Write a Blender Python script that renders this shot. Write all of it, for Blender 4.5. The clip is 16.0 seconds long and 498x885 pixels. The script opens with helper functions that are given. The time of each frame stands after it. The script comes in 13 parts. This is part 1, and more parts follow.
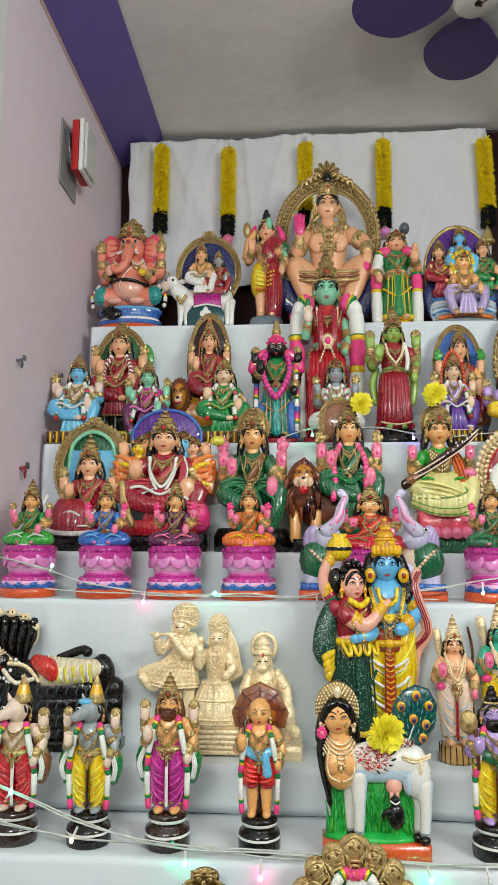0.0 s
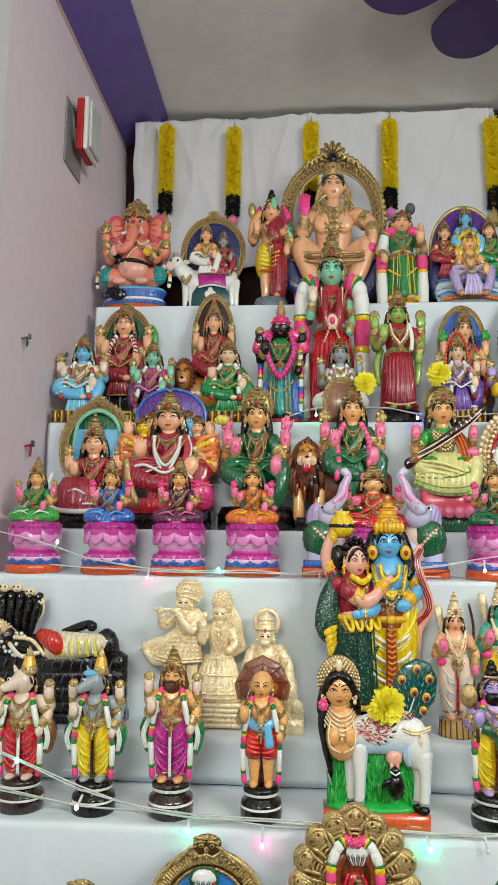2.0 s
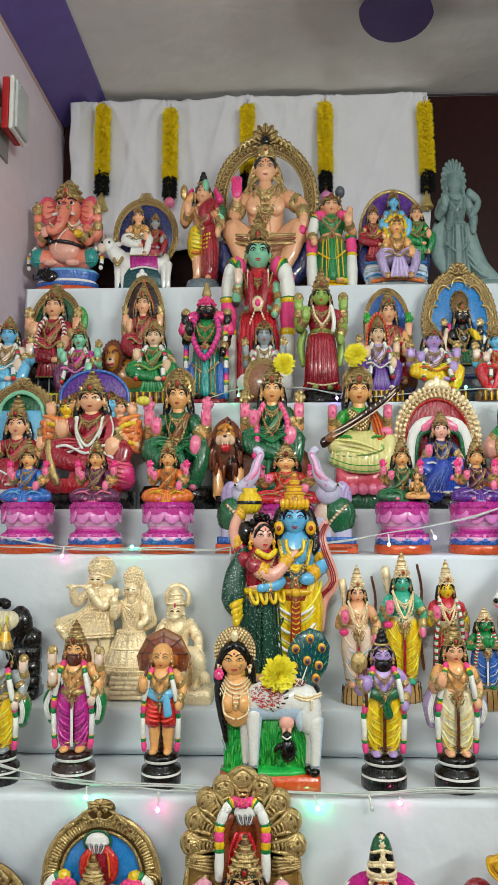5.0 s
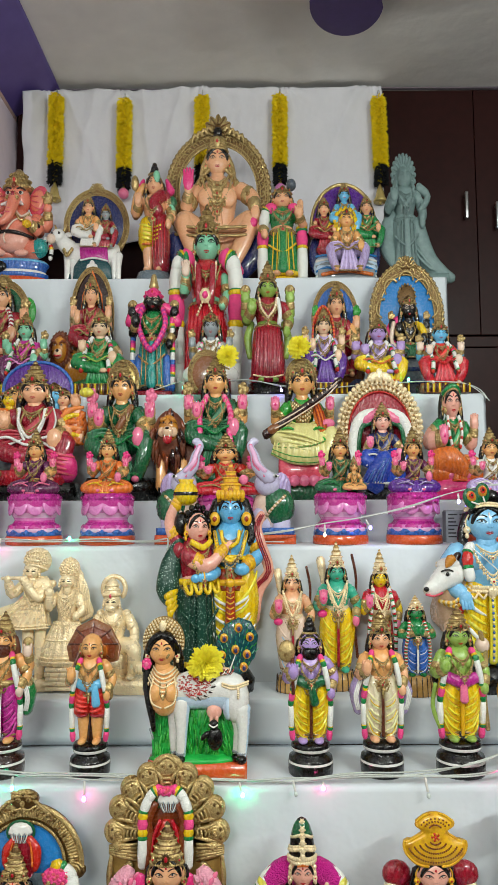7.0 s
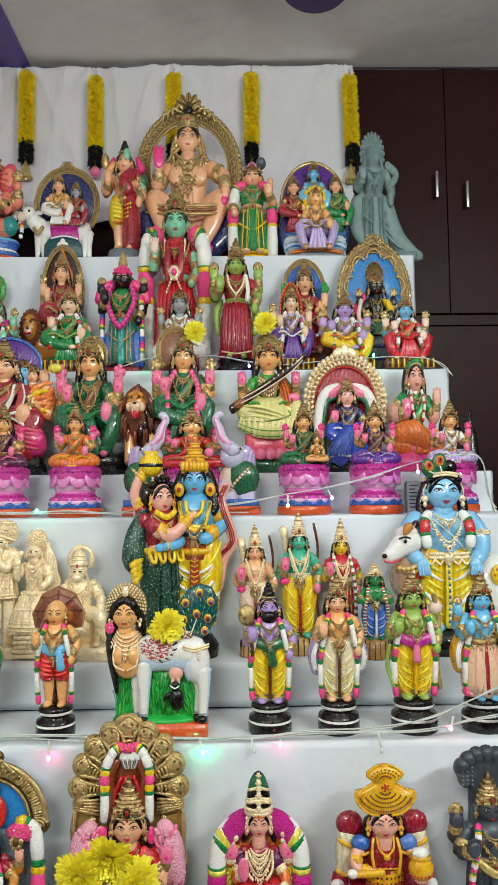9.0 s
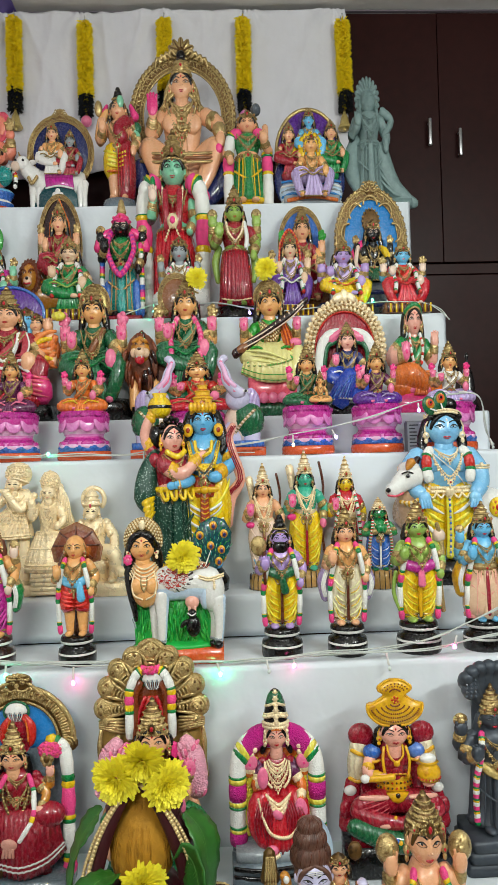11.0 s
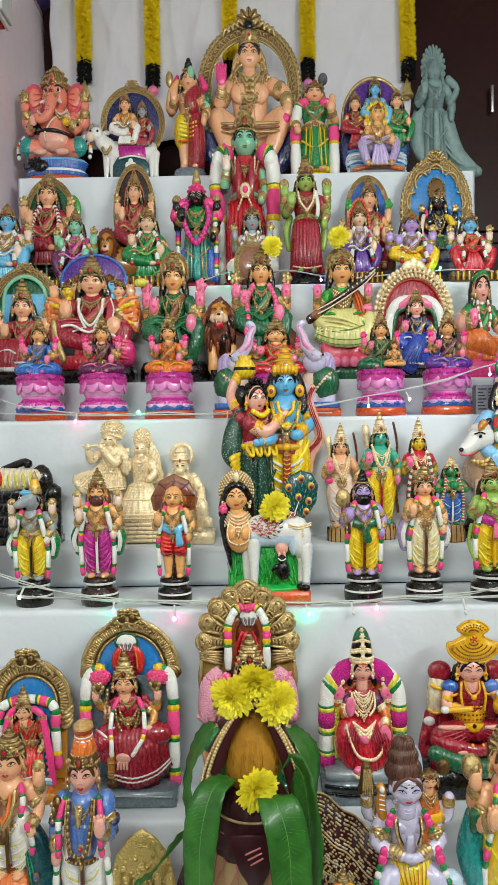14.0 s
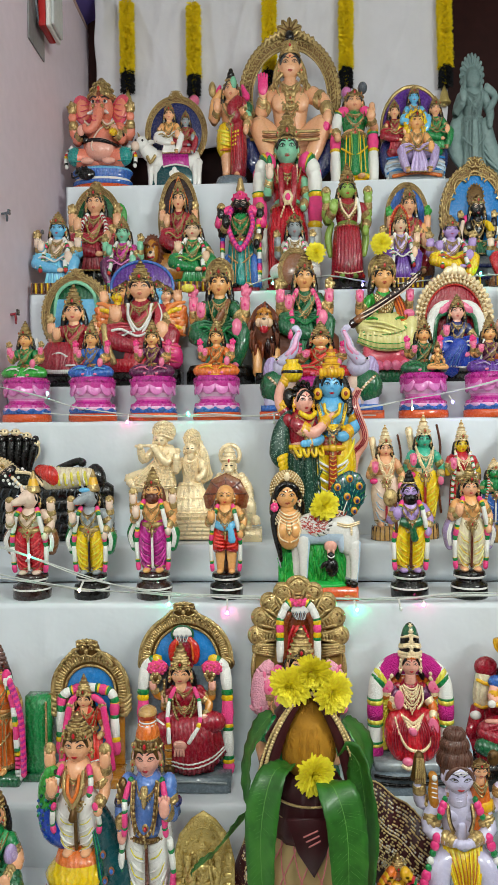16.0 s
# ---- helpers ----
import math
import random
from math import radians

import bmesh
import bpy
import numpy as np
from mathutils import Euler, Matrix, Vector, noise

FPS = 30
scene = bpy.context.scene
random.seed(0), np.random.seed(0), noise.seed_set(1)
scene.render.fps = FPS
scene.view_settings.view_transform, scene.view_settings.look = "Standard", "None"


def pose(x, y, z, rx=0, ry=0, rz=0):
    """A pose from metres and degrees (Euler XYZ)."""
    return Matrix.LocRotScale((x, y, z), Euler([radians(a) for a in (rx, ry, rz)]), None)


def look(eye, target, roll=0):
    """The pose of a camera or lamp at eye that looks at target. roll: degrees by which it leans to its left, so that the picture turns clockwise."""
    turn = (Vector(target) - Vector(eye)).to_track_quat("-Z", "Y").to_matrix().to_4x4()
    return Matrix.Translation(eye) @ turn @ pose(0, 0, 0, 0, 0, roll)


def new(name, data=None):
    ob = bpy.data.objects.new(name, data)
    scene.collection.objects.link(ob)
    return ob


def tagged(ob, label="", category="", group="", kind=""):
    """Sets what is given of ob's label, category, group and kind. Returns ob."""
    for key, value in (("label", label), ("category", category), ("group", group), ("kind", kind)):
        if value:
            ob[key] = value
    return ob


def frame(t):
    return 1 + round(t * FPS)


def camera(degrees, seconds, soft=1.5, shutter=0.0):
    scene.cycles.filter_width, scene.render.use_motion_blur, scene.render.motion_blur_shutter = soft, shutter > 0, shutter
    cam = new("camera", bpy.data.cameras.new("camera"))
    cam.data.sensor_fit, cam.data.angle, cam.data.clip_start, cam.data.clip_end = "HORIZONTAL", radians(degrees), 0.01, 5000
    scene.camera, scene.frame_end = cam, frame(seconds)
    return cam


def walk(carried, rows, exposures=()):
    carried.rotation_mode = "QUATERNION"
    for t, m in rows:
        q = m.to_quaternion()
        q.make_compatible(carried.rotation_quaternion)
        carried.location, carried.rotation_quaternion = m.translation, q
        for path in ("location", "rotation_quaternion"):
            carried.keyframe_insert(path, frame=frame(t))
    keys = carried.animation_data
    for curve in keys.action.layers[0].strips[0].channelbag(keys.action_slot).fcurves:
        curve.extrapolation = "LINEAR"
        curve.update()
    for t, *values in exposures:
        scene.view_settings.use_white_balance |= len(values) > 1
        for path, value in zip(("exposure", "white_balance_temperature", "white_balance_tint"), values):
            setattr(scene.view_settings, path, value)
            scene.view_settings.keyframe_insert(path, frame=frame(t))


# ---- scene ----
cam = camera(39.4, 16.0)
PATH = [
    (0, (0.661, -0.217, 1.414), (0.522, 1.758, 1.7), 0.3),
    (0.5, (0.656, -0.221, 1.41), (0.504, 1.754, 1.691), 0.4),
    (1, (0.653, -0.225, 1.408), (0.496, 1.75, 1.678), 0.5),
    (1.5, (0.653, -0.225, 1.404), (0.497, 1.752, 1.661), 0.6),
    (2, (0.663, -0.221, 1.395), (0.511, 1.757, 1.642), 0.6),
    (2.5, (0.678, -0.226, 1.393), (0.534, 1.755, 1.629), 0.5),
    (3, (0.699, -0.23, 1.391), (0.563, 1.753, 1.618), 0.4),
    (3.5, (0.72, -0.234, 1.386), (0.599, 1.751, 1.606), 0.3),
    (4, (0.746, -0.237, 1.383), (0.639, 1.748, 1.596), 0.2),
    (6.5, (0.864, -0.246, 1.379), (0.841, 1.745, 1.569), -0.2),
    (7, (0.884, -0.246, 1.376), (0.874, 1.745, 1.56), -0.2),
    (7.5, (0.904, -0.25, 1.374), (0.899, 1.742, 1.549), -0.2),
    (8, (0.914, -0.253, 1.367), (0.92, 1.74, 1.534), -0.2),
    (8.5, (0.927, -0.262, 1.357), (0.944, 1.732, 1.513), -0.4),
    (9, (0.932, -0.274, 1.345), (0.962, 1.721, 1.487), -0.6),
    (11.5, (0.861, -0.32, 1.284), (0.933, 1.679, 1.298), -1.6),
    (12, (0.835, -0.333, 1.278), (0.895, 1.666, 1.274), -1.5),
    (12.5, (0.81, -0.348, 1.272), (0.856, 1.652, 1.25), -1.3),
    (13, (0.797, -0.367, 1.267), (0.821, 1.633, 1.234), -1.3),
    (13.5, (0.777, -0.388, 1.268), (0.786, 1.612, 1.226), -1.1),
    (14, (0.761, -0.404, 1.27), (0.749, 1.595, 1.224), -0.9),
    (14.5, (0.741, -0.416, 1.27), (0.713, 1.583, 1.227), -0.8),
    (15, (0.725, -0.43, 1.271), (0.679, 1.57, 1.23), -0.7),
    (15.5, (0.712, -0.441, 1.27), (0.651, 1.557, 1.232), -0.7),
    (16, (0.7, -0.456, 1.268), (0.627, 1.543, 1.23), -0.6),
]
walk(cam, [(t, look(eye, target, roll)) for t, eye, target, roll in PATH],
     exposures=[(0, 0.0), (1.5, 0.0), (3.5, -0.08), (6.5, -0.07), (9, -0.05), (12.5, -0.02), (14.5, 0.0), (16, -0.03)])

# ---- world, lamps, exposure ----
world = bpy.data.worlds.new("world")
scene.world = world
world.use_nodes = True
world.node_tree.nodes["Background"].inputs[0].default_value = (0.55, 0.6, 0.7, 1)
world.node_tree.nodes["Background"].inputs[1].default_value = 0.006
scene.view_settings.exposure = 0.0


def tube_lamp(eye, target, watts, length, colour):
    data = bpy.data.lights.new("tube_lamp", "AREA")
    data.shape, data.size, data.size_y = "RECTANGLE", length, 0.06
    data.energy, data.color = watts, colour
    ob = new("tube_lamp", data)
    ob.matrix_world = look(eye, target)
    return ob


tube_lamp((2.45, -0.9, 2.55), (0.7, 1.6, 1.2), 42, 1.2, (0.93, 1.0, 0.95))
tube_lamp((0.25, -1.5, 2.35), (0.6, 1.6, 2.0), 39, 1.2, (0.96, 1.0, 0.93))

# ---- materials ----


def lin(hexcode):
    c = [int(hexcode[i:i + 2], 16) / 255 for i in (0, 2, 4)]
    return [v / 12.92 if v <= 0.04045 else ((v + 0.055) / 1.055) ** 2.4 for v in c] + [1]


def surface(name, hexcode, rough=0.35, metal=0.0, coat=0.0, grain=60.0, relief=0.15, vary=0.12, depth=0.002,
            blotch=6.0, island=0.0, second=None, cells=0.0, spec=0.5, key_dots=False):
    """A material of one paint or stuff: colour uneven at two scales, fine relief; cells: hammered or carved relief."""
    m = bpy.data.materials.new(name)
    m.use_nodes = True
    t = m.node_tree
    b = t.nodes["Principled BSDF"]
    co = t.nodes.new("ShaderNodeTexCoord")
    fine = t.nodes.new("ShaderNodeTexNoise")
    fine.inputs["Scale"].default_value = grain
    fine.inputs["Detail"].default_value = 4
    big = t.nodes.new("ShaderNodeTexNoise")
    big.inputs["Scale"].default_value = blotch
    big.inputs["Detail"].default_value = 3
    for n in (fine, big):
        t.links.new(co.outputs["Object"], n.inputs["Vector"])
    both = t.nodes.new("ShaderNodeMath")
    both.operation = "ADD"
    t.links.new(fine.outputs[0], both.inputs[0])
    t.links.new(big.outputs[0], both.inputs[1])
    ramp = t.nodes.new("ShaderNodeMapRange")
    ramp.inputs[1].default_value, ramp.inputs[2].default_value = 0.6, 1.4
    ramp.inputs[3].default_value, ramp.inputs[4].default_value = 1 - vary, 1 + vary
    t.links.new(both.outputs[0], ramp.inputs[0])
    last = ramp.outputs[0]
    if island:
        geo = t.nodes.new("ShaderNodeNewGeometry")
        mr = t.nodes.new("ShaderNodeMapRange")
        mr.inputs[3].default_value, mr.inputs[4].default_value = 1 - island, 1 + island
        t.links.new(geo.outputs["Random Per Island"], mr.inputs[0])
        mul = t.nodes.new("ShaderNodeMath")
        mul.operation = "MULTIPLY"
        t.links.new(last, mul.inputs[0])
        t.links.new(mr.outputs[0], mul.inputs[1])
        last = mul.outputs[0]
    col = t.nodes.new("ShaderNodeMix")
    col.data_type, col.blend_type = "RGBA", "MULTIPLY"
    col.inputs[0].default_value = 1
    col.inputs[6].default_value = lin(hexcode)
    t.links.new(last, col.inputs[7])
    out = col.outputs[2]
    height = fine.outputs[0]
    if cells:
        vo = t.nodes.new("ShaderNodeTexVoronoi")
        vo.inputs["Scale"].default_value = cells
        t.links.new(co.outputs["Object"], vo.inputs["Vector"])
        height = vo.outputs["Distance"]
        if second:
            mx = t.nodes.new("ShaderNodeMix")
            mx.data_type = "RGBA"
            mr2 = t.nodes.new("ShaderNodeMapRange")
            mr2.inputs[1].default_value, mr2.inputs[2].default_value = (0.2, 0.3) if key_dots else (0.38, 0.62)
            t.links.new(height, mr2.inputs[0])
            t.links.new(mr2.outputs[0], mx.inputs[0])
            t.links.new(out, mx.inputs[6])
            mx.inputs[7].default_value = lin(second)
            out = mx.outputs[2]
    elif second:
        mx = t.nodes.new("ShaderNodeMix")
        mx.data_type = "RGBA"
        mr2 = t.nodes.new("ShaderNodeMapRange")
        mr2.inputs[1].default_value, mr2.inputs[2].default_value = 0.52, 0.66
        t.links.new(big.outputs[0], mr2.inputs[0])
        t.links.new(mr2.outputs[0], mx.inputs[0])
        t.links.new(out, mx.inputs[6])
        mx.inputs[7].default_value = lin(second)
        out = mx.outputs[2]
    t.links.new(out, b.inputs["Base Color"])
    rr = t.nodes.new("ShaderNodeMapRange")
    rr.inputs[3].default_value, rr.inputs[4].default_value = max(0.03, rough - 0.1), min(1, rough + 0.12)
    t.links.new(big.outputs[0], rr.inputs[0])
    t.links.new(rr.outputs[0], b.inputs["Roughness"])
    b.inputs["Metallic"].default_value = metal
    b.inputs["Coat Weight"].default_value = coat
    b.inputs["Coat Roughness"].default_value = 0.15
    b.inputs["Specular IOR Level"].default_value = spec
    bump = t.nodes.new("ShaderNodeBump")
    bump.inputs["Strength"].default_value = relief
    bump.inputs["Distance"].default_value = depth
    if cells:
        bump.invert = True
    t.links.new(height, bump.inputs["Height"])
    t.links.new(bump.outputs[0], b.inputs["Normal"])
    return m


def glow(name, hexcode, strength):
    m = bpy.data.materials.new(name)
    m.use_nodes = True
    b = m.node_tree.nodes["Principled BSDF"]
    b.inputs["Base Color"].default_value = lin(hexcode)
    b.inputs["Emission Color"].default_value = lin(hexcode)
    b.inputs["Emission Strength"].default_value = strength
    return m


def painted(name, hexcode, folds, skin=False, lift=0.0):
    """Glossy hand-brushed enamel on moulded clay: lumps, brush streaks in a deeper and a paler tone, small nicks."""
    m = bpy.data.materials.new(name)
    m.use_nodes = True
    t = m.node_tree
    b = t.nodes["Principled BSDF"]
    co = t.nodes.new("ShaderNodeTexCoord")

    def tex(kind, scale, **kw):
        n = t.nodes.new(kind)
        n.inputs["Scale"].default_value = scale
        for key, value in kw.items():
            n.inputs[key].default_value = value
        t.links.new(co.outputs["Object"], n.inputs["Vector"])
        return n.outputs["Fac"]

    def span(src, lo, hi, top):
        n = t.nodes.new("ShaderNodeMapRange")
        for i, v in enumerate((lo, hi, 0.0, top)):
            n.inputs[i + 1].default_value = v
        t.links.new(src, n.inputs[0])
        return n.outputs[0]

    def blend(fac, first_colour, second_colour):
        n = t.nodes.new("ShaderNodeMix")
        n.data_type = "RGBA"
        t.links.new(fac, n.inputs[0])
        if isinstance(first_colour, list):
            n.inputs[6].default_value = first_colour
        else:
            t.links.new(first_colour, n.inputs[6])
        n.inputs[7].default_value = second_colour
        return n.outputs[2]

    c = lin(hexcode)
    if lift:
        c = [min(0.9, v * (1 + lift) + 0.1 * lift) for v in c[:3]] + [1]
    deep = [v * q for v, q in zip(c, (0.88, 0.72, 0.64) if skin else (0.66, 0.54, 0.54))] + [1]
    pale = [min(0.92, v * 1.22 + 0.004) for v in c[:3]] + [1]
    lump = tex("ShaderNodeTexNoise", 34, Detail=3)
    fine = tex("ShaderNodeTexNoise", 170, Detail=4)
    streak = tex("ShaderNodeTexWave", 30, Distortion=10, Detail=3)
    colour = blend(span(streak if folds else lump, 0.45, 0.95, 0.5 if folds else 0.35), c, deep)
    colour = blend(span(lump, 0.5, 0.72, 0.45), colour, pale)
    colour = blend(span(fine, 0.64, 0.72, 0.5), colour, deep)
    if folds:
        # thin pale wavy lines: painted trim that doubles as painted fold highlights
        thread = tex("ShaderNodeTexWave", 46, Distortion=16, Detail=3)
        colour = blend(span(thread, 0.93, 0.99, 0.35), colour, [min(0.92, v * 1.6 + 0.09) for v in c[:3]] + [1])
    t.links.new(colour, b.inputs["Base Color"])
    t.links.new(span(fine, 0.2, 0.8, 0.5), b.inputs["Roughness"])
    b.inputs["Coat Weight"].default_value = 0.3 if max(c[:3]) < 0.01 else 0.85
    b.inputs["Coat Roughness"].default_value = 0.07
    last = None
    for src, power, dist in ((lump, 0.28 if skin else 0.45, 0.005), (streak, 0.3 if folds else 0.05, 0.004), (fine, 0.5, 0.0014)):
        n = t.nodes.new("ShaderNodeBump")
        n.inputs["Strength"].default_value = power
        n.inputs["Distance"].default_value = dist
        t.links.new(src, n.inputs["Height"])
        if last:
            t.links.new(last, n.inputs["Normal"])
        last = n.outputs[0]
    t.links.new(last, b.inputs["Normal"])
    return m


PAINT = {}
for key, code in dict(
        peach="F2B488", tan="F0B06C", rosy="F2B09C", blush="EE8A70", ivory="EBD0BC", blue="63B4E4", sea="3DB394", lime="93B552",
        lilac="B598D6", jet="0C0908", mint="82CBA6", red="C6182A", maroon="9E162C", scarlet="D32A1E", magenta="BC2490", pink="F23C88",
        rose="F2789E", lotus="E486C8", orange="E8762A", clay="DC5A28", yellow="F6CC14", lemon="E9DE4A", green="0E8542", forest="12623A",
        leaf="2FA336", teal="14948F", sky="6ABCE8", royal="2F68BE", navy="1D2A66", violet="5B2C90", white="EEEDE8",
        cream="E9DCB8", brown="5A2A18", chestnut="8A5632", slate="70808A", ash="9AA3A8", hair="0A0706", plum="5E1B4C", umber="2A110C",
        dawn="E9C3A0", lavender="B9A6D8", pewter="59616B", azure="2A84CE", denim="5A82CC", amber="B8661C", frost="C6DCF0", blossom="F2BCE2", straw="C59A5A", brick="A83A1C", coral="E2566A", pearl="CFCBE8", ocean="0E4A50", primrose="E2D98E", orchid="D0409C", cobalt="1E46B4", cloud="86C6F0", ochre="C8842A", russet="7E3A1A").items():
    PAINT[key] = painted("paint_" + key, code, skin=key in "cloud peach tan rosy blush ivory blue sea lime lilac mint rose dawn coral sky pearl white lotus pink".split(), folds=key in "red maroon scarlet magenta orange yellow lemon green forest leaf teal royal navy violet plum cream lavender".split())
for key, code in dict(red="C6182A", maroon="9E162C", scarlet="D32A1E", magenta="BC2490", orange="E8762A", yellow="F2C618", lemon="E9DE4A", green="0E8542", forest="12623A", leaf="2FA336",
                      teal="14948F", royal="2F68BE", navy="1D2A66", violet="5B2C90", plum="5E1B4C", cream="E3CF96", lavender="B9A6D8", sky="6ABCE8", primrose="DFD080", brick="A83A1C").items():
    # the same enamel dry-brushed paler, putting highlights into the colour of raised folds
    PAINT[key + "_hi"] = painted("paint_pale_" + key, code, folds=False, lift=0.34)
PAINT["gold"] = surface("paint_gold", "D8BC80", rough=0.24, metal=0.6, grain=420, relief=0.9, vary=0.3, depth=0.0016, blotch=170, second="6E4F24")
# darker gilts: antique wash and recess shade in one colour, also plain dark trim
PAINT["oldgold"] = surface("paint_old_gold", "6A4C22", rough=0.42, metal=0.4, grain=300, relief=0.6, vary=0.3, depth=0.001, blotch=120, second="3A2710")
PAINT["goldshade"] = surface("pearl_gold_recess_shade", "B08C4A", rough=0.4, metal=0.3, grain=260, relief=0.4, vary=0.2, depth=0.001)
PAINT["brass"] = surface("paint_brass", "D8C078", rough=0.24, metal=0.45, grain=260, relief=0.8, vary=0.25, depth=0.0015, blotch=150, second="A08438")
PAINT["pale_gold"] = surface("pearl_gold", "FFE9BE", rough=0.27, metal=0.25, grain=240, relief=0.3, vary=0.09, depth=0.003, blotch=50, cells=300)
PAINT["sun"] = surface("paint_sun", "EBB41A", rough=0.3, coat=0.4, vary=0.15, grain=220, relief=0.5, depth=0.0015, blotch=70, second="D0900E")
PAINT["stone"] = surface("paint_stone", "7D9492", rough=0.5, grain=70, relief=0.5, vary=0.22, depth=0.003, second="5F7674")
PAINT["basalt"] = surface("paint_basalt", "4A515A", rough=0.4, grain=80, relief=0.5, vary=0.25, metal=0.2, second="2A3038")
PAINT["fluff"] = surface("bead_white", "F6F6F0", rough=0.5, grain=60, relief=0.4, cells=430, depth=0.003, vary=0.06)
PAINT["fuchsia"] = surface("bead_fuchsia", "D61F92", rough=0.5, relief=0.8, cells=430, depth=0.004)
PAINT["pinkfluff"] = surface("bead_pink", "FA4C92", rough=0.5, relief=0.5, cells=430, depth=0.003, vary=0.14, blotch=90)
PAINT["paleflower"] = surface("bead_pale_pink", "F3A9BE", rough=0.55, relief=0.6, cells=300, depth=0.004, vary=0.14, blotch=90)
PAINT["bark"] = surface("paint_hair_brown", "6B483A", rough=0.4, coat=0.2, grain=120, relief=0.3, vary=0.3, blotch=60, second="4C2E24")
PAINT["sequin"] = surface("sequin_green", "A9C4B4", rough=0.3, relief=0.3, cells=240, second="0C4030", vary=0.3, key_dots=True)
PAINT["fur"] = surface("paint_fur", "6E3A22", rough=0.5, grain=45, relief=0.9, depth=0.006, vary=0.4, second="A0683C")
PAINT["grass"] = surface("paint_grass", "22B44A", rough=0.4, coat=0.2, grain=50, relief=0.8, depth=0.006, vary=0.3, second="109038")

CLOTH = surface("white_cotton", "E0E7ED", rough=0.9, grain=7, relief=0.4, vary=0.05, depth=0.02, blotch=4, spec=0.2)
CURTAIN = surface("white_curtain_cotton", "DCDADF", rough=0.9, grain=11, relief=0.35, vary=0.06, depth=0.02, blotch=2.5, spec=0.2)
WALL = surface("lilac_wall_paint", "EEDDE7", rough=0.6, grain=25, relief=0.12, vary=0.05, depth=0.002, blotch=1.6, spec=0.3)
WHITEWALL = surface("white_wall_paint", "E6E4E6", rough=0.6, grain=25, relief=0.12, vary=0.04, spec=0.3)
PEACHLINE = surface("peach_wall_line", "C9A79F", rough=0.6, vary=0.1)
PURPLE = surface("purple_beam_paint", "66569C", rough=0.5, grain=20, relief=0.2, vary=0.12, blotch=2)
CEILING = surface("ceiling_plaster", "ECEAE6", rough=0.85, grain=14, relief=0.35, vary=0.06, depth=0.01, blotch=1.8, spec=0.2)
LAMINATE = surface("dark_wenge_laminate", "2C1210", rough=0.42, grain=30, relief=0.06, vary=0.3, blotch=3, spec=0.16)
# darker than the lilac wall so that unseen walls bounce less light
BACKWALL = surface("grey_lilac_wall_paint", "776E78", rough=0.7, vary=0.06)
STEEL = surface("brushed_steel", "B8B8B8", rough=0.3, metal=0.9, grain=80, relief=0.1)
FLOORM = surface("floor_tile", "8A8074", rough=0.3, grain=12, relief=0.05)
PETAL = surface("purple_petal", "4B3A70", rough=0.6, grain=40, relief=0.3, vary=0.12)
PLASTIC = surface("white_plastic", "E4E2DC", rough=0.4, relief=0.05, vary=0.04)
REDPLASTIC = surface("red_plastic", "B4201E", rough=0.35, relief=0.05, vary=0.06)
WIRE = surface("clear_pvc_wire", "C9CEC8", rough=0.3, relief=0.05, coat=0.3)
BLOOM = surface("marigold_yellow", "F7DE18", rough=0.7, grain=80, relief=0.2, vary=0.06, island=0.1)
MUM = surface("chrysanthemum_yellow", "FFF23E", rough=0.6, grain=80, relief=0.15, vary=0.03, island=0.08)
TASSEL = surface("black_tassel", "14161A", rough=0.8, relief=0.4, island=0.4)
MANGO = surface("mango_leaf", "2E6B22", rough=0.4, grain=70, relief=0.4, vary=0.35, blotch=16, second="42802E", coat=0.12)
VEIN = surface("leaf_vein", "5E9444", rough=0.45)
HUSK = surface("turmeric_coconut", "B07C16", rough=0.75, grain=70, relief=0.9, depth=0.004, vary=0.3, second="8F6212")
SILK = surface("maroon_silk", "3E0E16", rough=0.45, grain=90, relief=0.3, vary=0.2)
ZARI = surface("zari_border", "3A1410", rough=0.45, cells=130, relief=0.6, depth=0.003, second="3A1410", vary=0.2)
ZARIDOT = surface("zari_gold", "E2C88E", rough=0.32, metal=0.35, grain=100, relief=0.4, vary=0.2)
COPPER = surface("brass_pot", "CBB07C", rough=0.3, metal=0.5, grain=40, relief=0.15, vary=0.15)
THREAD = surface("pink_thread", "E08A8A", rough=0.8, relief=0.3)

PRINTED = surface("printed_paper", "8F949A", rough=0.7, relief=0.1)
INK = surface("printing_ink", "2A2C34", rough=0.7)


# ---- mesh helpers ----
def link_mesh(name, verts, faces, mats, index=None, smooth=True, fix=True):
    me = bpy.data.meshes.new(name)
    me.from_pydata([tuple(v) for v in verts], [], faces)
    for m in mats:
        me.materials.append(m)
    if index is not None:
        me.polygons.foreach_set("material_index", index)
    if fix:
        bm = bmesh.new()
        bm.from_mesh(me)
        bmesh.ops.recalc_face_normals(bm, faces=bm.faces)
        bm.to_mesh(me)
        bm.free()
    me.polygons.foreach_set("use_smooth", [smooth] * len(me.polygons))
    me.update()
    return new(name, me)


def part(name, bm, material, parent=None, label="", smooth=False):
    """Links a bmesh as one mesh object, under a thing or a part."""
    me = bpy.data.meshes.new(name)
    bmesh.ops.recalc_face_normals(bm, faces=bm.faces)
    bm.to_mesh(me)
    bm.free()
    me.materials.append(material)
    me.polygons.foreach_set("use_smooth", [smooth] * len(me.polygons))
    ob = new(name, me)
    ob.parent = parent
    return tagged(ob, label)


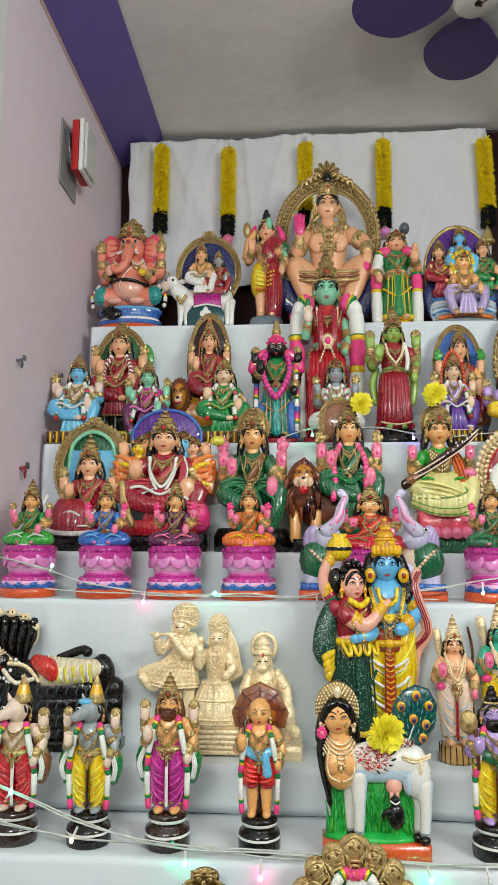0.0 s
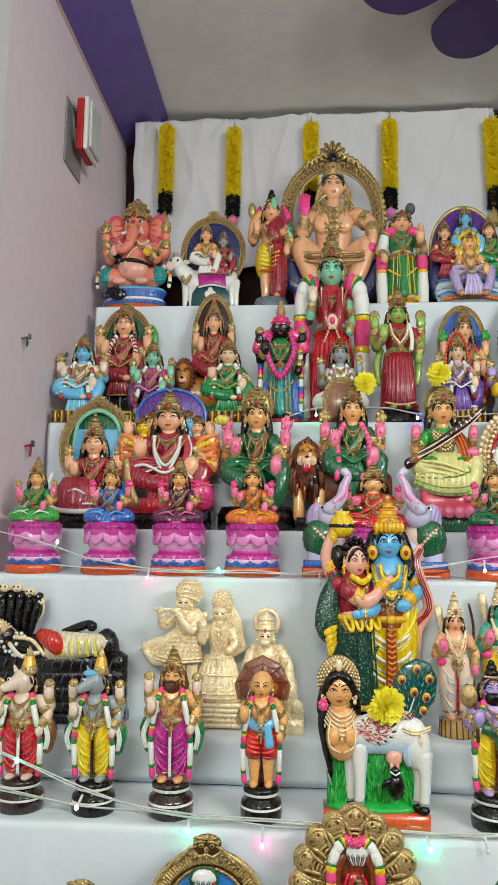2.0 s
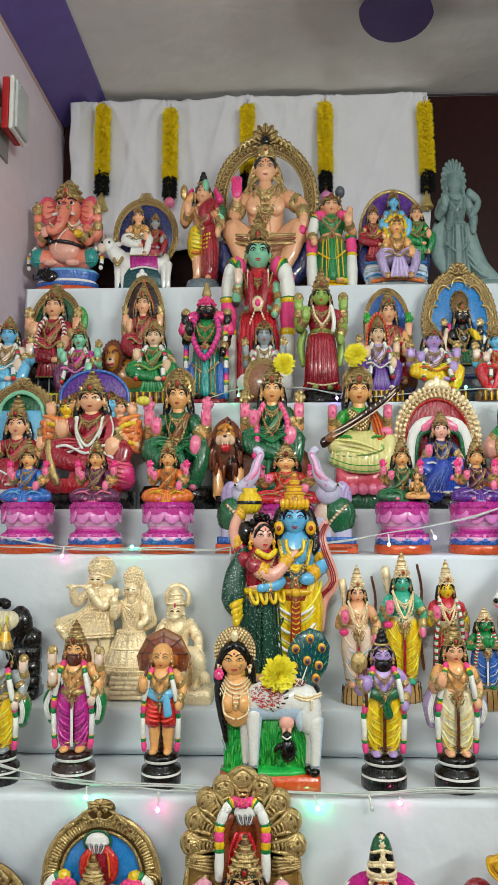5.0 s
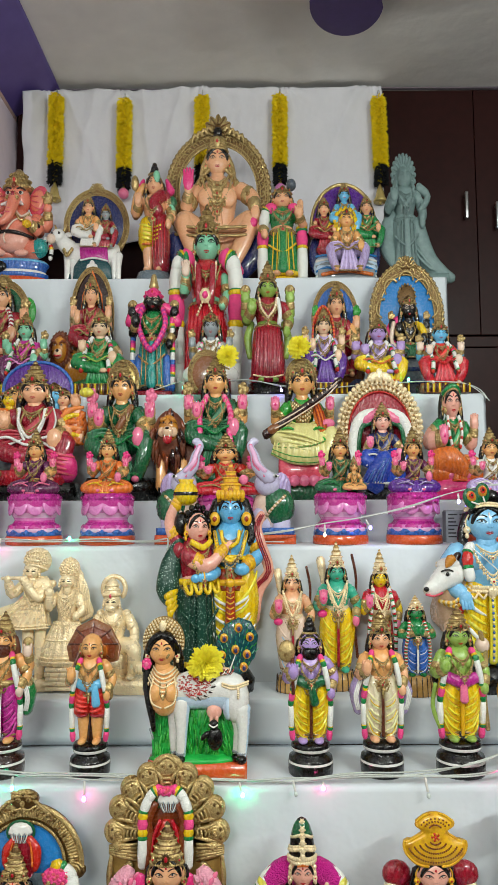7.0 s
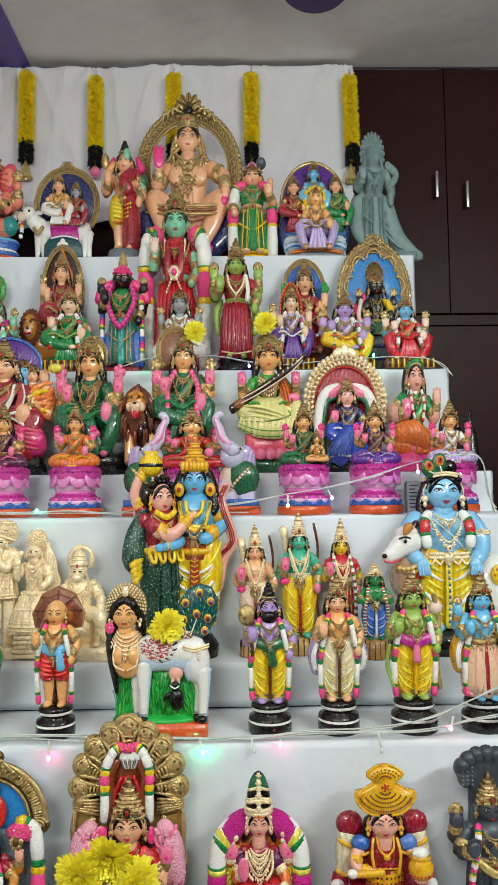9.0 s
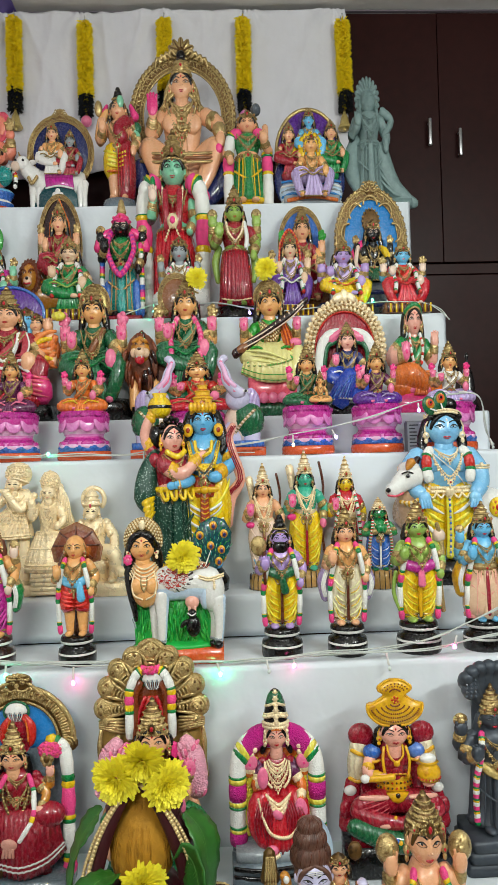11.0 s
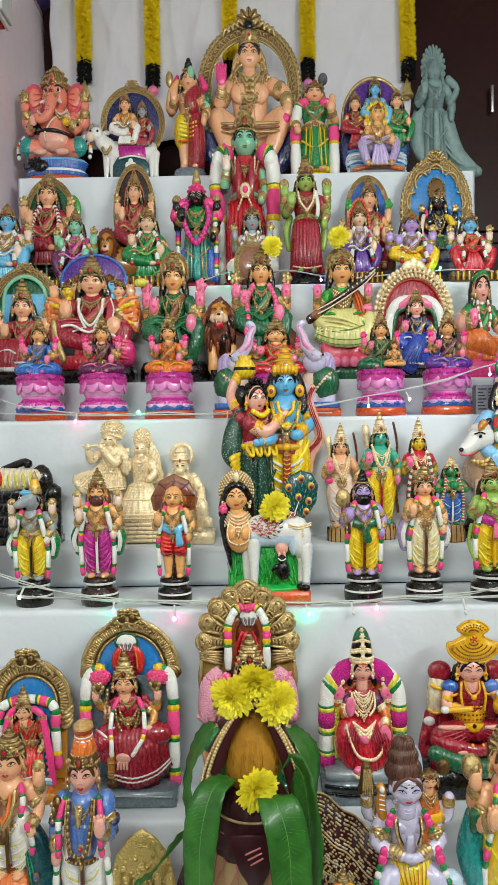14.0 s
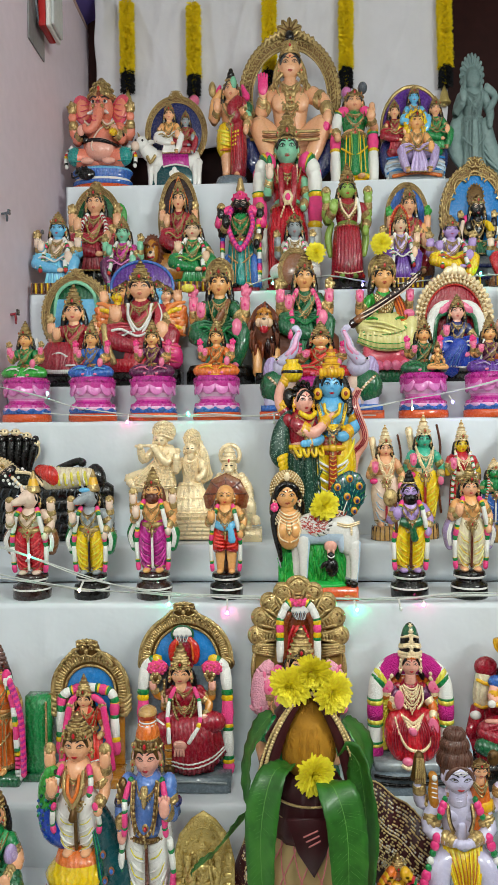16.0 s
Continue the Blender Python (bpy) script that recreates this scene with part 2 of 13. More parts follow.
def box(x0, x1, y0, y1, z0, z1, bevel=0.0, bm=None):
    bm = bm or bmesh.new()
    made = bmesh.ops.create_cube(bm, size=1)["verts"]
    bmesh.ops.scale(bm, vec=(x1 - x0, y1 - y0, z1 - z0), verts=made)
    bmesh.ops.translate(bm, vec=((x0 + x1) / 2, (y0 + y1) / 2, (z0 + z1) / 2), verts=made)
    if bevel:
        edges = {e for v in made for e in v.link_edges}
        bmesh.ops.bevel(bm, geom=list(edges), offset=bevel, segments=2, affect="EDGES", profile=0.5)
    return bm


def empty(name, at=(0, 0, 0)):
    ob = new(name)
    ob.location = at
    return ob


# ---- room ----
X0, X1, Y0, Y1, TOP = -0.04, 3.3, -2.3, 2.36, 3.022
tagged(part("floor", box(X0 - 0.2, X1 + 0.2, Y0 - 0.2, 3.0, -0.1, 0), FLOORM), "pale glazed floor tiles of the room", "floor", kind="structure")
ceil = bmesh.new()
bmesh.ops.create_grid(ceil, x_segments=50, y_segments=70, size=0.5)
for v in ceil.verts:
    v.co = Vector((X0 - 0.2 + (v.co.x + 0.5) * (X1 - X0 + 0.4), Y0 - 0.2 + (v.co.y + 0.5) * 5.3, TOP))
    lump = noise.noise(v.co * 3.0) * 0.004 + noise.noise(v.co * 9.0) * 0.002
    edge = max(0.0, 1 - abs(v.co.y - 2.33) / 0.09)
    v.co.z += lump - 0.004 * edge * (0.7 + 0.6 * noise.noise(v.co * 7))
ext = bmesh.ops.extrude_face_region(ceil, geom=ceil.faces[:])["geom"]
bmesh.ops.translate(ceil, vec=(0, 0, 0.15), verts=[g for g in ext if isinstance(g, bmesh.types.BMVert)])
tagged(part("ceiling", ceil, CEILING, smooth=True), "off-white lumpy plaster ceiling", "ceiling", kind="structure")
tagged(part("wall_west", box(X0 - 0.15, X0, 1.264, 3.0, 0, 2.885), WALL), "smooth lilac painted plaster wall", "wall", kind="structure")
tagged(part("trim", box(X0 - 0.15, X0 + 0.003, 1.264, 2.355, 2.885, 2.903, 0.002), PEACHLINE), "thin peach line under the purple beam", "trim", kind="structure")
tagged(part("wall_west_front", box(X0 - 0.15, X0 + 0.006, Y0, 1.262, 0, 3.0, 0.004), WHITEWALL), "white painted wall beside the lilac wall", "wall", kind="structure")
cove = bmesh.new()
ends = [[cove.verts.new((x, y, z)) for x, z in ((X0 - 0.15, 2.904), (X0 - 0.001, 2.904), (0.13, 3.012), (0.13, 3.05), (X0 - 0.15, 3.05))] for y in (Y0, 2.356)]
cove.faces.new(ends[0])
cove.faces.new(ends[1][::-1])
for i in range(5):
    cove.faces.new((ends[0][i], ends[0][(i + 1) % 5], ends[1][(i + 1) % 5], ends[1][i]))
tagged(part("cove", cove, PURPLE), "dark purple sloping cove between wall and ceiling", "cove", kind="structure")
# walls out of view, kept dark to lower the fill light
tagged(part("wall_east", box(X1, X1 + 0.15, Y0, 3.0, 0, 3.1), BACKWALL), "unseen grey-lilac wall, darkened to cut bounce light", "wall", kind="structure")
tagged(part("wall_south", box(X0 - 0.15, X1 + 0.15, Y0 - 0.15, Y0, 0, 3.1), BACKWALL), "lilac painted wall behind the room", "wall", kind="structure")
tagged(part("wall_north", box(X0 - 0.15, X1 + 0.15, 2.85, 3.0, 0, 3.1), BACKWALL), "lilac painted wall behind the wardrobe", "wall", kind="structure")

# wardrobe over the whole back wall
wardrobe = tagged(empty("wardrobe", (0, Y1, 0)), "dark wenge laminate built-in wardrobe with steel handles", "wardrobe")


def local(bm, ob):
    bmesh.ops.translate(bm, vec=-Vector(ob.location), verts=bm.verts)
    return bm


part("carcass", local(box(X0, X1, Y1 + 0.02, 2.84, 0, 3.014), wardrobe), LAMINATE, wardrobe)
splits = [X0 + 0.003, 0.55, 1.15, 1.757, 2.36, X1 - 0.003]
lows = [X0 + 0.003, 0.45, 1.06, 1.66, 2.27, X1 - 0.003]


def pull(x, z0, z1, door):
    k = bmesh.new()
    for z in (z0 + 0.012, z1 - 0.012):
        r = bmesh.ops.create_cone(k, segments=10, radius1=0.004, radius2=0.004, depth=0.024, cap_ends=True)["verts"]
        bmesh.ops.rotate(k, cent=(0, 0, 0), matrix=Matrix.Rotation(radians(90), 3, "X"), verts=r)
        bmesh.ops.translate(k, vec=(x, Y1 - 0.01, z), verts=r)
    box(x - 0.0065, x + 0.0065, Y1 - 0.03, Y1 - 0.02, z0, z1, 0.003, k)
    part("handle", local(k, wardrobe), STEEL, door, "satin steel bar handle", True)


for a, b in zip(splits, splits[1:]):
    d = part("door", local(box(a + 0.0015, b - 0.0015, Y1, Y1 + 0.018, 2.026, 3.008, 0.0015), wardrobe), LAMINATE, wardrobe)
    if 1.1 < a < 1.2:
        pull(1.711, 2.475, 2.581, d)
    if 1.7 < a < 1.8:
        pull(1.829, 2.434, 2.541, d)
rail = part("rail", local(box(X0 + 0.003, X1 - 0.003, Y1 + 0.004, Y1 + 0.018, 1.98, 2.02, 0.0015), wardrobe), LAMINATE, wardrobe)
for a, b in zip(lows, lows[1:]):
    part("door", local(box(a + 0.0015, b - 0.0015, Y1, Y1 + 0.018, 0.08, 1.975, 0.0015), wardrobe), LAMINATE, wardrobe)

tagged(part("trim", box(0.1, X1, Y1 - 0.012, Y1 + 0.004, 3.011, 3.0155, 0.0015), BACKWALL), "thin grey cable duct along the top of the wardrobe", "trim", kind="structure")

# the cloth hung behind the top step
cols, rows = 220, 70
sheet_v, sheet_f = [], []
for j in range(rows + 1):
    for i in range(cols + 1):
        u, w = i / cols, j / rows
        x = 0.005 + u * 1.385
        sag = 0.0035 * math.sin(u * math.pi * 4.0 + 0.4) ** 2 + 0.0012 * math.sin(u * 23)
        step = 0.012 * min(1, max(0, (u - 0.3) / 0.14))
        z = 2.994 + 0.5 * step + 0.002 * u - sag * (1 - w) - w * (0.645 - 0.08 * u + 0.008 * math.sin(u * 11))
        soft = 1 - 0.75 * min(1, max(0, (u - 0.66) / 0.08)) * min(1, max(0, (0.97 - u) / 0.06))
        y = 2.322 - 0.008 * soft * math.sin(u * 31 + 3.4 * w + 1.6 * math.sin(u * 9)) * (0.3 + 0.7 * w) - 0.007 * noise.noise(Vector((u * 6, w * 2, 3)))
        for fu, lean, wide, deep in ((0.11, 0.2, 0.035, 0.013), (0.2, -0.09, 0.03, 0.008), (0.33, 0.04, 0.025, 0.012), (0.44, -0.1, 0.03, 0.012), (0.5, -0.02, 0.02, 0.010), (0.6, 0.03, 0.03, 0.008), (0.93, -0.16, 0.03, 0.012)):
            y -= deep * max(0.0, 1 - abs(u - fu - lean * w) / wide) ** 1.5 * (1 - 0.55 * w)
        y -= 0.004 * soft * abs(noise.noise(Vector((u * 30 + 3 * w, w * 1.6, 8)))) + 0.0015 * noise.noise(Vector((u * 80, w * 5, 1)))
        for hu in (0.06, 0.27, 0.5, 0.73, 0.97):
            dx = (u - hu) * 1.385
            y -= 0.004 * math.cos(9 * math.atan2(dx, w * 0.66 + 0.02) + hu * 40) * math.exp(-(dx * dx + 0.2 * w * w) / 0.02)
        pulled = 0.09 * min(1, max(0, (0.062 - u) / 0.04)) * max(0, 1 - w * 2.5)
        sheet_v.append((x + 0.003 * math.sin(w * 17) + 0.21 * pulled, y - pulled, z - 0.62 * pulled))
for j in range(rows):
    for i in range(cols):
        a = j * (cols + 1) + i
        sheet_f.append((a, a + 1, a + cols + 2, a + cols + 1))
curtain = link_mesh("curtain", sheet_v, sheet_f, [CURTAIN])
curtain.modifiers.new("thick", "SOLIDIFY").thickness = 0.0015
tagged(curtain, "white cotton sheet hung as a backdrop with soft folds", "curtain")

# ---- stepped stand under white cloth: front edge y, height z, left and right ends ----
STEPS = [(1.898, 2.10, 0.0, 1.50, 2.31), (1.611, 1.68, -0.03, 1.512, 1.91), (1.44, 1.392, -0.036, 1.56, 1.625),
         (1.29, 1.292, -0.036, 1.66, 1.455), (1.160, 1.0, -0.036, 1.70, 1.305), (0.975, 0.908, -0.036, 1.70, 1.175),
         (0.805, 0.578, -0.036, 1.70, 0.99), (0.54, 0.455, -0.036, 1.70, 0.82)]
stand = tagged(empty("display_stand", (0.75, 1.2, 0)), "eight-step display stand draped in white cotton cloth", "display stand")
for n, (ye, ze, xa, xb, yb) in enumerate(STEPS):
    low = STEPS[n + 1][1] - 0.006 if n < 7 else 0.0
    # the cloth of one riser ends just above the tread below
    slit = [(ye + 0.05, low), (ye + 0.05, low + 0.0105), (ye + 0.003, low + 0.011)] if n == 4 else [(ye + 0.004, low)]
    rise = slit[-1][1]
    prof = slit + [(ye + 0.001, rise + (ze - rise) * q) for q in (0.2, 0.4)] + [(ye, rise + (ze - rise) * q) for q in (0.6, 0.8)] + [(ye, ze - 0.012), (ye + 0.002, ze - 0.004), (ye + 0.006, ze - 0.001), (ye + 0.014, ze)]
    prof += [(ye + 0.014 + (yb - ye - 0.014) * q, ze) for q in (0.35, 0.7, 1.0)]
    m = 160
    top = len(prof) - 6
    vs, fs = [], []
    for i in range(m + 1):
        x = xa + (xb - xa) * i / m
        for q, (y, z) in enumerate(prof):
            wob = 0.004 * noise.noise(Vector((x * 6, z * 9, n * 5.0))) + 0.0018 * noise.noise(Vector((x * 22, z * 20, n)))
            fall = max(0.0, 1 - abs(((x * 1.7 + n * 0.37) % 0.9) - 0.4 - 0.3 * (ze - z)) / 0.024) * 0.006 * min(1, (ze - z) / 0.04)
            zz = z + (0.0015 * noise.noise(Vector((x * 8, y * 8, n))) if top - 1 < q < top + 5 else 0)
            vs.append((x - 0.75, y + (wob - fall if q < top + 1 else 0) - 1.2, min(zz, ze + 0.0004)))
    k = len(prof)
    for i in range(m):
        for q in range(k - 1):
            a = i * k + q
            fs.append((a, a + 1, a + k + 1, a + k))
    first, lastv = list(range(k)), [m * k + q for q in range(k)]
    for ends in (first, lastv):
        bx, by = vs[ends[0]][0], vs[ends[-1]][1]
        vs.append((bx, by, low))
        fs.append(tuple(ends) + (len(vs) - 1,))
    st = link_mesh("step", vs, fs, [CLOTH])
    st.parent = stand
    mod = st.modifiers.new("edge", "WEIGHTED_NORMAL")

# ---- flower-shaped ceiling fitting ----
fit_at = Vector((1.182, 1.632, 2.972))
fan = tagged(empty("ceiling_fan", fit_at), "ceiling fan with broad rounded purple blades and white hub", "fan")
hub = bmesh.new()
rad = [(0.0, -0.016), (0.03, -0.016), (0.058, -0.012), (0.064, 0.0), (0.064, 0.02), (0.02, 0.03), (0.02, 0.05)]
ring = []
for r, z in rad:
    ring.append([hub.verts.new((max(r, 0.0005) * math.cos(a * math.tau / 32), max(r, 0.0005) * math.sin(a * math.tau / 32), z)) for a in range(32)])
for p, q in zip(ring, ring[1:]):
    for a in range(32):
        hub.faces.new((p[a], p[(a + 1) % 32], q[(a + 1) % 32], q[a]))
part("hub", hub, PLASTIC, fan, "white enamel hub with a bare wire", True)
for turn in (88, 178, 268, 358):
    b = bmesh.new()
    edge = []
    for i in range(40):
        a = math.tau * i / 40
        s = 0.21 + 0.145 * math.cos(a)
        wd = 0.117 * math.sin(a) * (0.55 + 0.45 * min(1, s / 0.21)) * (1.0 if s > 0.07 else 0.8)
        edge.append((s, wd))
    lowv = [b.verts.new((s, w, 0.0 + 0.01 * w / 0.1)) for s, w in edge]
    upv = [b.verts.new((s, w, 0.006 + 0.01 * w / 0.1)) for s, w in edge]
    b.faces.new(lowv)
    b.faces.new(upv[::-1])
    for i in range(40):
        b.faces.new((lowv[i], lowv[(i + 1) % 40], upv[(i + 1) % 40], upv[i]))
    bl = part("blade", b, PETAL, fan)
    bl.rotation_euler = (0, 0, radians(turn))
eye = bmesh.new()
bmesh.ops.create_cone(eye, segments=16, radius1=0.011, radius2=0.008, depth=0.006, cap_ends=True)
bmesh.ops.translate(eye, vec=(0.004, -0.01, -0.018), verts=eye.verts)
part("hook_hole", eye, surface("dark_rubber", "201814", rough=0.6), fan)


def cable(name, pts, r, material, parent=None, label="", seg=6):
    """A round cable along a smooth line, as a mesh."""
    P = smooth_line(pts, 6)
    vs, fs = sweep(P, [r] * len(P), seg)
    ob = link_mesh(name, vs, fs, [material])
    ob.parent = parent
    return tagged(ob, label)


def smooth_line(pts, n):
    P = [Vector(p) for p in pts]
    if len(P) < 3 or n < 2:
        return P if n < 2 else [P[0].lerp(P[-1], i / n) for i in range(n + 1)] if len(P) == 2 else P
    out = []
    for i in range(len(P) - 1):
        a, b, c, d = P[max(i - 1, 0)], P[i], P[i + 1], P[min(i + 2, len(P) - 1)]
        for j in range(n):
            t = j / n
            out.append(0.5 * ((2 * b) + (c - a) * t + (2 * a - 5 * b + 4 * c - d) * t * t + (3 * b - a - 3 * c + d) * t ** 3))
    return out + [P[-1]]


def sweep(P, radii, seg=8, flat=1.0, up=(0, -1, 0)):
    """Vertices and faces of a tube along P with rounded ends; flat squeezes it along up."""
    P = [Vector(p) for p in P]
    ext = [(P[0] + (P[0] - P[1]).normalized() * radii[0] * 0.55, radii[0] * 0.6)] + list(zip(P, radii))
    ext += [(P[-1] + (P[-1] - P[-2]).normalized() * radii[-1] * 0.55, radii[-1] * 0.6)]
    vs, fs = [], []
    ref = Vector(up)
    for i, (p, r) in enumerate(ext):
        d = (ext[min(i + 1, len(ext) - 1)][0] - ext[max(i - 1, 0)][0]).normalized()
        n1 = ref - d * ref.dot(d)
        if n1.length < 0.15:
            n1 = Vector((1, 0, 0.3)) - d * Vector((1, 0, 0.3)).dot(d)
        n1.normalize()
        n2 = d.cross(n1)
        for a in range(seg):
            w = math.tau * a / seg
            vs.append(p + n1 * (math.cos(w) * r * flat) + n2 * (math.sin(w) * r))
    for i in range(len(ext) - 1):
        for a in range(seg):
            q = i * seg
            fs.append((q + a, q + (a + 1) % seg, q + seg + (a + 1) % seg, q + seg + a))
    fs.append(tuple(range(seg)))
    fs.append(tuple(range((len(ext) - 1) * seg, len(ext) * seg)))
    return vs, fs


cable("wire", [(0.0, 0.0, -0.018), (0.012, -0.012, -0.03), (0.01, -0.03, -0.035), (0.03, -0.05, -0.03), (0.045, -0.09, -0.02)], 0.0025, PAINT["brown"], fan)

# ---- emergency lamp on its plate ----
elamp = tagged(empty("emergency_lamp", (X0, 1.745, 2.588)), "red and white emergency lamp hung on a grey wall plate", "wall lamp")
part("plate", box(0.0005, 0.006, -0.085, 0.06, -0.12, 0.085, 0.002), surface("grey_plate", "8A8888", rough=0.5, vary=0.2), elamp)
part("housing", box(0.02, 0.044, -0.045, 0.065, -0.06, 0.105, 0.006), REDPLASTIC, elamp, "glossy red back housing")
part("rim", box(0.0445, 0.058, -0.048, 0.068, -0.063, 0.108, 0.005), PLASTIC, elamp)
part("lens", box(0.0585, 0.068, -0.038, 0.058, -0.053, 0.098, 0.004), surface("milky_lens", "C9CCCB", rough=0.25), elamp)
cable("cord", [(0.004, -0.06, 0.06), (0.02, -0.07, 0.03), (0.022, -0.06, -0.02), (0.02, -0.03, -0.05), (0.02, 0.0, -0.03)], 0.0035, PAINT["pewter"], elamp)
part("bracket", box(0.006, 0.0205, -0.02, 0.02, -0.02, 0.02, 0.002), STEEL, elamp)

# nails in the lilac wall
for y, z, s in ((1.432, 1.864, 1.0), (1.708, 1.888, 0.95), (1.487, 1.598, 1.25)):
    nail = tagged(empty("wall_hook", (X0, y, z)), "small rusty nail with a wire loop in the wall" if s < 1.1 else "dark red hook screwed into the wall", "hook")
    cable("shank", [(-0.004, 0, 0), (0.012, 0.0, 0.002), (0.022, 0, 0.006)], 0.003 * s, PAINT["pewter"] if s < 1.1 else PAINT["maroon"], nail)
    part("head", box(0.018, 0.024, -0.006 * s, 0.006 * s, -0.002, 0.012 * s, 0.002), PAINT["pewter"] if s < 1.1 else PAINT["umber"], nail)
    cable("loop", [(0.014, 0, 0), (0.016, -0.008, -0.006), (0.015, 0.0, -0.02 * s), (0.014, 0.008, -0.006), (0.014, 0, 0)], 0.0018 * s, PAINT["pewter"] if s < 1.1 else PAINT["maroon"], nail)


# ---- modelling painted clay statues, each one mesh ----
class Clay:
    def __init__(self):
        self.v, self.f, self.mi, self.slots, self.M = [], [], [], [], Matrix()

    def add(self, vs, fs, mat):
        mats = [mat] * len(fs) if isinstance(mat, str) else mat
        base = len(self.v)
        self.v += [self.M @ Vector(p) for p in vs]
        for q, m in zip(fs, mats):
            if m not in self.slots:
                self.slots.append(m)
            self.f.append(tuple(i + base for i in q))
            self.mi.append(self.slots.index(m))

    def at(self, x=0, y=0, z=0, s=1.0, rz=0, ry=0, rx=0, sx=1, sy=1, sz=1):
        self.M = pose(x, y, z, rx, ry, rz) @ Matrix.Diagonal((s * sx, s * sy, s * sz, 1))
        return self

    def fine(self):
        """False where small figures are modelled inside a larger piece."""
        return abs(self.M.determinant()) > 0.42

    def ball(self, c, r, mat, rot=None, seg=12, rings=7):
        if not self.fine():
            seg, rings = max(5, int(seg * 0.6)), max(3, int(rings * 0.65))
        r = (r, r, r) if isinstance(r, (int, float)) else r
        R = Euler([radians(a) for a in rot]).to_matrix() if rot else None
        vs, fs = [], []
        for j in range(rings):
            la = math.pi * ((j + 0.45) / (rings - 0.1) - 0.5)
            for i in range(seg):
                lo = math.tau * i / seg
                p = Vector((r[0] * math.cos(la) * math.cos(lo), r[1] * math.cos(la) * math.sin(lo), r[2] * math.sin(la)))
                vs.append(Vector(c) + (R @ p if R else p))
        for j in range(rings - 1):
            for i in range(seg):
                a = j * seg
                fs.append((a + i, a + (i + 1) % seg, a + seg + (i + 1) % seg, a + seg + i))
        fs += [tuple(range(seg))[::-1], tuple(range((rings - 1) * seg, rings * seg))]
        self.add(vs, fs, mat)

    def tube(self, pts, rad, mat, seg=9, n=4, flat=1.0, up=(0, -1, 0)):
        if not self.fine():
            seg, n = max(5, int(seg * 0.7)), max(1, n - 1)
        P = smooth_line(pts, n)
        rad = [rad] * len(pts) if isinstance(rad, (int, float)) else rad
        R = []
        for i in range(len(P)):
            t = i / (len(P) - 1) * (len(rad) - 1)
            a = min(int(t), len(rad) - 2)
            R.append(rad[a] + (rad[a + 1] - rad[a]) * (t - a))
        self.add(*sweep(P, R, seg, flat, up), mat)

    def lathe(self, prof, mat, c=(0, 0, 0), sx=1.0, sy=1.0, seg=26, waves=0, amp=0.0):
        """prof: rows of radius and height, from below; mat: one name, or one for each band."""
        mats = [mat] * (len(prof) - 1) if isinstance(mat, str) else mat
        if waves:
            seg = max(seg, waves * 4)
        vs, fs, fm = [], [], []
        for r, z in prof:
            for i in range(seg):
                a = math.tau * i / seg
                rr = r * (1 + amp * math.cos(waves * a)) if waves else r
                vs.append((c[0] + rr * sx * math.cos(a), c[1] + rr * sy * math.sin(a), c[2] + z))
        for q in range(len(prof) - 1):
            for i in range(seg):
                fs.append((q * seg + i, q * seg + (i + 1) % seg, (q + 1) * seg + (i + 1) % seg, (q + 1) * seg + i))
                fm.append(mats[q])
        fs += [tuple(range(seg)), tuple(range((len(prof) - 1) * seg, len(prof) * seg))]
        self.add(vs, fs, fm + [mats[0], mats[-1]])

    def slab(self, outline, y0, y1, mat, bev=0.01):
        """A plate cut to an outline of x and z, from y0 (front) to y1, with rounded rims."""
        cx = sum(p[0] for p in outline) / len(outline)
        cz = sum(p[1] for p in outline) / len(outline)
        n, vs, fs = len(outline), [], []
        for y, inset in ((y0, 1), (y0 + bev, 0), (y1 - bev, 0), (y1, 1)):
            for x, z in outline:
                d = max(math.hypot(x - cx, z - cz), 1e-6)
                q = 1 - inset * min(bev / d, 0.5)
                vs.append((cx + (x - cx) * q, y, cz + (z - cz) * q))
        for j in range(3):
            fs += [(j * n + i, j * n + (i + 1) % n, (j + 1) * n + (i + 1) % n, (j + 1) * n + i) for i in range(n)]
        fs += [tuple(range(n)), tuple(range(3 * n, 4 * n))[::-1]]
        self.add(vs, fs, mat)

    def block(self, x0, x1, y0, y1, z0, z1, mat, bev=0.01):
        self.slab([(x0, z0), (x1, z0), (x1, z1), (x0, z1)], y0, y1, mat, bev)

    def chain(self, pts, r, mats, gap=1.1, flat=1.0, n=6):
        """A string of beads or blossoms in the colours given, repeating."""
        P = smooth_line(pts, n)
        d, last, i = 0.0, P[0], 0
        self.ball(P[0], (r, r * flat, r), mats[0], seg=6, rings=4 if r > 0.02 else 3)
        for p in P[1:]:
            step = (p - last).length
            while d + step >= r * gap:
                q = (r * gap - d) / step
                last = last.lerp(p, q)
                step = (p - last).length
                d = 0.0
                i += 1
                self.ball(last, (r, r * flat, r), mats[i % len(mats)], seg=6, rings=4 if r > 0.02 else 3)
            d += step
            last = p

    def put(self, name, label, x, y, z, w, h, turn=0, group="", deep=1.0, category="statue"):
        """Scales what was modelled to a width and a height, stands it at (x, y, z) and links it as one mesh."""
        a = np.array([tuple(p) for p in self.v])
        lo, hi = a.min(0), a.max(0)
        sx, sz = w / (hi[0] - lo[0]), h / (hi[2] - lo[2])
        sy = (sx + sz) / 2 * deep
        mid = (lo + hi) / 2
        a = (a - np.array([mid[0], 0, lo[2]])) * np.array([sx, sy, sz])
        ob = link_mesh(name, a.tolist(), self.f, [PAINT[s] for s in self.slots], self.mi)
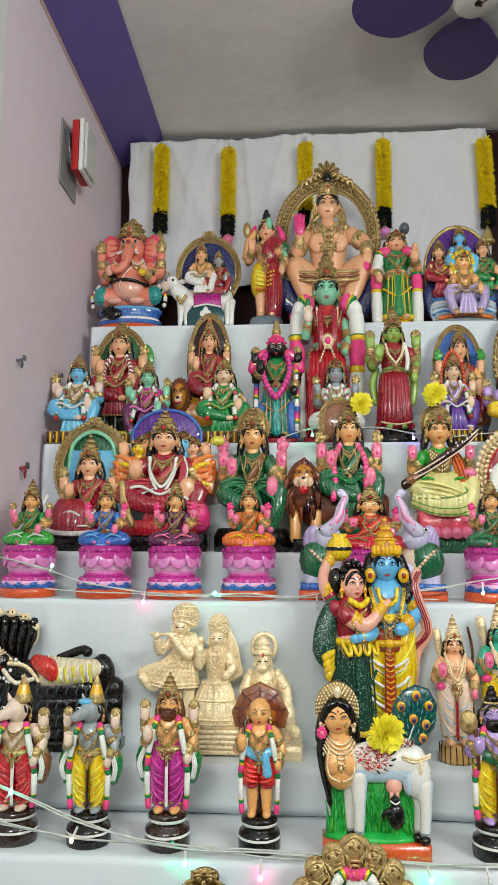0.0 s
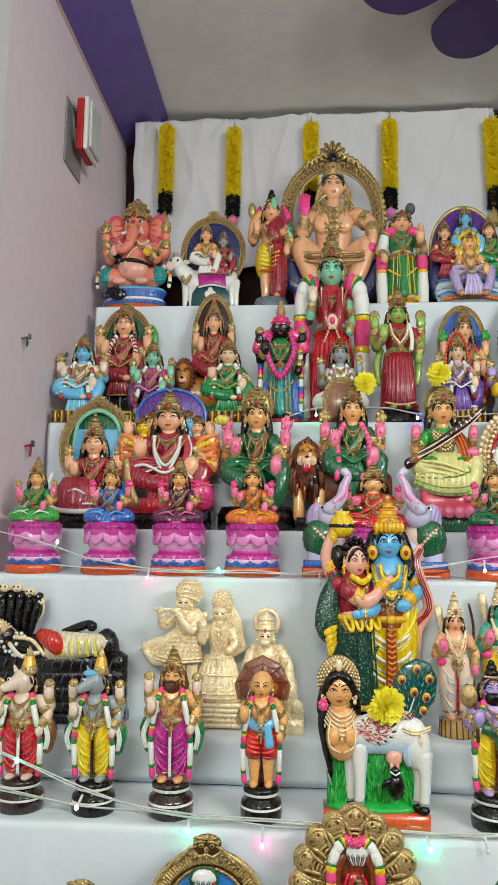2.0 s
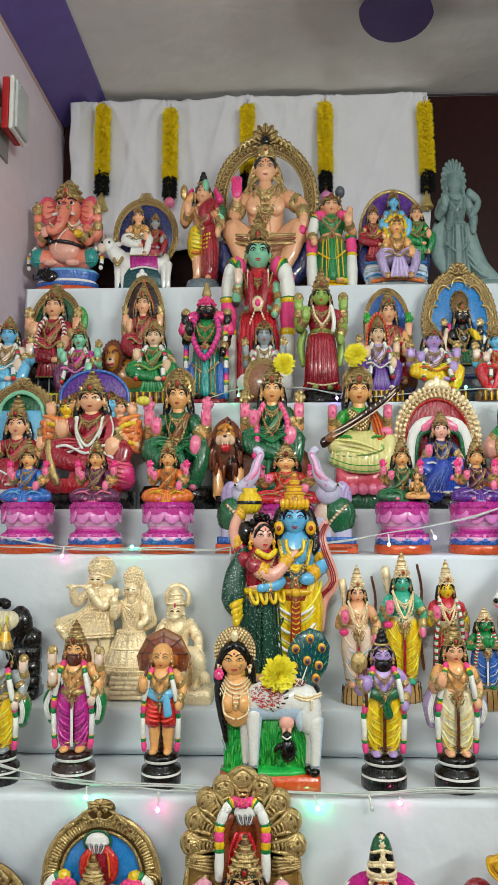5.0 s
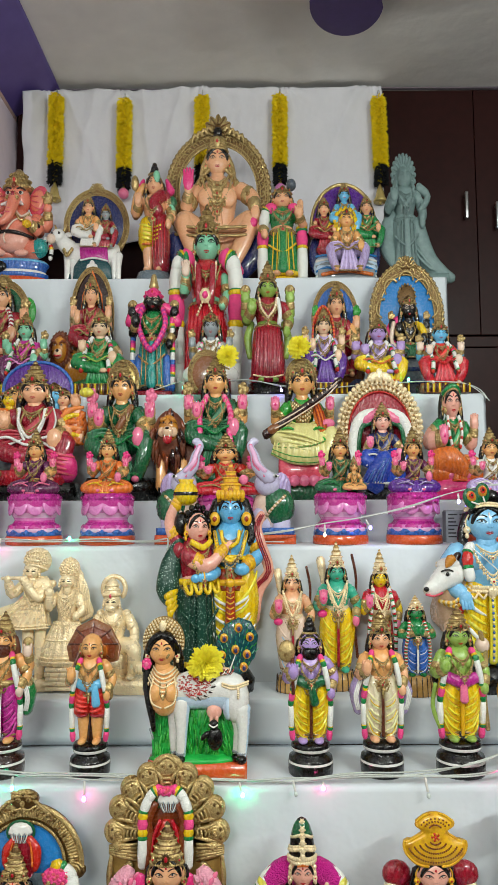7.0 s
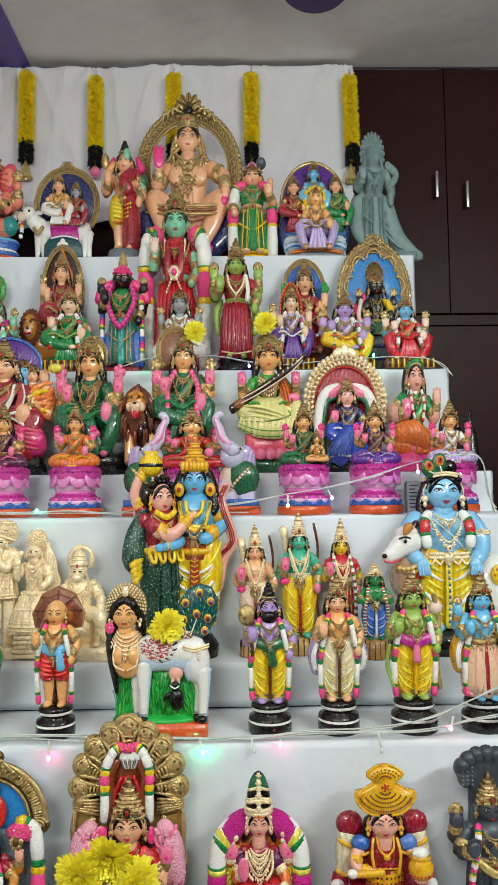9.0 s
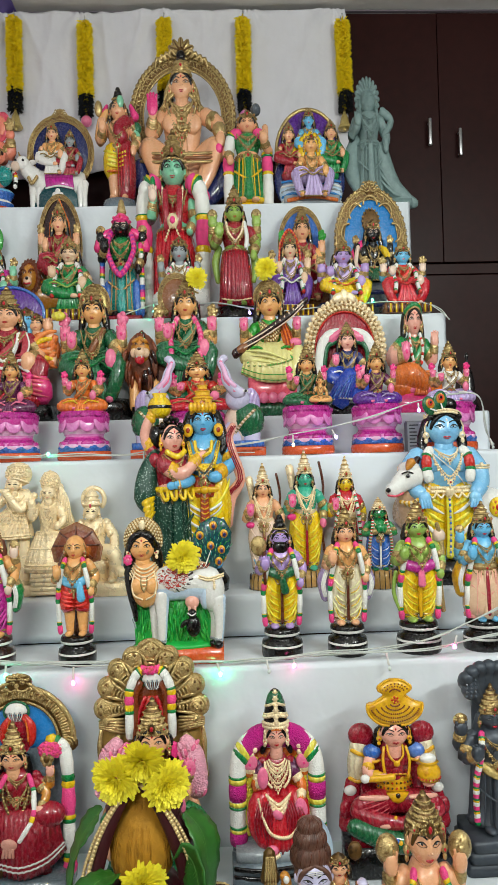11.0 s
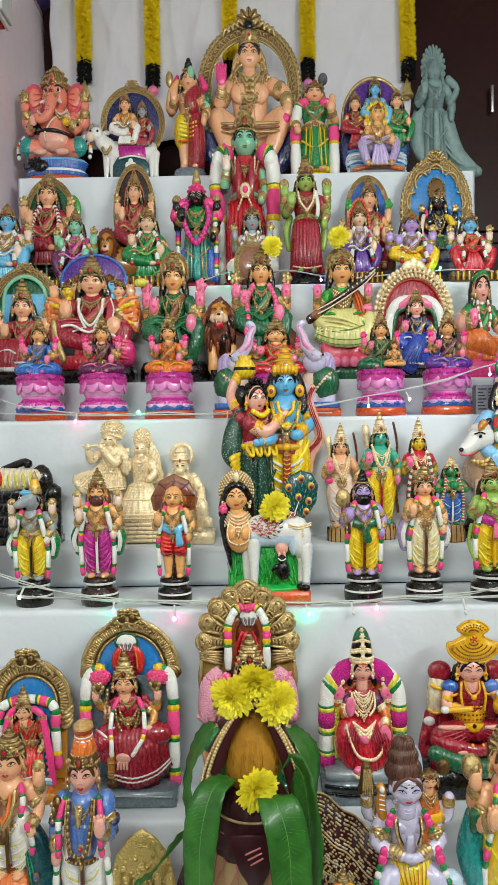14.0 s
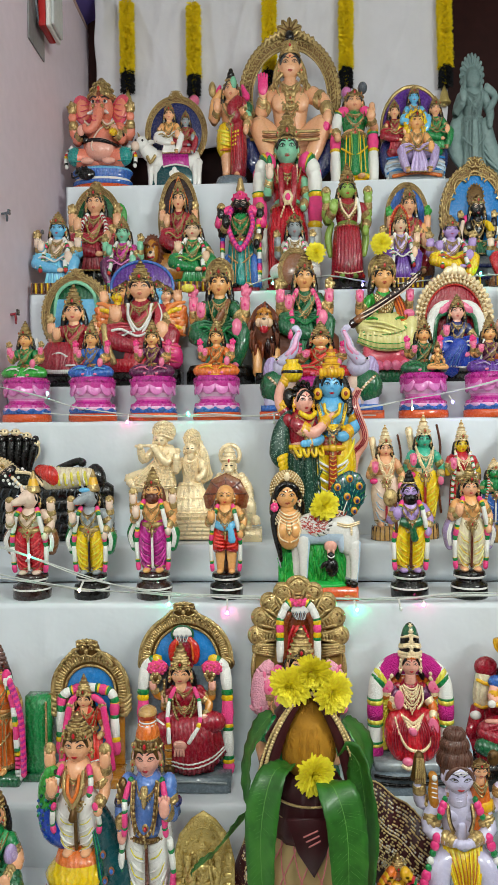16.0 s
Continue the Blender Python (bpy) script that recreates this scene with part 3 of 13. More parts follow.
        ob.matrix_world = pose(x, y, z, 0, 0, turn)
        return tagged(ob, label, category, group)


def ellipse(cx, cz, rx, rz, a0, a1, n):
    return [(cx + rx * math.cos(radians(a0 + (a1 - a0) * i / n)), cz + rz * math.sin(radians(a0 + (a1 - a0) * i / n))) for i in range(n + 1)]


# deeper tone of each gilt, painting shade into grooves and backing of carved ornament
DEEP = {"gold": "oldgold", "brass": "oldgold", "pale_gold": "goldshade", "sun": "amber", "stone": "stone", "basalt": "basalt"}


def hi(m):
    """The paler dry-brushed highlight tone of a fold colour, where there is one."""
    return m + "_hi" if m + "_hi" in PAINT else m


def bead(k, c, r, mat):
    k.ball(c, r, mat, seg=5, rings=3)


def halo(k, cz, rx, rz, y, band, mat="gold", fill=None, low=-35, beads=22, crest=True, rim="gold", scallop=False, inner="gold"):
    """An arch behind a statue: carved band with rims, bead rows, scrolls and a crest; fill: colour of the plate inside."""
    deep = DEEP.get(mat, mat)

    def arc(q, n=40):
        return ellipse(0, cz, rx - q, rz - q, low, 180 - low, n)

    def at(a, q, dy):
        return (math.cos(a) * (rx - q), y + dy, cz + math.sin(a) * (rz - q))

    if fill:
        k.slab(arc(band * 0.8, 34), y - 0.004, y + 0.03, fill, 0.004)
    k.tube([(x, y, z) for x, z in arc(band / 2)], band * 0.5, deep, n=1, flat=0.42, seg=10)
    for q, w, m in ((band * 0.95, 0.085, inner), (band * 0.7, 0.05, mat), (band * 0.27, 0.05, mat), (band * 0.06, 0.085, rim)):
        k.tube([(x, y - band * 0.2, z) for x, z in arc(q)], band * w, m, n=1, seg=6)
    span = radians(180 - 2 * low)
    start = radians(low)
    n = max(36, int(beads * 2.1)) if beads else 0
    for i in range(n):
        a = start + span * (i + 0.5) / n
        bead(k, at(a, band * 0.165, -band * 0.24), band * 0.075, mat)
        bead(k, at(a, band * 0.825, -band * 0.24), band * 0.065, mat)
    n = int(beads * 0.8)
    for i in range(n):
        # a curling leaf and a boss in the carved middle of the band
        a = start + span * (i + 0.5) / n
        d = span / n
        k.tube([at(a - d * 0.45, band * 0.62, -band * 0.22), at(a - d * 0.1, band * 0.36, -band * 0.27), at(a + d * 0.28, band * 0.42, -band * 0.27), at(a + d * 0.2, band * 0.58, -band * 0.26)], [band * 0.05, band * 0.07, band * 0.06, band * 0.03], mat, n=3, seg=6)
        bead(k, at(a + d * 0.05, band * 0.5, -band * 0.27), band * 0.06, mat)
    if scallop:
        n = int(beads * 1.3)
        for i in range(n + 1):
            a = start + span * i / n
            k.ball(at(a, -band * 0.06, -band * 0.05), (band * 0.19, band * 0.16, band * 0.2), mat, rot=(0, 90 - math.degrees(a), 0), seg=8, rings=5)
            k.ball(at(a + 0.5 * span / n, -band * 0.02, -band * 0.02), (band * 0.1, band * 0.12, band * 0.2), deep, rot=(0, 90 - math.degrees(a), 0), seg=6, rings=4)
    for e in (-1, 1):
        a = start
        c = Vector((e * math.cos(a) * (rx - band / 2), y - 0.01, cz + math.sin(a) * (rz - band / 2)))
        k.ball(c, (band * 0.6, band * 0.4, band * 0.5), deep, seg=10, rings=6)
        for j in range(3):
            q = band * (0.5 - 0.15 * j)
            k.tube([c + Vector((q * math.cos(b * 0.9), -band * (0.3 + 0.06 * j), q * math.sin(b * 0.9) * 0.9)) for b in range(6)], band * 0.06, mat, n=2, seg=6)
        bead(k, c + Vector((0, -band * 0.5, 0)), band * 0.14, rim)
    if crest:
        top = cz + rz
        k.ball((0, y - band * 0.1, top), (band * 0.8, band * 0.4, band * 0.6), deep, seg=12)
        for e in (-1, 1):
            bead(k, (e * band * 0.28, y - band * 0.5, top + band * 0.12), band * 0.15, rim)
            k.tube([(e * band * 0.1, y - band * 0.45, top + band * 0.3), (e * band * 0.35, y - band * 0.5, top + band * 0.42), (e * band * 0.6, y - band * 0.4, top + band * 0.3)], band * 0.07, mat, n=2, seg=6)
            for j in range(3):
                k.tube([(e * band * (0.3 + 0.2 * j), y - band * 0.4, top - band * 0.1 * j), (e * band * (0.6 + 0.25 * j), y - band * 0.42, top + band * (0.5 - 0.28 * j)), (e * band * (0.9 + 0.2 * j), y - band * 0.3, top + band * (0.45 - 0.38 * j))], [band * 0.1, band * 0.12, band * 0.05], mat, n=3, seg=7)
            k.tube([(e * band * 0.12, y - band * 0.5, top - band * 0.2), (e * band * 0.4, y - band * 0.46, top - band * 0.32), (e * band * 0.7, y - band * 0.4, top - band * 0.2)], band * 0.08, mat, n=2, seg=6)
        for j in range(5):
            a = radians(20 + 35 * j)
            k.ball((band * 0.5 * math.cos(a), y - band * 0.25, top + band * (0.3 + 0.26 * math.sin(a))), (band * 0.17, band * 0.14, band * 0.2), mat, rot=(0, 90 - math.degrees(a), 0), seg=8, rings=5)
            bead(k, (band * 0.52 * math.cos(a), y - band * 0.4, top + band * (0.3 + 0.28 * math.sin(a))), band * 0.06, deep)
        k.ball((0, y - band * 0.45, top + band * 0.02), (band * 0.12, band * 0.16, band * 0.2), mat, seg=8, rings=5)


def face_y(u, w):
    """Depth of a face in front of the head's middle, all in units of the head's radius."""
    n = max(0.0, 1 - (u / (0.86 - 0.13 * max(0.0, -w - 0.1) ** 1.5)) ** 2 - (w / 1.06) ** 2)
    y = 0.9 * n ** 0.5
    a = abs(u)
    y += 0.17 * math.exp(-(u / (0.1 + 0.05 * max(0.0, 0.2 - w))) ** 2) * max(0.0, min(1.0, (0.42 - w) / 0.55)) * (1.0 if w > -0.22 else math.exp(-((w + 0.22) / 0.07) ** 2))
    y -= 0.085 * math.exp(-((a - 0.33) / 0.2) ** 2 - ((w - 0.1) / 0.12) ** 2)
    y += 0.06 * math.exp(-((a - 0.4) / 0.22) ** 2 - ((w + 0.3) / 0.24) ** 2)
    y += 0.05 * math.exp(-(u / 0.26) ** 2 - ((w + 0.52) / 0.12) ** 2) + 0.08 * math.exp(-(u / 0.24) ** 2 - ((w + 0.84) / 0.16) ** 2)
    return y


def face(k, c, r, skin):
    """A modelled face with brow, sockets, nose, cheeks, lips and chin."""
    x, y, z = c
    nu, nv = (17, 18) if k.fine() else (11, 12)
    vs, fs = [], []
    for j in range(nv + 1):
        w = -1.05 * math.cos(math.pi * j / nv)
        half = (0.86 - 0.13 * max(0.0, -w - 0.1) ** 1.5) * max(0.0, 1 - (w / 1.06) ** 2) ** 0.5
        for i in range(nu + 1):
            u = -half * math.cos(math.pi * i / nu)
            vs.append((x + u * r, y - face_y(u, w) * r, z + w * r))
        vs.append((x, y + 0.5 * half * r, z + w * r))
    m = nu + 2
    for j in range(nv):
        for i in range(m):
            a, b = j * m + i, j * m + (i + 1) % m
            fs.append((a, b, b + m, a + m))
    k.add(vs, fs, skin)


def head(k, c, r, skin="peach", hair="hair", crown="tall", ch=2.6, cm="gold", beard=None, locks=True, jewel="red", rings="gold"):
    x, y, z = c
    deep = DEEP.get(cm, cm)

    def on(u, w, out=0.0):
        return (x + u * r, y - (face_y(u, w) + out) * r, z + w * r)

    keep = k.M.copy()
    k.M = k.M @ Matrix.Translation((x, 0, 0)) @ Matrix.Diagonal((1.15, 1, 1, 1)) @ Matrix.Translation((-x, 0, 0))
    k.ball((x, y + 0.22 * r, z + 0.12 * r), (0.96 * r, 0.9 * r, 1.1 * r), hair, seg=14, rings=8)
    face(k, c, r, skin)
    k.tube([(x, y + 0.05 * r, z - 0.6 * r), (x, y + 0.05 * r, z - 1.7 * r)], [0.46 * r, 0.56 * r], skin, n=2)
    for q in range(2):
        k.tube([(x - 0.42 * r, y - 0.1 * r, z - (1.12 + 0.2 * q) * r), (x, y - 0.5 * r, z - (1.2 + 0.22 * q) * r), (x + 0.42 * r, y - 0.1 * r, z - (1.12 + 0.2 * q) * r)], 0.025 * r, skin, n=3, seg=5)
    if hair not in (skin, cm):
        for e in (-1, 1):
            k.tube([on(0.02 * e, 0.82, 0.0), on(e * 0.34, 0.68, 0.02), on(e * 0.62, 0.36, 0.03), on(e * 0.74, -0.02, 0.02)], [0.1 * r, 0.13 * r, 0.13 * r, 0.08 * r], hair, n=3, seg=7)
    if crown != "none":
        k.chain([(x - 0.86 * r, y - 0.3 * r, z + 0.5 * r), on(-0.5, 0.56, 0.08), on(0, 0.68, 0.06), on(0.5, 0.56, 0.08), (x + 0.86 * r, y - 0.3 * r, z + 0.5 * r)], 0.075 * r, [cm], n=4)
    dark = "ivory" if skin == "jet" else "hair"
    for s in (-1, 1):
        k.ball(on(s * 0.34, 0.1, -0.02), (0.165 * r, 0.06 * r, 0.07 * r), "white", rot=(0, -s * 8, s * 20), seg=10, rings=6)
        k.ball(on(s * 0.33, 0.105, 0.025), (0.064 * r, 0.045 * r, 0.068 * r), "hair", seg=8, rings=5)
        k.ball(on(s * 0.31, 0.135, 0.07), (0.022 * r, 0.02 * r, 0.022 * r), "white", seg=5, rings=3)
        k.tube([on(s * 0.13, 0.06, 0.02), on(s * 0.3, 0.2, 0.07), on(s * 0.44, 0.19, 0.06), on(s * 0.6, 0.09, 0.03)], [0.014 * r, 0.032 * r, 0.032 * r, 0.014 * r], dark, n=3, seg=5)
        k.tube([on(s * 0.15, 0.04, 0.02), on(s * 0.34, 0.0, 0.05), on(s * 0.56, 0.07, 0.03)], 0.012 * r, dark, n=3, seg=5)
        k.tube([on(s * 0.12, 0.33, 0.02), on(s * 0.36, 0.44, 0.03), on(s * 0.64, 0.31, 0.02)], [0.036 * r, 0.036 * r, 0.012 * r], dark, n=3, seg=5)
        k.ball(on(s * 0.08, -0.2, -0.04), (0.07 * r, 0.07 * r, 0.06 * r), skin, seg=7, rings=5)
        k.ball((x + s * 0.84 * r, y - 0.02 * r, z - 0.05 * r), (0.12 * r, 0.2 * r, 0.28 * r), skin, seg=8, rings=5)
        if rings:
            k.ball((x + s * 0.92 * r, y - 0.14 * r, z - 0.4 * r), (0.19 * r, 0.15 * r, 0.22 * r), rings, seg=9, rings=5)
            k.ball((x + s * 0.94 * r, y - 0.16 * r, z - 0.72 * r), (0.12 * r, 0.1 * r, 0.16 * r), rings, seg=7, rings=4)
            bead(k, (x + s * 0.92 * r, y - 0.3 * r, z - 0.4 * r), 0.07 * r, jewel)
            k.chain([(x + s * 0.86 * r, y - 0.24 * r, z + 0.42 * r), (x + s * 0.98 * r, y - 0.16 * r, z + 0.1 * r), (x + s * 0.98 * r, y - 0.14 * r, z - 0.25 * r)], 0.05 * r, [rings], n=3)
        if locks:
            k.tube([(x + s * 0.8 * r, y + 0.2 * r, z + 0.2 * r), (x + s * 1.0 * r, y + 0.3 * r, z - 0.8 * r), (x + s * 1.15 * r, y + 0.2 * r, z - 1.45 * r)], [0.32 * r, 0.34 * r, 0.18 * r], hair, n=3, seg=7)
    k.tube([on(-0.19, -0.5, 0.01), on(-0.08, -0.49, 0.045), on(0, -0.515, 0.045), on(0.08, -0.49, 0.045), on(0.19, -0.5, 0.01)], [0.01 * r, 0.034 * r, 0.03 * r, 0.034 * r, 0.01 * r], "red", n=2, seg=6)
    k.tube([on(-0.18, -0.55, 0.01), on(0, -0.6, 0.04), on(0.18, -0.55, 0.01)], [0.012 * r, 0.042 * r, 0.012 * r], "red", n=3, seg=6)
    k.ball(on(0, 0.46, 0.0), (0.055 * r, 0.04 * r, 0.12 * r), jewel, seg=6, rings=4)
    if beard:
        k.ball((x, y - 0.55 * r, z - 0.8 * r), (0.7 * r, 0.45 * r, 0.75 * r), beard, seg=12)
        for s in (-1, 1):
            k.tube([(x, y - 1.0 * r, z - 0.3 * r), (x + s * 0.4 * r, y - 0.9 * r, z - 0.35 * r), (x + s * 0.66 * r, y - 0.6 * r, z - 0.2 * r)], [0.1 * r, 0.09 * r, 0.05 * r], beard, n=2, seg=6)
    if crown in ("tall", "low"):
        k.M = k.M @ Matrix.Translation((x, y + 0.05 * r, z))
        if crown == "tall":
            u = (ch - 0.45) / 2.2
            prof = [(0.9, 0.45), (1.0, 0.58), (0.95, 0.72), (0.84, 0.75), (0.93, 0.98), (0.86, 1.1), (0.74, 1.14), (0.78, 1.4), (0.7, 1.5), (0.58, 1.55), (0.6, 1.8), (0.5, 1.92), (0.38, 1.96), (0.4, 2.15), (0.26, 2.35), (0.16, 2.42), (0.18, 2.55), (0.05, 2.7)]
        else:
            u = (ch - 0.45) / 1.0
            prof = [(0.98, 0.35), (1.1, 0.6), (0.95, 0.8), (0.8, 0.95), (0.6, 1.15), (0.3, 1.3), (0.1, 1.45)]
        prof = [(a * r * 0.86, (0.35 + (b - 0.35) * u) * r) for a, b in prof]
        # bands that step inward take the deep tone, as painted recess shade
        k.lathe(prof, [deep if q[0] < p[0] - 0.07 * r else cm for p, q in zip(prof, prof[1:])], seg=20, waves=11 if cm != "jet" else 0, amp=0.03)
        tiers = ((1, 0.085), (4, 0.075), (7, 0.065), (10, 0.055), (13, 0.05)) if crown == "tall" else ((1, 0.09), (3, 0.07))
        for row, size in tiers:
            q, zz = prof[row]
            cnt = max(5, int(4.6 * q / (size * r * 2.1)))
            for i in range(cnt):
                a = radians(180 + 180 * (i + 0.5) / cnt)
                bead(k, (math.cos(a) * q * 1.03, math.sin(a) * q * 1.03, zz), size * r, cm)
        top2 = prof[4][1] if crown == "tall" else prof[2][1]
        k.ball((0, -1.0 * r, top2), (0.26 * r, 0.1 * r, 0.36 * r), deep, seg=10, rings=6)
        for i in range(9):
            a = radians(-30 + 240 * i / 8)
            bead(k, (0.25 * r * math.cos(a), -1.06 * r, top2 + 0.33 * r * math.sin(a)), 0.065 * r, cm)
        k.ball((0, -1.09 * r, top2), (0.11 * r, 0.06 * r, 0.16 * r), jewel, seg=7, rings=5)
        for e in (-1, 1):
            k.ball((e * 0.66 * r, -0.74 * r, top2 - 0.08 * r), (0.16 * r, 0.1 * r, 0.24 * r), cm, rot=(0, e * 12, -e * 40), seg=8, rings=5)
            bead(k, (e * 0.7 * r, -0.84 * r, top2 - 0.08 * r), 0.07 * r, jewel)
        k.M = k.M @ Matrix.Translation((-x, -y - 0.05 * r, -z))
    elif crown == "bun":
        k.ball((x, y + 0.1 * r, z + 1.2 * r), (0.6 * r, 0.6 * r, 0.5 * r), hair, seg=12)
        k.ball((x, y + 0.1 * r, z + 1.7 * r), (0.45 * r, 0.45 * r, 0.4 * r), hair, seg=10)
        k.ball((x, y + 0.1 * r, z + 2.1 * r), (0.28 * r, 0.28 * r, 0.3 * r), hair, seg=10)
        k.chain([(x - 0.6 * r, y - 0.3 * r, z + 1.0 * r), (x, y - 0.65 * r, z + 1.0 * r), (x + 0.6 * r, y - 0.3 * r, z + 1.0 * r)], 0.12 * r, [cm])
    k.M = keep


PLAIN = ["fluff"] * 5 + ["green", "yellow", "pink", "pink", "yellow", "green"]
PALM = "rose"


def necklace(k, zs, half, drop, y, mat="gold", r=0.012, zig=0.0):
    """Two rows of fine beads with hanging drops and a jewelled pendant."""
    for q in range(2):
        d = drop + 1.9 * r * q
        line = [(-half, y + 0.05, zs), (-half * 0.66, y, zs - d * 0.58), (0, y - 0.02, zs - d), (half * 0.66, y, zs - d * 0.58), (half, y + 0.05, zs)]
        P = smooth_line(line, 7)
        k.tube(line, r * 0.3, DEEP.get(mat, mat), n=4, seg=5)
        for i, p in enumerate(P):
            bead(k, p + Vector((0, -0.002, 0)), r * 0.62, mat)
            if q and 4 < i < len(P) - 5 and i % 2:
                k.ball(p + Vector((0, -0.003, -r * 1.2)), (r * 0.45, r * 0.4, r * 0.75), mat, seg=6, rings=4)
    c = Vector((0, y - 0.03, zs - drop - 2.6 * r))
    k.ball(c, (r * 1.2, r * 0.6, r * 1.3), mat, seg=8, rings=5)
    bead(k, c + Vector((0, -r * 0.6, 0)), r * 0.55, "red" if mat != "stone" else mat)
    for i in range(7):
        bead(k, c + Vector((r * 1.4 * math.cos(i * 0.9), -r * 0.2, r * 1.4 * math.sin(i * 0.9))), r * 0.42, mat)
    k.ball(c + Vector((0, 0, -r * 2.3)), (r * 0.5, r * 0.5, r * 1.0), mat, seg=6, rings=4)


BANDS = ((0, 0.1, "pink"), (0.1, 0.14, "yellow"), (0.14, 0.18, "green"), (0.18, 0.46, "fluff"), (0.46, 0.5, "green"), (0.5, 0.54, "yellow"), (0.54, 0.64, "pink"),
         (0.64, 0.68, "green"), (0.68, 0.86, "fluff"), (0.86, 0.89, "yellow"), (0.89, 0.92, "green"), (0.92, 1.0, "pink"))


def rope(k, pts, r, bands=BANDS):
    """A thick flower rope along pts in coloured bands."""
    P = smooth_line(pts, 8)
    n = len(P) - 1
    for a, b, m in bands:
        cut = [P[min(n, round((a + (b - a) * q / 3) * n))] for q in range(4)]
        cut = [cut[0].lerp(cut[-1], q / 2) if (cut[0] - cut[-1]).length > 1e-6 else cut[0] + Vector((0, 0, -0.004 * q)) for q in range(3)]
        k.tube(cut, [r * 0.94, r * (1.06 if m == "fluff" else 1.14), r * 0.94], "pinkfluff" if m == "pink" else m, n=1, seg=10)


def limb(k, pts, rad, mat, sleeve=None, cuff="gold", palm=None):
    k.tube(pts, rad, mat, seg=9)
    p, q = Vector(pts[0]), Vector(pts[1])
    if sleeve:
        k.tube([p, p.lerp(q, 0.5)], [rad[0] * 1.15, rad[0] * 1.1], sleeve, n=2)
        k.tube([p.lerp(q, 0.49), p.lerp(q, 0.55)], rad[0] * 1.14, cuff or hi(sleeve), n=1, seg=9)
    if cuff:
        e, f = Vector(pts[-2]), Vector(pts[-1])
        for t, w in ((0.62, 1.22), (0.75, 1.18), (0.88, 1.2)):
            w *= rad[-2] + (rad[-1] - rad[-2]) * t
            k.tube([e.lerp(f, t - 0.035), e.lerp(f, t + 0.035)], w, cuff, n=1, seg=9)
        for t in (0.58, 0.7):
            k.tube([p.lerp(q, t - 0.03), p.lerp(q, t + 0.03)], rad[0] * 1.06, cuff, n=1, seg=9)
        bead(k, p.lerp(q, 0.64) + Vector((0, -rad[0] * 1.08, 0)), rad[0] * 0.34, cuff)
    if palm:
        e = Vector(pts[-1])
        q = rad[-1]
        k.ball(e + Vector((0, -0.008, 0.03)), (q * 1.3, q * 0.7, q * 1.6), mat, seg=10, rings=6)
        k.ball(e + Vector((0, -0.014 - q * 0.25, 0.03)), (q * 1.12, q * 0.52, q * 1.4), palm, seg=12, rings=7)
        if palm == "rose":
            k.ball(e + Vector((0, -0.016 - q * 0.7, 0.028)), (q * 0.36, q * 0.1, q * 0.36), "pink", seg=8, rings=4)
            for i in range(7):
                bead(k, e + Vector((q * 0.72 * math.cos(i * 0.9), -0.016 - q * 0.52, 0.03 + q * 0.78 * math.sin(i * 0.9))), q * 0.13, "pink")
        for i in range(4):
            u = (i - 1.5) * q * 0.52
            k.tube([e + Vector((u, -0.012, 0.05)), e + Vector((u * 1.15, -0.016, 0.05 + q * (1.2 - 0.2 * abs(i - 1.6))))], q * 0.31, palm, n=1, seg=5)


def torso(k, zh, zs, skin, top, wide=0.13, belly=False, sash=None):
    up = zs - zh
    k.tube([(0, 0, zh), (0, 0, zh + up * 0.3), (0, -0.01, zh + up * 0.75), (0, 0, zs)], [wide * 0.85, wide * (0.78 if not belly else 1.0), wide, wide * 0.8], top, flat=0.78, seg=14)
    if not belly and top != skin:
        k.ball((0, -0.012, zh + up * 0.3), (wide * 0.8, wide * 0.66, up * 0.13), skin, seg=14)
    for s in (-1, 1):
        k.ball((s * wide * 0.95, 0, zs - 0.025), (wide * 0.36, wide * 0.36, wide * 0.36), top, seg=10)
        if not belly:
            k.ball((s * wide * 0.42, -wide * 0.5, zs - up * 0.3), (wide * 0.4, wide * (0.34 if top == skin else 0.42), wide * 0.36), top, seg=12, rings=7)
    if top == skin and not belly:
        k.tube([(0, -wide * 0.8, zs - up * 0.45), (0, -wide * 0.72, zh + up * 0.25)], [wide * 0.22, wide * 0.3], skin, n=2, flat=0.4)
    if sash:
        k.tube([(wide * 0.8, -0.06, zs + 0.01), (wide * 0.3, -wide * 0.85, zs - up * 0.3), (-wide * 0.5, -wide * 0.75, zh + up * 0.2), (-wide * 0.9, -0.02, zh)], [0.03, 0.04, 0.04, 0.03], sash, flat=0.5)


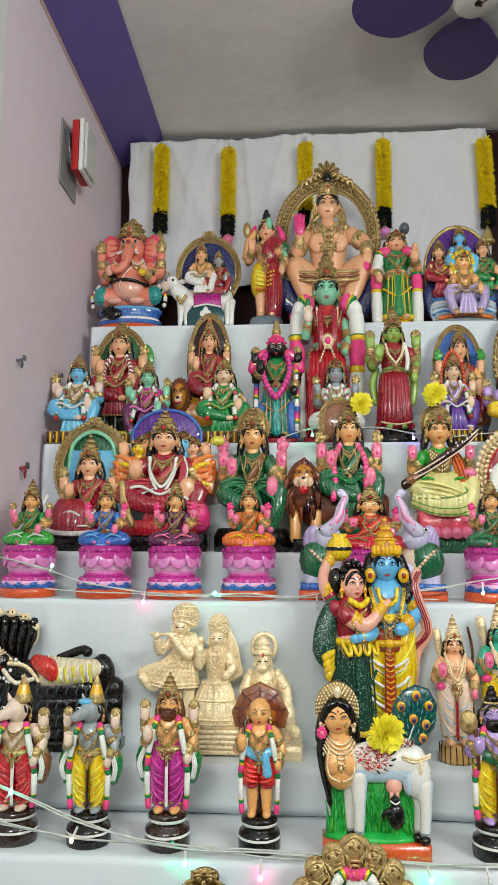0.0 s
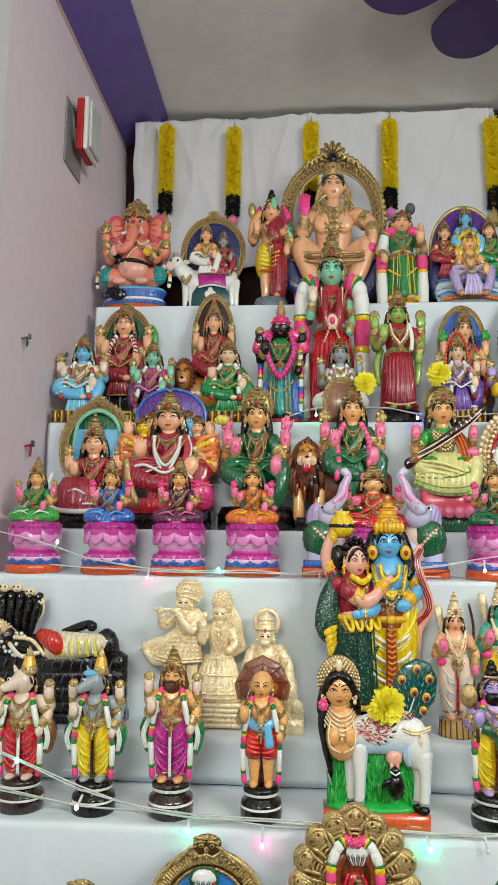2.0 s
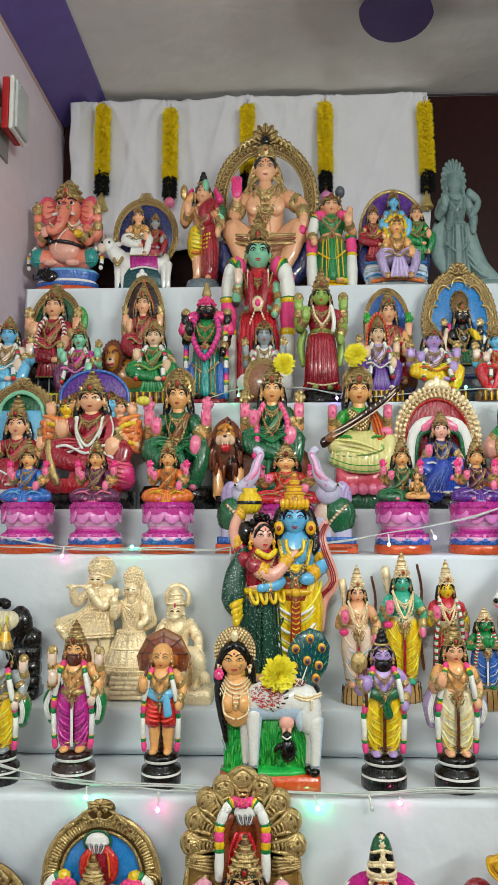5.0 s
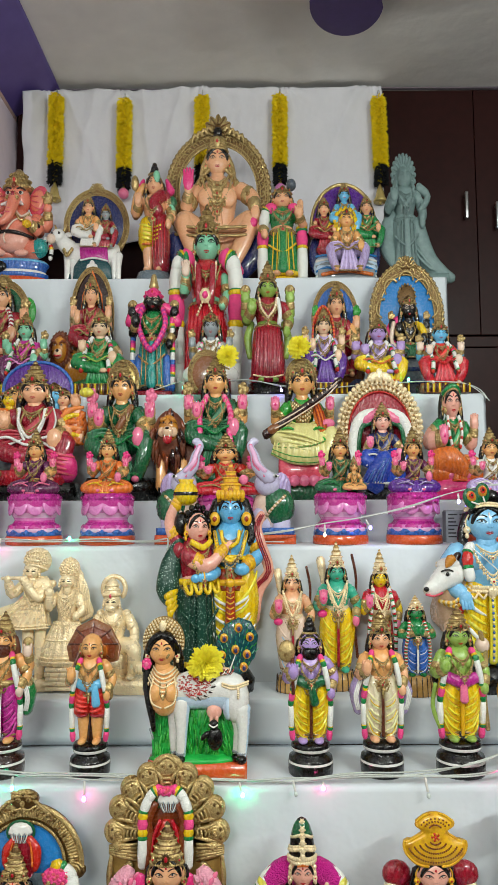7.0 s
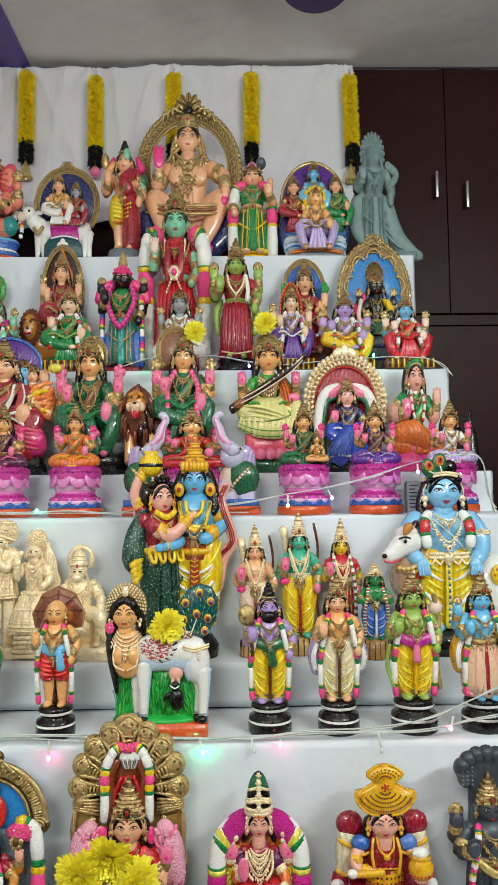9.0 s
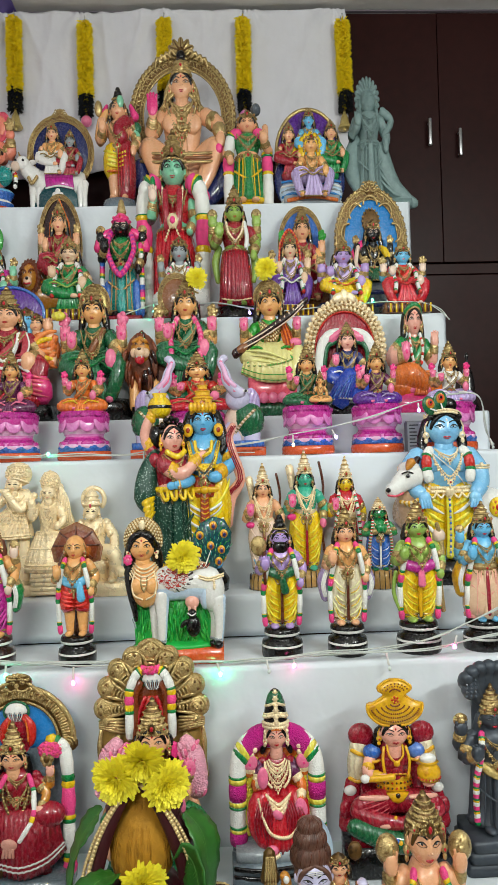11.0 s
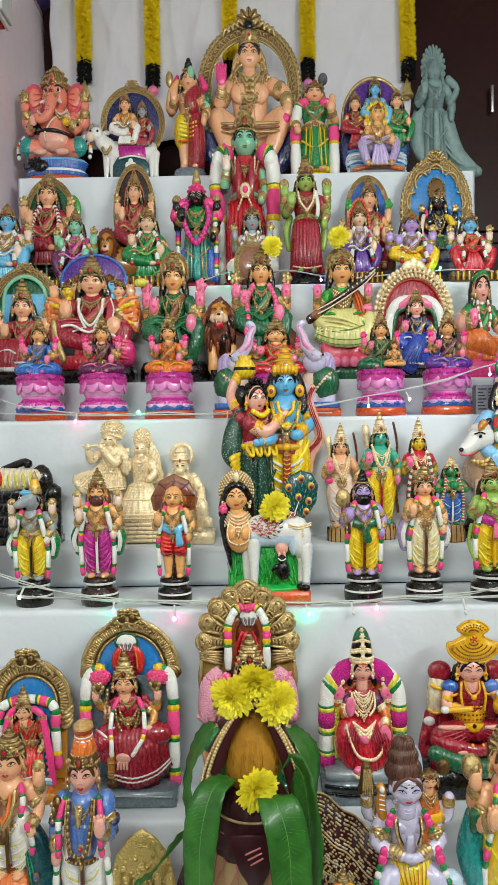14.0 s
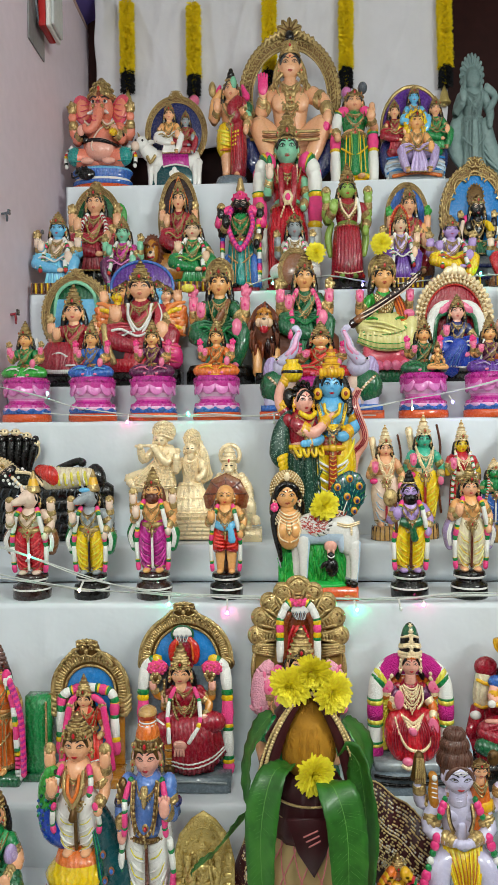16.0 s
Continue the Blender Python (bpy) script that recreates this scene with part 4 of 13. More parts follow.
def belt(k, z, r, mat="gold", sy=0.8):
    deep = DEEP.get(mat, mat)
    k.lathe([(r, -0.022), (r * 1.05, -0.014), (r * 1.02, -0.006), (r * 1.02, 0.006), (r * 1.05, 0.014), (r, 0.022)], [mat, mat, deep, mat, mat], c=(0, 0, z), sy=sy)
    for i in range(15):
        a = radians(190 + 160 * i / 14)
        bead(k, (r * 1.05 * math.cos(a), r * sy * 1.05 * math.sin(a), z), 0.0085, mat)
    k.ball((0, -r * sy * 1.05, z), (0.034, 0.02, 0.034), mat, seg=10, rings=6)
    bead(k, (0, -r * sy * 1.05 - 0.02, z), 0.015, "red" if mat not in ("stone", "basalt") else mat)
    for i in range(8):
        bead(k, (0.034 * math.cos(i * 0.785), -r * sy * 1.07, z + 0.034 * math.sin(i * 0.785)), 0.009, mat)
    for e in (-1, 1):
        for q0, q1 in ((0.03, 0.5), (0.5, 0.9)):
            k.chain([(e * r * q0, -r * sy * 1.06 * (1 - q0 * q0 * 0.6), z - 0.015), (e * r * (q0 + q1) / 2, -r * sy * 1.1 * (1 - (q0 + q1) ** 2 * 0.13), z - 0.055), (e * r * q1, -r * sy * 1.06 * (1 - q1 * q1 * 0.6), z - 0.015)], 0.0075, [mat], n=4)
    k.tube([(0, -r * sy * 1.02, z), (0, -r * sy * 1.14, z - 0.1)], [0.018, 0.01], mat, n=1, seg=6)


def drape(k, top, hem, mat, pleats=12, amp=0.012, bulge=0.03, lines=(), line_mat="white", line_r=0.007, ridge=True):
    """Pleated cloth hanging from one curve to another, highlights painted paler on its ridges; lines: painted stripes
    at shares of its length.
    """
    per = 6
    n = pleats * per
    a, b = smooth_line(top, 8), smooth_line(hem, 8)

    def along(P, t):
        q = t * (len(P) - 1)
        i = min(int(q), len(P) - 2)
        return P[i].lerp(P[i + 1], q - i)

    def at(t, v, out=0.0):
        p = along(a, t).lerp(along(b, t), v)
        wave = amp * math.cos(t * pleats * math.tau) * (0.35 + 0.65 * v)
        return p + Vector((0, -bulge * math.sin(math.pi * min(1.0, v * 0.9)) - wave - out, 0))

    rows = 7
    vs = [at(i / n, j / rows) for j in range(rows + 1) for i in range(n + 1)]
    vs += [p + Vector((0, 0.08, 0)) for p in vs[:n + 1]] + [p + Vector((0, 0.08, 0)) for p in vs[rows * (n + 1):]]
    fs, fm = [], []
    for j in range(rows):
        for i in range(n):
            q = j * (n + 1) + i
            fs.append((q, q + 1, q + n + 2, q + n + 1))
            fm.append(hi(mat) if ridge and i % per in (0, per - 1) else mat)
    base = (rows + 1) * (n + 1)
    for i in range(n):
        fs += [(i, i + 1, base + i + 1, base + i), (rows * (n + 1) + i, rows * (n + 1) + i + 1, base + n + 2 + i, base + n + 1 + i)]
        fm += [mat, mat]
    k.add(vs, fs, fm)
    for v in lines:
        k.tube([at(i / (pleats * 3), v, line_r * 0.5) for i in range(pleats * 3 + 1)], line_r, line_mat, n=1, seg=6)


def seated(k, skin="peach", top="red", skirt="red", hem="gold", arms=4, hold="rose", crown="tall", cm="gold", legs="cross",
           ch=None, hair="hair", sash=None, palm=PALM, beard=None, seat=None, garland=None, belly=False, r=None, open_arms=False, lap=True, locks=True):
    """A seated statue one unit high, facing -y, resting on z = 0."""
    small = 0.92 if crown in ("tall", "low") else 1.0
    if legs == "cross":
        zh, zs, r = 0.1, 0.49, (r or 0.135) * small
        for s in (-1, 1):
            k.tube([(s * 0.07, 0.03, 0.12), (s * 0.24, -0.06, 0.12), (s * 0.37, -0.1, 0.1)], [0.11, 0.105, 0.075], skirt, seg=14)
            k.tube([(s * 0.38, -0.1, 0.085), (s * 0.22, -0.2, 0.07), (-s * 0.04, -0.235, 0.055)], [0.08, 0.075, 0.045], skirt, seg=14)
            k.ball((-s * 0.11, -0.255, 0.05), (0.06, 0.035, 0.03), palm or skin, seg=10)
            for j in range(4):
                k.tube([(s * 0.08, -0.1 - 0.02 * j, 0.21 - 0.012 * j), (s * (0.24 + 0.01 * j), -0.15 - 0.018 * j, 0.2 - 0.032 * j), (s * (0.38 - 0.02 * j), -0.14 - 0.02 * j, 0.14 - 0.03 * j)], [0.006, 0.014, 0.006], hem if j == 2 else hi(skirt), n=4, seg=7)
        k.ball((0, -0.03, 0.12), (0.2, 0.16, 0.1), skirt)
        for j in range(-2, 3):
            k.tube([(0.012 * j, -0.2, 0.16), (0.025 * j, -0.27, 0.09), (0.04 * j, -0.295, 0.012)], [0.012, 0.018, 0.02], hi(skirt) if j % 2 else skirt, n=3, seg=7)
        k.chain([(-0.1, -0.29, 0.012), (0, -0.315, 0.01), (0.1, -0.29, 0.012)], 0.012, [hem])
    else:
        zh, zs, r = 0.3, 0.6, (r or 0.122) * small
        if seat:
            k.block(-0.26, 0.26, -0.1, 0.18, 0.0, 0.25, seat, 0.02)
        for s in (-1, 1):
            hang = legs == "chair" or s > 0
            k.tube([(s * 0.07, 0.02, 0.31), (s * 0.19, -0.12, 0.34), (s * 0.28, -0.2, 0.33)], [0.11, 0.105, 0.082], skirt, seg=14)
            if hang:
                k.tube([(s * 0.285, -0.2, 0.33), (s * 0.26, -0.25, 0.18), (s * 0.2, -0.23, 0.06)], [0.085, 0.075, 0.068], skirt, seg=14)
                k.ball((s * 0.19, -0.28, 0.025), (0.042, 0.075, 0.028), palm if palm else skin, seg=10)
                k.lathe([(0.07, 0), (0.078, 0.014), (0.07, 0.028)], hem, c=(s * 0.2, -0.23, 0.05))
            else:
                k.tube([(s * 0.29, -0.2, 0.3), (s * 0.14, -0.27, 0.23), (0.05, -0.29, 0.19)], [0.082, 0.072, 0.045], skirt, seg=14)
                k.ball((0.1, -0.3, 0.18), (0.06, 0.035, 0.032), palm if palm else skin, seg=10)
            for j in range(5):
                k.tube([(s * 0.05, -0.12 - 0.012 * j, 0.4 - 0.012 * j), (s * (0.17 + 0.005 * j), -0.2 - 0.018 * j, 0.42 - 0.035 * j), (s * (0.31 - 0.01 * j), -0.24 - 0.012 * j, 0.38 - 0.04 * j)], [0.006, 0.014, 0.007], hem if j == 4 else hi(skirt), n=4, seg=7)
        k.ball((0, -0.03, 0.31), (0.2, 0.16, 0.1), skirt)
        for j in range(-3, 5):
            k.tube([(0.012 * j, -0.19, 0.34), (0.026 * j, -0.245, 0.2), (0.042 * j, -0.235, 0.03)], [0.014, 0.026, 0.03], hi(skirt) if j % 2 else skirt, n=3, seg=8)
            k.ball((0.042 * j, -0.24, 0.022), (0.03, 0.03, 0.012), hem, seg=8, rings=4)
    torso(k, zh, zs, skin, top, 0.14 if not belly else 0.18, belly, sash)
    belt(k, zh + 0.1, 0.145 if not belly else 0.175)
    hz = zs + 1.25 * r + (0.02 if small < 1 else 0)
    head(k, (0, -0.03, hz), r, skin, hair, crown, ch if ch and crown != "tall" else (1 - hz) / r, cm, beard, locks)
    gilt = cm if cm in ("pale_gold", "stone", "basalt") else "gold"
    necklace(k, zs + 0.02, 0.085, 0.06, -0.125, gilt, r=0.013)
    necklace(k, zs + 0.0, 0.125, 0.2, -0.16, gilt, r=0.0135)
    if top != skin and not sash:
        k.tube([(0.13, -0.03, zs + 0.015), (0.1, -0.125, zs - 0.06), (-0.03, -0.165, zs - 0.2), (-0.13, -0.1, zh + 0.12)], [0.03, 0.036, 0.04, 0.03], hi(top), flat=0.35, seg=8)
        for q in (-1, 1):
            k.tube([(0.13 + 0.025 * q, -0.045, zs + 0.015), (0.1 + 0.03 * q, -0.135, zs - 0.06 + 0.012 * q), (-0.03 + 0.028 * q, -0.178, zs - 0.2 + 0.024 * q), (-0.13 + 0.02 * q, -0.112, zh + 0.12 + 0.02 * q)], 0.006, gilt, n=4, seg=5)
    for s in (-1, 1):
        if arms == 0:
            continue
        if arms == 4:
            limb(k, [(s * 0.15, 0.02, zs - 0.04), (s * 0.285, 0.02, zs - 0.17), (s * 0.3, -0.05, zs - 0.06)], [0.072, 0.068, 0.048], skin, top, palm=palm)
            if hold:
                k.ball((s * 0.31, -0.03, zs + 0.09), (0.06, 0.045, 0.05), hold, seg=10)
                k.ball((s * 0.31, -0.03, zs + 0.13), (0.035, 0.03, 0.035), hold, seg=8, rings=5)
                for j in range(5):
                    k.ball((s * 0.31 + 0.045 * math.cos(j * 1.26), -0.05, zs + 0.095 + 0.04 * math.sin(j * 1.26)), (0.026, 0.02, 0.026), hold, seg=7, rings=4)
        if open_arms:
            limb(k, [(s * 0.15, -0.01, zs - 0.04), (s * 0.28, -0.03, zs - 0.17), (s * 0.29, -0.14, zs - 0.06)], [0.055, 0.05, 0.04], skin, top, palm=palm)
        elif s < 0 or not lap:
            limb(k, [(s * 0.15, -0.02, zs - 0.04), (s * 0.25, -0.07, zs - 0.2), (s * 0.2, -0.21, zs - 0.13)], [0.062, 0.058, 0.046], skin, top, palm=palm)
        else:
            limb(k, [(s * 0.15, -0.02, zs - 0.04), (s * 0.26, -0.06, zs - 0.18), (s * 0.22, -0.24, zs - 0.22)], [0.062, 0.058, 0.046], skin, top)
            k.ball((s * 0.21, -0.27, zs - 0.25), (0.062, 0.03, 0.08), palm if palm else skin, seg=12)
    k.chain([(-0.3, -0.22, zh + 0.03), (-0.15, -0.28, zh + 0.06), (0, -0.25, zh + 0.0), (0.15, -0.28, zh + 0.06), (0.3, -0.22, zh + 0.03)], 0.013, [hem])
    for s in (-1, 1):
        k.chain([(s * 0.06, -0.14, zs - 0.04), (s * 0.08, -0.16, zs - 0.14), (s * 0.03, -0.16, zs - 0.22)], 0.009, [gilt])
    if garland:
        for s in (-1, 1):
            k.chain([(s * 0.1, -0.07, zs + 0.02), (s * 0.17, -0.15, zs - 0.12), (s * 0.16, -0.27, zs - 0.3), (s * 0.19, -0.33, zs - 0.44)], 0.036, garland, gap=0.7)


def standing(k, skin="peach", top=None, lower="dhoti", lc="yellow", hem="orange", arms="four", crown="tall", cm="gold", ch=None,
             garland=PLAIN, shawl=None, hair="hair", beard=None, sash=None, belly=False, hold="gold", r=0.094, palm=None, armc=None, rings="gold", pleat=None, locks=True, garland_r=0.024, mirror=1, jewels=True):
    """A standing statue one unit high, facing -y, its feet on z = 0."""
    top = top or skin
    zs = 0.655
    if crown in ("tall", "low", "bun"):
        r *= 0.92
    if lower == "dhoti":
        for s in (-1, 1):
            k.tube([(s * 0.055, 0, 0.45), (s * 0.08, -0.01, 0.32), (s * 0.075, 0, 0.17), (s * 0.068, 0, 0.05)], [0.095, 0.1, 0.08, 0.066], lc, seg=14)
            for j in range(6):
                z = 0.36 - 0.055 * j
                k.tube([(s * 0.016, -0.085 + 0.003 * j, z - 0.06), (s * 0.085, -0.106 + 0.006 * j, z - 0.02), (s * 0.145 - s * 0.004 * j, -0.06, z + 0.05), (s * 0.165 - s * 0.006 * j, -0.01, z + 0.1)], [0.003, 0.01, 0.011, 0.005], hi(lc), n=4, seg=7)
                if j % 2:
                    k.tube([(s * 0.03, -0.096 + 0.003 * j, z - 0.035), (s * 0.09, -0.118 + 0.006 * j, z - 0.002), (s * 0.14 - s * 0.004 * j, -0.078, z + 0.06)], 0.0042, hem, n=3, seg=5)
            k.ball((s * 0.068, -0.055, 0.022), (0.045, 0.085, 0.028), skin, seg=10)
            k.lathe([(0.066, 0.0), (0.07, 0.012), (0.066, 0.025)], "gold", c=(s * 0.068, 0, 0.05))
        k.tube([(0, -0.1, 0.44), (0, -0.1, 0.25), (0, -0.085, 0.05)], [0.014, 0.014, 0.014], pleat or hem, flat=0.5)
    elif lower == "bare":
        for s in (-1, 1):
            k.tube([(s * 0.05, 0, 0.42), (s * 0.065, -0.005, 0.25), (s * 0.062, 0.0, 0.15), (s * 0.062, 0, 0.03)], [0.08, 0.065, 0.062, 0.044], skin, seg=12)
            k.tube([(s * 0.055, 0, 0.44), (s * 0.075, -0.01, 0.35), (s * 0.08, 0, 0.25)], [0.1, 0.105, 0.09], lc, seg=14)
            for j in range(4):
                k.tube([(s * 0.012, -0.1, 0.38 - 0.036 * j), (s * 0.085, -0.113, 0.39 - 0.036 * j), (s * 0.165, -0.03, 0.43 - 0.036 * j)], [0.006, 0.014, 0.008], hi(lc), n=3, seg=7)
            k.tube([(s * 0.02, -0.09, 0.24), (s * 0.085, -0.1, 0.235), (s * 0.16, -0.02, 0.26)], 0.011, hem, n=3, seg=6)
            k.ball((s * 0.068, -0.05, 0.022), (0.042, 0.08, 0.028), skin, seg=10)
    else:
        k.lathe([(0.17, 0.02), (0.175, 0.05), (0.16, 0.06), (0.145, 0.2), (0.14, 0.33), (0.13, 0.42), (0.11, 0.46)], [hem, hem, lc, lc, lc, lc], sy=0.72, waves=13, amp=0.05)
        k.tube([(0, -0.11, 0.43), (0, -0.125, 0.25), (0, -0.135, 0.05)], [0.03, 0.038, 0.05], pleat or lc, flat=0.45)
        k.chain([(-0.13, -0.09, 0.3), (0, -0.135, 0.22), (0.13, -0.09, 0.32)], 0.011, [hem])
        for s in (-1, 1):
            k.ball((s * 0.06, -0.12, 0.02), (0.04, 0.06, 0.024), skin, seg=10)
            for j in range(2):
                k.tube([(s * (0.05 + 0.035 * j), -0.105, 0.42), (s * (0.055 + 0.04 * j), -0.12, 0.2), (s * (0.06 + 0.045 * j), -0.12, 0.06)], 0.006, hem, n=2, seg=5)
    torso(k, 0.41, zs, skin, top, 0.13, belly, sash)
    belt(k, 0.445, 0.122, sy=0.85)
    hz = zs + 1.22 * r + (0.014 if crown in ("tall", "low", "bun") else 0)
    head(k, (0, -0.02, hz), r, skin, hair, crown, ch if ch and crown != "tall" else (1 - hz) / r, cm, beard, locks, rings=rings)
    gilt = cm if cm in ("pale_gold", "stone", "basalt") else "gold"
    necklace(k, zs + 0.01, 0.075, 0.055, -0.105, gilt, r=0.01)
    if jewels:
        necklace(k, zs + 0.0, 0.1, 0.15, -0.14, gilt, r=0.0115)
    sl = None if top == skin else top
    ac = armc or skin
    for s in (-1, 1):
        if arms == "four":
            limb(k, [(s * 0.13, 0.02, zs - 0.03), (s * 0.21, 0.03, zs - 0.1), (s * 0.21, -0.02, zs + 0.01)], [0.05, 0.045, 0.036], ac, sl, palm=palm or skin)
            if hold:
                k.ball((s * 0.21, -0.02, zs + 0.1), (0.05, 0.025, 0.05), hold, seg=10)
                k.ball((s * 0.21, -0.04, zs + 0.1), (0.022, 0.02, 0.022), hold, seg=7, rings=4)
        up = arms in ("four", "bless") and s * mirror < 0
        if up or arms == "fold":
            limb(k, [(s * 0.135, -0.01, zs - 0.03), (s * 0.2, -0.05, zs - 0.15), (s * (0.03 if arms == "fold" else 0.15), -0.17, zs - 0.1)], [0.05, 0.045, 0.036], ac, sl, palm=palm or skin)
        elif arms != "none":
            limb(k, [(s * 0.135, -0.01, zs - 0.03), (s * 0.205, -0.01, zs - 0.14), (s * 0.175, -0.1, zs - 0.22)], [0.05, 0.045, 0.036], ac, sl)
            k.ball((s * 0.172, -0.11, zs - 0.255), (0.036, 0.03, 0.045), palm or skin, seg=10)
        if garland:
            k.chain([(s * 0.09, -0.08, zs + 0.02), (s * 0.115, -0.14, zs - 0.1), (s * 0.145, -0.12, 0.38), (s * 0.145, -0.1, 0.2), (s * 0.14, -0.1, 0.06)], garland_r, garland, gap=0.6) if garland is not PLAIN else rope(k, [(s * 0.085, -0.07, zs + 0.03), (s * 0.125, -0.125, zs - 0.08), (s * 0.155, -0.1, 0.42), (s * 0.172, -0.06, 0.25), (s * 0.155, -0.05, 0.03)], garland_r)
        if shawl:
            k.tube([(s * 0.17, 0.02, 0.5), (s * 0.225, 0.0, 0.37), (s * 0.2, 0.02, 0.22)], [0.04, 0.06, 0.045], shawl, flat=1.3, seg=10)
            for j in (-1, 0, 1):
                k.tube([(s * (0.19 + 0.015 * j), -0.06, 0.46), (s * (0.235 + 0.015 * j), -0.08, 0.35), (s * (0.21 + 0.014 * j), -0.05, 0.24)], 0.008, "white", n=3, seg=5)


def disc_base(k, mat="jet", stripe="white", r=0.2, h=0.3):
    """A turned pedestal in two tiers with painted stripes, its top at z = 0."""
    k.lathe([(r * 0.97, -h), (r, -h * 0.95), (r * 1.02, -h * 0.62), (r, -h * 0.55), (r * 0.97, -h * 0.45), (r * 0.72, -h * 0.38), (r * 0.7, -h * 0.3), (r * 0.86, -h * 0.24), (r * 0.88, -h * 0.15), (r * 0.86, -h * 0.06), (r * 0.8, 0)],
            [mat, mat, stripe, mat, mat, mat, mat, stripe, mat, mat], sy=0.9, seg=30)


def wood_base(k, r=0.15, h=0.1, sy=0.8):
    k.lathe([(r, -h), (r * 1.02, -h * 0.9), (r * 1.0, -h * 0.4), (r * 0.85, 0)], "straw", sy=sy)
    for i in range(18):
        a = math.tau * i / 18
        k.tube([(math.cos(a) * r * 1.02, math.sin(a) * r * 1.02 * sy, -h), (math.cos(a) * r * 0.96, math.sin(a) * r * 0.96 * sy, 0)], 0.006, "umber", n=1, seg=5)


def lotus_base(k, r=0.2, h=0.36):
    """A pink double lotus on a blue-petalled orange plinth, its top at z = 0."""
    k.lathe([(r * 1.04, -h), (r * 1.07, -h * 0.97), (r * 1.06, -h * 0.85), (r * 1.02, -h * 0.82)], "clay", sy=0.85, seg=32)
    k.lathe([(r * 1.03, -h * 0.82), (r * 1.01, -h * 0.76), (r * 0.9, -h * 0.68)], "royal", sy=0.85, waves=10, amp=0.02)
    k.lathe([(r * 0.99, -h * 0.72), (r * 0.97, -h * 0.68), (r * 0.9, -h * 0.62), (r * 0.78, -h * 0.56), (r * 0.74, -h * 0.52), (r * 0.78, -h * 0.47), (r * 0.88, -h * 0.38), (r * 0.97, -h * 0.25), (r * 1.0, -h * 0.14), (r * 0.98, -h * 0.07), (r * 0.9, 0)],
            ["blossom", "lotus", "magenta", "orchid", "lotus", "blossom", "lotus", "orchid", "magenta", "magenta"], sy=0.88, waves=10, amp=0.022)
    for i in range(10):
        a = math.tau * i / 10
        c, d = math.cos(a), math.sin(a) * 0.88
        turn = math.degrees(math.atan2(d, c)) + 90
        k.ball((c * r * 0.93, d * r * 0.93, -h * 0.71), (r * 0.27, r * 0.08, h * 0.055), "blossom", rot=(0, 0, turn), seg=10, rings=6)
        k.ball((c * r * 0.9, d * r * 0.9, -h * 0.66), (r * 0.25, r * 0.09, h * 0.06), "orchid", rot=(0, 0, turn), seg=10, rings=6)
        k.ball((c * r * 0.865, d * r * 0.865, -h * 0.22), (r * 0.33, r * 0.085, h * 0.22), "lotus", rot=(-16, 0, turn), seg=14, rings=8)
        k.ball((c * r * 0.9, d * r * 0.9, -h * 0.3), (r * 0.2, r * 0.062, h * 0.1), "blossom", rot=(-16, 0, turn), seg=12, rings=7)
        k.ball((c * r * 0.95, d * r * 0.95, -h * 0.09), (r * 0.32, r * 0.065, h * 0.055), "magenta", rot=(0, 0, turn), seg=10, rings=6)
    for i in range(10):
        a = math.tau * (i + 0.5) / 10
        c, d = math.cos(a), math.sin(a) * 0.86
        k.ball((c * r * 0.93, d * r * 0.93, -h * 0.745), (r * 0.27, r * 0.1, h * 0.055), "royal", rot=(0, 0, math.degrees(math.atan2(d, c)) + 90), seg=9, rings=5)


# ---- top step ----
Z1, Z2, Z3, Z4, Z5, Z6, Z7, Z8 = (s[1] for s in STEPS)

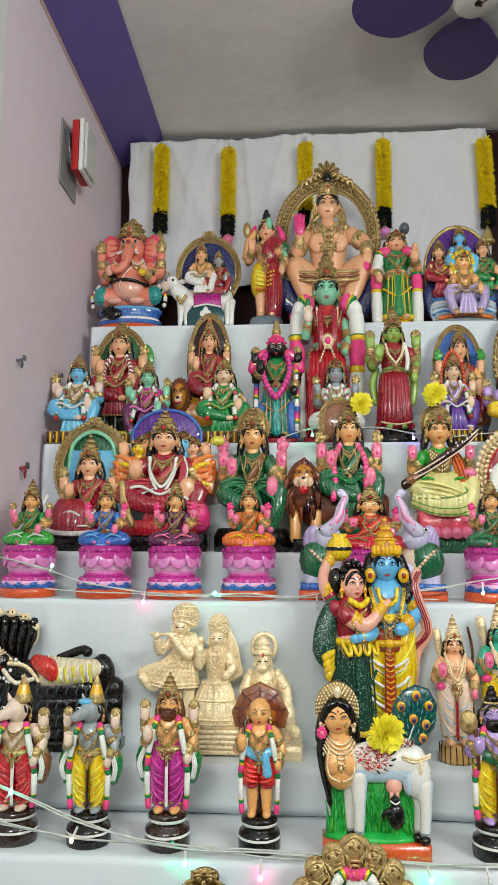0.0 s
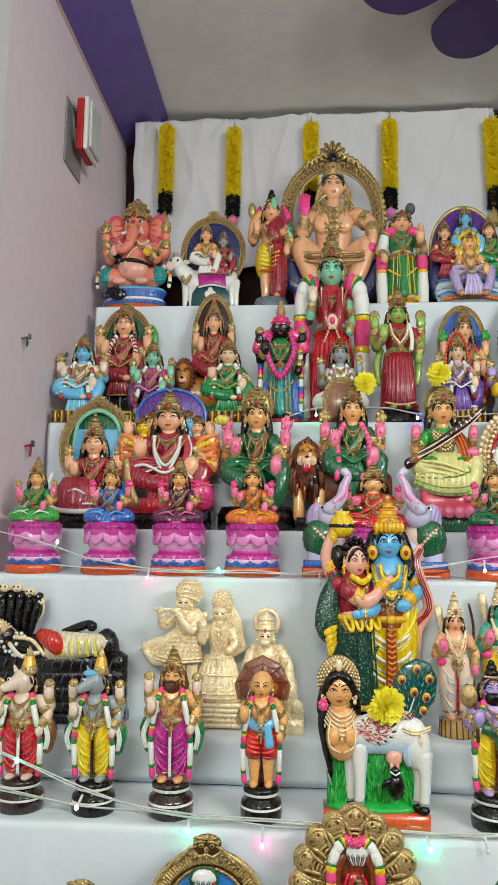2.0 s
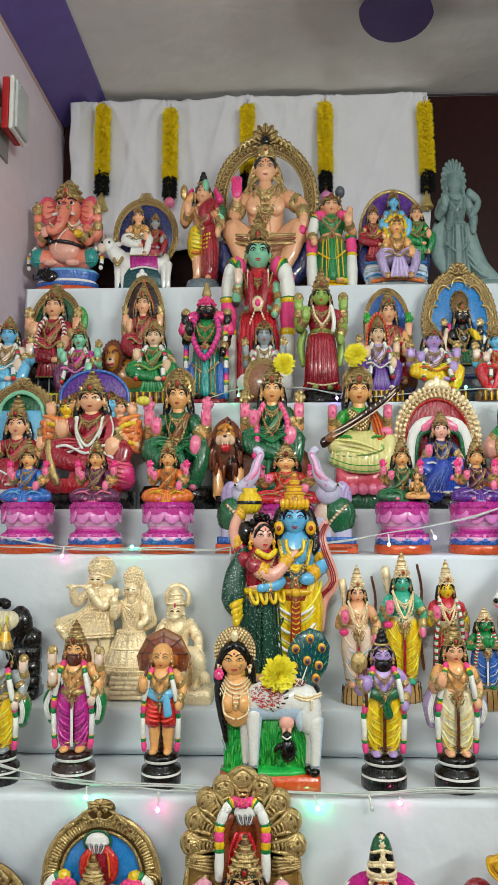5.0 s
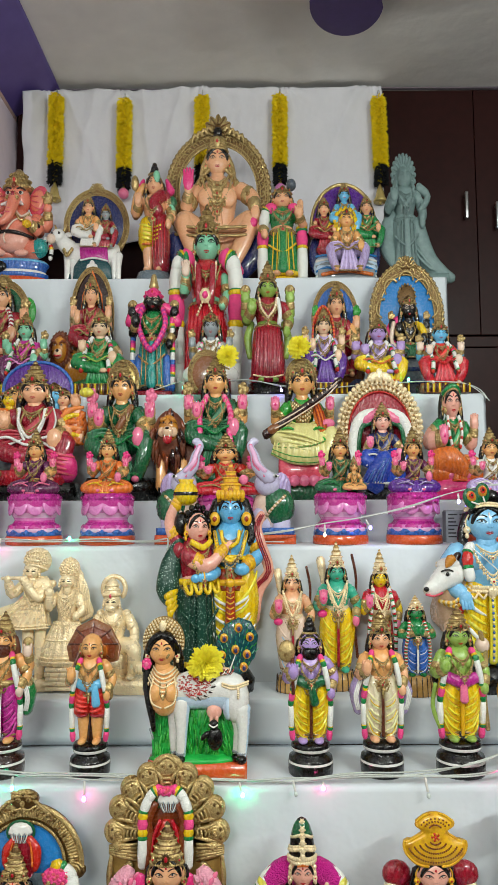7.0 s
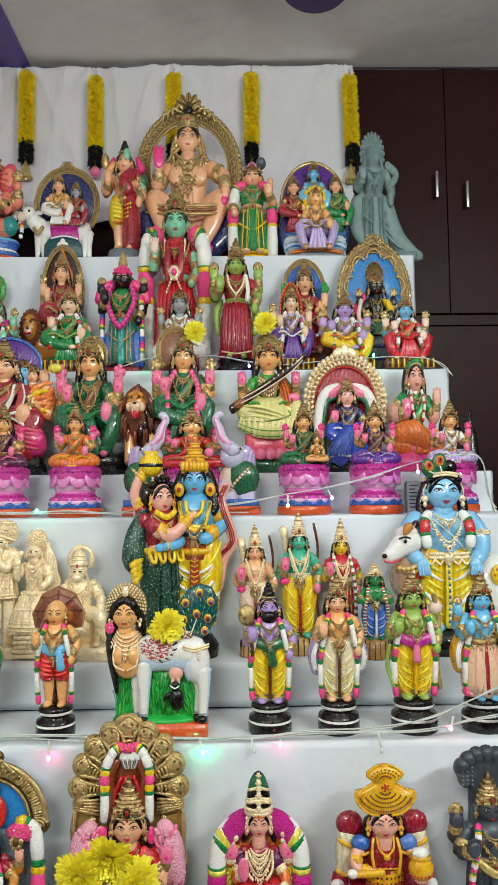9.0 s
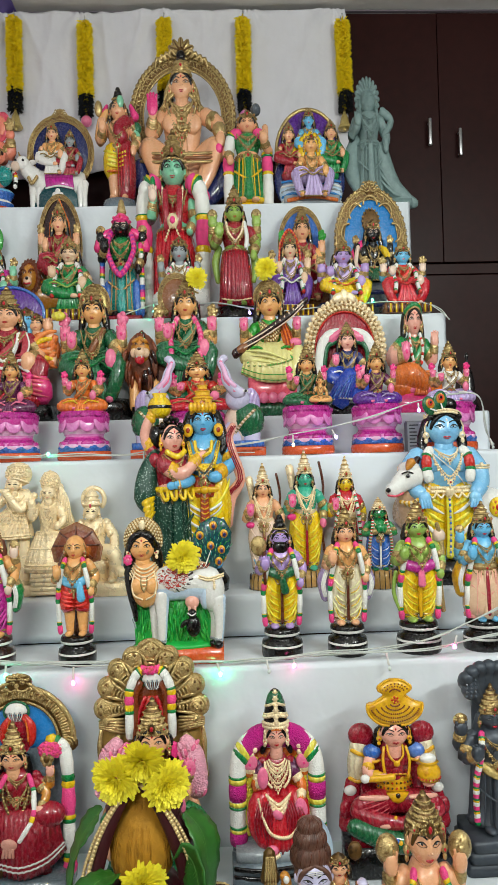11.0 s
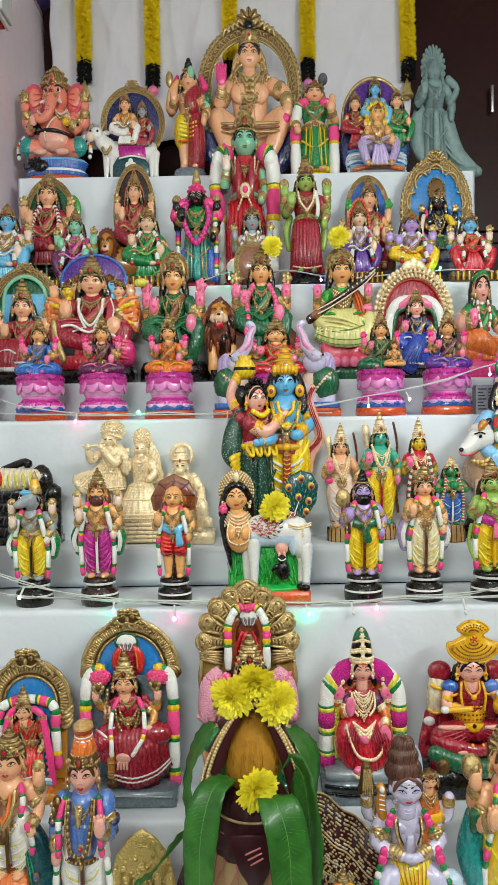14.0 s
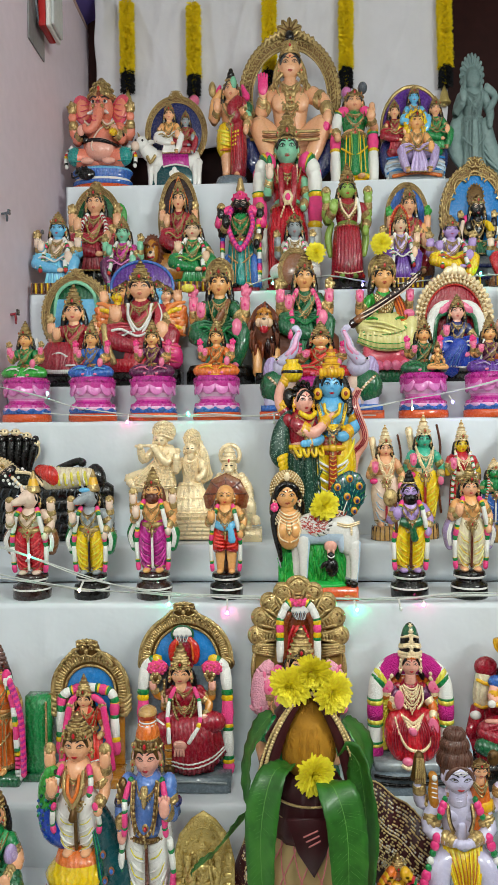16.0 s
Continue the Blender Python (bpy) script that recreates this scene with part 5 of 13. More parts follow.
k = Clay()
k.lathe([(0.5, -0.3), (0.51, -0.27), (0.5, -0.22)], "clay", sy=0.6)
k.lathe([(0.48, -0.22), (0.49, -0.16), (0.44, -0.12), (0.47, -0.06), (0.5, -0.02), (0.46, 0.02)], ["royal", "white", "royal", "royal", "sky"], sy=0.6)
k.ball((-0.2, -0.3, -0.1), (0.14, 0.05, 0.08), "jet")
k.tube([(-0.3, -0.32, -0.12), (-0.42, -0.3, -0.15), (-0.44, -0.28, -0.08)], 0.012, "jet")
for s in (-1, 1):
    k.tube([(s * 0.1, 0, 0.12), (s * 0.3, -0.14, 0.15), (s * 0.4, -0.2, 0.15)], [0.15, 0.14, 0.12], "blush", seg=14)
    k.ball((s * 0.4, -0.2, 0.16), (0.125, 0.12, 0.13), "teal", seg=16, rings=10)
    for j in range(4):
        k.tube([(s * 0.3, -0.27 + 0.01 * j, 0.08 + 0.05 * j), (s * 0.4, -0.325 + 0.012 * j, 0.07 + 0.05 * j), (s * 0.5, -0.25, 0.1 + 0.05 * j)], 0.007, "teal_hi", n=3, seg=5)
    k.ball((s * 0.17, -0.36, 0.06), (0.11, 0.05, 0.045), "rosy", seg=12)
    k.chain([(s * 0.47, -0.14, 0.3), (s * 0.56, -0.14, 0.18), (s * 0.55, -0.16, 0.02)], 0.036, ["white", "white", "jet", "white", "scarlet", "yellow"], gap=0.9)
    k.ball((s * 0.31, 0.0, 0.86), (0.16, 0.05, 0.21), "coral", rot=(0, s * 18, s * -14), seg=18, rings=10)
    k.ball((s * 0.3, -0.04, 0.85), (0.11, 0.03, 0.15), "blush", rot=(0, s * 18, s * -14), seg=14, rings=8)
    for j in range(3):
        k.tube([(s * 0.2, -0.06, 0.92 - 0.06 * j), (s * 0.3, -0.075, 0.9 - 0.08 * j), (s * 0.4, -0.05, 0.92 - 0.09 * j)], 0.008, "coral", n=3, seg=5)
    limb(k, [(s * 0.26, 0.04, 0.62), (s * 0.44, 0.04, 0.52), (s * 0.47, -0.04, 0.68)], [0.1, 0.09, 0.062], "blush")
    k.ball((s * 0.47, -0.06, 0.74), (0.07, 0.05, 0.07), "blush", seg=12)
    k.ball((s * 0.47, -0.06, 0.86), (0.08, 0.05, 0.1), "gold", seg=12)
    for j in range(5):
        k.tube([(s * 0.47 + 0.05 * math.cos(j * 1.26), -0.1, 0.84 + 0.05 * math.sin(j * 1.26)), (s * 0.47 + 0.075 * math.cos(j * 1.26 + 0.5), -0.1, 0.87 + 0.08 * math.sin(j * 1.26 + 0.5))], 0.018, "gold", n=1, seg=6)
    limb(k, [(s * 0.26, -0.05, 0.55), (s * 0.37, -0.14, 0.4), (s * 0.27, -0.32, 0.44)], [0.095, 0.085, 0.062], "blush")
    k.ball((s * 0.26, -0.36, 0.47), (0.065, 0.04, 0.075), "rosy", seg=12)
    for q, m in ((0, "jet"), (1, "white"), (2, "white"), (3, "jet")):
        k.ball((s * (0.34 - 0.022 * q), -0.22 - 0.028 * q, 0.425 + 0.003 * q), 0.075 - 0.003 * q, m, seg=10, rings=5)
    k.ball((s * 0.095, -0.215, 0.9), (0.042, 0.025, 0.026), "white", seg=9)
    k.ball((s * 0.095, -0.235, 0.9), (0.022, 0.016, 0.022), "hair", seg=8)
    k.tube([(s * 0.04, -0.23, 0.95), (s * 0.1, -0.235, 0.965), (s * 0.16, -0.2, 0.94)], 0.013, "umber", n=3, seg=5)
    k.tube([(s * 0.1, -0.22, 0.76), (s * 0.16, -0.32, 0.71)], [0.034, 0.016], "white")
    for q in range(2):
        k.chain([(s * 0.05, -0.27 - 0.01 * q, 0.64 - 0.04 * q), (s * 0.14, -0.3, 0.56 - 0.05 * q), (s * 0.24, -0.22, 0.64 - 0.02 * q)], 0.017, ["gold" if q else "ivory"])
k.ball((0.26, -0.42, 0.42), (0.07, 0.05, 0.055), "yellow", seg=12)
for j in range(7):
    bead(k, (0.26 + 0.05 * math.cos(j * 0.9), -0.455, 0.42 + 0.035 * math.sin(j * 0.9)), 0.02, "sun")
k.ball((0, -0.03, 0.4), (0.31, 0.27, 0.34), "blush", seg=20, rings=12)
k.ball((0, -0.2, 0.27), (0.24, 0.15, 0.17), "rosy", seg=16, rings=9)
k.tube([(-0.3, -0.16, 0.36), (-0.1, -0.33, 0.35), (0.1, -0.345, 0.33), (0.3, -0.18, 0.3)], [0.022, 0.026, 0.026, 0.02], "jet")
k.ball((-0.2, -0.3, 0.37), (0.05, 0.03, 0.05), "jet", seg=10)
k.tube([(0.22, -0.16, 0.62), (0.02, -0.3, 0.5), (-0.1, -0.345, 0.3), (-0.08, -0.36, 0.2)], 0.014, "ivory", n=4, seg=6)
k.ball((0, -0.05, 0.85), (0.2, 0.19, 0.21), "blush", seg=20, rings=12)
k.ball((0, -0.16, 0.92), (0.12, 0.09, 0.1), "blush", seg=14, rings=8)
trunk = [(0, -0.2, 0.84), (0.0, -0.33, 0.68), (-0.03, -0.38, 0.55), (-0.1, -0.4, 0.47), (-0.18, -0.4, 0.47), (-0.2, -0.39, 0.53)]
k.tube(trunk, [0.1, 0.085, 0.068, 0.054, 0.046, 0.036], "blush", seg=14)
for j, (x, y, z, w) in enumerate(((0, -0.345, 0.78, 0.07), (0, -0.39, 0.7, 0.066), (-0.012, -0.42, 0.63, 0.06), (-0.03, -0.44, 0.57, 0.05))):
    k.tube([(x - w, y + 0.03, z + 0.02), (x, y - 0.012, z), (x + w, y + 0.03, z + 0.02)], 0.009, "coral", n=3, seg=5)
for x, z, w, m in ((0, 1.0, 0.034, "russet"), (0, 0.86, 0.03, "maroon"), (-0.07, 0.8, 0.02, "gold"), (0.07, 0.8, 0.02, "gold"), (0, 0.74, 0.024, "maroon")):
    y = -0.245 if z > 0.9 else -0.3 - (0.86 - z) * 0.45
    k.ball((x, y - 0.01, z), (w, 0.02, w * 1.2), m, seg=10)
    for j in range(8):
        bead(k, (x + w * 1.3 * math.cos(j * 0.785), y, z + w * 1.5 * math.sin(j * 0.785)), 0.009, "gold")
k.lathe([(0.19, 0.98), (0.22, 1.02), (0.2, 1.05), (0.16, 1.06), (0.185, 1.12), (0.15, 1.15), (0.11, 1.16), (0.13, 1.2), (0.07, 1.25), (0.03, 1.29)], ["gold", "gold", "oldgold", "gold", "gold", "oldgold", "gold", "gold", "gold"], waves=12, amp=0.03)
for z, q, n in ((1.02, 0.225, 15), (1.11, 0.19, 12), (1.19, 0.135, 9)):
    for j in range(n):
        a = radians(182 + 176 * j / (n - 1))
        bead(k, (q * math.cos(a), q * math.sin(a), z), 0.02, "gold")
k.ball((0, -0.225, 1.07), (0.05, 0.03, 0.07), "gold", seg=10)
k.ball((0, -0.25, 1.07), (0.024, 0.016, 0.034), "scarlet", seg=8)
for j in range(26):
    a = j * 2.4
    bead(k, (-0.25 + 0.1 * (j / 26) ** 0.5 * math.cos(a) * 1.2, -0.345, -0.08 + 0.07 * (j / 26) ** 0.5 * math.sin(a)), 0.022, "jet")
k.put("elephant_headed_statue", "pink elephant-headed clay statue seated on a blue drum", 0.107, 1.985, Z1, 0.258, 0.402, deep=0.8)


def small_pair(k, x, z, s, skin, top, skirt, cm="gold"):
    k.at(x, -0.08, z, s)
    seated(k, skin, top, skirt, arms=2, hold=None, cm=cm, legs="side", palm=None)
    k.at()


k = Clay()
k.at(0.06)
halo(k, 0.5, 0.56, 0.52, 0.12, 0.1, fill="navy", low=-40, beads=26)
k.at()
k.block(-0.4, 0.46, -0.12, 0.12, -0.34, -0.2, "ocean", 0.03)
k.slab([(-0.27, -0.32), (0.38, -0.32), (0.36, -0.12), (0.26, 0.0), (0.16, 0.04), (-0.06, 0.04), (-0.18, -0.02), (-0.26, -0.12)], -0.19, -0.1, "ocean", 0.02)
for a in range(4):
    k.ball((0.05 + 0.05 * math.cos(a * 1.57), -0.197, -0.13 + 0.05 * math.sin(a * 1.57)), (0.045, 0.015, 0.045), "white")
k.tube([(-0.36, -0.02, 0.1), (-0.1, 0, 0.06), (0.2, 0, 0.06), (0.4, 0.02, 0.1)], [0.15, 0.17, 0.18, 0.15], "white", seg=16)
for x in (-0.38, -0.28, 0.4, 0.47):
    k.tube([(x, -0.06, 0.05), (x, -0.1, -0.12), (x, -0.08, -0.28)], [0.075, 0.05, 0.045], "white")
    k.ball((x, -0.1, -0.31), (0.05, 0.07, 0.04), "jet")
k.tube([(-0.34, -0.06, 0.14), (-0.46, -0.1, 0.22), (-0.5, -0.12, 0.3)], [0.13, 0.11, 0.1], "white", seg=14)
k.ball((-0.53, -0.16, 0.3), (0.12, 0.1, 0.1), "white", seg=14)
k.ball((-0.63, -0.22, 0.25), (0.08, 0.07, 0.07), "ivory")
for s in (-1, 1):
    k.tube([(-0.5 + s * 0.06, -0.12, 0.38), (-0.5 + s * 0.1, -0.12, 0.46)], [0.025, 0.008], "gold")
    k.ball((-0.5 + s * 0.13, -0.1, 0.33), (0.07, 0.02, 0.035), "white")
    k.ball((-0.56 + s * 0.06, -0.25, 0.32), (0.02, 0.015, 0.02), "hair")
k.chain([(-0.42, -0.2, 0.1), (-0.36, -0.24, 0.02), (-0.28, -0.2, 0.12)], 0.03, ["gold"])
k.block(-0.16, 0.3, -0.21, 0.02, 0.1, 0.22, "magenta", 0.02)
k.slab([(-0.16, 0.1), (0.3, 0.1), (0.32, -0.06), (0.08, -0.02), (-0.14, -0.05)], -0.2, -0.16, "magenta", 0.012)
k.chain([(-0.14, -0.21, -0.04), (0.08, -0.21, -0.01), (0.31, -0.21, -0.05)], 0.014, ["white"])
small_pair(k, -0.04, 0.12, 0.76, "peach", "tan", "white")
small_pair(k, 0.25, 0.12, 0.64, "ash", "maroon", "maroon")
k.put("plaque_statue", "clay plaque of a couple on a white bull under an arch", 0.345, 1.985, Z1, 0.262, 0.362, deep=0.7)

k = Clay()
standing(k, "peach", "peach", "bare", "yellow", "orange", "bless", crown="bun", garland=None, mirror=1)
k.tube([(0.06, -0.02, 0.48), (0.09, -0.03, 0.25), (0.08, -0.02, 0.04)], [0.095, 0.1, 0.09], "maroon", seg=14)
k.tube([(0.1, -0.06, 0.68), (0.02, -0.12, 0.58), (0.06, -0.1, 0.5)], [0.06, 0.07, 0.07], "maroon", flat=0.6)
for j in range(5):
    k.tube([(0.01 + 0.03 * j, -0.125, 0.42), (0.0 + 0.035 * j, -0.13, 0.1)], 0.006, "red", n=2, seg=5)
k.ball((0.03, -0.055, 0.825), (0.045, 0.05, 0.07), "mint")
limb(k, [(0.12, -0.02, 0.69), (0.2, -0.02, 0.57), (0.22, -0.03, 0.5)], [0.042, 0.037, 0.03], "mint", "maroon")
k.ball((0.2, -0.02, 0.62), (0.06, 0.04, 0.06), "forest")
k.tube([(-0.12, 0.03, 0.78), (-0.2, 0.03, 0.7), (-0.23, 0.02, 0.55)], 0.045, "tan")
k.ball((-0.22, -0.01, 0.8), (0.045, 0.03, 0.07), "gold")
for s in (-1, 1):
    k.tube([(s * 0.13, 0.03, 0.84), (s * 0.18, 0.04, 0.74)], [0.02, 0.05], "pink")
k.lathe([(0.2, -0.1), (0.2, -0.06), (0.18, 0.0)], "slate", sy=0.8)
k.put("standing_statue", "half gold, half maroon standing clay statue on grey stone", 0.559, 1.985, Z1, 0.158, 0.422)

k = Clay()
halo(k, 0.8, 0.55, 0.55, 0.16, 0.13, beads=40, low=-50, scallop=True)
for i in range(5):
    a = radians(18 + i * 36)
    k.ball((math.cos(a) * 0.085, 0.08, 1.37 + math.sin(a) * 0.06), (0.034, 0.025, 0.062), "gold", rot=(0, 90 - math.degrees(a), 0), seg=9)
    k.tube([(math.cos(a) * 0.03, 0.05, 1.36 + math.sin(a) * 0.02), (math.cos(a) * 0.13, 0.05, 1.37 + math.sin(a) * 0.1)], [0.01, 0.005], "oldgold", n=1, seg=5)
k.ball((0, 0.05, 1.365), (0.035, 0.02, 0.035), "oldgold", seg=10)
for e in (-1, 1):
    for j in range(4):
        k.tube([(e * (0.06 + 0.05 * j), 0.06, 1.33 - 0.02 * j), (e * (0.11 + 0.05 * j), 0.05, 1.365 - 0.025 * j), (e * (0.13 + 0.05 * j), 0.06, 1.31 - 0.03 * j)], [0.016, 0.02, 0.01], "gold", n=3, seg=6)
torso(k, 0.3, 0.8, "peach", "peach", 0.21)
for s in (-1, 1):
    k.ball((s * 0.1, -0.14, 0.68), (0.11, 0.06, 0.09), "peach", seg=14)
    k.tube([(s * 0.1, 0, 0.3), (s * 0.28, -0.14, 0.42), (s * 0.36, -0.22, 0.46)], [0.13, 0.12, 0.1], "peach", seg=14)
    k.tube([(s * 0.36, -0.22, 0.46), (s * 0.26, -0.24, 0.25), (s * 0.14, -0.26, 0.04)], [0.1, 0.09, 0.06], "peach", seg=14)
    k.lathe([(0.07, 0), (0.075, 0.02), (0.07, 0.04)], "gold", c=(s * 0.16, -0.26, 0.08))
    k.ball((s * 0.13, -0.33, 0.02), (0.06, 0.1, 0.04), "peach")
    k.chain([(s * 0.09, -0.12, 0.93), (s * 0.18, -0.09, 0.86), (s * 0.25, -0.03, 0.8)], 0.02, ["gold"])
    k.ball((s * 0.14, 0.0, 0.99), (0.035, 0.03, 0.05), "gold")
for j in range(3):
    k.tube([(-0.44, -0.2, 0.42 - 0.035 * j), (-0.2, -0.37, 0.37 - 0.035 * j), (0.2, -0.37, 0.37 - 0.035 * j), (0.44, -0.2, 0.42 - 0.035 * j)], 0.013, ("gold", "chestnut", "gold")[j], seg=8)
for e in (-1, 1):
    k.tube([(e * 0.46, -0.16, 0.34), (e * 0.42, -0.14, 0.2), (e * 0.28, -0.1, 0.08)], [0.06, 0.1, 0.1], "navy", flat=0.7, seg=12)
limb(k, [(-0.23, -0.02, 0.76), (-0.33, -0.1, 0.6), (-0.3, -0.22, 0.7)], [0.085, 0.07, 0.045], "peach")
k.ball((-0.3, -0.24, 0.75), (0.05, 0.03, 0.06), "peach", seg=12)
k.ball((-0.3, -0.26, 0.8), (0.058, 0.03, 0.085), "pink", seg=14, rings=9)
for j in range(4):
    k.tube([(-0.34 + 0.027 * j, -0.26, 0.83), (-0.345 + 0.03 * j, -0.265, 0.91 - 0.012 * abs(j - 1.5))], 0.014, "pink", n=1, seg=7)
limb(k, [(0.24, -0.02, 0.77), (0.37, -0.12, 0.68), (0.4, -0.26, 0.56)], [0.085, 0.075, 0.055], "peach")
k.ball((0.4, -0.29, 0.5), (0.055, 0.04, 0.07), "peach", seg=12)
k.ball((0.38, -0.3, 0.43), (0.045, 0.03, 0.045), "pink", seg=12)
head(k, (0, -0.06, 1.02), 0.122, "peach", crown="none", locks=False)
for q in range(4):
    w = 0.112 - 0.012 * q
    k.chain([(w * math.cos(radians(a)), -0.05 + 0.105 * math.sin(radians(a)), 1.1 + 0.026 * q + 0.02 * math.sin(radians(-a))) for a in range(185, 356, 17)], 0.013, ["gold"], n=3)
k.ball((0, -0.155, 1.17), (0.04, 0.02, 0.055), "gold", seg=10)
bead(k, (0, -0.178, 1.17), 0.016, "red")
for e in (-1, 1):
    for j in range(4):
        k.chain([(e * 0.12, -0.06, 1.06 - 0.06 * j), (e * (0.16 + 0.01 * j), -0.07, 0.98 - 0.05 * j), (e * 0.18, -0.06, 0.9 - 0.03 * j)], 0.02, ["gold"])
k.ball((0, 0.0, 1.21), (0.08, 0.08, 0.08), "hair")
k.ball((0, 0.0, 1.3), (0.05, 0.05, 0.05), "hair")
k.lathe([(0.085, 0), (0.09, 0.02), (0.085, 0.04)], "gold", c=(0, 0, 1.2))
for j in range(4):
    k.chain([(-0.09 + 0.012 * j, -0.17, 0.84 - 0.05 * j), (0, -0.21, 0.79 - 0.055 * j), (0.09 - 0.012 * j, -0.17, 0.84 - 0.05 * j)], 0.013, ["gold"])
    for e in (-1, 1):
        k.ball((e * 0.035, -0.2, 0.79 - 0.05 * j), (0.02, 0.012, 0.024), "gold", rot=(0, e * 30, 0), seg=8, rings=5)
necklace(k, 0.88, 0.12, 0.12, -0.16, r=0.022)
necklace(k, 0.86, 0.16, 0.26, -0.18, r=0.024)
belt(k, 0.42, 0.2)
k.tube([(-0.4, 0.0, 0.28), (0, 0.02, 0.12), (0.4, 0.0, 0.28)], [0.12, 0.16, 0.12], "navy", seg=14)
k.lathe([(0.34, -0.12), (0.36, -0.06), (0.32, 0.06), (0.2, 0.12)], "navy", sy=0.7)
k.put("seated_statue", "large seated clay statue inside an ornate golden arch", 0.768, 2.06, Z1, 0.374, 0.648, deep=0.62)

k = Clay()
standing(k, "peach", "green", "skirt", "green", "yellow", "bless", crown="low", ch=1.5, garland=None, mirror=-1)
for s in (-1, 1):
    rope(k, [(s * 0.08, -0.04, 0.68), (s * 0.15, -0.03, 0.66), (s * 0.185, -0.03, 0.5), (s * 0.19, -0.03, 0.28), (s * 0.19, -0.05, 0.0)], 0.052, ((0, 0.22, "pink"), (0.22, 0.25, "yellow"), (0.25, 0.28, "green"), (0.28, 0.5, "fluff"), (0.5, 0.53, "yellow"), (0.53, 0.56, "green"), (0.56, 0.72, "pink"), (0.72, 0.75, "yellow"), (0.75, 1.0, "fluff")))
for s in (-1, 1):
    k.tube([(s * 0.04, -0.12, 0.45), (s * 0.03, -0.13, 0.25), (s * 0.05, -0.13, 0.05)], 0.008, "lime", n=2, seg=5)
k.ball((0.09, 0.0, 0.93), (0.05, 0.06, 0.06), "pewter")
k.tube([(0.17, -0.1, 0.6), (0.17, -0.1, 0.72)], 0.03, "peach")
k.lathe([(0.16, -0.06), (0.165, -0.03), (0.15, 0)], "yellow", sy=0.7)
k.put("standing_statue", "standing clay statue in green sari with white and pink garland", 0.985, 1.985, Z1, 0.169, 0.364)

k = Clay()
k.slab(ellipse(0, 0.55, 0.4, 0.45, -50, 230, 36), 0.08, 0.12, "violet", 0.012)
k.tube([(x, 0.08, z) for x, z in ellipse(0, 0.55, 0.4, 0.45, -50, 230, 36)], 0.02, "gold", n=1)
for x, z, s, a, b in ((-0.25, 0.28, 0.56, "peach", "maroon"), (0.27, 0.28, 0.58, "peach", "green"), (0, 0.42, 0.56, "sky", "sky")):
    k.at(x, -0.02, z, s)
    seated(k, a, b, b, arms=2, legs="side", palm=None, hold=None)
k.at(0.0, -0.18, 0.0, 0.72)
seated(k, "tan", "tan", "lavender", arms=2, hold=None, crown="low", ch=1.3, legs="chair", palm=None, hair="yellow")
for j in range(9):
    a = radians(-20 + 27.5 * j)
    k.ball((0.17 * math.cos(a), 0.02, 0.74 + 0.17 * math.sin(a)), (0.06, 0.05, 0.06), "yellow", seg=9, rings=6)
k.at()
for s in (-1, 1):
    k.ball((s * 0.18, -0.05, 0.5), (0.07, 0.06, 0.13), "yellow")
    k.ball((s * 0.24, -0.1, 0.1), (0.15, 0.1, 0.14), "frost", seg=14)
    for j in range(5):
        k.tube([(s * 0.13, -0.19, 0.02 + 0.04 * j), (s * 0.24, -0.205, 0.04 + 0.04 * j), (s * 0.36, -0.15, 0.0 + 0.05 * j)], 0.012, ("white", "azure", "ash")[j % 3], n=3, seg=6)
    k.ball((s * 0.34, 0.0, 0.25), (0.1, 0.08, 0.2), "navy", seg=12)
    k.ball((s * 0.22, -0.1, 0.28), (0.14, 0.08, 0.07), "maroon" if s < 0 else "green")
k.block(-0.34, 0.34, -0.22, 0.1, -0.05, 0.06, "ash", 0.03)
k.tube([(-0.3, -0.24, 0.0), (0, -0.26, 0.03), (0.3, -0.24, 0.0)], 0.02, "orange", seg=6)
k.put("plaque_statue", "clay plaque statue of three figures before a purple disc", 1.195, 1.985, Z1, 0.252, 0.36, deep=0.8)

k = Clay()
standing(k, "stone", "stone", "skirt", "stone", "stone", "bless", cm="stone", garland=None, hold=None, hair="stone", crown="none", r=0.085, palm="stone")
k.slots = ["stone"]
k.mi = [0] * len(k.mi)
k.slab(ellipse(0, 0.79, 0.13, 0.16, -60, 240, 26), 0.0, 0.05, "stone", 0.015)
for j in range(17):
    a = radians(-50 + 280 * j / 16)
    k.ball((0.13 * math.cos(a), 0.01, 0.79 + 0.16 * math.sin(a)), (0.018, 0.02, 0.02), "stone", seg=8, rings=5)
    k.tube([(0.07 * math.cos(a), -0.005, 0.79 + 0.09 * math.sin(a)), (0.12 * math.cos(a), -0.005, 0.79 + 0.15 * math.sin(a))], 0.008, "stone", n=1, seg=5)
k.tube([(0.12, 0.0, 0.4), (0.25, 0.02, 0.15), (0.42, -0.02, 0.03), (0.52, -0.04, 0.0)], [0.1, 0.1, 0.06, 0.03], "stone", seg=14)
for j in range(4):
    k.tube([(0.08, -0.06, 0.35 - 0.05 * j), (0.26, -0.06, 0.16 - 0.03 * j), (0.48, -0.06, 0.03)], 0.012, "stone", n=3)
k.tube([(-0.13, 0.02, 0.5), (-0.2, 0.02, 0.3), (-0.12, -0.02, 0.12)], [0.06, 0.11, 0.06], "stone", flat=0.6, seg=12)
k.tube([(0.16, 0, 0.7), (0.26, -0.02, 0.62), (0.16, -0.06, 0.5)], [0.04, 0.036, 0.03], "stone")
k.block(-0.2, 0.45, -0.14, 0.12, -0.04, 0.02, "stone", 0.02)
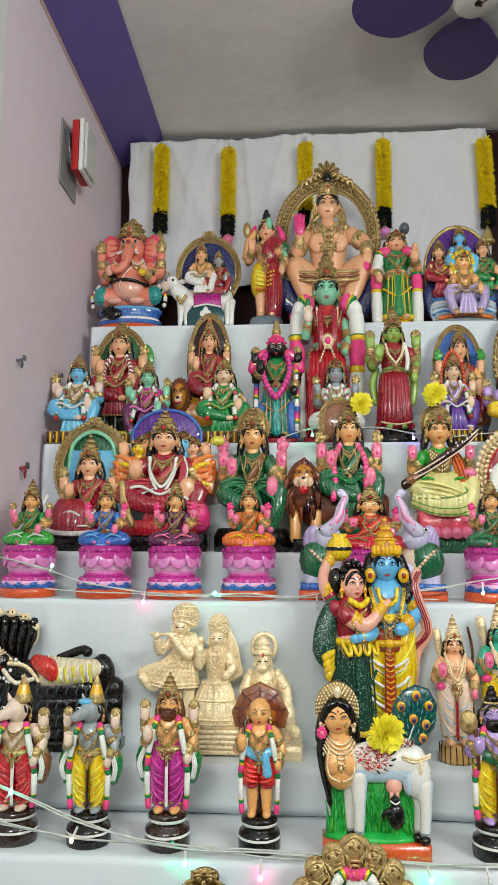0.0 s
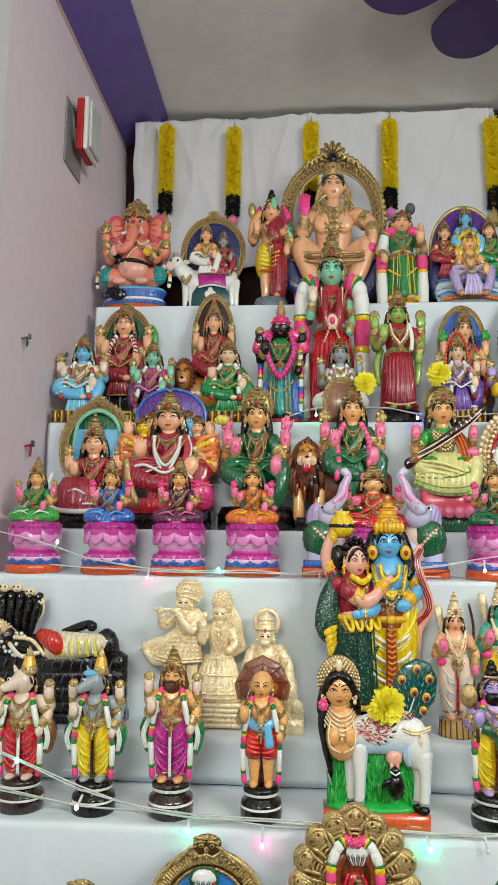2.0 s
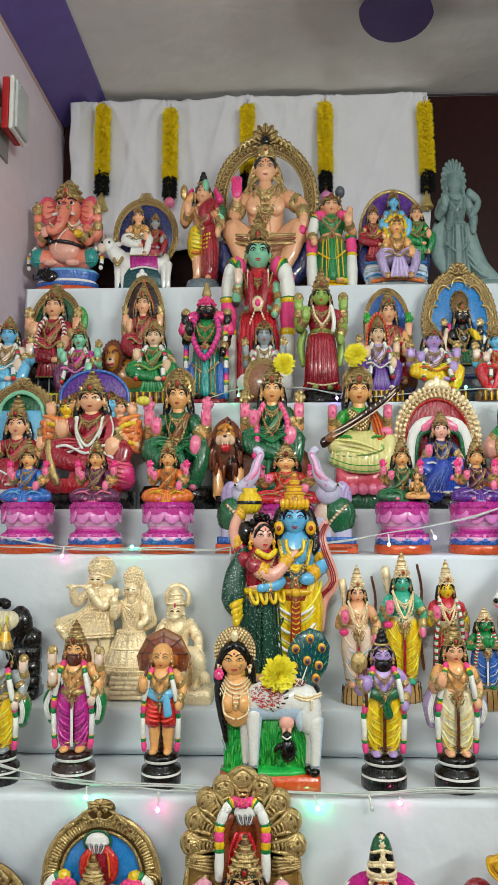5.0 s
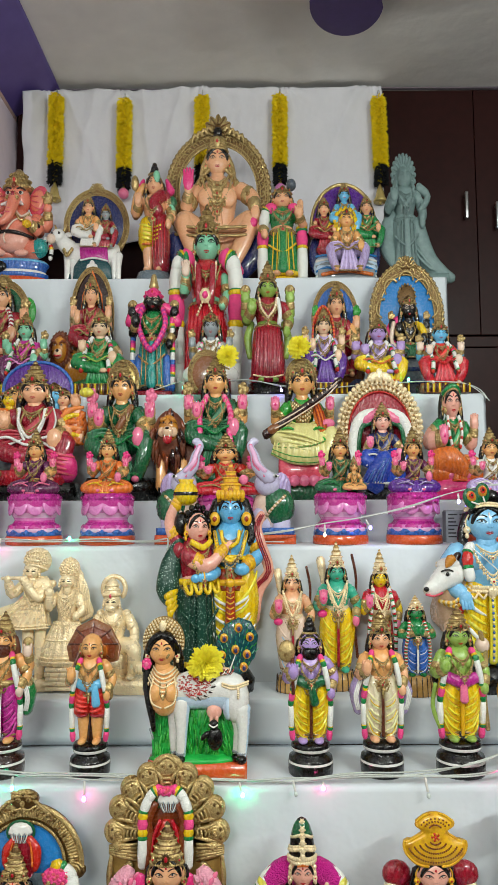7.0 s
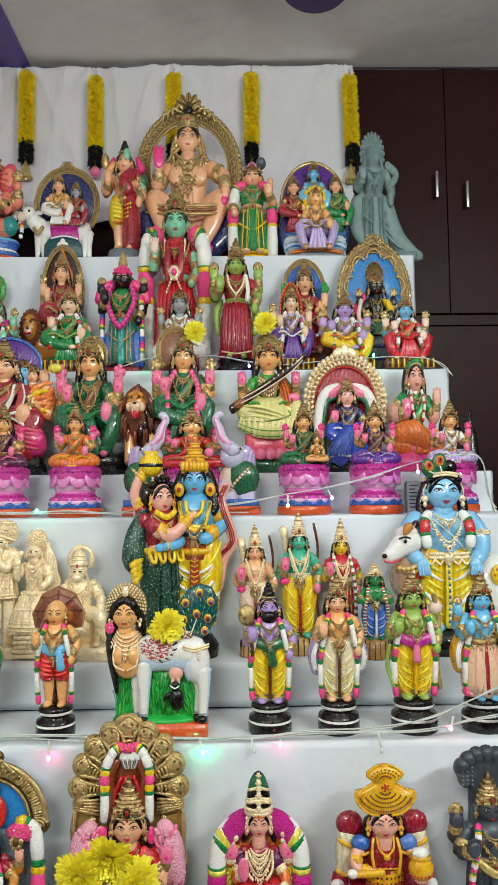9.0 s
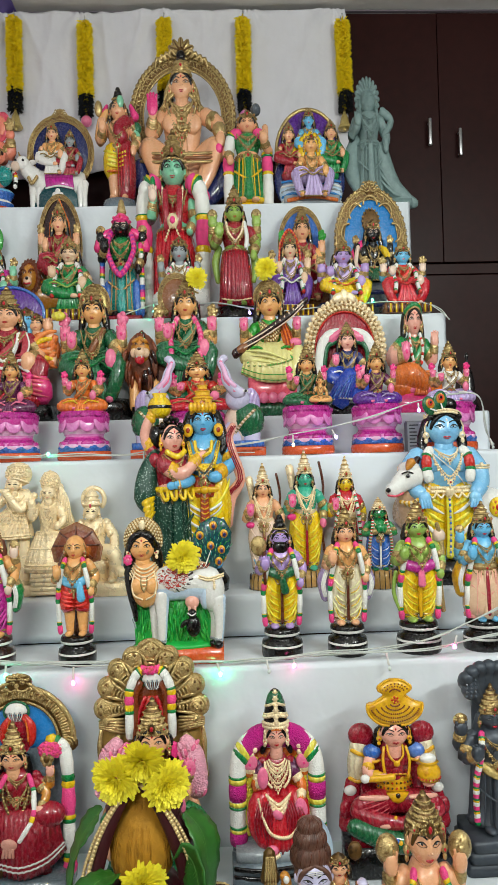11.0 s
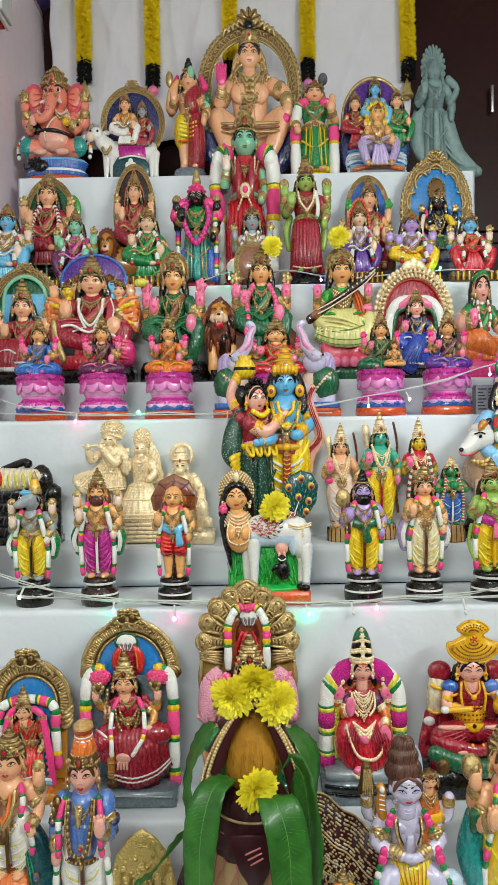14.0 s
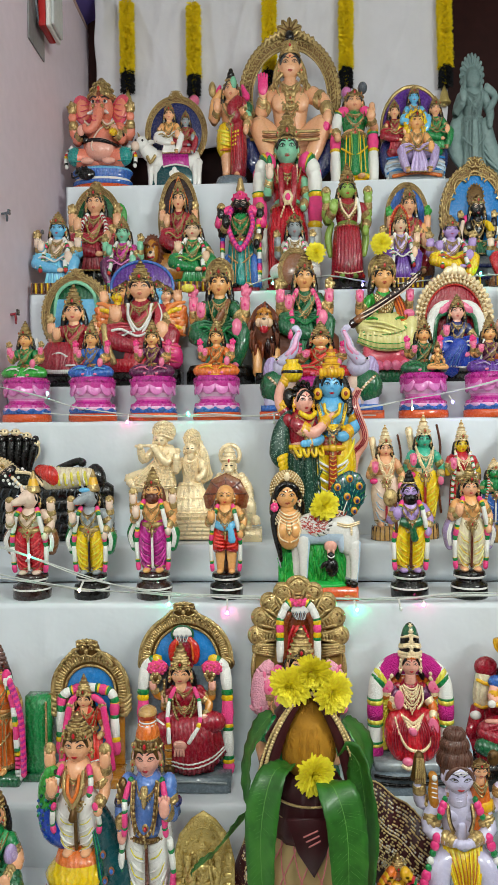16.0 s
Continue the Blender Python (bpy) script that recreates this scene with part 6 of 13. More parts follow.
k.put("standing_statue", "unpainted grey-green standing statue with a flowing robe", 1.425, 1.985, Z1, 0.25, 0.455, deep=0.8)

# ---- second step ----
k = Clay()
halo(k, 0.75, 0.34, 0.42, 0.1, 0.07, fill="forest", low=-50, beads=24)
k.ball((0.3, 0.05, 0.85), (0.1, 0.03, 0.14), "leaf")
k.at(0, 0, 0.25, 0.95)
seated(k, "peach", "maroon", "maroon", legs="side", palm="peach", hold="gold", garland=["white", "maroon"])
k.at()
k.block(-0.3, 0.3, -0.14, 0.14, 0.12, 0.42, "jet", 0.02)
for j in range(5):
    k.tube([(-0.26 + 0.13 * j, -0.15, 0.14), (-0.26 + 0.13 * j, -0.15, 0.4)], 0.012, "ash", n=1, seg=5)
k.block(-0.34, 0.34, -0.26, 0.14, -0.06, 0.12, "lemon", 0.03)
k.put("plaque_statue", "seated clay statue in red before a gold-rimmed green arch", 0.125, 1.83, Z2, 0.193, 0.416, deep=0.75)

k = Clay()
halo(k, 0.72, 0.36, 0.52, 0.12, 0.06, fill="umber", low=-50, beads=24, crest=False)
k.slab([(-0.2, 0.6), (-0.16, 0.95), (0, 1.2), (0.16, 0.95), (0.2, 0.6)], 0.09, 0.12, "orange", 0.02)
k.at(0.02, -0.02, 0.22, 0.92)
seated(k, "peach", "maroon", "maroon", legs="side", palm="peach", hold="gold")
k.at()
k.tube([(-0.35, -0.05, 0.22), (0, 0, 0.2), (0.36, 0.02, 0.22)], [0.17, 0.17, 0.18], "ochre", seg=16)
k.ball((-0.42, -0.16, 0.36), (0.17, 0.15, 0.17), "russet", seg=16, rings=9)
k.ball((-0.42, -0.24, 0.36), (0.12, 0.12, 0.13), "ochre", seg=16)
k.ball((-0.42, -0.35, 0.31), (0.07, 0.05, 0.05), "dawn", seg=12)
k.ball((-0.42, -0.395, 0.335), (0.025, 0.015, 0.016), "hair", seg=8)
k.tube([(-0.47, -0.385, 0.29), (-0.42, -0.4, 0.28), (-0.37, -0.385, 0.29)], 0.01, "red", n=2, seg=5)
for j in range(22):
    a = j * 0.2856
    k.tube([(-0.42 + 0.13 * math.cos(a), -0.22, 0.37 + 0.14 * math.sin(a)), (-0.42 + 0.19 * math.cos(a), -0.17, 0.37 + 0.2 * math.sin(a) - 0.02)], [0.035, 0.012], "fur", n=1, seg=6)
for s in (-1, 1):
    k.tube([(-0.42 + s * 0.02, -0.35, 0.4), (-0.42 + s * 0.06, -0.35, 0.43), (-0.42 + s * 0.1, -0.32, 0.42)], 0.012, "russet", n=2, seg=6)
    k.ball((-0.42 + s * 0.052, -0.345, 0.395), (0.018, 0.012, 0.011), "ivory", seg=8, rings=5)
    k.ball((-0.42 + s * 0.052, -0.355, 0.395), (0.009, 0.008, 0.01), "hair", seg=7, rings=4)
    k.tube([(-0.38 + s * 0.1, -0.1, 0.15), (-0.38 + s * 0.1, -0.14, -0.05)], [0.06, 0.05], "ochre")
    k.tube([(0.35 + s * 0.08, -0.05, 0.15), (0.35 + s * 0.08, -0.08, -0.05)], [0.07, 0.05], "ochre")
k.block(-0.5, 0.5, -0.24, 0.14, -0.16, -0.04, "jet", 0.03)
k.ball((0.1, -0.1, 0.02), (0.4, 0.14, 0.08), "green")
k.put("plaque_statue", "clay statue in red riding a tan lion under a gold arch", 0.38, 1.83, Z2, 0.214, 0.44, deep=0.7)

k = Clay()
standing(k, "mint", "red", "skirt", "red", "scarlet", "none", garland=None, crown="tall", r=0.092, locks=False)
k.lathe([(0.165, 0.0), (0.175, 0.04), (0.165, 0.2), (0.15, 0.34), (0.12, 0.45)], "red", sy=0.78, waves=15, amp=0.03)
drape(k, [(-0.11, -0.09, 0.44), (0, -0.13, 0.45), (0.11, -0.09, 0.44)], [(-0.15, -0.1, 0.03), (0, -0.17, 0.0), (0.15, -0.1, 0.03)], "red", pleats=9, amp=0.011, bulge=0.03, lines=(0.95,), line_mat="gold", line_r=0.006, ridge=False)
for e in (-1, 1):
    k.chain([(e * 0.07, -0.12, 0.66), (e * 0.058, -0.155, 0.54), (e * 0.025, -0.165, 0.46)], 0.0085, ["ivory", "pale_gold"])
    k.tube([(e * 0.05, -0.13, 0.64), (e * 0.045, -0.16, 0.52), (e * 0.04, -0.15, 0.44)], [0.02, 0.024, 0.02], "maroon", seg=8, flat=0.5)
    for q in range(5):
        bead(k, (e * (0.02 + 0.008 * q), -0.168, 0.44 - 0.016 * q), 0.009, "pale_gold")
k.ball((0, -0.165, 0.475), (0.04, 0.02, 0.04), "pale_gold", seg=10)
k.ball((0, -0.182, 0.475), (0.02, 0.012, 0.02), "pink", seg=8)
limb(k, [(-0.12, -0.04, 0.6), (-0.15, -0.12, 0.5), (-0.13, -0.17, 0.57)], [0.036, 0.032, 0.026], "mint", palm="ivory")
k.ball((-0.13, -0.16, 0.66), (0.02, 0.02, 0.045), "green", seg=9)
limb(k, [(0.12, -0.04, 0.6), (0.14, -0.06, 0.5), (0.11, -0.13, 0.43)], [0.036, 0.032, 0.026], "mint")
for s in (-1, 1):
    rope(k, [(s * 0.12, -0.05, 0.7), (s * 0.18, -0.08, 0.67), (s * 0.205, -0.08, 0.55), (s * 0.2, -0.06, 0.3), (s * 0.185, -0.06, 0.02)], 0.052, ((0, 0.16, "pink"), (0.16, 0.185, "yellow"), (0.185, 0.21, "green"), (0.21, 0.36, "fluff"), (0.36, 0.52, "fluff"), (0.52, 0.54, "green"), (0.54, 0.56, "yellow"), (0.56, 0.7, "pink"), (0.7, 0.72, "yellow"), (0.72, 0.86, "fluff"), (0.86, 1.0, "fluff")))
    k.tube([(s * 0.07, 0.03, 0.73), (s * 0.16, 0.03, 0.71), (s * 0.23, 0.02, 0.63)], [0.04, 0.05, 0.02], "green", flat=0.5, seg=10)
    k.ball((s * 0.17, 0.0, 0.675), (0.095, 0.08, 0.045), "pinkfluff", rot=(0, s * 25, 0), seg=14)
k.block(-0.16, 0.16, -0.16, 0.12, -0.05, 0.0, "maroon", 0.02)
k.put("standing_statue", "tall green-faced standing statue in red with white and pink garland", 0.749, 1.80, Z2, 0.226, 0.612)

k = Clay()
seated(k, "ash", "white", "white", arms=4, hold="gold", crown="low", ch=1.6, palm="ash", garland=["white", "white", "green", "pink"], open_arms=True)
k.block(-0.32, 0.32, -0.28, 0.16, -0.18, 0.01, "maroon", 0.02)
k.put("seated_statue", "small grey and white seated clay statue on maroon base", 0.768, 1.69, Z2, 0.156, 0.248)

k = Clay()
halo(k, 0.82, 0.36, 0.4, 0.1, 0.06, fill="royal", low=-60, beads=22, crest=False)
k.at(0, -0.02, 0.2, 0.98)
seated(k, "peach", "maroon", "maroon", legs="chair", palm="peach", hold="leaf")
k.at()
k.ball((0.22, -0.08, 0.6), (0.09, 0.06, 0.16), "tan")
k.tube([(-0.3, -0.05, 0.25), (0, -0.08, 0.2), (0.3, -0.05, 0.28)], [0.12, 0.16, 0.15], "chestnut", seg=14)
k.block(-0.34, 0.34, -0.2, 0.14, -0.04, 0.2, "navy", 0.03)
k.put("plaque_statue", "clay statue in red before a round blue gold-rimmed disc", 1.142, 1.83, Z2, 0.16, 0.39, deep=0.8)

k = Clay()
halo(k, 0.72, 0.5, 0.56, 0.12, 0.12, fill="azure", low=-50, beads=32, scallop=True)
for j in range(7):
    # cusped inner edge
    a = radians(-45 + 270 * (j + 0.5) / 7)
    c = (0.33 * math.cos(a), 0.72 + 0.38 * math.sin(a))
    k.tube([(c[0] + 0.1 * math.cos(a + b * 0.5), 0.075, c[1] + 0.1 * math.sin(a + b * 0.5)) for b in (-3, -2, -1, 0, 1, 2, 3)], 0.014, "gold", n=2, seg=6)
k.slab(ellipse(0, 0.93, 0.12, 0.13, 0, 360, 24), 0.07, 0.1, "oldgold", 0.01)
for j in range(18):
    bead(k, (0.12 * math.cos(j * 0.349), 0.065, 0.93 + 0.13 * math.sin(j * 0.349)), 0.016, "gold")
k.at(0.0, -0.04, 0.25, 0.78)
seated(k, "jet", "jet", "forest", "gold", hold="gold", palm="jet", crown="low", ch=1.6)
k.tube([(0.13, -0.02, 0.48), (0.2, -0.1, 0.42), (0.24, -0.16, 0.34)], [0.04, 0.06, 0.05], "yellow", seg=10)
k.at()
k.tube([(-0.12, 0.02, 0.68), (-0.24, -0.02, 0.56), (-0.22, -0.06, 0.36)], [0.05, 0.075, 0.05], "pink", seg=12)
for s in (-1, 1):
    k.ball((s * 0.3, 0.05, 0.55), (0.05, 0.02, 0.05), "white")
k.tube([(-0.22, -0.14, 0.62), (-0.26, -0.16, 0.44), (-0.18, -0.18, 0.34)], 0.03, "ivory")
k.block(-0.32, 0.32, -0.2, 0.14, -0.2, 0.26, "pewter", 0.03)
for j in range(3):
    k.block(-0.34, 0.34, -0.22, 0.15, -0.14 + 0.13 * j, -0.1 + 0.13 * j, "navy", 0.01)
k.put("plaque_statue", "dark-faced seated statue inside an ornate sky-blue arch", 1.358, 1.825, Z2, 0.234, 0.466, deep=0.62)


def chair_seat(k):
    k.block(-0.34, 0.34, -0.3, 0.16, -0.12, 0.02, "chestnut", 0.02)
    for j in range(8):
        k.tube([(-0.3 + 0.086 * j, -0.31, -0.11), (-0.3 + 0.086 * j, -0.31, 0.01)], 0.012, "umber", n=1, seg=5)
        k.tube([(-0.26 + 0.086 * j, -0.305, -0.11), (-0.26 + 0.086 * j, -0.305, 0.01)], 0.014, "yellow", n=1, seg=5)


GB = ["white"] * 4 + ["green", "scarlet", "pink", "green"]
for x, y, w, h, skin, top, skirt, hem, label in (
        (0.045, 1.672, 0.155, 0.262, "sky", "ivory", "sky", "white", "small blue-skinned seated clay statue in sky-blue dhoti"),
        (0.236, 1.712, 0.135, 0.256, "mint", "magenta", "plum", "lotus", "small green-faced seated clay statue in magenta"),
        (0.459, 1.675, 0.150, 0.25, "dawn", "green", "green", "lime", "small seated clay statue in bright green sari"),
        (1.085, 1.672, 0.125, 0.262, "dawn", "lavender", "violet", "white", "small seated clay statue with red hood and violet skirt"),
        (1.237, 1.672, 0.156, 0.226, "lilac", "lavender", "yellow", "orange", "small lilac-skinned seated clay statue in yellow dhoti"),
        (1.405, 1.655, 0.14, 0.216, "sky", "scarlet", "red", "scarlet", "small blue-faced seated clay statue in red robe")):
    k = Clay()
    if skirt == "violet":
        k.slab([(-0.2, 0.5), (-0.16, 0.85), (0, 1.04), (0.16, 0.85), (0.2, 0.5)], 0.0, 0.1, "scarlet", 0.03)
        k.chain([(-0.19, -0.01, 0.5), (-0.15, -0.01, 0.85), (0, -0.01, 1.02), (0.15, -0.01, 0.85), (0.19, -0.01, 0.5)], 0.022, ["orange", "red"])
    seated(k, skin, top, skirt, hem, legs="side" if w > 0.14 else "chair", arms=4 if skirt != "green" else 2, hold="gold", palm=skin if skin != "sky" else "ivory", garland=GB)
    chair_seat(k)
    k.put("seated_statue", label, x, y, Z2, w, h, group="small seated statues on striped bases", deep=0.9)

k = Clay()
standing(k, "jet", "green", "skirt", "teal", "gold", "four", crown="low", ch=1.7, cm="pink", garland=None, hold="gold")
k.chain([(-0.1, -0.08, 0.72), (-0.13, -0.13, 0.55), (0, -0.18, 0.34), (0.13, -0.13, 0.55), (0.1, -0.08, 0.72)], 0.03, ["magenta", "pink"], gap=0.7)
k.tube([(0, 0, 0.92), (0, 0, 1.02)], [0.05, 0.025], "gold")
for s in (-1, 1):
    k.tube([(s * 0.1, 0.0, 0.74), (s * 0.2, 0.0, 0.7), (s * 0.24, 0.0, 0.6)], 0.05, "pink")
    k.chain([(s * 0.19, -0.05, 0.62), (s * 0.2, -0.05, 0.3), (s * 0.2, -0.06, 0.03)], 0.03, ["pink", "pink", "yellow", "green", "white", "white", "white", "royal", "royal", "magenta"], gap=0.7)
    k.tube([(s * 0.13, -0.02, 0.3), (s * 0.15, -0.02, 0.04)], [0.05, 0.07], "royal")
k.block(-0.2, 0.2, -0.16, 0.12, -0.05, 0.0, "maroon", 0.02)
k.put("standing_statue", "black-faced standing clay statue in green with pink garland", 0.603, 1.70, Z2, 0.163, 0.362)

k = Clay()
standing(k, "lime", "maroon", "skirt", "maroon", "scarlet", "four", garland=None, crown="tall", r=0.088, hold="gold", locks=True)
k.lathe([(0.155, 0.0), (0.165, 0.04), (0.155, 0.2), (0.145, 0.34), (0.12, 0.45)], "maroon", sy=0.78, waves=13, amp=0.03)
drape(k, [(-0.11, -0.09, 0.44), (0, -0.13, 0.45), (0.11, -0.09, 0.44)], [(-0.14, -0.1, 0.03), (0, -0.16, 0.0), (0.14, -0.1, 0.03)], "maroon", pleats=8, amp=0.011, bulge=0.03, lines=(0.93,), line_mat="pale_gold", line_r=0.007, ridge=False)
for e in (-1, 1):
    k.chain([(e * 0.08, -0.1, 0.67), (e * 0.06, -0.14, 0.58), (0.0, -0.16, 0.5)], 0.013, ["ivory", "pale_gold"])
    k.tube([(e * 0.15, 0.03, 0.5), (e * 0.19, 0.02, 0.38), (e * 0.17, 0.0, 0.22)], [0.03, 0.04, 0.025], "lime", seg=10)
k.tube([(0.09, -0.09, 0.67), (0.11, -0.13, 0.55), (0.1, -0.14, 0.46)], 0.02, "fluff", seg=8)
k.lathe([(0.2, -0.11), (0.21, -0.07), (0.17, -0.05), (0.19, 0.0)], "jet", sy=0.8)
k.put("standing_statue", "green-faced standing clay statue in maroon on black base", 0.929, 1.70, Z2, 0.157, 0.40)

# ---- third step ----
k = Clay()
halo(k, 0.62, 0.42, 0.45, 0.14, 0.09, fill="forest", low=-30, beads=26, scallop=True)
k.tube([(-0.26, 0.1, 0.5), (-0.22, 0.08, 0.85), (0, 0.08, 0.98), (0.22, 0.08, 0.85), (0.26, 0.1, 0.5)], 0.022, "mint")
k.slab([(-0.36, 0.1), (0.36, 0.1), (0.22, 0.8), (-0.22, 0.8)], 0.06, 0.1, "sky", 0.02)
k.at(0.0, -0.04, 0.06, 0.88)
seated(k, "peach", "maroon", "maroon", "white", hold="gold", palm="peach", ch=2.4)
k.at()
k.lathe([(0.3, -0.08), (0.31, 0.0), (0.25, 0.16), (0.17, 0.28)], "maroon", c=(-0.14, -0.1, 0.04), sy=0.7, waves=18, amp=0.04)
k.chain([(-0.42, -0.2, 0.34), (-0.46, -0.28, 0.16), (-0.34, -0.36, 0.02), (0.0, -0.4, 0.0), (0.3, -0.34, 0.04)], 0.024, ["white"])
k.block(-0.42, 0.42, -0.34, 0.16, -0.16, -0.02, "jet", 0.03)
k.put("seated_statue", "seated clay statue in maroon pleats before a green arch", 0.121, 1.545, Z3, 0.225, 0.352, deep=0.62)

k = Clay()
k.slab(ellipse(0, 0.78, 0.28, 0.23, -20, 200, 30), 0.08, 0.14, "violet", 0.02)
k.tube([(x, 0.08, z) for x, z in ellipse(0, 0.78, 0.28, 0.23, -20, 200, 30)], 0.014, "royal", n=1)
for x, s, c in ((-0.22, 0.06, "yellow"), (-0.14, 0.07, "tan"), (0.22, 0.06, "peach"), (0.14, 0.07, "sky")):
    head(k, (x, 0.05, 0.78 - abs(x) * 0.4), s, c, crown="low", ch=1.6, locks=False, rings=None)
for s in (-1, 1):
    for j in range(4):
        limb(k, [(s * 0.14, 0.04, 0.52), (s * (0.27 + 0.02 * j), 0.05, 0.36 + 0.05 * j), (s * (0.36 - 0.01 * j), -0.02, 0.34 + 0.1 * j)], [0.05, 0.045, 0.034], "tan" if j % 2 else "peach", palm="peach")
        k.tube([(s * (0.28 + 0.02 * j), -0.02, 0.3 + 0.06 * j), (s * (0.36 + 0.01 * j), -0.04, 0.36 + 0.07 * j)], 0.03, "orange", n=1)
for s in (-1, 1):
    k.ball((s * 0.27, 0.02, 0.46), (0.15, 0.08, 0.17), "orange", rot=(0, s * 20, 0), seg=16)
    for j in range(6):
        k.tube([(s * 0.15, -0.03, 0.44), (s * 0.28, -0.075, 0.36 + 0.045 * j), (s * 0.39, -0.03, 0.32 + 0.06 * j)], [0.016, 0.024, 0.014], ("orange", "yellow", "orange_hi")[j % 3], n=3, seg=7)
seated(k, "peach", "maroon", "maroon", "white", hold=None, arms=2, palm="peach", legs="side", r=0.112)
for q in range(2):
    k.chain([(-0.1 - 0.01 * q, -0.1, 0.6), (-0.09, -0.17, 0.48 - 0.03 * q), (0.0, -0.2, 0.36 - 0.05 * q), (0.09, -0.17, 0.48 - 0.03 * q), (0.1 + 0.01 * q, -0.1, 0.6)], 0.014, ["white"])
k.tube([(0.13, -0.04, 0.61), (0.17, -0.14, 0.5), (0.16, -0.22, 0.4)], [0.03, 0.035, 0.03], "maroon_hi", flat=0.5)
k.tube([(0.16, -0.06, 0.61), (0.2, -0.16, 0.5), (0.19, -0.24, 0.4)], 0.008, "white", n=4, seg=5)
k.tube([(0.16, -0.2, 0.2), (0.28, -0.24, 0.16), (0.3, -0.22, 0.06)], [0.08, 0.1, 0.09], "pink", seg=14)
for j in range(5):
    k.tube([(0.14, -0.28, 0.26 - 0.03 * j), (0.27, -0.34, 0.22 - 0.035 * j), (0.37, -0.27, 0.2 - 0.035 * j)], [0.006, 0.014, 0.008], "coral", n=3, seg=6)
k.tube([(-0.3, -0.24, 0.4), (-0.26, -0.3, 0.2), (-0.2, -0.32, 0.06)], [0.025, 0.035, 0.03], "gold")
k.block(-0.36, 0.36, -0.3, 0.16, -0.14, 0.0, "jet", 0.03)
k.block(-0.3, 0.3, -0.32, 0.1, -0.02, 0.1, "red", 0.03)
k.put("seated_statue", "many-armed seated clay statue with violet halo in maroon", 0.322, 1.535, Z3, 0.272, 0.369, deep=0.7)

k = Clay()
halo(k, 0.84, 0.17, 0.17, 0.07, 0.045, low=-50, beads=20, crest=False, fill="brass")
seated(k, "tan", "forest", "forest", "green", legs="side", palm="rose", hold="rose", sash="chestnut", ch=1.8)
k.ball((-0.36, -0.1, 0.72), (0.08, 0.05, 0.04), "lemon")
k.lathe([(0.4, -0.14), (0.4, -0.02), (0.36, 0.04)], "jet", sy=0.7)
k.put("seated_statue", "seated clay statue in dark green with round gold halo", 0.543, 1.535, Z3, 0.205, 0.37, deep=0.85)

k = Clay()
halo(k, 0.88, 0.2, 0.2, 0.08, 0.05, low=-50, beads=18, crest=False, fill="chestnut")
k.at(0.1, 0, 0.1, 0.92)
seated(k, "tan", "forest", "forest", "green", legs="side", palm="rose", hold="gold", ch=1.9, garland=["rose", "pink"])
k.at()
k.tube([(-0.3, -0.02, 0.2), (0, 0.02, 0.2), (0.4, 0.04, 0.2)], [0.15, 0.16, 0.15], "fur", seg=16)
k.ball((-0.36, -0.16, 0.36), (0.17, 0.14, 0.2), "fur", seg=18, rings=10)
for i in range(46):
    a = random.uniform(0, math.tau)
    q = random.uniform(0.08, 0.16)
    c = Vector((-0.36 + math.cos(a) * q, -0.27 + random.uniform(0, 0.08), 0.38 + math.sin(a) * q * 1.15))
    k.tube([c, c + Vector((math.cos(a) * 0.03, -0.01, math.sin(a) * 0.02 - 0.05)), c + Vector((math.cos(a) * 0.035, 0.02, math.sin(a) * 0.02 - 0.12))], [0.02, 0.022, 0.005], ("fur", "russet", "umber")[i % 3], n=2, seg=6)
k.ball((-0.36, -0.28, 0.41), (0.1, 0.09, 0.11), "ochre", seg=14)
for e in (-1, 1):
    k.ball((-0.36 + e * 0.055, -0.345, 0.38), (0.045, 0.035, 0.04), "dawn", seg=10)
    k.ball((-0.36 + e * 0.045, -0.345, 0.475), (0.04, 0.03, 0.02), "ochre", rot=(0, e * 20, 0), seg=9)
k.ball((-0.36, -0.37, 0.38), (0.06, 0.05, 0.045), "dawn", seg=12)
k.ball((-0.36, -0.41, 0.405), (0.02, 0.014, 0.011), "umber", seg=8)
k.ball((-0.36, -0.375, 0.325), (0.05, 0.035, 0.04), "red", seg=12)
for s in (-1, 1):
    k.tube([(-0.36 + s * 0.015, -0.405, 0.44), (-0.36 + s * 0.05, -0.36, 0.465), (-0.36 + s * 0.09, -0.32, 0.445)], 0.004, "brown", n=2, seg=5)
    k.ball((-0.36 + s * 0.025, -0.405, 0.345), (0.006, 0.006, 0.012), "white", seg=6, rings=4)
for s in (-1, 1):
    k.ball((-0.36 + s * 0.04, -0.36, 0.45), (0.013, 0.012, 0.008), "ivory", seg=7, rings=4)
    k.ball((-0.36 + s * 0.04, -0.37, 0.45), (0.007, 0.006, 0.008), "hair", seg=6, rings=4)
    k.tube([(-0.34 + s * 0.1, -0.14, 0.16), (-0.34 + s * 0.1, -0.18, -0.04)], [0.06, 0.055], "tan")
k.ball((0, -0.02, 0.03), (0.3, 0.14, 0.08), "forest", seg=14)
k.block(-0.46, 0.46, -0.3, 0.16, -0.14, -0.04, "jet", 0.03)
k.put("seated_statue", "seated clay statue in dark green riding a brown lion", 0.755, 1.535, Z3, 0.262, 0.396, deep=0.75)

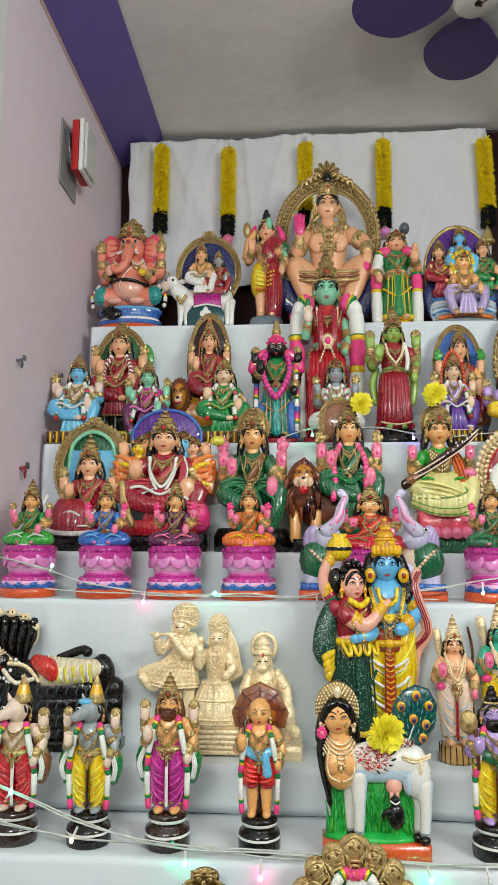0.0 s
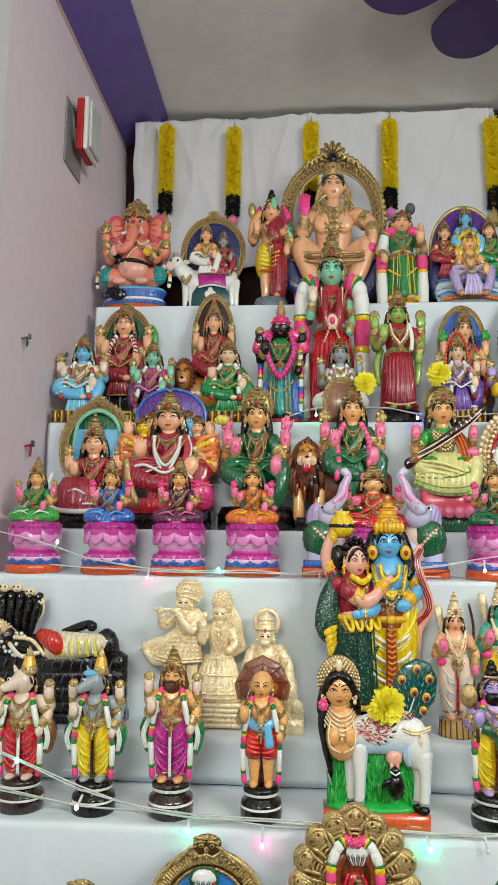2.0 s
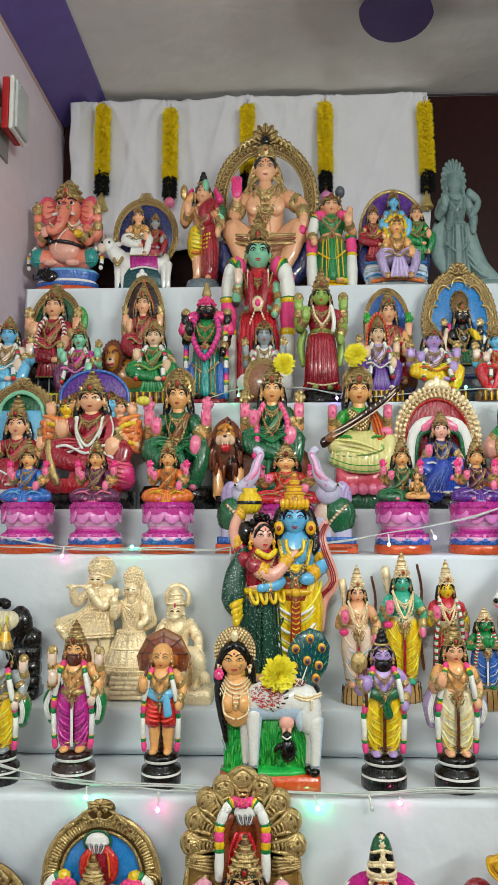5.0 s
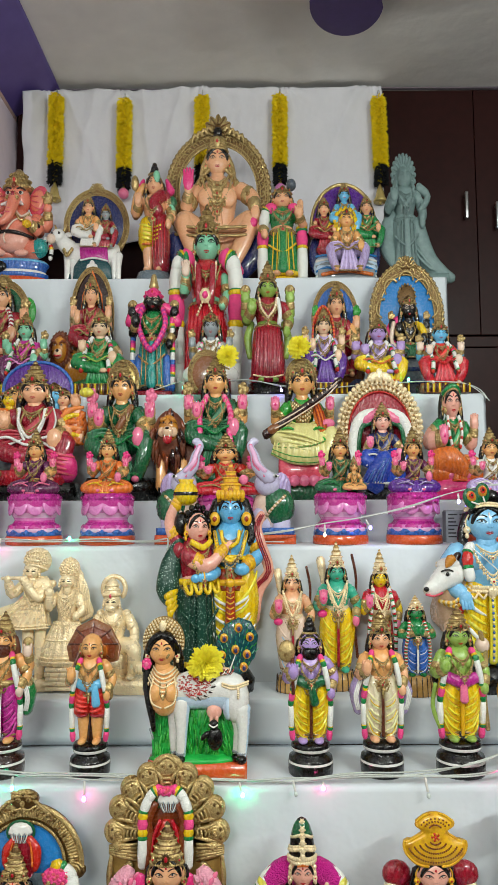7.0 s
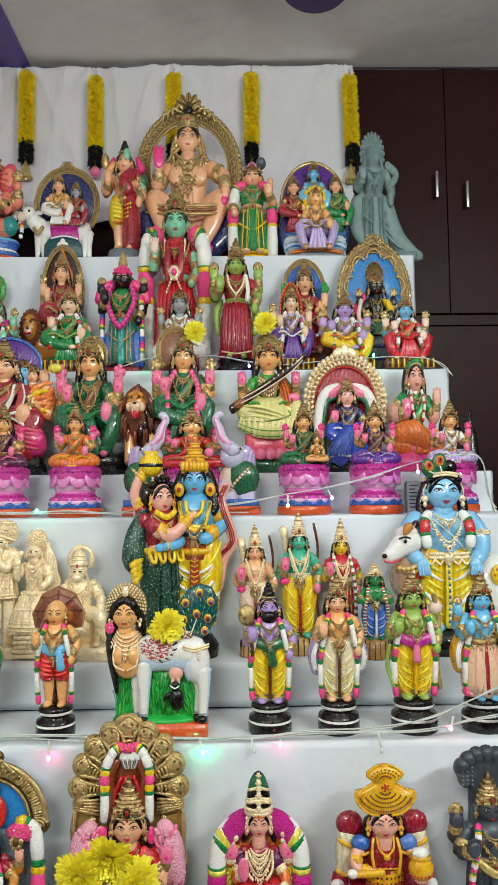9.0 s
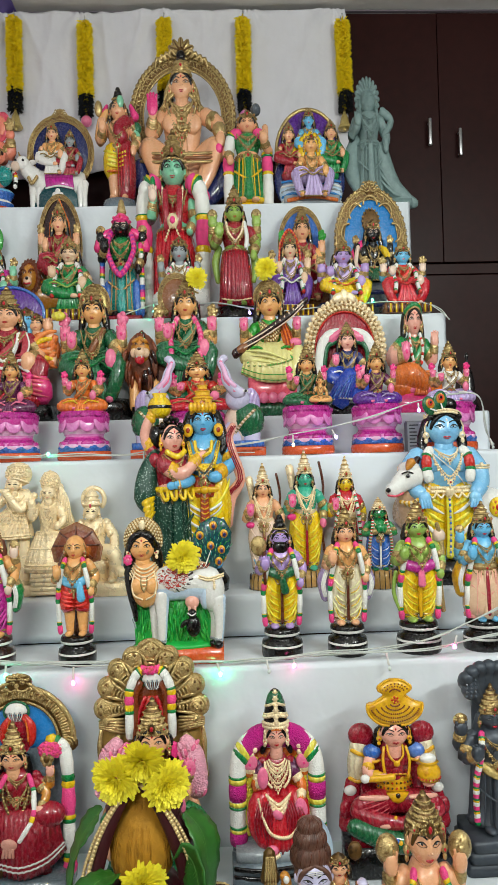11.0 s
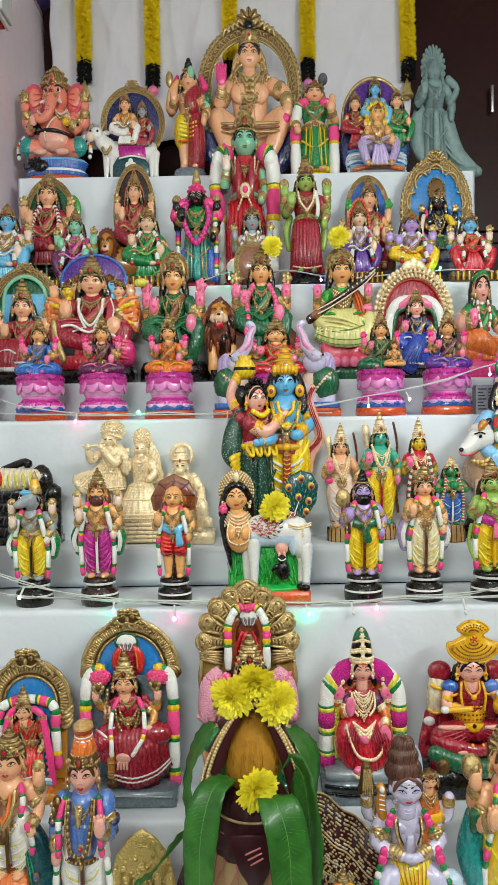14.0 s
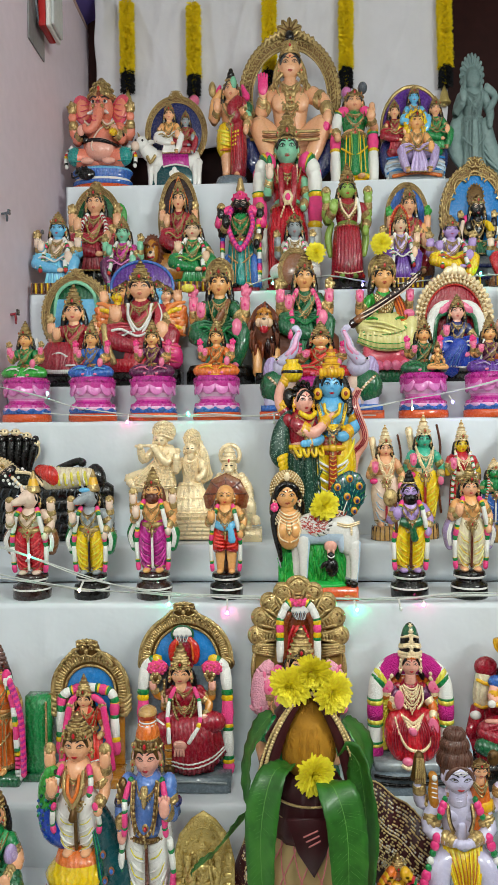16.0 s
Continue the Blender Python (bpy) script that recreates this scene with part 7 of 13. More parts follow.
k = Clay()
halo(k, 0.84, 0.17, 0.17, 0.07, 0.045, low=-50, beads=18, crest=False, fill="brass")
seated(k, "tan", "leaf", "primrose", "leaf", arms=2, hold=None, legs="side", palm="rose", ch=1.8, open_arms=True, sash="ochre", r=0.13)
for q in range(4):
    k.chain([(-0.1, -0.12 - 0.006 * q, 0.59 - 0.03 * q), (0, -0.19, 0.53 - 0.035 * q), (0.1, -0.12 - 0.006 * q, 0.59 - 0.03 * q)], 0.0125, ["pale_gold", "gold"])
k.tube([(0.14, -0.04, 0.61), (0.17, -0.16, 0.48), (0.2, -0.24, 0.36)], [0.035, 0.06, 0.06], "orange", flat=0.5, seg=10)
for j in range(3):
    k.tube([(0.12 + 0.03 * j, -0.1, 0.58), (0.15 + 0.035 * j, -0.215, 0.46), (0.17 + 0.035 * j, -0.28, 0.36)], 0.008, "brick", n=3, seg=5)
k.tube([(-0.4, -0.28, 0.3), (-0.1, -0.25, 0.47), (0.2, -0.22, 0.64), (0.36, -0.2, 0.74)], [0.045, 0.036, 0.034, 0.034], "umber", seg=10, flat=0.6)
for e in (-1, 1):
    k.tube([(-0.3, -0.31 + 0.002 * e, 0.37 + 0.02 * e), (-0.1, -0.27, 0.46 + 0.02 * e), (0.2, -0.23, 0.62 + 0.018 * e), (0.36, -0.225, 0.74 + 0.016 * e)], 0.007, "ivory", n=4, seg=5)
k.ball((-0.32, -0.28, 0.35), (0.075, 0.035, 0.04), "chestnut", rot=(0, -25, 0), seg=14)
k.ball((0.38, -0.2, 0.76), (0.05, 0.03, 0.03), "umber", rot=(0, -40, 0))
for j in range(9):
    k.ball((-0.1 + 0.05 * j, -0.26 + 0.004 * j, 0.47 + 0.031 * j), 0.012, "ivory", seg=6, rings=4)
drape(k, [(-0.26, -0.18, 0.38), (-0.1, -0.24, 0.4), (0.1, -0.24, 0.4), (0.26, -0.16, 0.38)], [(-0.34, -0.22, 0.14), (-0.14, -0.33, 0.06), (0.12, -0.33, 0.05), (0.32, -0.2, 0.12)], "primrose", pleats=11, amp=0.011, bulge=0.06, lines=(0.82, 0.95), line_mat="leaf", line_r=0.0045, ridge=False)
for j in range(4):
    k.tube([(-0.3, -0.27, 0.33 - 0.04 * j), (-0.08, -0.36, 0.31 - 0.04 * j), (0.16, -0.34, 0.24 - 0.03 * j)], [0.006, 0.013, 0.005], "primrose" if j % 2 else "primrose_hi", n=4, seg=7)
k.chain([(-0.28, -0.28, 0.2), (-0.1, -0.36, 0.19), (0.1, -0.36, 0.21), (0.28, -0.25, 0.27)], 0.008, ["gold", "leaf"])
k.block(-0.26, 0.26, -0.3, 0.12, -0.12, 0.1, "coral", 0.03)
for j in range(5):
    k.ball((-0.2 + 0.1 * j, -0.3, -0.08), (0.06, 0.03, 0.05), "rose", seg=9, rings=5)
k.ball((0.26, -0.24, 0.4), (0.07, 0.03, 0.04), "rose")
k.lathe([(0.36, -0.24), (0.37, -0.16), (0.33, -0.1)], "forest", sy=0.7)
k.put("seated_statue", "seated clay statue in pale yellow holding a long lute", 1.01, 1.535, Z3, 0.205, 0.373, deep=0.85)

k = Clay()
halo(k, 0.6, 0.5, 0.52, 0.14, 0.13, mat="pale_gold", rim="pale_gold", inner="scarlet", fill="maroon", low=-25, beads=20, scallop=False, crest=False)
for i in range(34):
    a = radians(-25 + 230 * i / 33)
    k.ball((math.cos(a) * 0.505, 0.1, 0.6 + math.sin(a) * 0.525), (0.03, 0.03, 0.03), "pale_gold", seg=8, rings=5)
    for q in range(2):
        e = 0.05 if q else -0.05
        k.tube([(math.cos(a + e) * (0.4 + 0.05 * q), 0.07, 0.6 + math.sin(a + e) * (0.42 + 0.05 * q)), (math.cos(a) * (0.425 + 0.05 * q), 0.055, 0.6 + math.sin(a) * (0.445 + 0.05 * q)), (math.cos(a + e * 0.2) * (0.4 + 0.05 * q), 0.06, 0.6 + math.sin(a + e * 0.2) * (0.42 + 0.05 * q))], [0.012, 0.017, 0.01], "pale_gold", n=2, seg=6)
for e in (-1, 1):
    k.ball((e * 0.08, 0.07, 1.14), (0.08, 0.04, 0.05), "pale_gold", rot=(0, e * 25, 0), seg=12)
k.ball((0, 0.07, 1.16), (0.05, 0.04, 0.07), "pale_gold", seg=12)
k.tube([(-0.34, 0.02, 0.0), (-0.34, 0.0, 0.5), (-0.24, 0.0, 0.72), (0, 0.02, 0.76), (0.24, 0.0, 0.72), (0.34, 0.0, 0.5), (0.34, 0.02, 0.0)], 0.06, "fluff", seg=10)
k.tube([(-0.28, -0.02, 0.1), (-0.27, -0.02, 0.5), (-0.18, -0.02, 0.66), (0.18, -0.02, 0.66), (0.27, -0.02, 0.5), (0.28, -0.02, 0.1)], 0.03, "forest", seg=8)
k.tube([(-0.2, 0.0, 0.7), (0, 0.0, 0.76), (0.2, 0.0, 0.7)], 0.065, "rose")
k.at(0, -0.08, 0.05, 0.82)
seated(k, "rosy", "navy", "cobalt", "white", legs="side", arms=2, hold="pink", palm="rose")
k.tube([(0.02, -0.24, 0.3), (-0.1, -0.3, 0.15), (-0.18, -0.3, 0.0)], [0.13, 0.15, 0.16], "cobalt", seg=16)
for j in range(7):
    k.tube([(-0.1 + 0.03 * j, -0.33 - 0.02 * min(j, 3), 0.3), (-0.22 + 0.035 * j, -0.42 - 0.02 * min(j, 3) + 0.01 * j, 0.15), (-0.32 + 0.042 * j, -0.42 - 0.02 * min(j, 3), 0.02)], [0.01, 0.016, 0.014], "royal" if j % 2 else "cobalt", n=3, seg=6)
k.chain([(-0.34, -0.36, 0.0), (-0.15, -0.46, 0.02), (0.05, -0.4, 0.0)], 0.014, ["white"])
k.at()
k.lathe([(0.42, -0.1), (0.42, -0.04), (0.36, 0.02)], "jet", sy=0.7)
k.put("seated_statue", "seated clay statue in royal blue inside a cream arch", 1.216, 1.54, Z3, 0.228, 0.343, deep=0.62)

k = Clay()
seated(k, "rosy", "green", "orange", "clay", arms=0, hold=None, crown="none", palm="rose", r=0.122, locks=False)
k.ball((0, 0.03, 0.7), (0.13, 0.11, 0.115), "hair", seg=16)
for e in (-1, 1):
    k.tube([(e * 0.1, 0.02, 0.7), (e * 0.13, 0.02, 0.6), (e * 0.15, 0.0, 0.48)], [0.05, 0.05, 0.03], "hair", seg=10)
    k.chain([(e * 0.08, -0.1, 0.52), (e * 0.09, -0.17, 0.4), (e * 0.05, -0.19, 0.26)], 0.022, ["fluff", "fluff", "scarlet"])
    k.ball((e * 0.105, -0.08, 0.58), (0.022, 0.02, 0.03), "gold", seg=8)
k.tube([(-0.12, -0.03, 0.72), (-0.08, -0.09, 0.755), (0, -0.12, 0.775), (0.08, -0.09, 0.755), (0.12, -0.03, 0.72)], 0.024, "green", seg=8)
k.chain([(-0.11, -0.06, 0.7), (-0.07, -0.115, 0.735), (0, -0.14, 0.75), (0.07, -0.115, 0.735), (0.11, -0.06, 0.7)], 0.011, ["gold"])
limb(k, [(-0.16, 0, 0.44), (-0.34, -0.05, 0.34), (-0.18, -0.2, 0.34)], [0.085, 0.09, 0.055], "rosy", "green", palm="rose")
limb(k, [(0.16, 0, 0.44), (0.27, -0.04, 0.3), (0.29, -0.1, 0.44)], [0.075, 0.07, 0.05], "rosy", "green", palm="rosy")
k.tube([(-0.3, -0.16, 0.16), (-0.1, -0.26, 0.17), (0.08, -0.28, 0.1)], [0.1, 0.11, 0.08], "orange", seg=14)
k.block(-0.4, 0.4, -0.3, 0.16, -0.14, 0.0, "pink", 0.03)
k.ball((0, -0.12, -0.02), (0.36, 0.18, 0.09), "pink", seg=14)
k.put("seated_statue", "seated clay statue in green blouse and orange sari", 1.394, 1.53, Z3, 0.158, 0.3, deep=0.9)

# ---- fourth step: eight statues on pink lotuses ----
for x, skin, top, skirt, hem, label in (
        (0.051, "tan", "green", "leaf", "white", "clay statue in light green on a pink lotus pedestal"),
        (0.226, "tan", "royal", "royal", "sky", "clay statue in blue on a pink lotus pedestal"),
        (0.385, "tan", "plum", "plum", "rose", "clay statue in plum on a pink lotus pedestal"),
        (0.552, "tan", "orange", "orange", "yellow", "clay statue in orange on a pink lotus pedestal"),
        (1.084, "tan", "forest", "forest", "green", "clay statue in dark green with child on a pink lotus"),
        (1.251, "tan", "plum", "violet", "lavender", "clay statue in violet on a pink lotus pedestal"),
        (1.429, "tan", "white", "lavender", "white", "clay statue in pale lavender on a pink lotus pedestal")):
    k = Clay()
    k.at(s=0.55, sx=1.12)
    seated(k, skin, top, skirt, hem, hold="pink" if top != "green" else "gold", palm="rose", ch=2.1)
    if top == "forest":
        k.at(0.12, -0.16, 0.02, 0.28)
        seated(k, "tan", "tan", "tan", "gold", arms=2, hold=None, legs="cross", palm=None)
    k.at()
    lotus_base(k, 0.27, 0.42)
    k.put("seated_statue", label, x, 1.352, Z4, 0.128, 0.266, group="seated statues on lotus pedestals")

k = Clay()
k.at(-0.06, s=0.55, sx=1.12)
seated(k, "tan", "scarlet", "red", "gold", hold="pink", palm="rose", ch=2.1)
k.at(-0.06)
lotus_base(k, 0.2, 0.42)
k.at()
for s in (-1, 1):
    c = -0.06 + s * 0.33
    k.ball((c, 0.0, -0.12), (0.14, 0.16, 0.2), "ivory", seg=16, rings=10)
    k.ball((c - s * 0.03, -0.1, 0.1), (0.095, 0.1, 0.11), "pearl", seg=16, rings=10)
    k.tube([(c - s * 0.02, -0.17, 0.14), (c - s * 0.1, -0.22, 0.24), (c - s * 0.12, -0.2, 0.34), (c - s * 0.15, -0.17, 0.42), (c - s * 0.12, -0.16, 0.47)], [0.06, 0.042, 0.032, 0.027, 0.034], "pearl", seg=12)
    k.tube([(c - s * 0.05, -0.235, 0.2), (c - s * 0.105, -0.255, 0.27), (c - s * 0.125, -0.235, 0.35), (c - s * 0.15, -0.205, 0.42)], [0.02, 0.02, 0.018, 0.014], "blossom", seg=8)
    k.tube([(c - s * 0.05, -0.22, 0.16), (c - s * 0.115, -0.25, 0.26), (c - s * 0.13, -0.225, 0.35), (c - s * 0.15, -0.2, 0.43)], [0.02, 0.017, 0.012, 0.014], "rose", seg=10)
    k.ball((c + s * 0.08, -0.08, 0.08), (0.07, 0.03, 0.12), "lavender", rot=(0, s * -10, s * 30), seg=12)
    k.ball((c + s * 0.03, -0.225, 0.16), (0.022, 0.012, 0.014), "white", seg=7, rings=4)
    k.ball((c + s * 0.03, -0.235, 0.16), (0.01, 0.008, 0.012), "hair", seg=6, rings=4)
    for u in (-0.07, 0.07):
        k.tube([(c + u, -0.08, -0.15), (c + u, -0.1, -0.34)], [0.07, 0.06], "pearl", seg=12)
    k.ball((c + s * 0.05, -0.08, -0.1), (0.12, 0.12, 0.17), "forest", seg=14)
    k.chain([(c - s * 0.06, -0.14, -0.22), (c, -0.2, -0.12), (c + s * 0.1, -0.18, 0.0)], 0.014, ["gold", "ivory"])
    k.block(c - 0.16, c + 0.16, -0.18, 0.16, -0.34, -0.28, "royal", 0.02)
    k.block(c - 0.17, c + 0.17, -0.19, 0.17, -0.42, -0.34, "clay", 0.02)
k.put("elephant_pair_statue", "red-clad lotus statue flanked by two pale elephants with raised trunks", 0.822, 1.365, Z4, 0.318, 0.256, deep=0.75)

# ---- fifth step ----
BLUE_X = 1.37
k = Clay()
for j in range(4):
    k.tube([(-0.62, 0, 0.1 + 0.13 * j), (0.0, -0.02 * j, 0.1 + 0.13 * j), (0.62, 0, 0.1 + 0.13 * j)], [0.11, 0.125, 0.11], "jet", seg=12, n=6)
    for i in range(14):
        x = -0.55 + 1.1 * i / 13
        k.tube([(x, -0.1, 0.04 + 0.13 * j), (x + 0.02, -0.135 - 0.02 * j, 0.1 + 0.13 * j), (x + 0.03, -0.09, 0.17 + 0.13 * j)], 0.008, "basalt", n=2, seg=5)
k.block(-0.68, 0.68, -0.16, 0.16, -0.02, 0.06, "jet", 0.02)
k.tube([(-0.5, -0.06, 0.64), (-0.15, -0.08, 0.62), (0.3, -0.08, 0.64), (0.52, -0.06, 0.66)], [0.1, 0.12, 0.1, 0.07], "jet", seg=14)
k.tube([(0.02, -0.1, 0.64), (0.25, -0.12, 0.65), (0.48, -0.1, 0.67)], [0.135, 0.12, 0.085], "cream", seg=14)
for j in range(6):
    k.tube([(0.06 + 0.07 * j, -0.1, 0.77 - 0.008 * j), (0.08 + 0.07 * j, -0.225, 0.69), (0.1 + 0.07 * j, -0.23, 0.58)], 0.016, "lemon", n=3, seg=6)
for j in range(7):
    k.tube([(0.04 + 0.06 * j, -0.1, 0.78 - 0.01 * j), (0.05 + 0.06 * j, -0.21, 0.7), (0.07 + 0.06 * j, -0.24, 0.6)], 0.012, "white", n=3, seg=5)
k.tube([(-0.06, -0.14, 0.74), (0.06, -0.22, 0.7), (0.12, -0.22, 0.62)], [0.06, 0.09, 0.06], "scarlet", seg=12)
k.ball((0.5, -0.05, 0.6), (0.12, 0.12, 0.2), "jet", seg=14)
k.tube([(0.1, 0.02, 0.74), (0.3, 0.02, 0.82), (0.36, 0.0, 0.8)], [0.04, 0.04, 0.05], "jet")
k.at(-0.38, -0.12, 0.72, 1, ry=-35)
head(k, (0, 0, 0), 0.085, "jet", "jet", "tall", 2.4, "pale_gold", jewel="gold", rings="pale_gold")
k.at()
k.tube([(-0.32, -0.1, 0.64), (-0.15, -0.18, 0.66), (-0.02, -0.2, 0.6)], [0.05, 0.045, 0.035], "jet")
k.chain([(-0.32, -0.2, 0.66), (-0.2, -0.23, 0.56), (-0.05, -0.22, 0.6)], 0.022, ["pale_gold", "white"])
k.chain([(-0.28, -0.2, 0.72), (-0.12, -0.22, 0.7), (0.0, -0.24, 0.58)], 0.02, ["pale_gold"])
k.slab([(-0.66, 0.5), (-0.7, 0.8), (-0.68, 1.02), (-0.55, 1.1), (-0.4, 1.12), (-0.25, 1.1), (-0.12, 1.02), (-0.12, 0.9), (-0.22, 0.78), (-0.34, 0.6)], 0.02, 0.12, "jet", 0.03)
rim = [(-0.66, 0.6), (-0.71, 0.8), (-0.69, 1.02), (-0.56, 1.12), (-0.4, 1.14), (-0.25, 1.12), (-0.12, 1.03), (-0.11, 0.9), (-0.22, 0.76)]
k.tube([(x, 0.03, z) for x, z in rim], 0.01, "pale_gold", n=4, seg=8)
for x, z in ((-0.68, 1.0), (-0.58, 1.1), (-0.46, 1.14), (-0.34, 1.14), (-0.22, 1.1), (-0.13, 1.02)):
    k.ball((x, -0.0, z), (0.05, 0.05, 0.042), "pale_gold", seg=11, rings=7)
    for e in (-1, 1):
        bead(k, (x + e * 0.02, -0.045, z + 0.012), 0.01, "jet")
for i in range(7):
    x = -0.64 + 0.085 * i
    k.tube([(x, -0.0, 1.08), (x * 0.9 - 0.04, -0.03, 0.9), (x * 0.6 - 0.15, -0.02, 0.62)], [0.035, 0.04, 0.02], "jet", n=3, seg=8)
    k.ball((x, -0.03, 1.06), (0.03, 0.03, 0.035), "jet", seg=9, rings=6)
    k.ball((x, -0.06, 1.07), (0.008, 0.006, 0.008), "white", seg=6, rings=4)
for i in range(16):
    k.ball((-0.5 + 0.42 * random.random(), -0.2, 0.56 + 0.2 * random.random()), 0.018, "white", seg=6, rings=4)
k.put("reclining_statue", "black reclining statue in yellow cloth on a hooded serpent couch", 0.138, 1.238, Z5, 0.335, 0.276, deep=0.8)


def all_one(k, mat):
    k.slots, k.mi = [mat], [0] * len(k.mi)


def drawn_face(k, x, y, z, r):
    """Eyes, brows and mouth painted finely on an unpainted face."""
    def on(u, w, out=0.06):
        return (x + u * r * 1.15, y - (face_y(u, w) + out) * r, z + w * r)

    for e in (-1, 1):
        k.tube([on(e * 0.14, 0.08), on(e * 0.34, 0.14, 0.05), on(e * 0.54, 0.09)], [0.04 * r, 0.12 * r, 0.04 * r], "hair", n=3, seg=6)
        k.tube([on(e * 0.12, 0.34), on(e * 0.36, 0.43), on(e * 0.6, 0.33)], 0.024 * r, "russet", n=3, seg=5)
    k.tube([on(-0.18, -0.52), on(0, -0.55, 0.06), on(0.18, -0.52)], [0.02 * r, 0.045 * r, 0.02 * r], "coral", n=3, seg=5)


def knobs(k, c, rx, rz, y, n, size):
    """Close-set raised knobs over a round of carved ornament."""
    for j in range(n):
        a, q = j * 2.4, (j / n) ** 0.5
        bead(k, (c[0] + rx * q * math.cos(a), c[1] - y * (1 - q * q) ** 0.5, c[2] + rz * q * math.sin(a)), size, "gold")


k = Clay()
# flute player: swirled turban, long flaring coat swept to one side
head(k, (-0.08, -0.07, 1.18), 0.07, crown="none", locks=False, hair="gold", skin="gold")
k.ball((-0.04, 0.0, 1.29), (0.135, 0.09, 0.13), "gold", rot=(0, 25, 0), seg=20, rings=12)
knobs(k, (-0.045, -0.02, 1.3), 0.12, 0.11, 0.075, 60, 0.016)
for q in range(4):
    k.tube([(-0.15 + 0.01 * q, -0.05, 1.22 + 0.05 * q), (-0.06, -0.11 + 0.01 * q, 1.25 + 0.045 * q), (0.06, -0.05, 1.2 + 0.06 * q)], 0.014, "gold", n=4, seg=7)
torso(k, 0.82, 1.08, "gold", "gold", 0.11)
k.M = Matrix.Translation((-0.06, 0, 0))
torso(k, 0.82, 1.08, "gold", "gold", 0.11)
necklace(k, 1.08, 0.09, 0.09, -0.11, r=0.013)
necklace(k, 1.06, 0.1, 0.2, -0.12, r=0.013)
k.at()
limb(k, [(-0.17, -0.02, 1.05), (-0.27, -0.06, 0.95), (-0.29, -0.13, 1.08)], [0.05, 0.046, 0.036], "gold")
limb(k, [(0.04, -0.02, 1.04), (0.0, -0.14, 0.92), (-0.14, -0.16, 1.1)], [0.05, 0.046, 0.034], "gold")
k.tube([(-0.34, -0.15, 1.12), (-0.11, -0.17, 1.125)], 0.018, "gold", n=1, seg=9)
k.ball((-0.29, -0.16, 1.11), (0.035, 0.03, 0.04), "gold", seg=10)
k.ball((-0.15, -0.17, 1.11), (0.035, 0.03, 0.035), "gold", seg=10)
drape(k, [(-0.15, -0.06, 0.92), (-0.06, -0.1, 0.86), (0.04, -0.06, 0.88)], [(-0.47, 0.0, 0.66), (-0.2, -0.14, 0.61), (0.1, -0.1, 0.62)], "gold", pleats=10, amp=0.014, bulge=0.03, lines=(0.86, 0.97), line_mat="gold", line_r=0.01)
k.slab([(-0.13, 0.98), (0.03, 0.98), (0.1, 0.63), (-0.3, 0.63), (-0.5, 0.7), (-0.48, 0.78), (-0.26, 0.86)], -0.02, 0.06, "gold", 0.025)
for j in range(70):
    t, u = (j % 10) / 9, (j // 10) / 6
    bead(k, (-0.11 - 0.3 * u * (1 - t) + 0.14 * t + 0.04 * u * t, -0.12 - 0.035 * math.sin(math.pi * u), 0.9 - 0.26 * u + 0.03 * (1 - t) * u), 0.011, "gold")
k.tube([(-0.44, -0.02, 0.7), (-0.36, -0.04, 0.62), (-0.28, -0.05, 0.6)], [0.04, 0.05, 0.03], "gold", seg=10)
for x in (-0.12, 0.0):
    k.tube([(x, 0, 0.66), (x, -0.01, 0.3), (x, -0.02, 0.08)], [0.06, 0.05, 0.045], "gold", seg=12)
# companion: domed crown, long veil, full pleated skirt
head(k, (0.26, -0.08, 1.08), 0.068, crown="none", locks=False, hair="gold", skin="gold")
k.ball((0.275, -0.02, 1.2), (0.1, 0.08, 0.12), "gold", seg=18, rings=11)
knobs(k, (0.275, -0.03, 1.2), 0.095, 0.115, 0.07, 54, 0.015)
k.slab([(0.2, 1.2), (0.32, 1.26), (0.39, 1.16), (0.44, 0.95), (0.5, 0.78), (0.49, 0.72), (0.38, 0.65), (0.3, 0.8), (0.16, 0.9)], 0.0, 0.06, "gold", 0.025)
for q in range(6):
    k.tube([(0.36 + 0.012 * q, -0.03, 1.18 - 0.02 * q), (0.38 + 0.015 * q, -0.04, 0.98), (0.38 + 0.02 * q, -0.03, 0.72 + 0.01 * q)], 0.009, "gold", n=4, seg=6)
k.M = Matrix.Translation((0.25, -0.02, 0))
torso(k, 0.66, 0.96, "gold", "gold", 0.105)
for d in (0.06, 0.14, 0.22):
    necklace(k, 0.98, 0.085, d, -0.1, r=0.013)
belt(k, 0.66, 0.12)
k.at()
limb(k, [(0.14, -0.03, 0.93), (0.1, -0.1, 0.82), (0.11, -0.15, 0.95)], [0.045, 0.042, 0.032], "gold", palm="gold")
limb(k, [(0.36, -0.03, 0.93), (0.4, -0.06, 0.8), (0.34, -0.12, 0.72)], [0.045, 0.042, 0.032], "gold")
k.lathe([(0.245, 0.25), (0.25, 0.28), (0.22, 0.42), (0.16, 0.58), (0.12, 0.68)], "gold", c=(0.25, -0.02, 0), sy=0.66, waves=20, amp=0.05)
for z, q in ((0.29, 0.25), (0.33, 0.245), (0.5, 0.19)):
    k.chain([(0.25 + q * math.cos(radians(a)), -0.02 + 0.7 * q * math.sin(radians(a)), z) for a in range(185, 356, 17)], 0.011, ["gold"], n=3)
for j in range(90):
    u, a = (j // 15) / 5, radians(195 + 150 * (j % 15) / 14)
    q = 0.245 - 0.1 * u
    bead(k, (0.25 + q * math.cos(a), -0.025 + 0.68 * q * math.sin(a), 0.31 + 0.28 * u), 0.009, "gold")
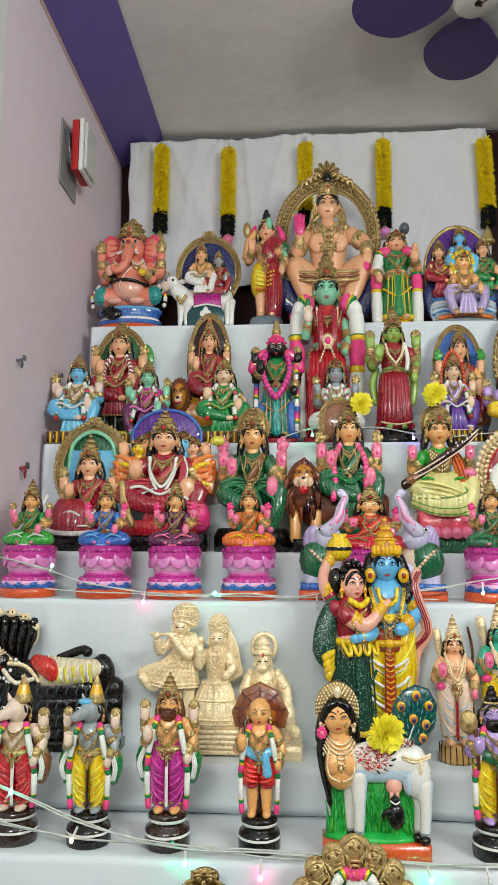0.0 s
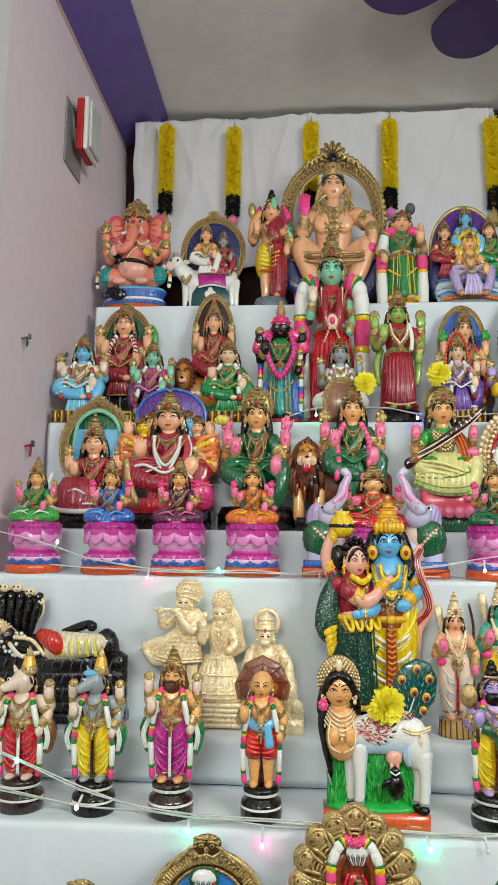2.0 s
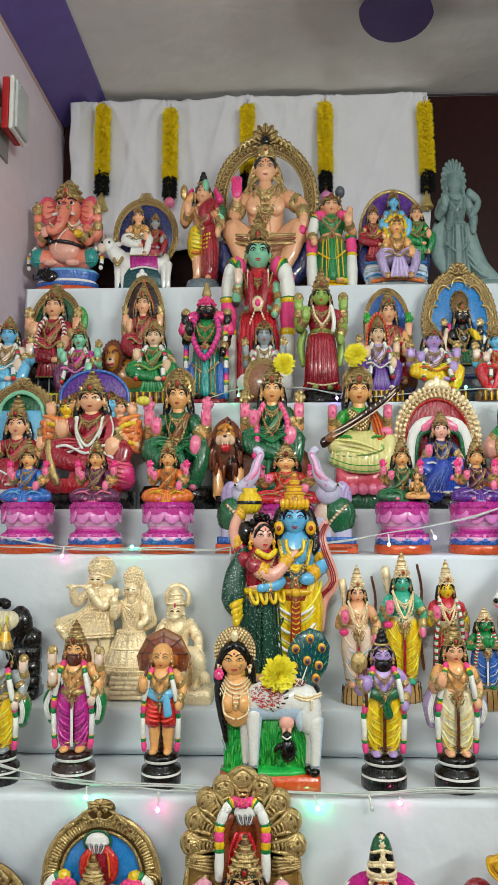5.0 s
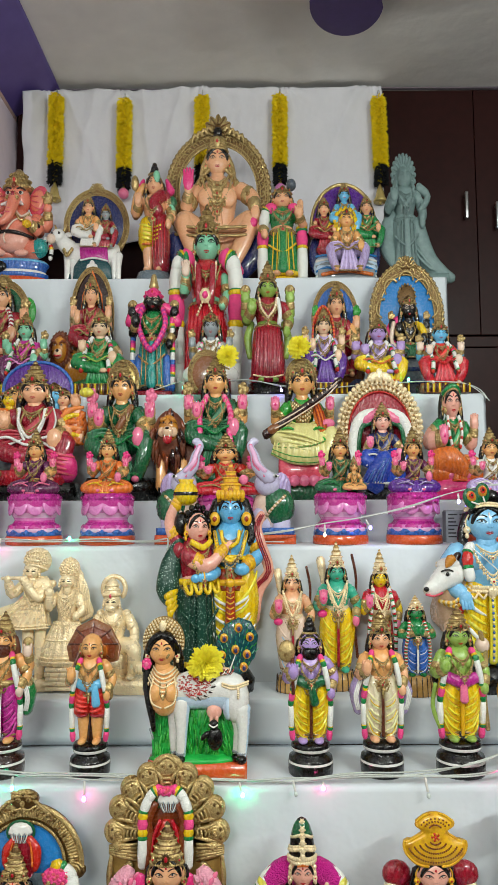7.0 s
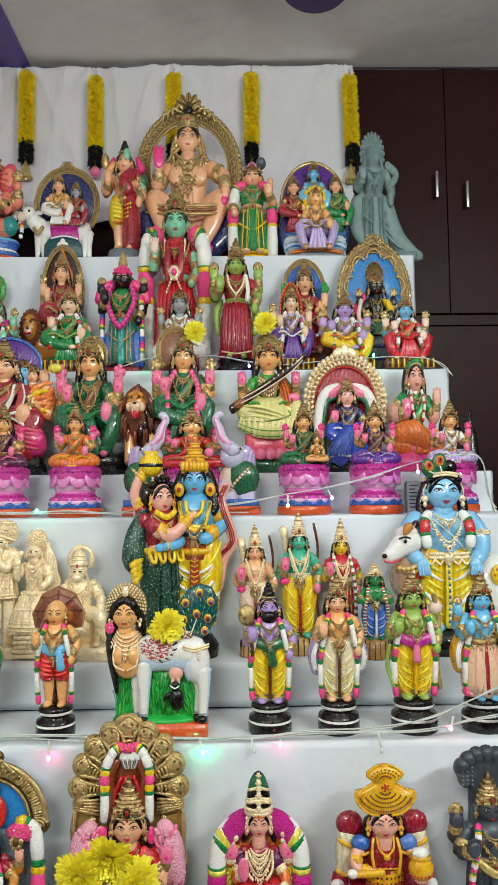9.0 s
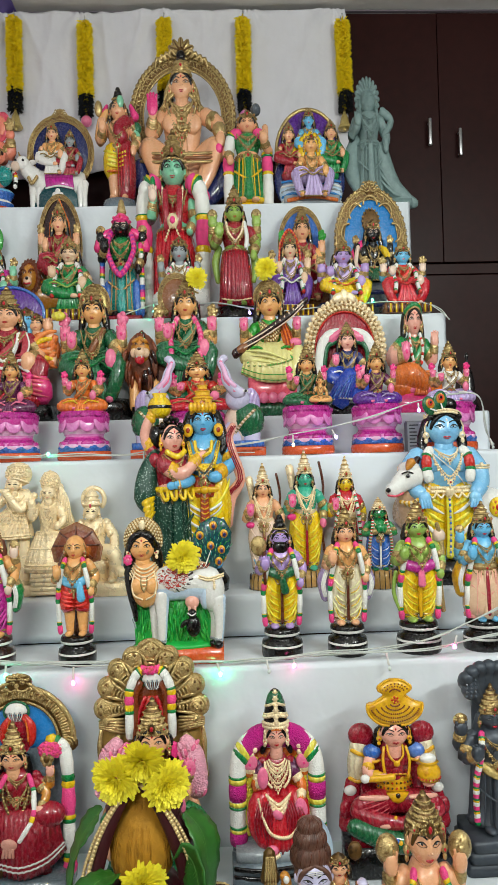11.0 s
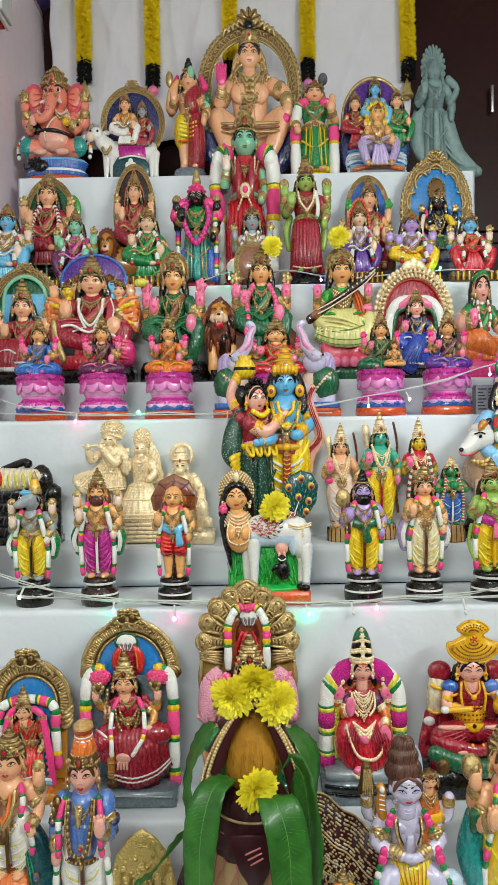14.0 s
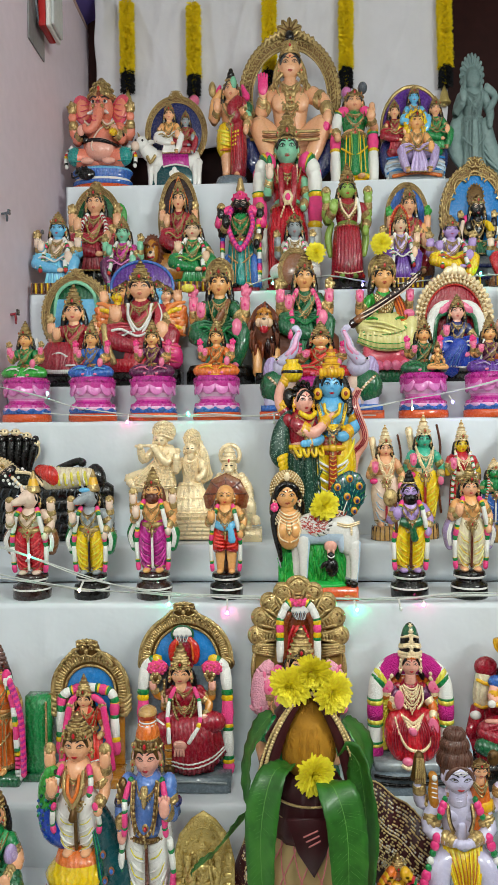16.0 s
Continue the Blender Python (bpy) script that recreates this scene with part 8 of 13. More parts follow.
# stepped plinth and ground
for j in range(5):
    k.block(0.09 - 0.012 * (j % 2), 0.47 + 0.012 * (j % 2), -0.19, 0.16, 0.02 + 0.046 * j, 0.06 + 0.046 * j, "gold", 0.012)
k.block(-0.24, 0.12, -0.15, 0.14, 0.0, 0.12, "gold", 0.03)
all_one(k, "pale_gold")
drawn_face(k, -0.08, -0.07, 1.18, 0.07)
drawn_face(k, 0.26, -0.08, 1.08, 0.068)
k.put("couple_statue", "pearl-gold statue of a standing couple with a flute", 0.441, 1.235, Z5, 0.222, 0.292, deep=0.75)

k = Clay()
# monkey-faced figure seated with one leg down, its tail curled behind the crown
k.tube([(-0.15 + 0.2 * math.cos(radians(a)), 0.06, 1.68 + 0.21 * math.sin(radians(a))) for a in range(-40, 221, 20)], 0.045, "gold", n=2, seg=9)
head(k, (-0.16, -0.1, 1.47), 0.135, crown="none", locks=False, hair="gold", skin="gold")
k.lathe([(0.14, 1.56), (0.16, 1.6), (0.14, 1.66), (0.115, 1.7), (0.12, 1.74), (0.07, 1.84), (0.02, 1.87)], "gold", c=(-0.16, -0.05, 0), seg=24)
for z, q in ((1.6, 0.165), (1.68, 0.13), (1.75, 0.12)):
    k.chain([(-0.16 + q * math.cos(radians(a)), -0.05 + q * math.sin(radians(a)), z) for a in range(185, 356, 17)], 0.018, ["gold"], n=3)
k.ball((-0.16, -0.24, 1.39), (0.1, 0.06, 0.06), "gold", seg=14)
k.M = Matrix.Translation((-0.14, 0, 0))
torso(k, 0.74, 1.28, "gold", "gold", 0.24)
necklace(k, 1.28, 0.16, 0.16, -0.2, r=0.022)
necklace(k, 1.26, 0.18, 0.32, -0.22, r=0.022)
belt(k, 0.84, 0.22)
k.at()
limb(k, [(-0.4, -0.02, 1.2), (-0.48, -0.12, 0.95), (-0.34, -0.26, 0.9)], [0.1, 0.09, 0.07], "gold")
limb(k, [(0.12, -0.02, 1.2), (0.24, -0.08, 1.0), (0.26, -0.22, 0.82)], [0.1, 0.09, 0.07], "gold")
k.tube([(-0.2, -0.05, 0.72), (-0.42, -0.22, 0.7), (-0.2, -0.34, 0.56), (0.0, -0.34, 0.5)], [0.17, 0.14, 0.1, 0.07], "gold", seg=14)
k.tube([(0.0, -0.05, 0.72), (0.24, -0.24, 0.74), (0.27, -0.26, 0.5), (0.22, -0.24, 0.3)], [0.17, 0.14, 0.11, 0.075], "gold", seg=14)
k.ball((0.22, -0.34, 0.28), (0.08, 0.14, 0.05), "gold", seg=12)
k.ball((0.37, -0.3, 0.42), (0.105, 0.1, 0.105), "gold", seg=18, rings=11)
for q in range(6):
    k.tube([(0.37 + 0.1 * math.cos(q * 0.52), -0.3 - 0.1 * math.sin(q * 0.52), 0.34), (0.37 + 0.075 * math.cos(q * 0.52), -0.3 - 0.09 * math.sin(q * 0.52), 0.48)], 0.012, "gold", n=2, seg=6)
k.tube([(0.35, -0.28, 0.52), (0.3, -0.24, 0.86)], 0.03, "gold", n=2, seg=9)
k.block(-0.42, 0.2, -0.2, 0.16, 0.2, 0.72, "gold", 0.06)
k.block(-0.46, 0.5, -0.42, 0.18, 0.0, 0.24, "gold", 0.05)
all_one(k, "pale_gold")
drawn_face(k, -0.16, -0.1, 1.47, 0.135)
k.tube([(-0.16, -0.235, 1.56), (-0.16, -0.24, 1.61)], 0.02, "coral", n=1, seg=6)
k.put("seated_statue", "pearl-gold seated monkey-faced statue with a mace", 0.605, 1.235, Z5, 0.126, 0.236)

k = Clay()
k.at(0.1, 0.02, 0.0, 1.0)
standing(k, "blue", "blue", "dhoti", "yellow", "white", "none", crown="tall", cm="sun", garland=None, pleat="brick", r=0.088, palm="blue", rings=None)
for e in (-1, 1):
    k.ball((e * 0.1, -0.06, 0.72), (0.034, 0.02, 0.036), "sun", seg=12)
    k.ball((e * 0.1, -0.08, 0.72), (0.014, 0.012, 0.014), "brick", seg=8)
    k.tube([(e * 0.08, 0.03, 0.8), (e * 0.11, 0.0, 0.72), (e * 0.13, -0.02, 0.64), (e * 0.11, -0.05, 0.6)], [0.04, 0.042, 0.035, 0.02], "hair", seg=9)
    k.tube([(e * 0.1, -0.06, 0.655), (e * 0.085, -0.115, 0.6), (e * 0.06, -0.135, 0.54), (0, -0.14, 0.515)], 0.013, "yellow", seg=8)
    k.tube([(e * 0.055, -0.1, 0.66), (e * 0.045, -0.125, 0.61), (0, -0.135, 0.585)], 0.011, "yellow", seg=8)
    for j in range(3):
        k.tube([(e * 0.025, -0.105, 0.3 - 0.09 * j), (e * 0.09, -0.112, 0.33 - 0.09 * j), (e * 0.15, -0.04, 0.38 - 0.09 * j)], 0.008, "white", n=3, seg=6)
k.tube([(-0.12, -0.06, 0.525), (0, -0.13, 0.535), (0.12, -0.06, 0.525)], 0.012, "yellow", seg=8)
k.lathe([(0.13, 0.37), (0.14, 0.4), (0.135, 0.45), (0.125, 0.475)], "brick", sy=0.85, waves=22, amp=0.025)
k.lathe([(0.142, 0.395), (0.15, 0.41), (0.142, 0.425)], "sun", sy=0.86)
k.ball((0, -0.13, 0.41), (0.03, 0.02, 0.022), "sun", seg=10)
k.tube([(0, -0.11, 0.4), (0.0, -0.125, 0.2), (0.0, -0.11, 0.04)], [0.026, 0.034, 0.036], "brick", flat=0.4)
for j in range(13):
    k.tube([(-0.022, -0.137, 0.37 - 0.025 * j), (0.0, -0.142, 0.36 - 0.025 * j), (0.022, -0.137, 0.37 - 0.025 * j)], 0.004, "sun", n=2, seg=5)
for j in range(7):
    k.ball((-0.075 + 0.025 * j, -0.1 + 0.004 * abs(j - 3), 0.84), (0.018, 0.018, 0.026), "sun", seg=8, rings=5)
limb(k, [(0.12, 0, 0.63), (0.18, -0.01, 0.55), (0.085, -0.11, 0.48)], [0.045, 0.042, 0.032], "blue", cuff="sun")
k.ball((0.07, -0.13, 0.475), (0.05, 0.025, 0.03), "blue", seg=10)
k.tube([(0.2, 0.02, 0.74), (0.165, 0.0, 0.68), (0.185, -0.02, 0.6), (0.24, 0.0, 0.46), (0.17, 0.02, 0.36), (0.15, 0.0, 0.22)], [0.026, 0.034, 0.036, 0.034, 0.04, 0.03], "rosy", flat=0.6, seg=10)
for q in (-1, 0, 1):
    k.tube([(0.2 + 0.012 * q, -0.01, 0.74), (0.165 + 0.013 * q, -0.035, 0.68), (0.185 + 0.013 * q, -0.056, 0.6), (0.24 + 0.013 * q, -0.036, 0.46), (0.14 + 0.014 * q, -0.02, 0.36), (0.14 + 0.01 * q, -0.03, 0.22)], 0.004, "maroon", n=3, seg=5)
k.at(-0.115, -0.06, 0.0, 0.9, rz=24)
standing(k, "rosy", "maroon", "skirt", "sequin", "sequin", "none", crown="none", garland=None, r=0.081, locks=False, rings="sun")
k.ball((-0.085, 0.05, 0.77), (0.06, 0.06, 0.07), "hair", seg=14)
for j in range(7):
    k.ball((0.08 * math.cos(j * 0.52), -0.02, 0.79 + 0.08 * math.sin(j * 0.52)), (0.02, 0.035, 0.02), "hair", seg=8, rings=5)
k.ball((0, -0.03, 0.6), (0.125, 0.095, 0.05), "maroon", seg=14)
k.tube([(-0.07, -0.1, 0.68), (0.0, -0.13, 0.65), (0.07, -0.1, 0.68)], 0.018, "yellow", seg=8)
k.tube([(-0.1, 0.03, 0.66), (-0.17, 0.02, 0.55), (-0.2, 0.0, 0.43), (-0.16, -0.02, 0.36)], [0.05, 0.075, 0.085, 0.05], "sequin", flat=0.7, seg=14)
for j in range(4):
    k.tube([(-0.15, -0.03, 0.42 - 0.025 * j), (-0.2, -0.06, 0.4 - 0.03 * j), (-0.235 + 0.012 * j, -0.05, 0.39 - 0.035 * j)], [0.016, 0.024, 0.018], "yellow", n=3, seg=8)
for j in range(4):
    k.tube([(-0.12 + 0.065 * j, -0.1 - 0.02 * (j in (1, 2)), 0.46), (-0.11 + 0.065 * j, -0.15, 0.415), (-0.085 + 0.065 * j, -0.15, 0.415), (-0.075 + 0.065 * j, -0.11 - 0.02 * (j in (1, 2)), 0.46)], 0.012, "yellow", n=4, seg=7)
k.lathe([(0.132, 0.45), (0.14, 0.465), (0.132, 0.48)], "yellow", sy=0.85)
k.tube([(-0.17, -0.1, 0.05), (0.0, -0.15, 0.02), (0.12, -0.12, 0.05)], 0.016, "yellow", seg=8)
limb(k, [(-0.1, -0.06, 0.61), (0.02, -0.15, 0.55), (0.17, -0.13, 0.645)], [0.046, 0.042, 0.03], "rosy", "maroon", cuff="sun")
k.ball((0.19, -0.135, 0.66), (0.04, 0.026, 0.022), "rosy", rot=(0, -30, 0), seg=12)
limb(k, [(-0.1, 0.06, 0.64), (-0.17, 0.08, 0.78), (-0.1, 0.06, 0.93)], [0.042, 0.038, 0.03], "rosy", "maroon", cuff="sun")
k.tube([(0.12, -0.1, 0.515), (0.06, -0.145, 0.5), (-0.03, -0.15, 0.49)], [0.03, 0.03, 0.024], "blue", seg=12)
k.ball((-0.055, -0.148, 0.487), (0.036, 0.02, 0.024), "blue", seg=10)
k.ball((0.0, -0.148, 0.495), (0.012, 0.032, 0.032), "sun", seg=10)
k.lathe([(0.03, 0.875), (0.07, 0.895), (0.09, 0.93), (0.088, 0.95), (0.07, 0.985), (0.045, 1.0), (0.058, 1.02)], ["yellow", "yellow", "jet", "yellow", "yellow", "yellow"], c=(-0.055, 0.06, 0), seg=24)
k.at()
k.lathe([(0.24, -0.12), (0.25, -0.06), (0.2, 0.0)], "jet", sy=0.65)
k.put("couple_statue", "blue-skinned flirting couple statue with yellow crown and pot", 0.808, 1.225, Z5, 0.24, 0.47, deep=0.8)

for x, y, w, h, skin, top, kind, lc, hem, label in (
        (0.965, 1.222, 0.095, 0.276, "peach", "peach", "dhoti", "ivory", "sky", "peach standing clay statue with a quiver on wooden base"),
        (1.06, 1.242, 0.104, 0.302, "sea", "sea", "dhoti", "yellow", "sun", "sea-green standing clay statue with a bow on wooden base"),
        (1.151, 1.242, 0.092, 0.286, "yellow", "red", "skirt", "red", "gold", "yellow-faced standing clay statue in red sari")):
    k = Clay()
    standing(k, skin, top, kind, lc, hem, "bless", crown="tall", ch=2.3, cm="pale_gold", garland=None if kind != "skirt" else ["white", "white", "red", "green"], pleat="maroon", r=0.085, palm="rose")
    k.chain([(-0.1, -0.08, 0.7), (0, -0.13, 0.5), (0.1, -0.08, 0.7)], 0.016, ["pale_gold"])
    k.lathe([(0.11, 0.46), (0.125, 0.48), (0.115, 0.51)], "pale_gold", sy=0.8)
    if kind == "dhoti":
        k.tube([(0.16, 0.02, 0.9), (0.2, 0.02, 0.7), (0.17, 0.0, 0.4), (0.2, 0.0, 0.1)], 0.014, "brown")
        k.tube([(-0.1, 0.06, 0.62), (-0.15, 0.06, 0.86)], [0.035, 0.045], "pale_gold")
        k.ball((-0.15, -0.08, 0.45), (0.05, 0.03, 0.03), "pink")
    wood_base(k, 0.17, 0.13)
    k.put("standing_statue", label, x, y, Z5, w, h)

k = Clay()
standing(k, "green", "green", "dhoti", "royal", "white", "fold", crown="tall", ch=2.0, cm="pale_gold", garland=["scarlet", "white", "green"], r=0.1)
wood_base(k, 0.2, 0.24)
k.put("standing_statue", "small green monkey-faced clay statue with folded arms", 1.212, 1.19, Z5, 0.078, 0.196)

k = Clay()
# the calf lying behind the legs
k.tube([(-0.2, 0.1, 0.3), (0.05, 0.14, 0.26), (0.3, 0.1, 0.26)], [0.14, 0.15, 0.16], "dawn", seg=16)
k.ball((0.3, 0.06, 0.24), (0.15, 0.14, 0.2), "white", seg=18, rings=11)
k.slab(ellipse(0.31, 0.32, 0.05, 0.062, 0, 360, 22), -0.095, -0.06, "yellow", 0.008)
k.ball((0.31, -0.095, 0.32), (0.016, 0.01, 0.02), "scarlet", seg=9)
for e in range(6):
    k.ball((0.31 + 0.03 * math.cos(e * 1.05), -0.095, 0.32 + 0.038 * math.sin(e * 1.05)), (0.008, 0.006, 0.01), "orange", seg=6, rings=4)
k.tube([(-0.14, 0.06, 0.24), (-0.19, 0.02, 0.36), (-0.21, -0.04, 0.47)], [0.13, 0.105, 0.085], "dawn", seg=16)
k.tube([(-0.2, -0.08, 0.53), (-0.26, -0.12, 0.51), (-0.33, -0.16, 0.46), (-0.37, -0.18, 0.44)], [0.075, 0.072, 0.048, 0.036], "white", seg=18)
k.ball((-0.235, -0.1, 0.575), (0.07, 0.06, 0.045), "white", seg=14)
k.ball((-0.385, -0.21, 0.448), (0.016, 0.014, 0.014), "jet", seg=8)
k.tube([(-0.3, -0.225, 0.43), (-0.345, -0.222, 0.412), (-0.385, -0.2, 0.418)], 0.007, "coral", n=3, seg=5)
k.tube([(-0.23, -0.16, 0.615), (-0.25, -0.175, 0.59), (-0.265, -0.185, 0.57)], [0.03, 0.024, 0.008], "ochre", n=3, seg=7)
k.ball((-0.262, -0.188, 0.53), (0.02, 0.01, 0.012), "white", seg=9)
k.ball((-0.262, -0.198, 0.53), (0.011, 0.009, 0.012), "hair", seg=8)
k.tube([(-0.295, -0.188, 0.545), (-0.262, -0.2, 0.556), (-0.228, -0.18, 0.545)], 0.005, "hair", n=3, seg=5)
k.ball((-0.15, -0.1, 0.53), (0.06, 0.025, 0.032), "rosy", rot=(0, 14, 0), seg=10)
k.tube([(-0.2, -0.09, 0.6), (-0.175, -0.08, 0.63), (-0.16, -0.07, 0.625)], [0.026, 0.02, 0.008], "umber")
for q in range(2):
    k.chain([(-0.29 + 0.03 * q, -0.1, 0.37 - 0.015 * q), (-0.22 + 0.02 * q, -0.15, 0.37 - 0.02 * q), (-0.13, -0.13, 0.44 - 0.02 * q), (-0.1, -0.05, 0.5)], 0.013, ["sun", "pale_gold"])
for x in (-0.2, -0.1):
    k.tube([(x, -0.02, 0.22), (x - 0.02, -0.06, 0.1), (x, -0.05, 0.0)], [0.06, 0.045, 0.04], "dawn", seg=10)
k.ball((0.16, -0.12, 0.05), (0.06, 0.05, 0.06), "leaf", seg=10)
k.ball((-0.17, -0.1, 0.2), (0.04, 0.03, 0.05), "leaf", seg=10)
# the chubby standing figure
for e in (-1, 1):
    k.tube([(e * 0.06, -0.02, 0.44), (e * 0.085, -0.03, 0.3), (e * 0.075, -0.02, 0.14), (e * 0.065, -0.02, 0.02)], [0.1, 0.095, 0.075, 0.06], "yellow", seg=16)
    for j in range(7):
        z = 0.4 - 0.05 * j
        k.tube([(e * 0.03, -0.115 + 0.004 * j, z - 0.06), (e * 0.085, -0.13 + 0.006 * j, z - 0.03), (e * (0.15 - 0.006 * j), -0.09, z + 0.02), (e * (0.172 - 0.008 * j), -0.03, z + 0.06)], [0.004, 0.012, 0.013, 0.006], ("lemon", "white", "yellow_hi")[j % 3], n=4, seg=7)
    k.ball((e * 0.07, -0.08, 0.02), (0.05, 0.08, 0.03), "cloud", seg=12)
k.lathe([(0.12, 0.4), (0.155, 0.45), (0.15, 0.52), (0.15, 0.6), (0.152, 0.65), (0.11, 0.69), (0.06, 0.71)], "cloud", sy=0.72, seg=28)
for e in (-1, 1):
    k.ball((e * 0.075, -0.075, 0.6), (0.075, 0.05, 0.06), "cloud", seg=14)
    k.tube([(e * 0.148, 0.0, 0.655), (e * 0.215, -0.01, 0.56), (e * 0.215, -0.06, 0.47), (e * 0.165, -0.13, 0.41)], [0.062, 0.062, 0.055, 0.042], "cloud", seg=14)
    k.ball((e * 0.155, -0.155, 0.385), (0.04, 0.03, 0.05), "cloud", seg=12)
    for j in range(4):
        k.tube([(e * (0.13 + 0.017 * j), -0.175, 0.38), (e * (0.12 + 0.018 * j), -0.18, 0.335)], 0.0095, "cloud", n=1, seg=6)
    for t, w in ((0.58, 0.066), (0.565, 0.067), (0.45, 0.055)):
        k.lathe([(w, -0.006), (w * 1.05, 0), (w, 0.006)], "pale_gold", c=(e * (0.222 if t > 0.5 else 0.205), -0.01 if t > 0.5 else -0.07, t), seg=14)
    bead(k, (e * 0.22, -0.075, 0.585), 0.016, "pale_gold")
    rope(k, [(e * 0.1, -0.08, 0.685), (e * 0.135, -0.125, 0.62), (e * 0.125, -0.155, 0.5)], 0.03, ((0, 0.3, "fluff"), (0.3, 0.36, "green"), (0.36, 0.66, "scarlet"), (0.66, 0.72, "green"), (0.72, 1.0, "fluff")))
    rope(k, [(e * 0.18, -0.11, 0.36), (e * 0.185, -0.1, 0.22), (e * 0.17, -0.08, 0.08)], 0.025, ((0, 0.28, "scarlet"), (0.28, 0.33, "green"), (0.33, 0.8, "fluff"), (0.8, 0.86, "green"), (0.86, 1.0, "scarlet")))
    k.tube([(e * 0.09, 0.02, 0.86), (e * 0.12, 0.01, 0.76), (e * 0.125, -0.01, 0.68), (e * 0.1, -0.04, 0.63)], [0.03, 0.034, 0.03, 0.014], "hair", seg=10)
head(k, (0, -0.04, 0.815), 0.105, "cloud", crown="none", locks=False, jewel="white", rings="pale_gold")
k.ball((0.0, 0.03, 0.875), (0.107, 0.09, 0.085), "hair", seg=18, rings=10)
k.ball((0.05, 0.02, 0.96), (0.055, 0.05, 0.05), "hair", seg=14)
for j in range(8):
    a = radians(20 + 20 * j)
    k.ball((0.092 * math.cos(a), -0.07 - 0.03 * math.sin(a), 0.865 + 0.055 * math.sin(a)), (0.022, 0.02, 0.02), "hair", seg=8, rings=5)
for q in range(2):
    k.chain([(-0.115, -0.03, 0.885 + 0.014 * q), (-0.07, -0.105, 0.905 + 0.014 * q), (0, -0.13, 0.915 + 0.014 * q), (0.07, -0.105, 0.905 + 0.014 * q), (0.115, -0.03, 0.885 + 0.014 * q)], 0.0085, ["pale_gold"])
for x, z, tilt in ((-0.095, 0.955, -22), (-0.03, 0.985, 4)):
    k.ball((x, -0.1, z), (0.045, 0.018, 0.062), "forest", rot=(0, tilt, 0), seg=14, rings=9)
    k.ball((x, -0.112, z + 0.012), (0.028, 0.012, 0.034), "ochre", rot=(0, tilt, 0), seg=12, rings=7)
    k.ball((x, -0.122, z + 0.018), (0.016, 0.01, 0.02), "scarlet", seg=10)
    k.ball((x, -0.129, z + 0.02), (0.008, 0.006, 0.01), "hair", seg=7, rings=4)
    k.tube([(x * 0.6, -0.125, 0.92), (x, -0.12, z - 0.02)], 0.005, "white", n=1, seg=5)
for w, d, r in ((0.07, 0.045, 0.01), (0.1, 0.17, 0.013)):
    necklace(k, 0.69, w, d, -0.14, "pale_gold", r=r)
k.tube([(-0.11, -0.12, 0.68), (0.03, -0.15, 0.55), (0.1, -0.12, 0.47)], 0.004, "white", n=4, seg=5)
for z, w in ((0.45, 0.158), (0.428, 0.162)):
    k.chain([(w * math.cos(radians(a)), -0.02 + 0.74 * w * math.sin(radians(a)), z) for a in range(185, 356, 17)], 0.012, ["pale_gold"], n=3)
for j in range(5):
    k.chain([(-0.13 + 0.052 * j, -0.13, 0.42), (-0.104 + 0.052 * j, -0.145, 0.39), (-0.078 + 0.052 * j, -0.13, 0.42)], 0.008, ["pale_gold"], n=3)
k.ball((0, -0.15, 0.43), (0.03, 0.018, 0.032), "pale_gold", seg=12)
k.tube([(0, -0.13, 0.4), (0.0, -0.135, 0.2), (0.0, -0.11, 0.03)], [0.018, 0.022, 0.024], "yellow_hi", flat=0.4)
k.chain([(0, -0.142, 0.38), (0.0, -0.148, 0.2), (0.0, -0.122, 0.04)], 0.009, ["royal", "pale_gold"], gap=2.0)
k.lathe([(0.36, -0.14), (0.37, -0.08), (0.33, 0.0)], "jet", c=(0.04, 0.02, 0), sy=0.5)
XMID = (min(p.x for p in k.v) + max(p.x for p in k.v)) / 2
k.put("standing_statue", "chubby blue standing statue in yellow before a white calf", BLUE_X + XMID * 0.36, 1.23, Z5, (max(p.x for p in k.v) - min(p.x for p in k.v)) * 0.36, 0.424, deep=0.8)

# ---- sixth step: standing statues on turned pedestals ----
TEN = dict(group="standing statues on turned pedestals")


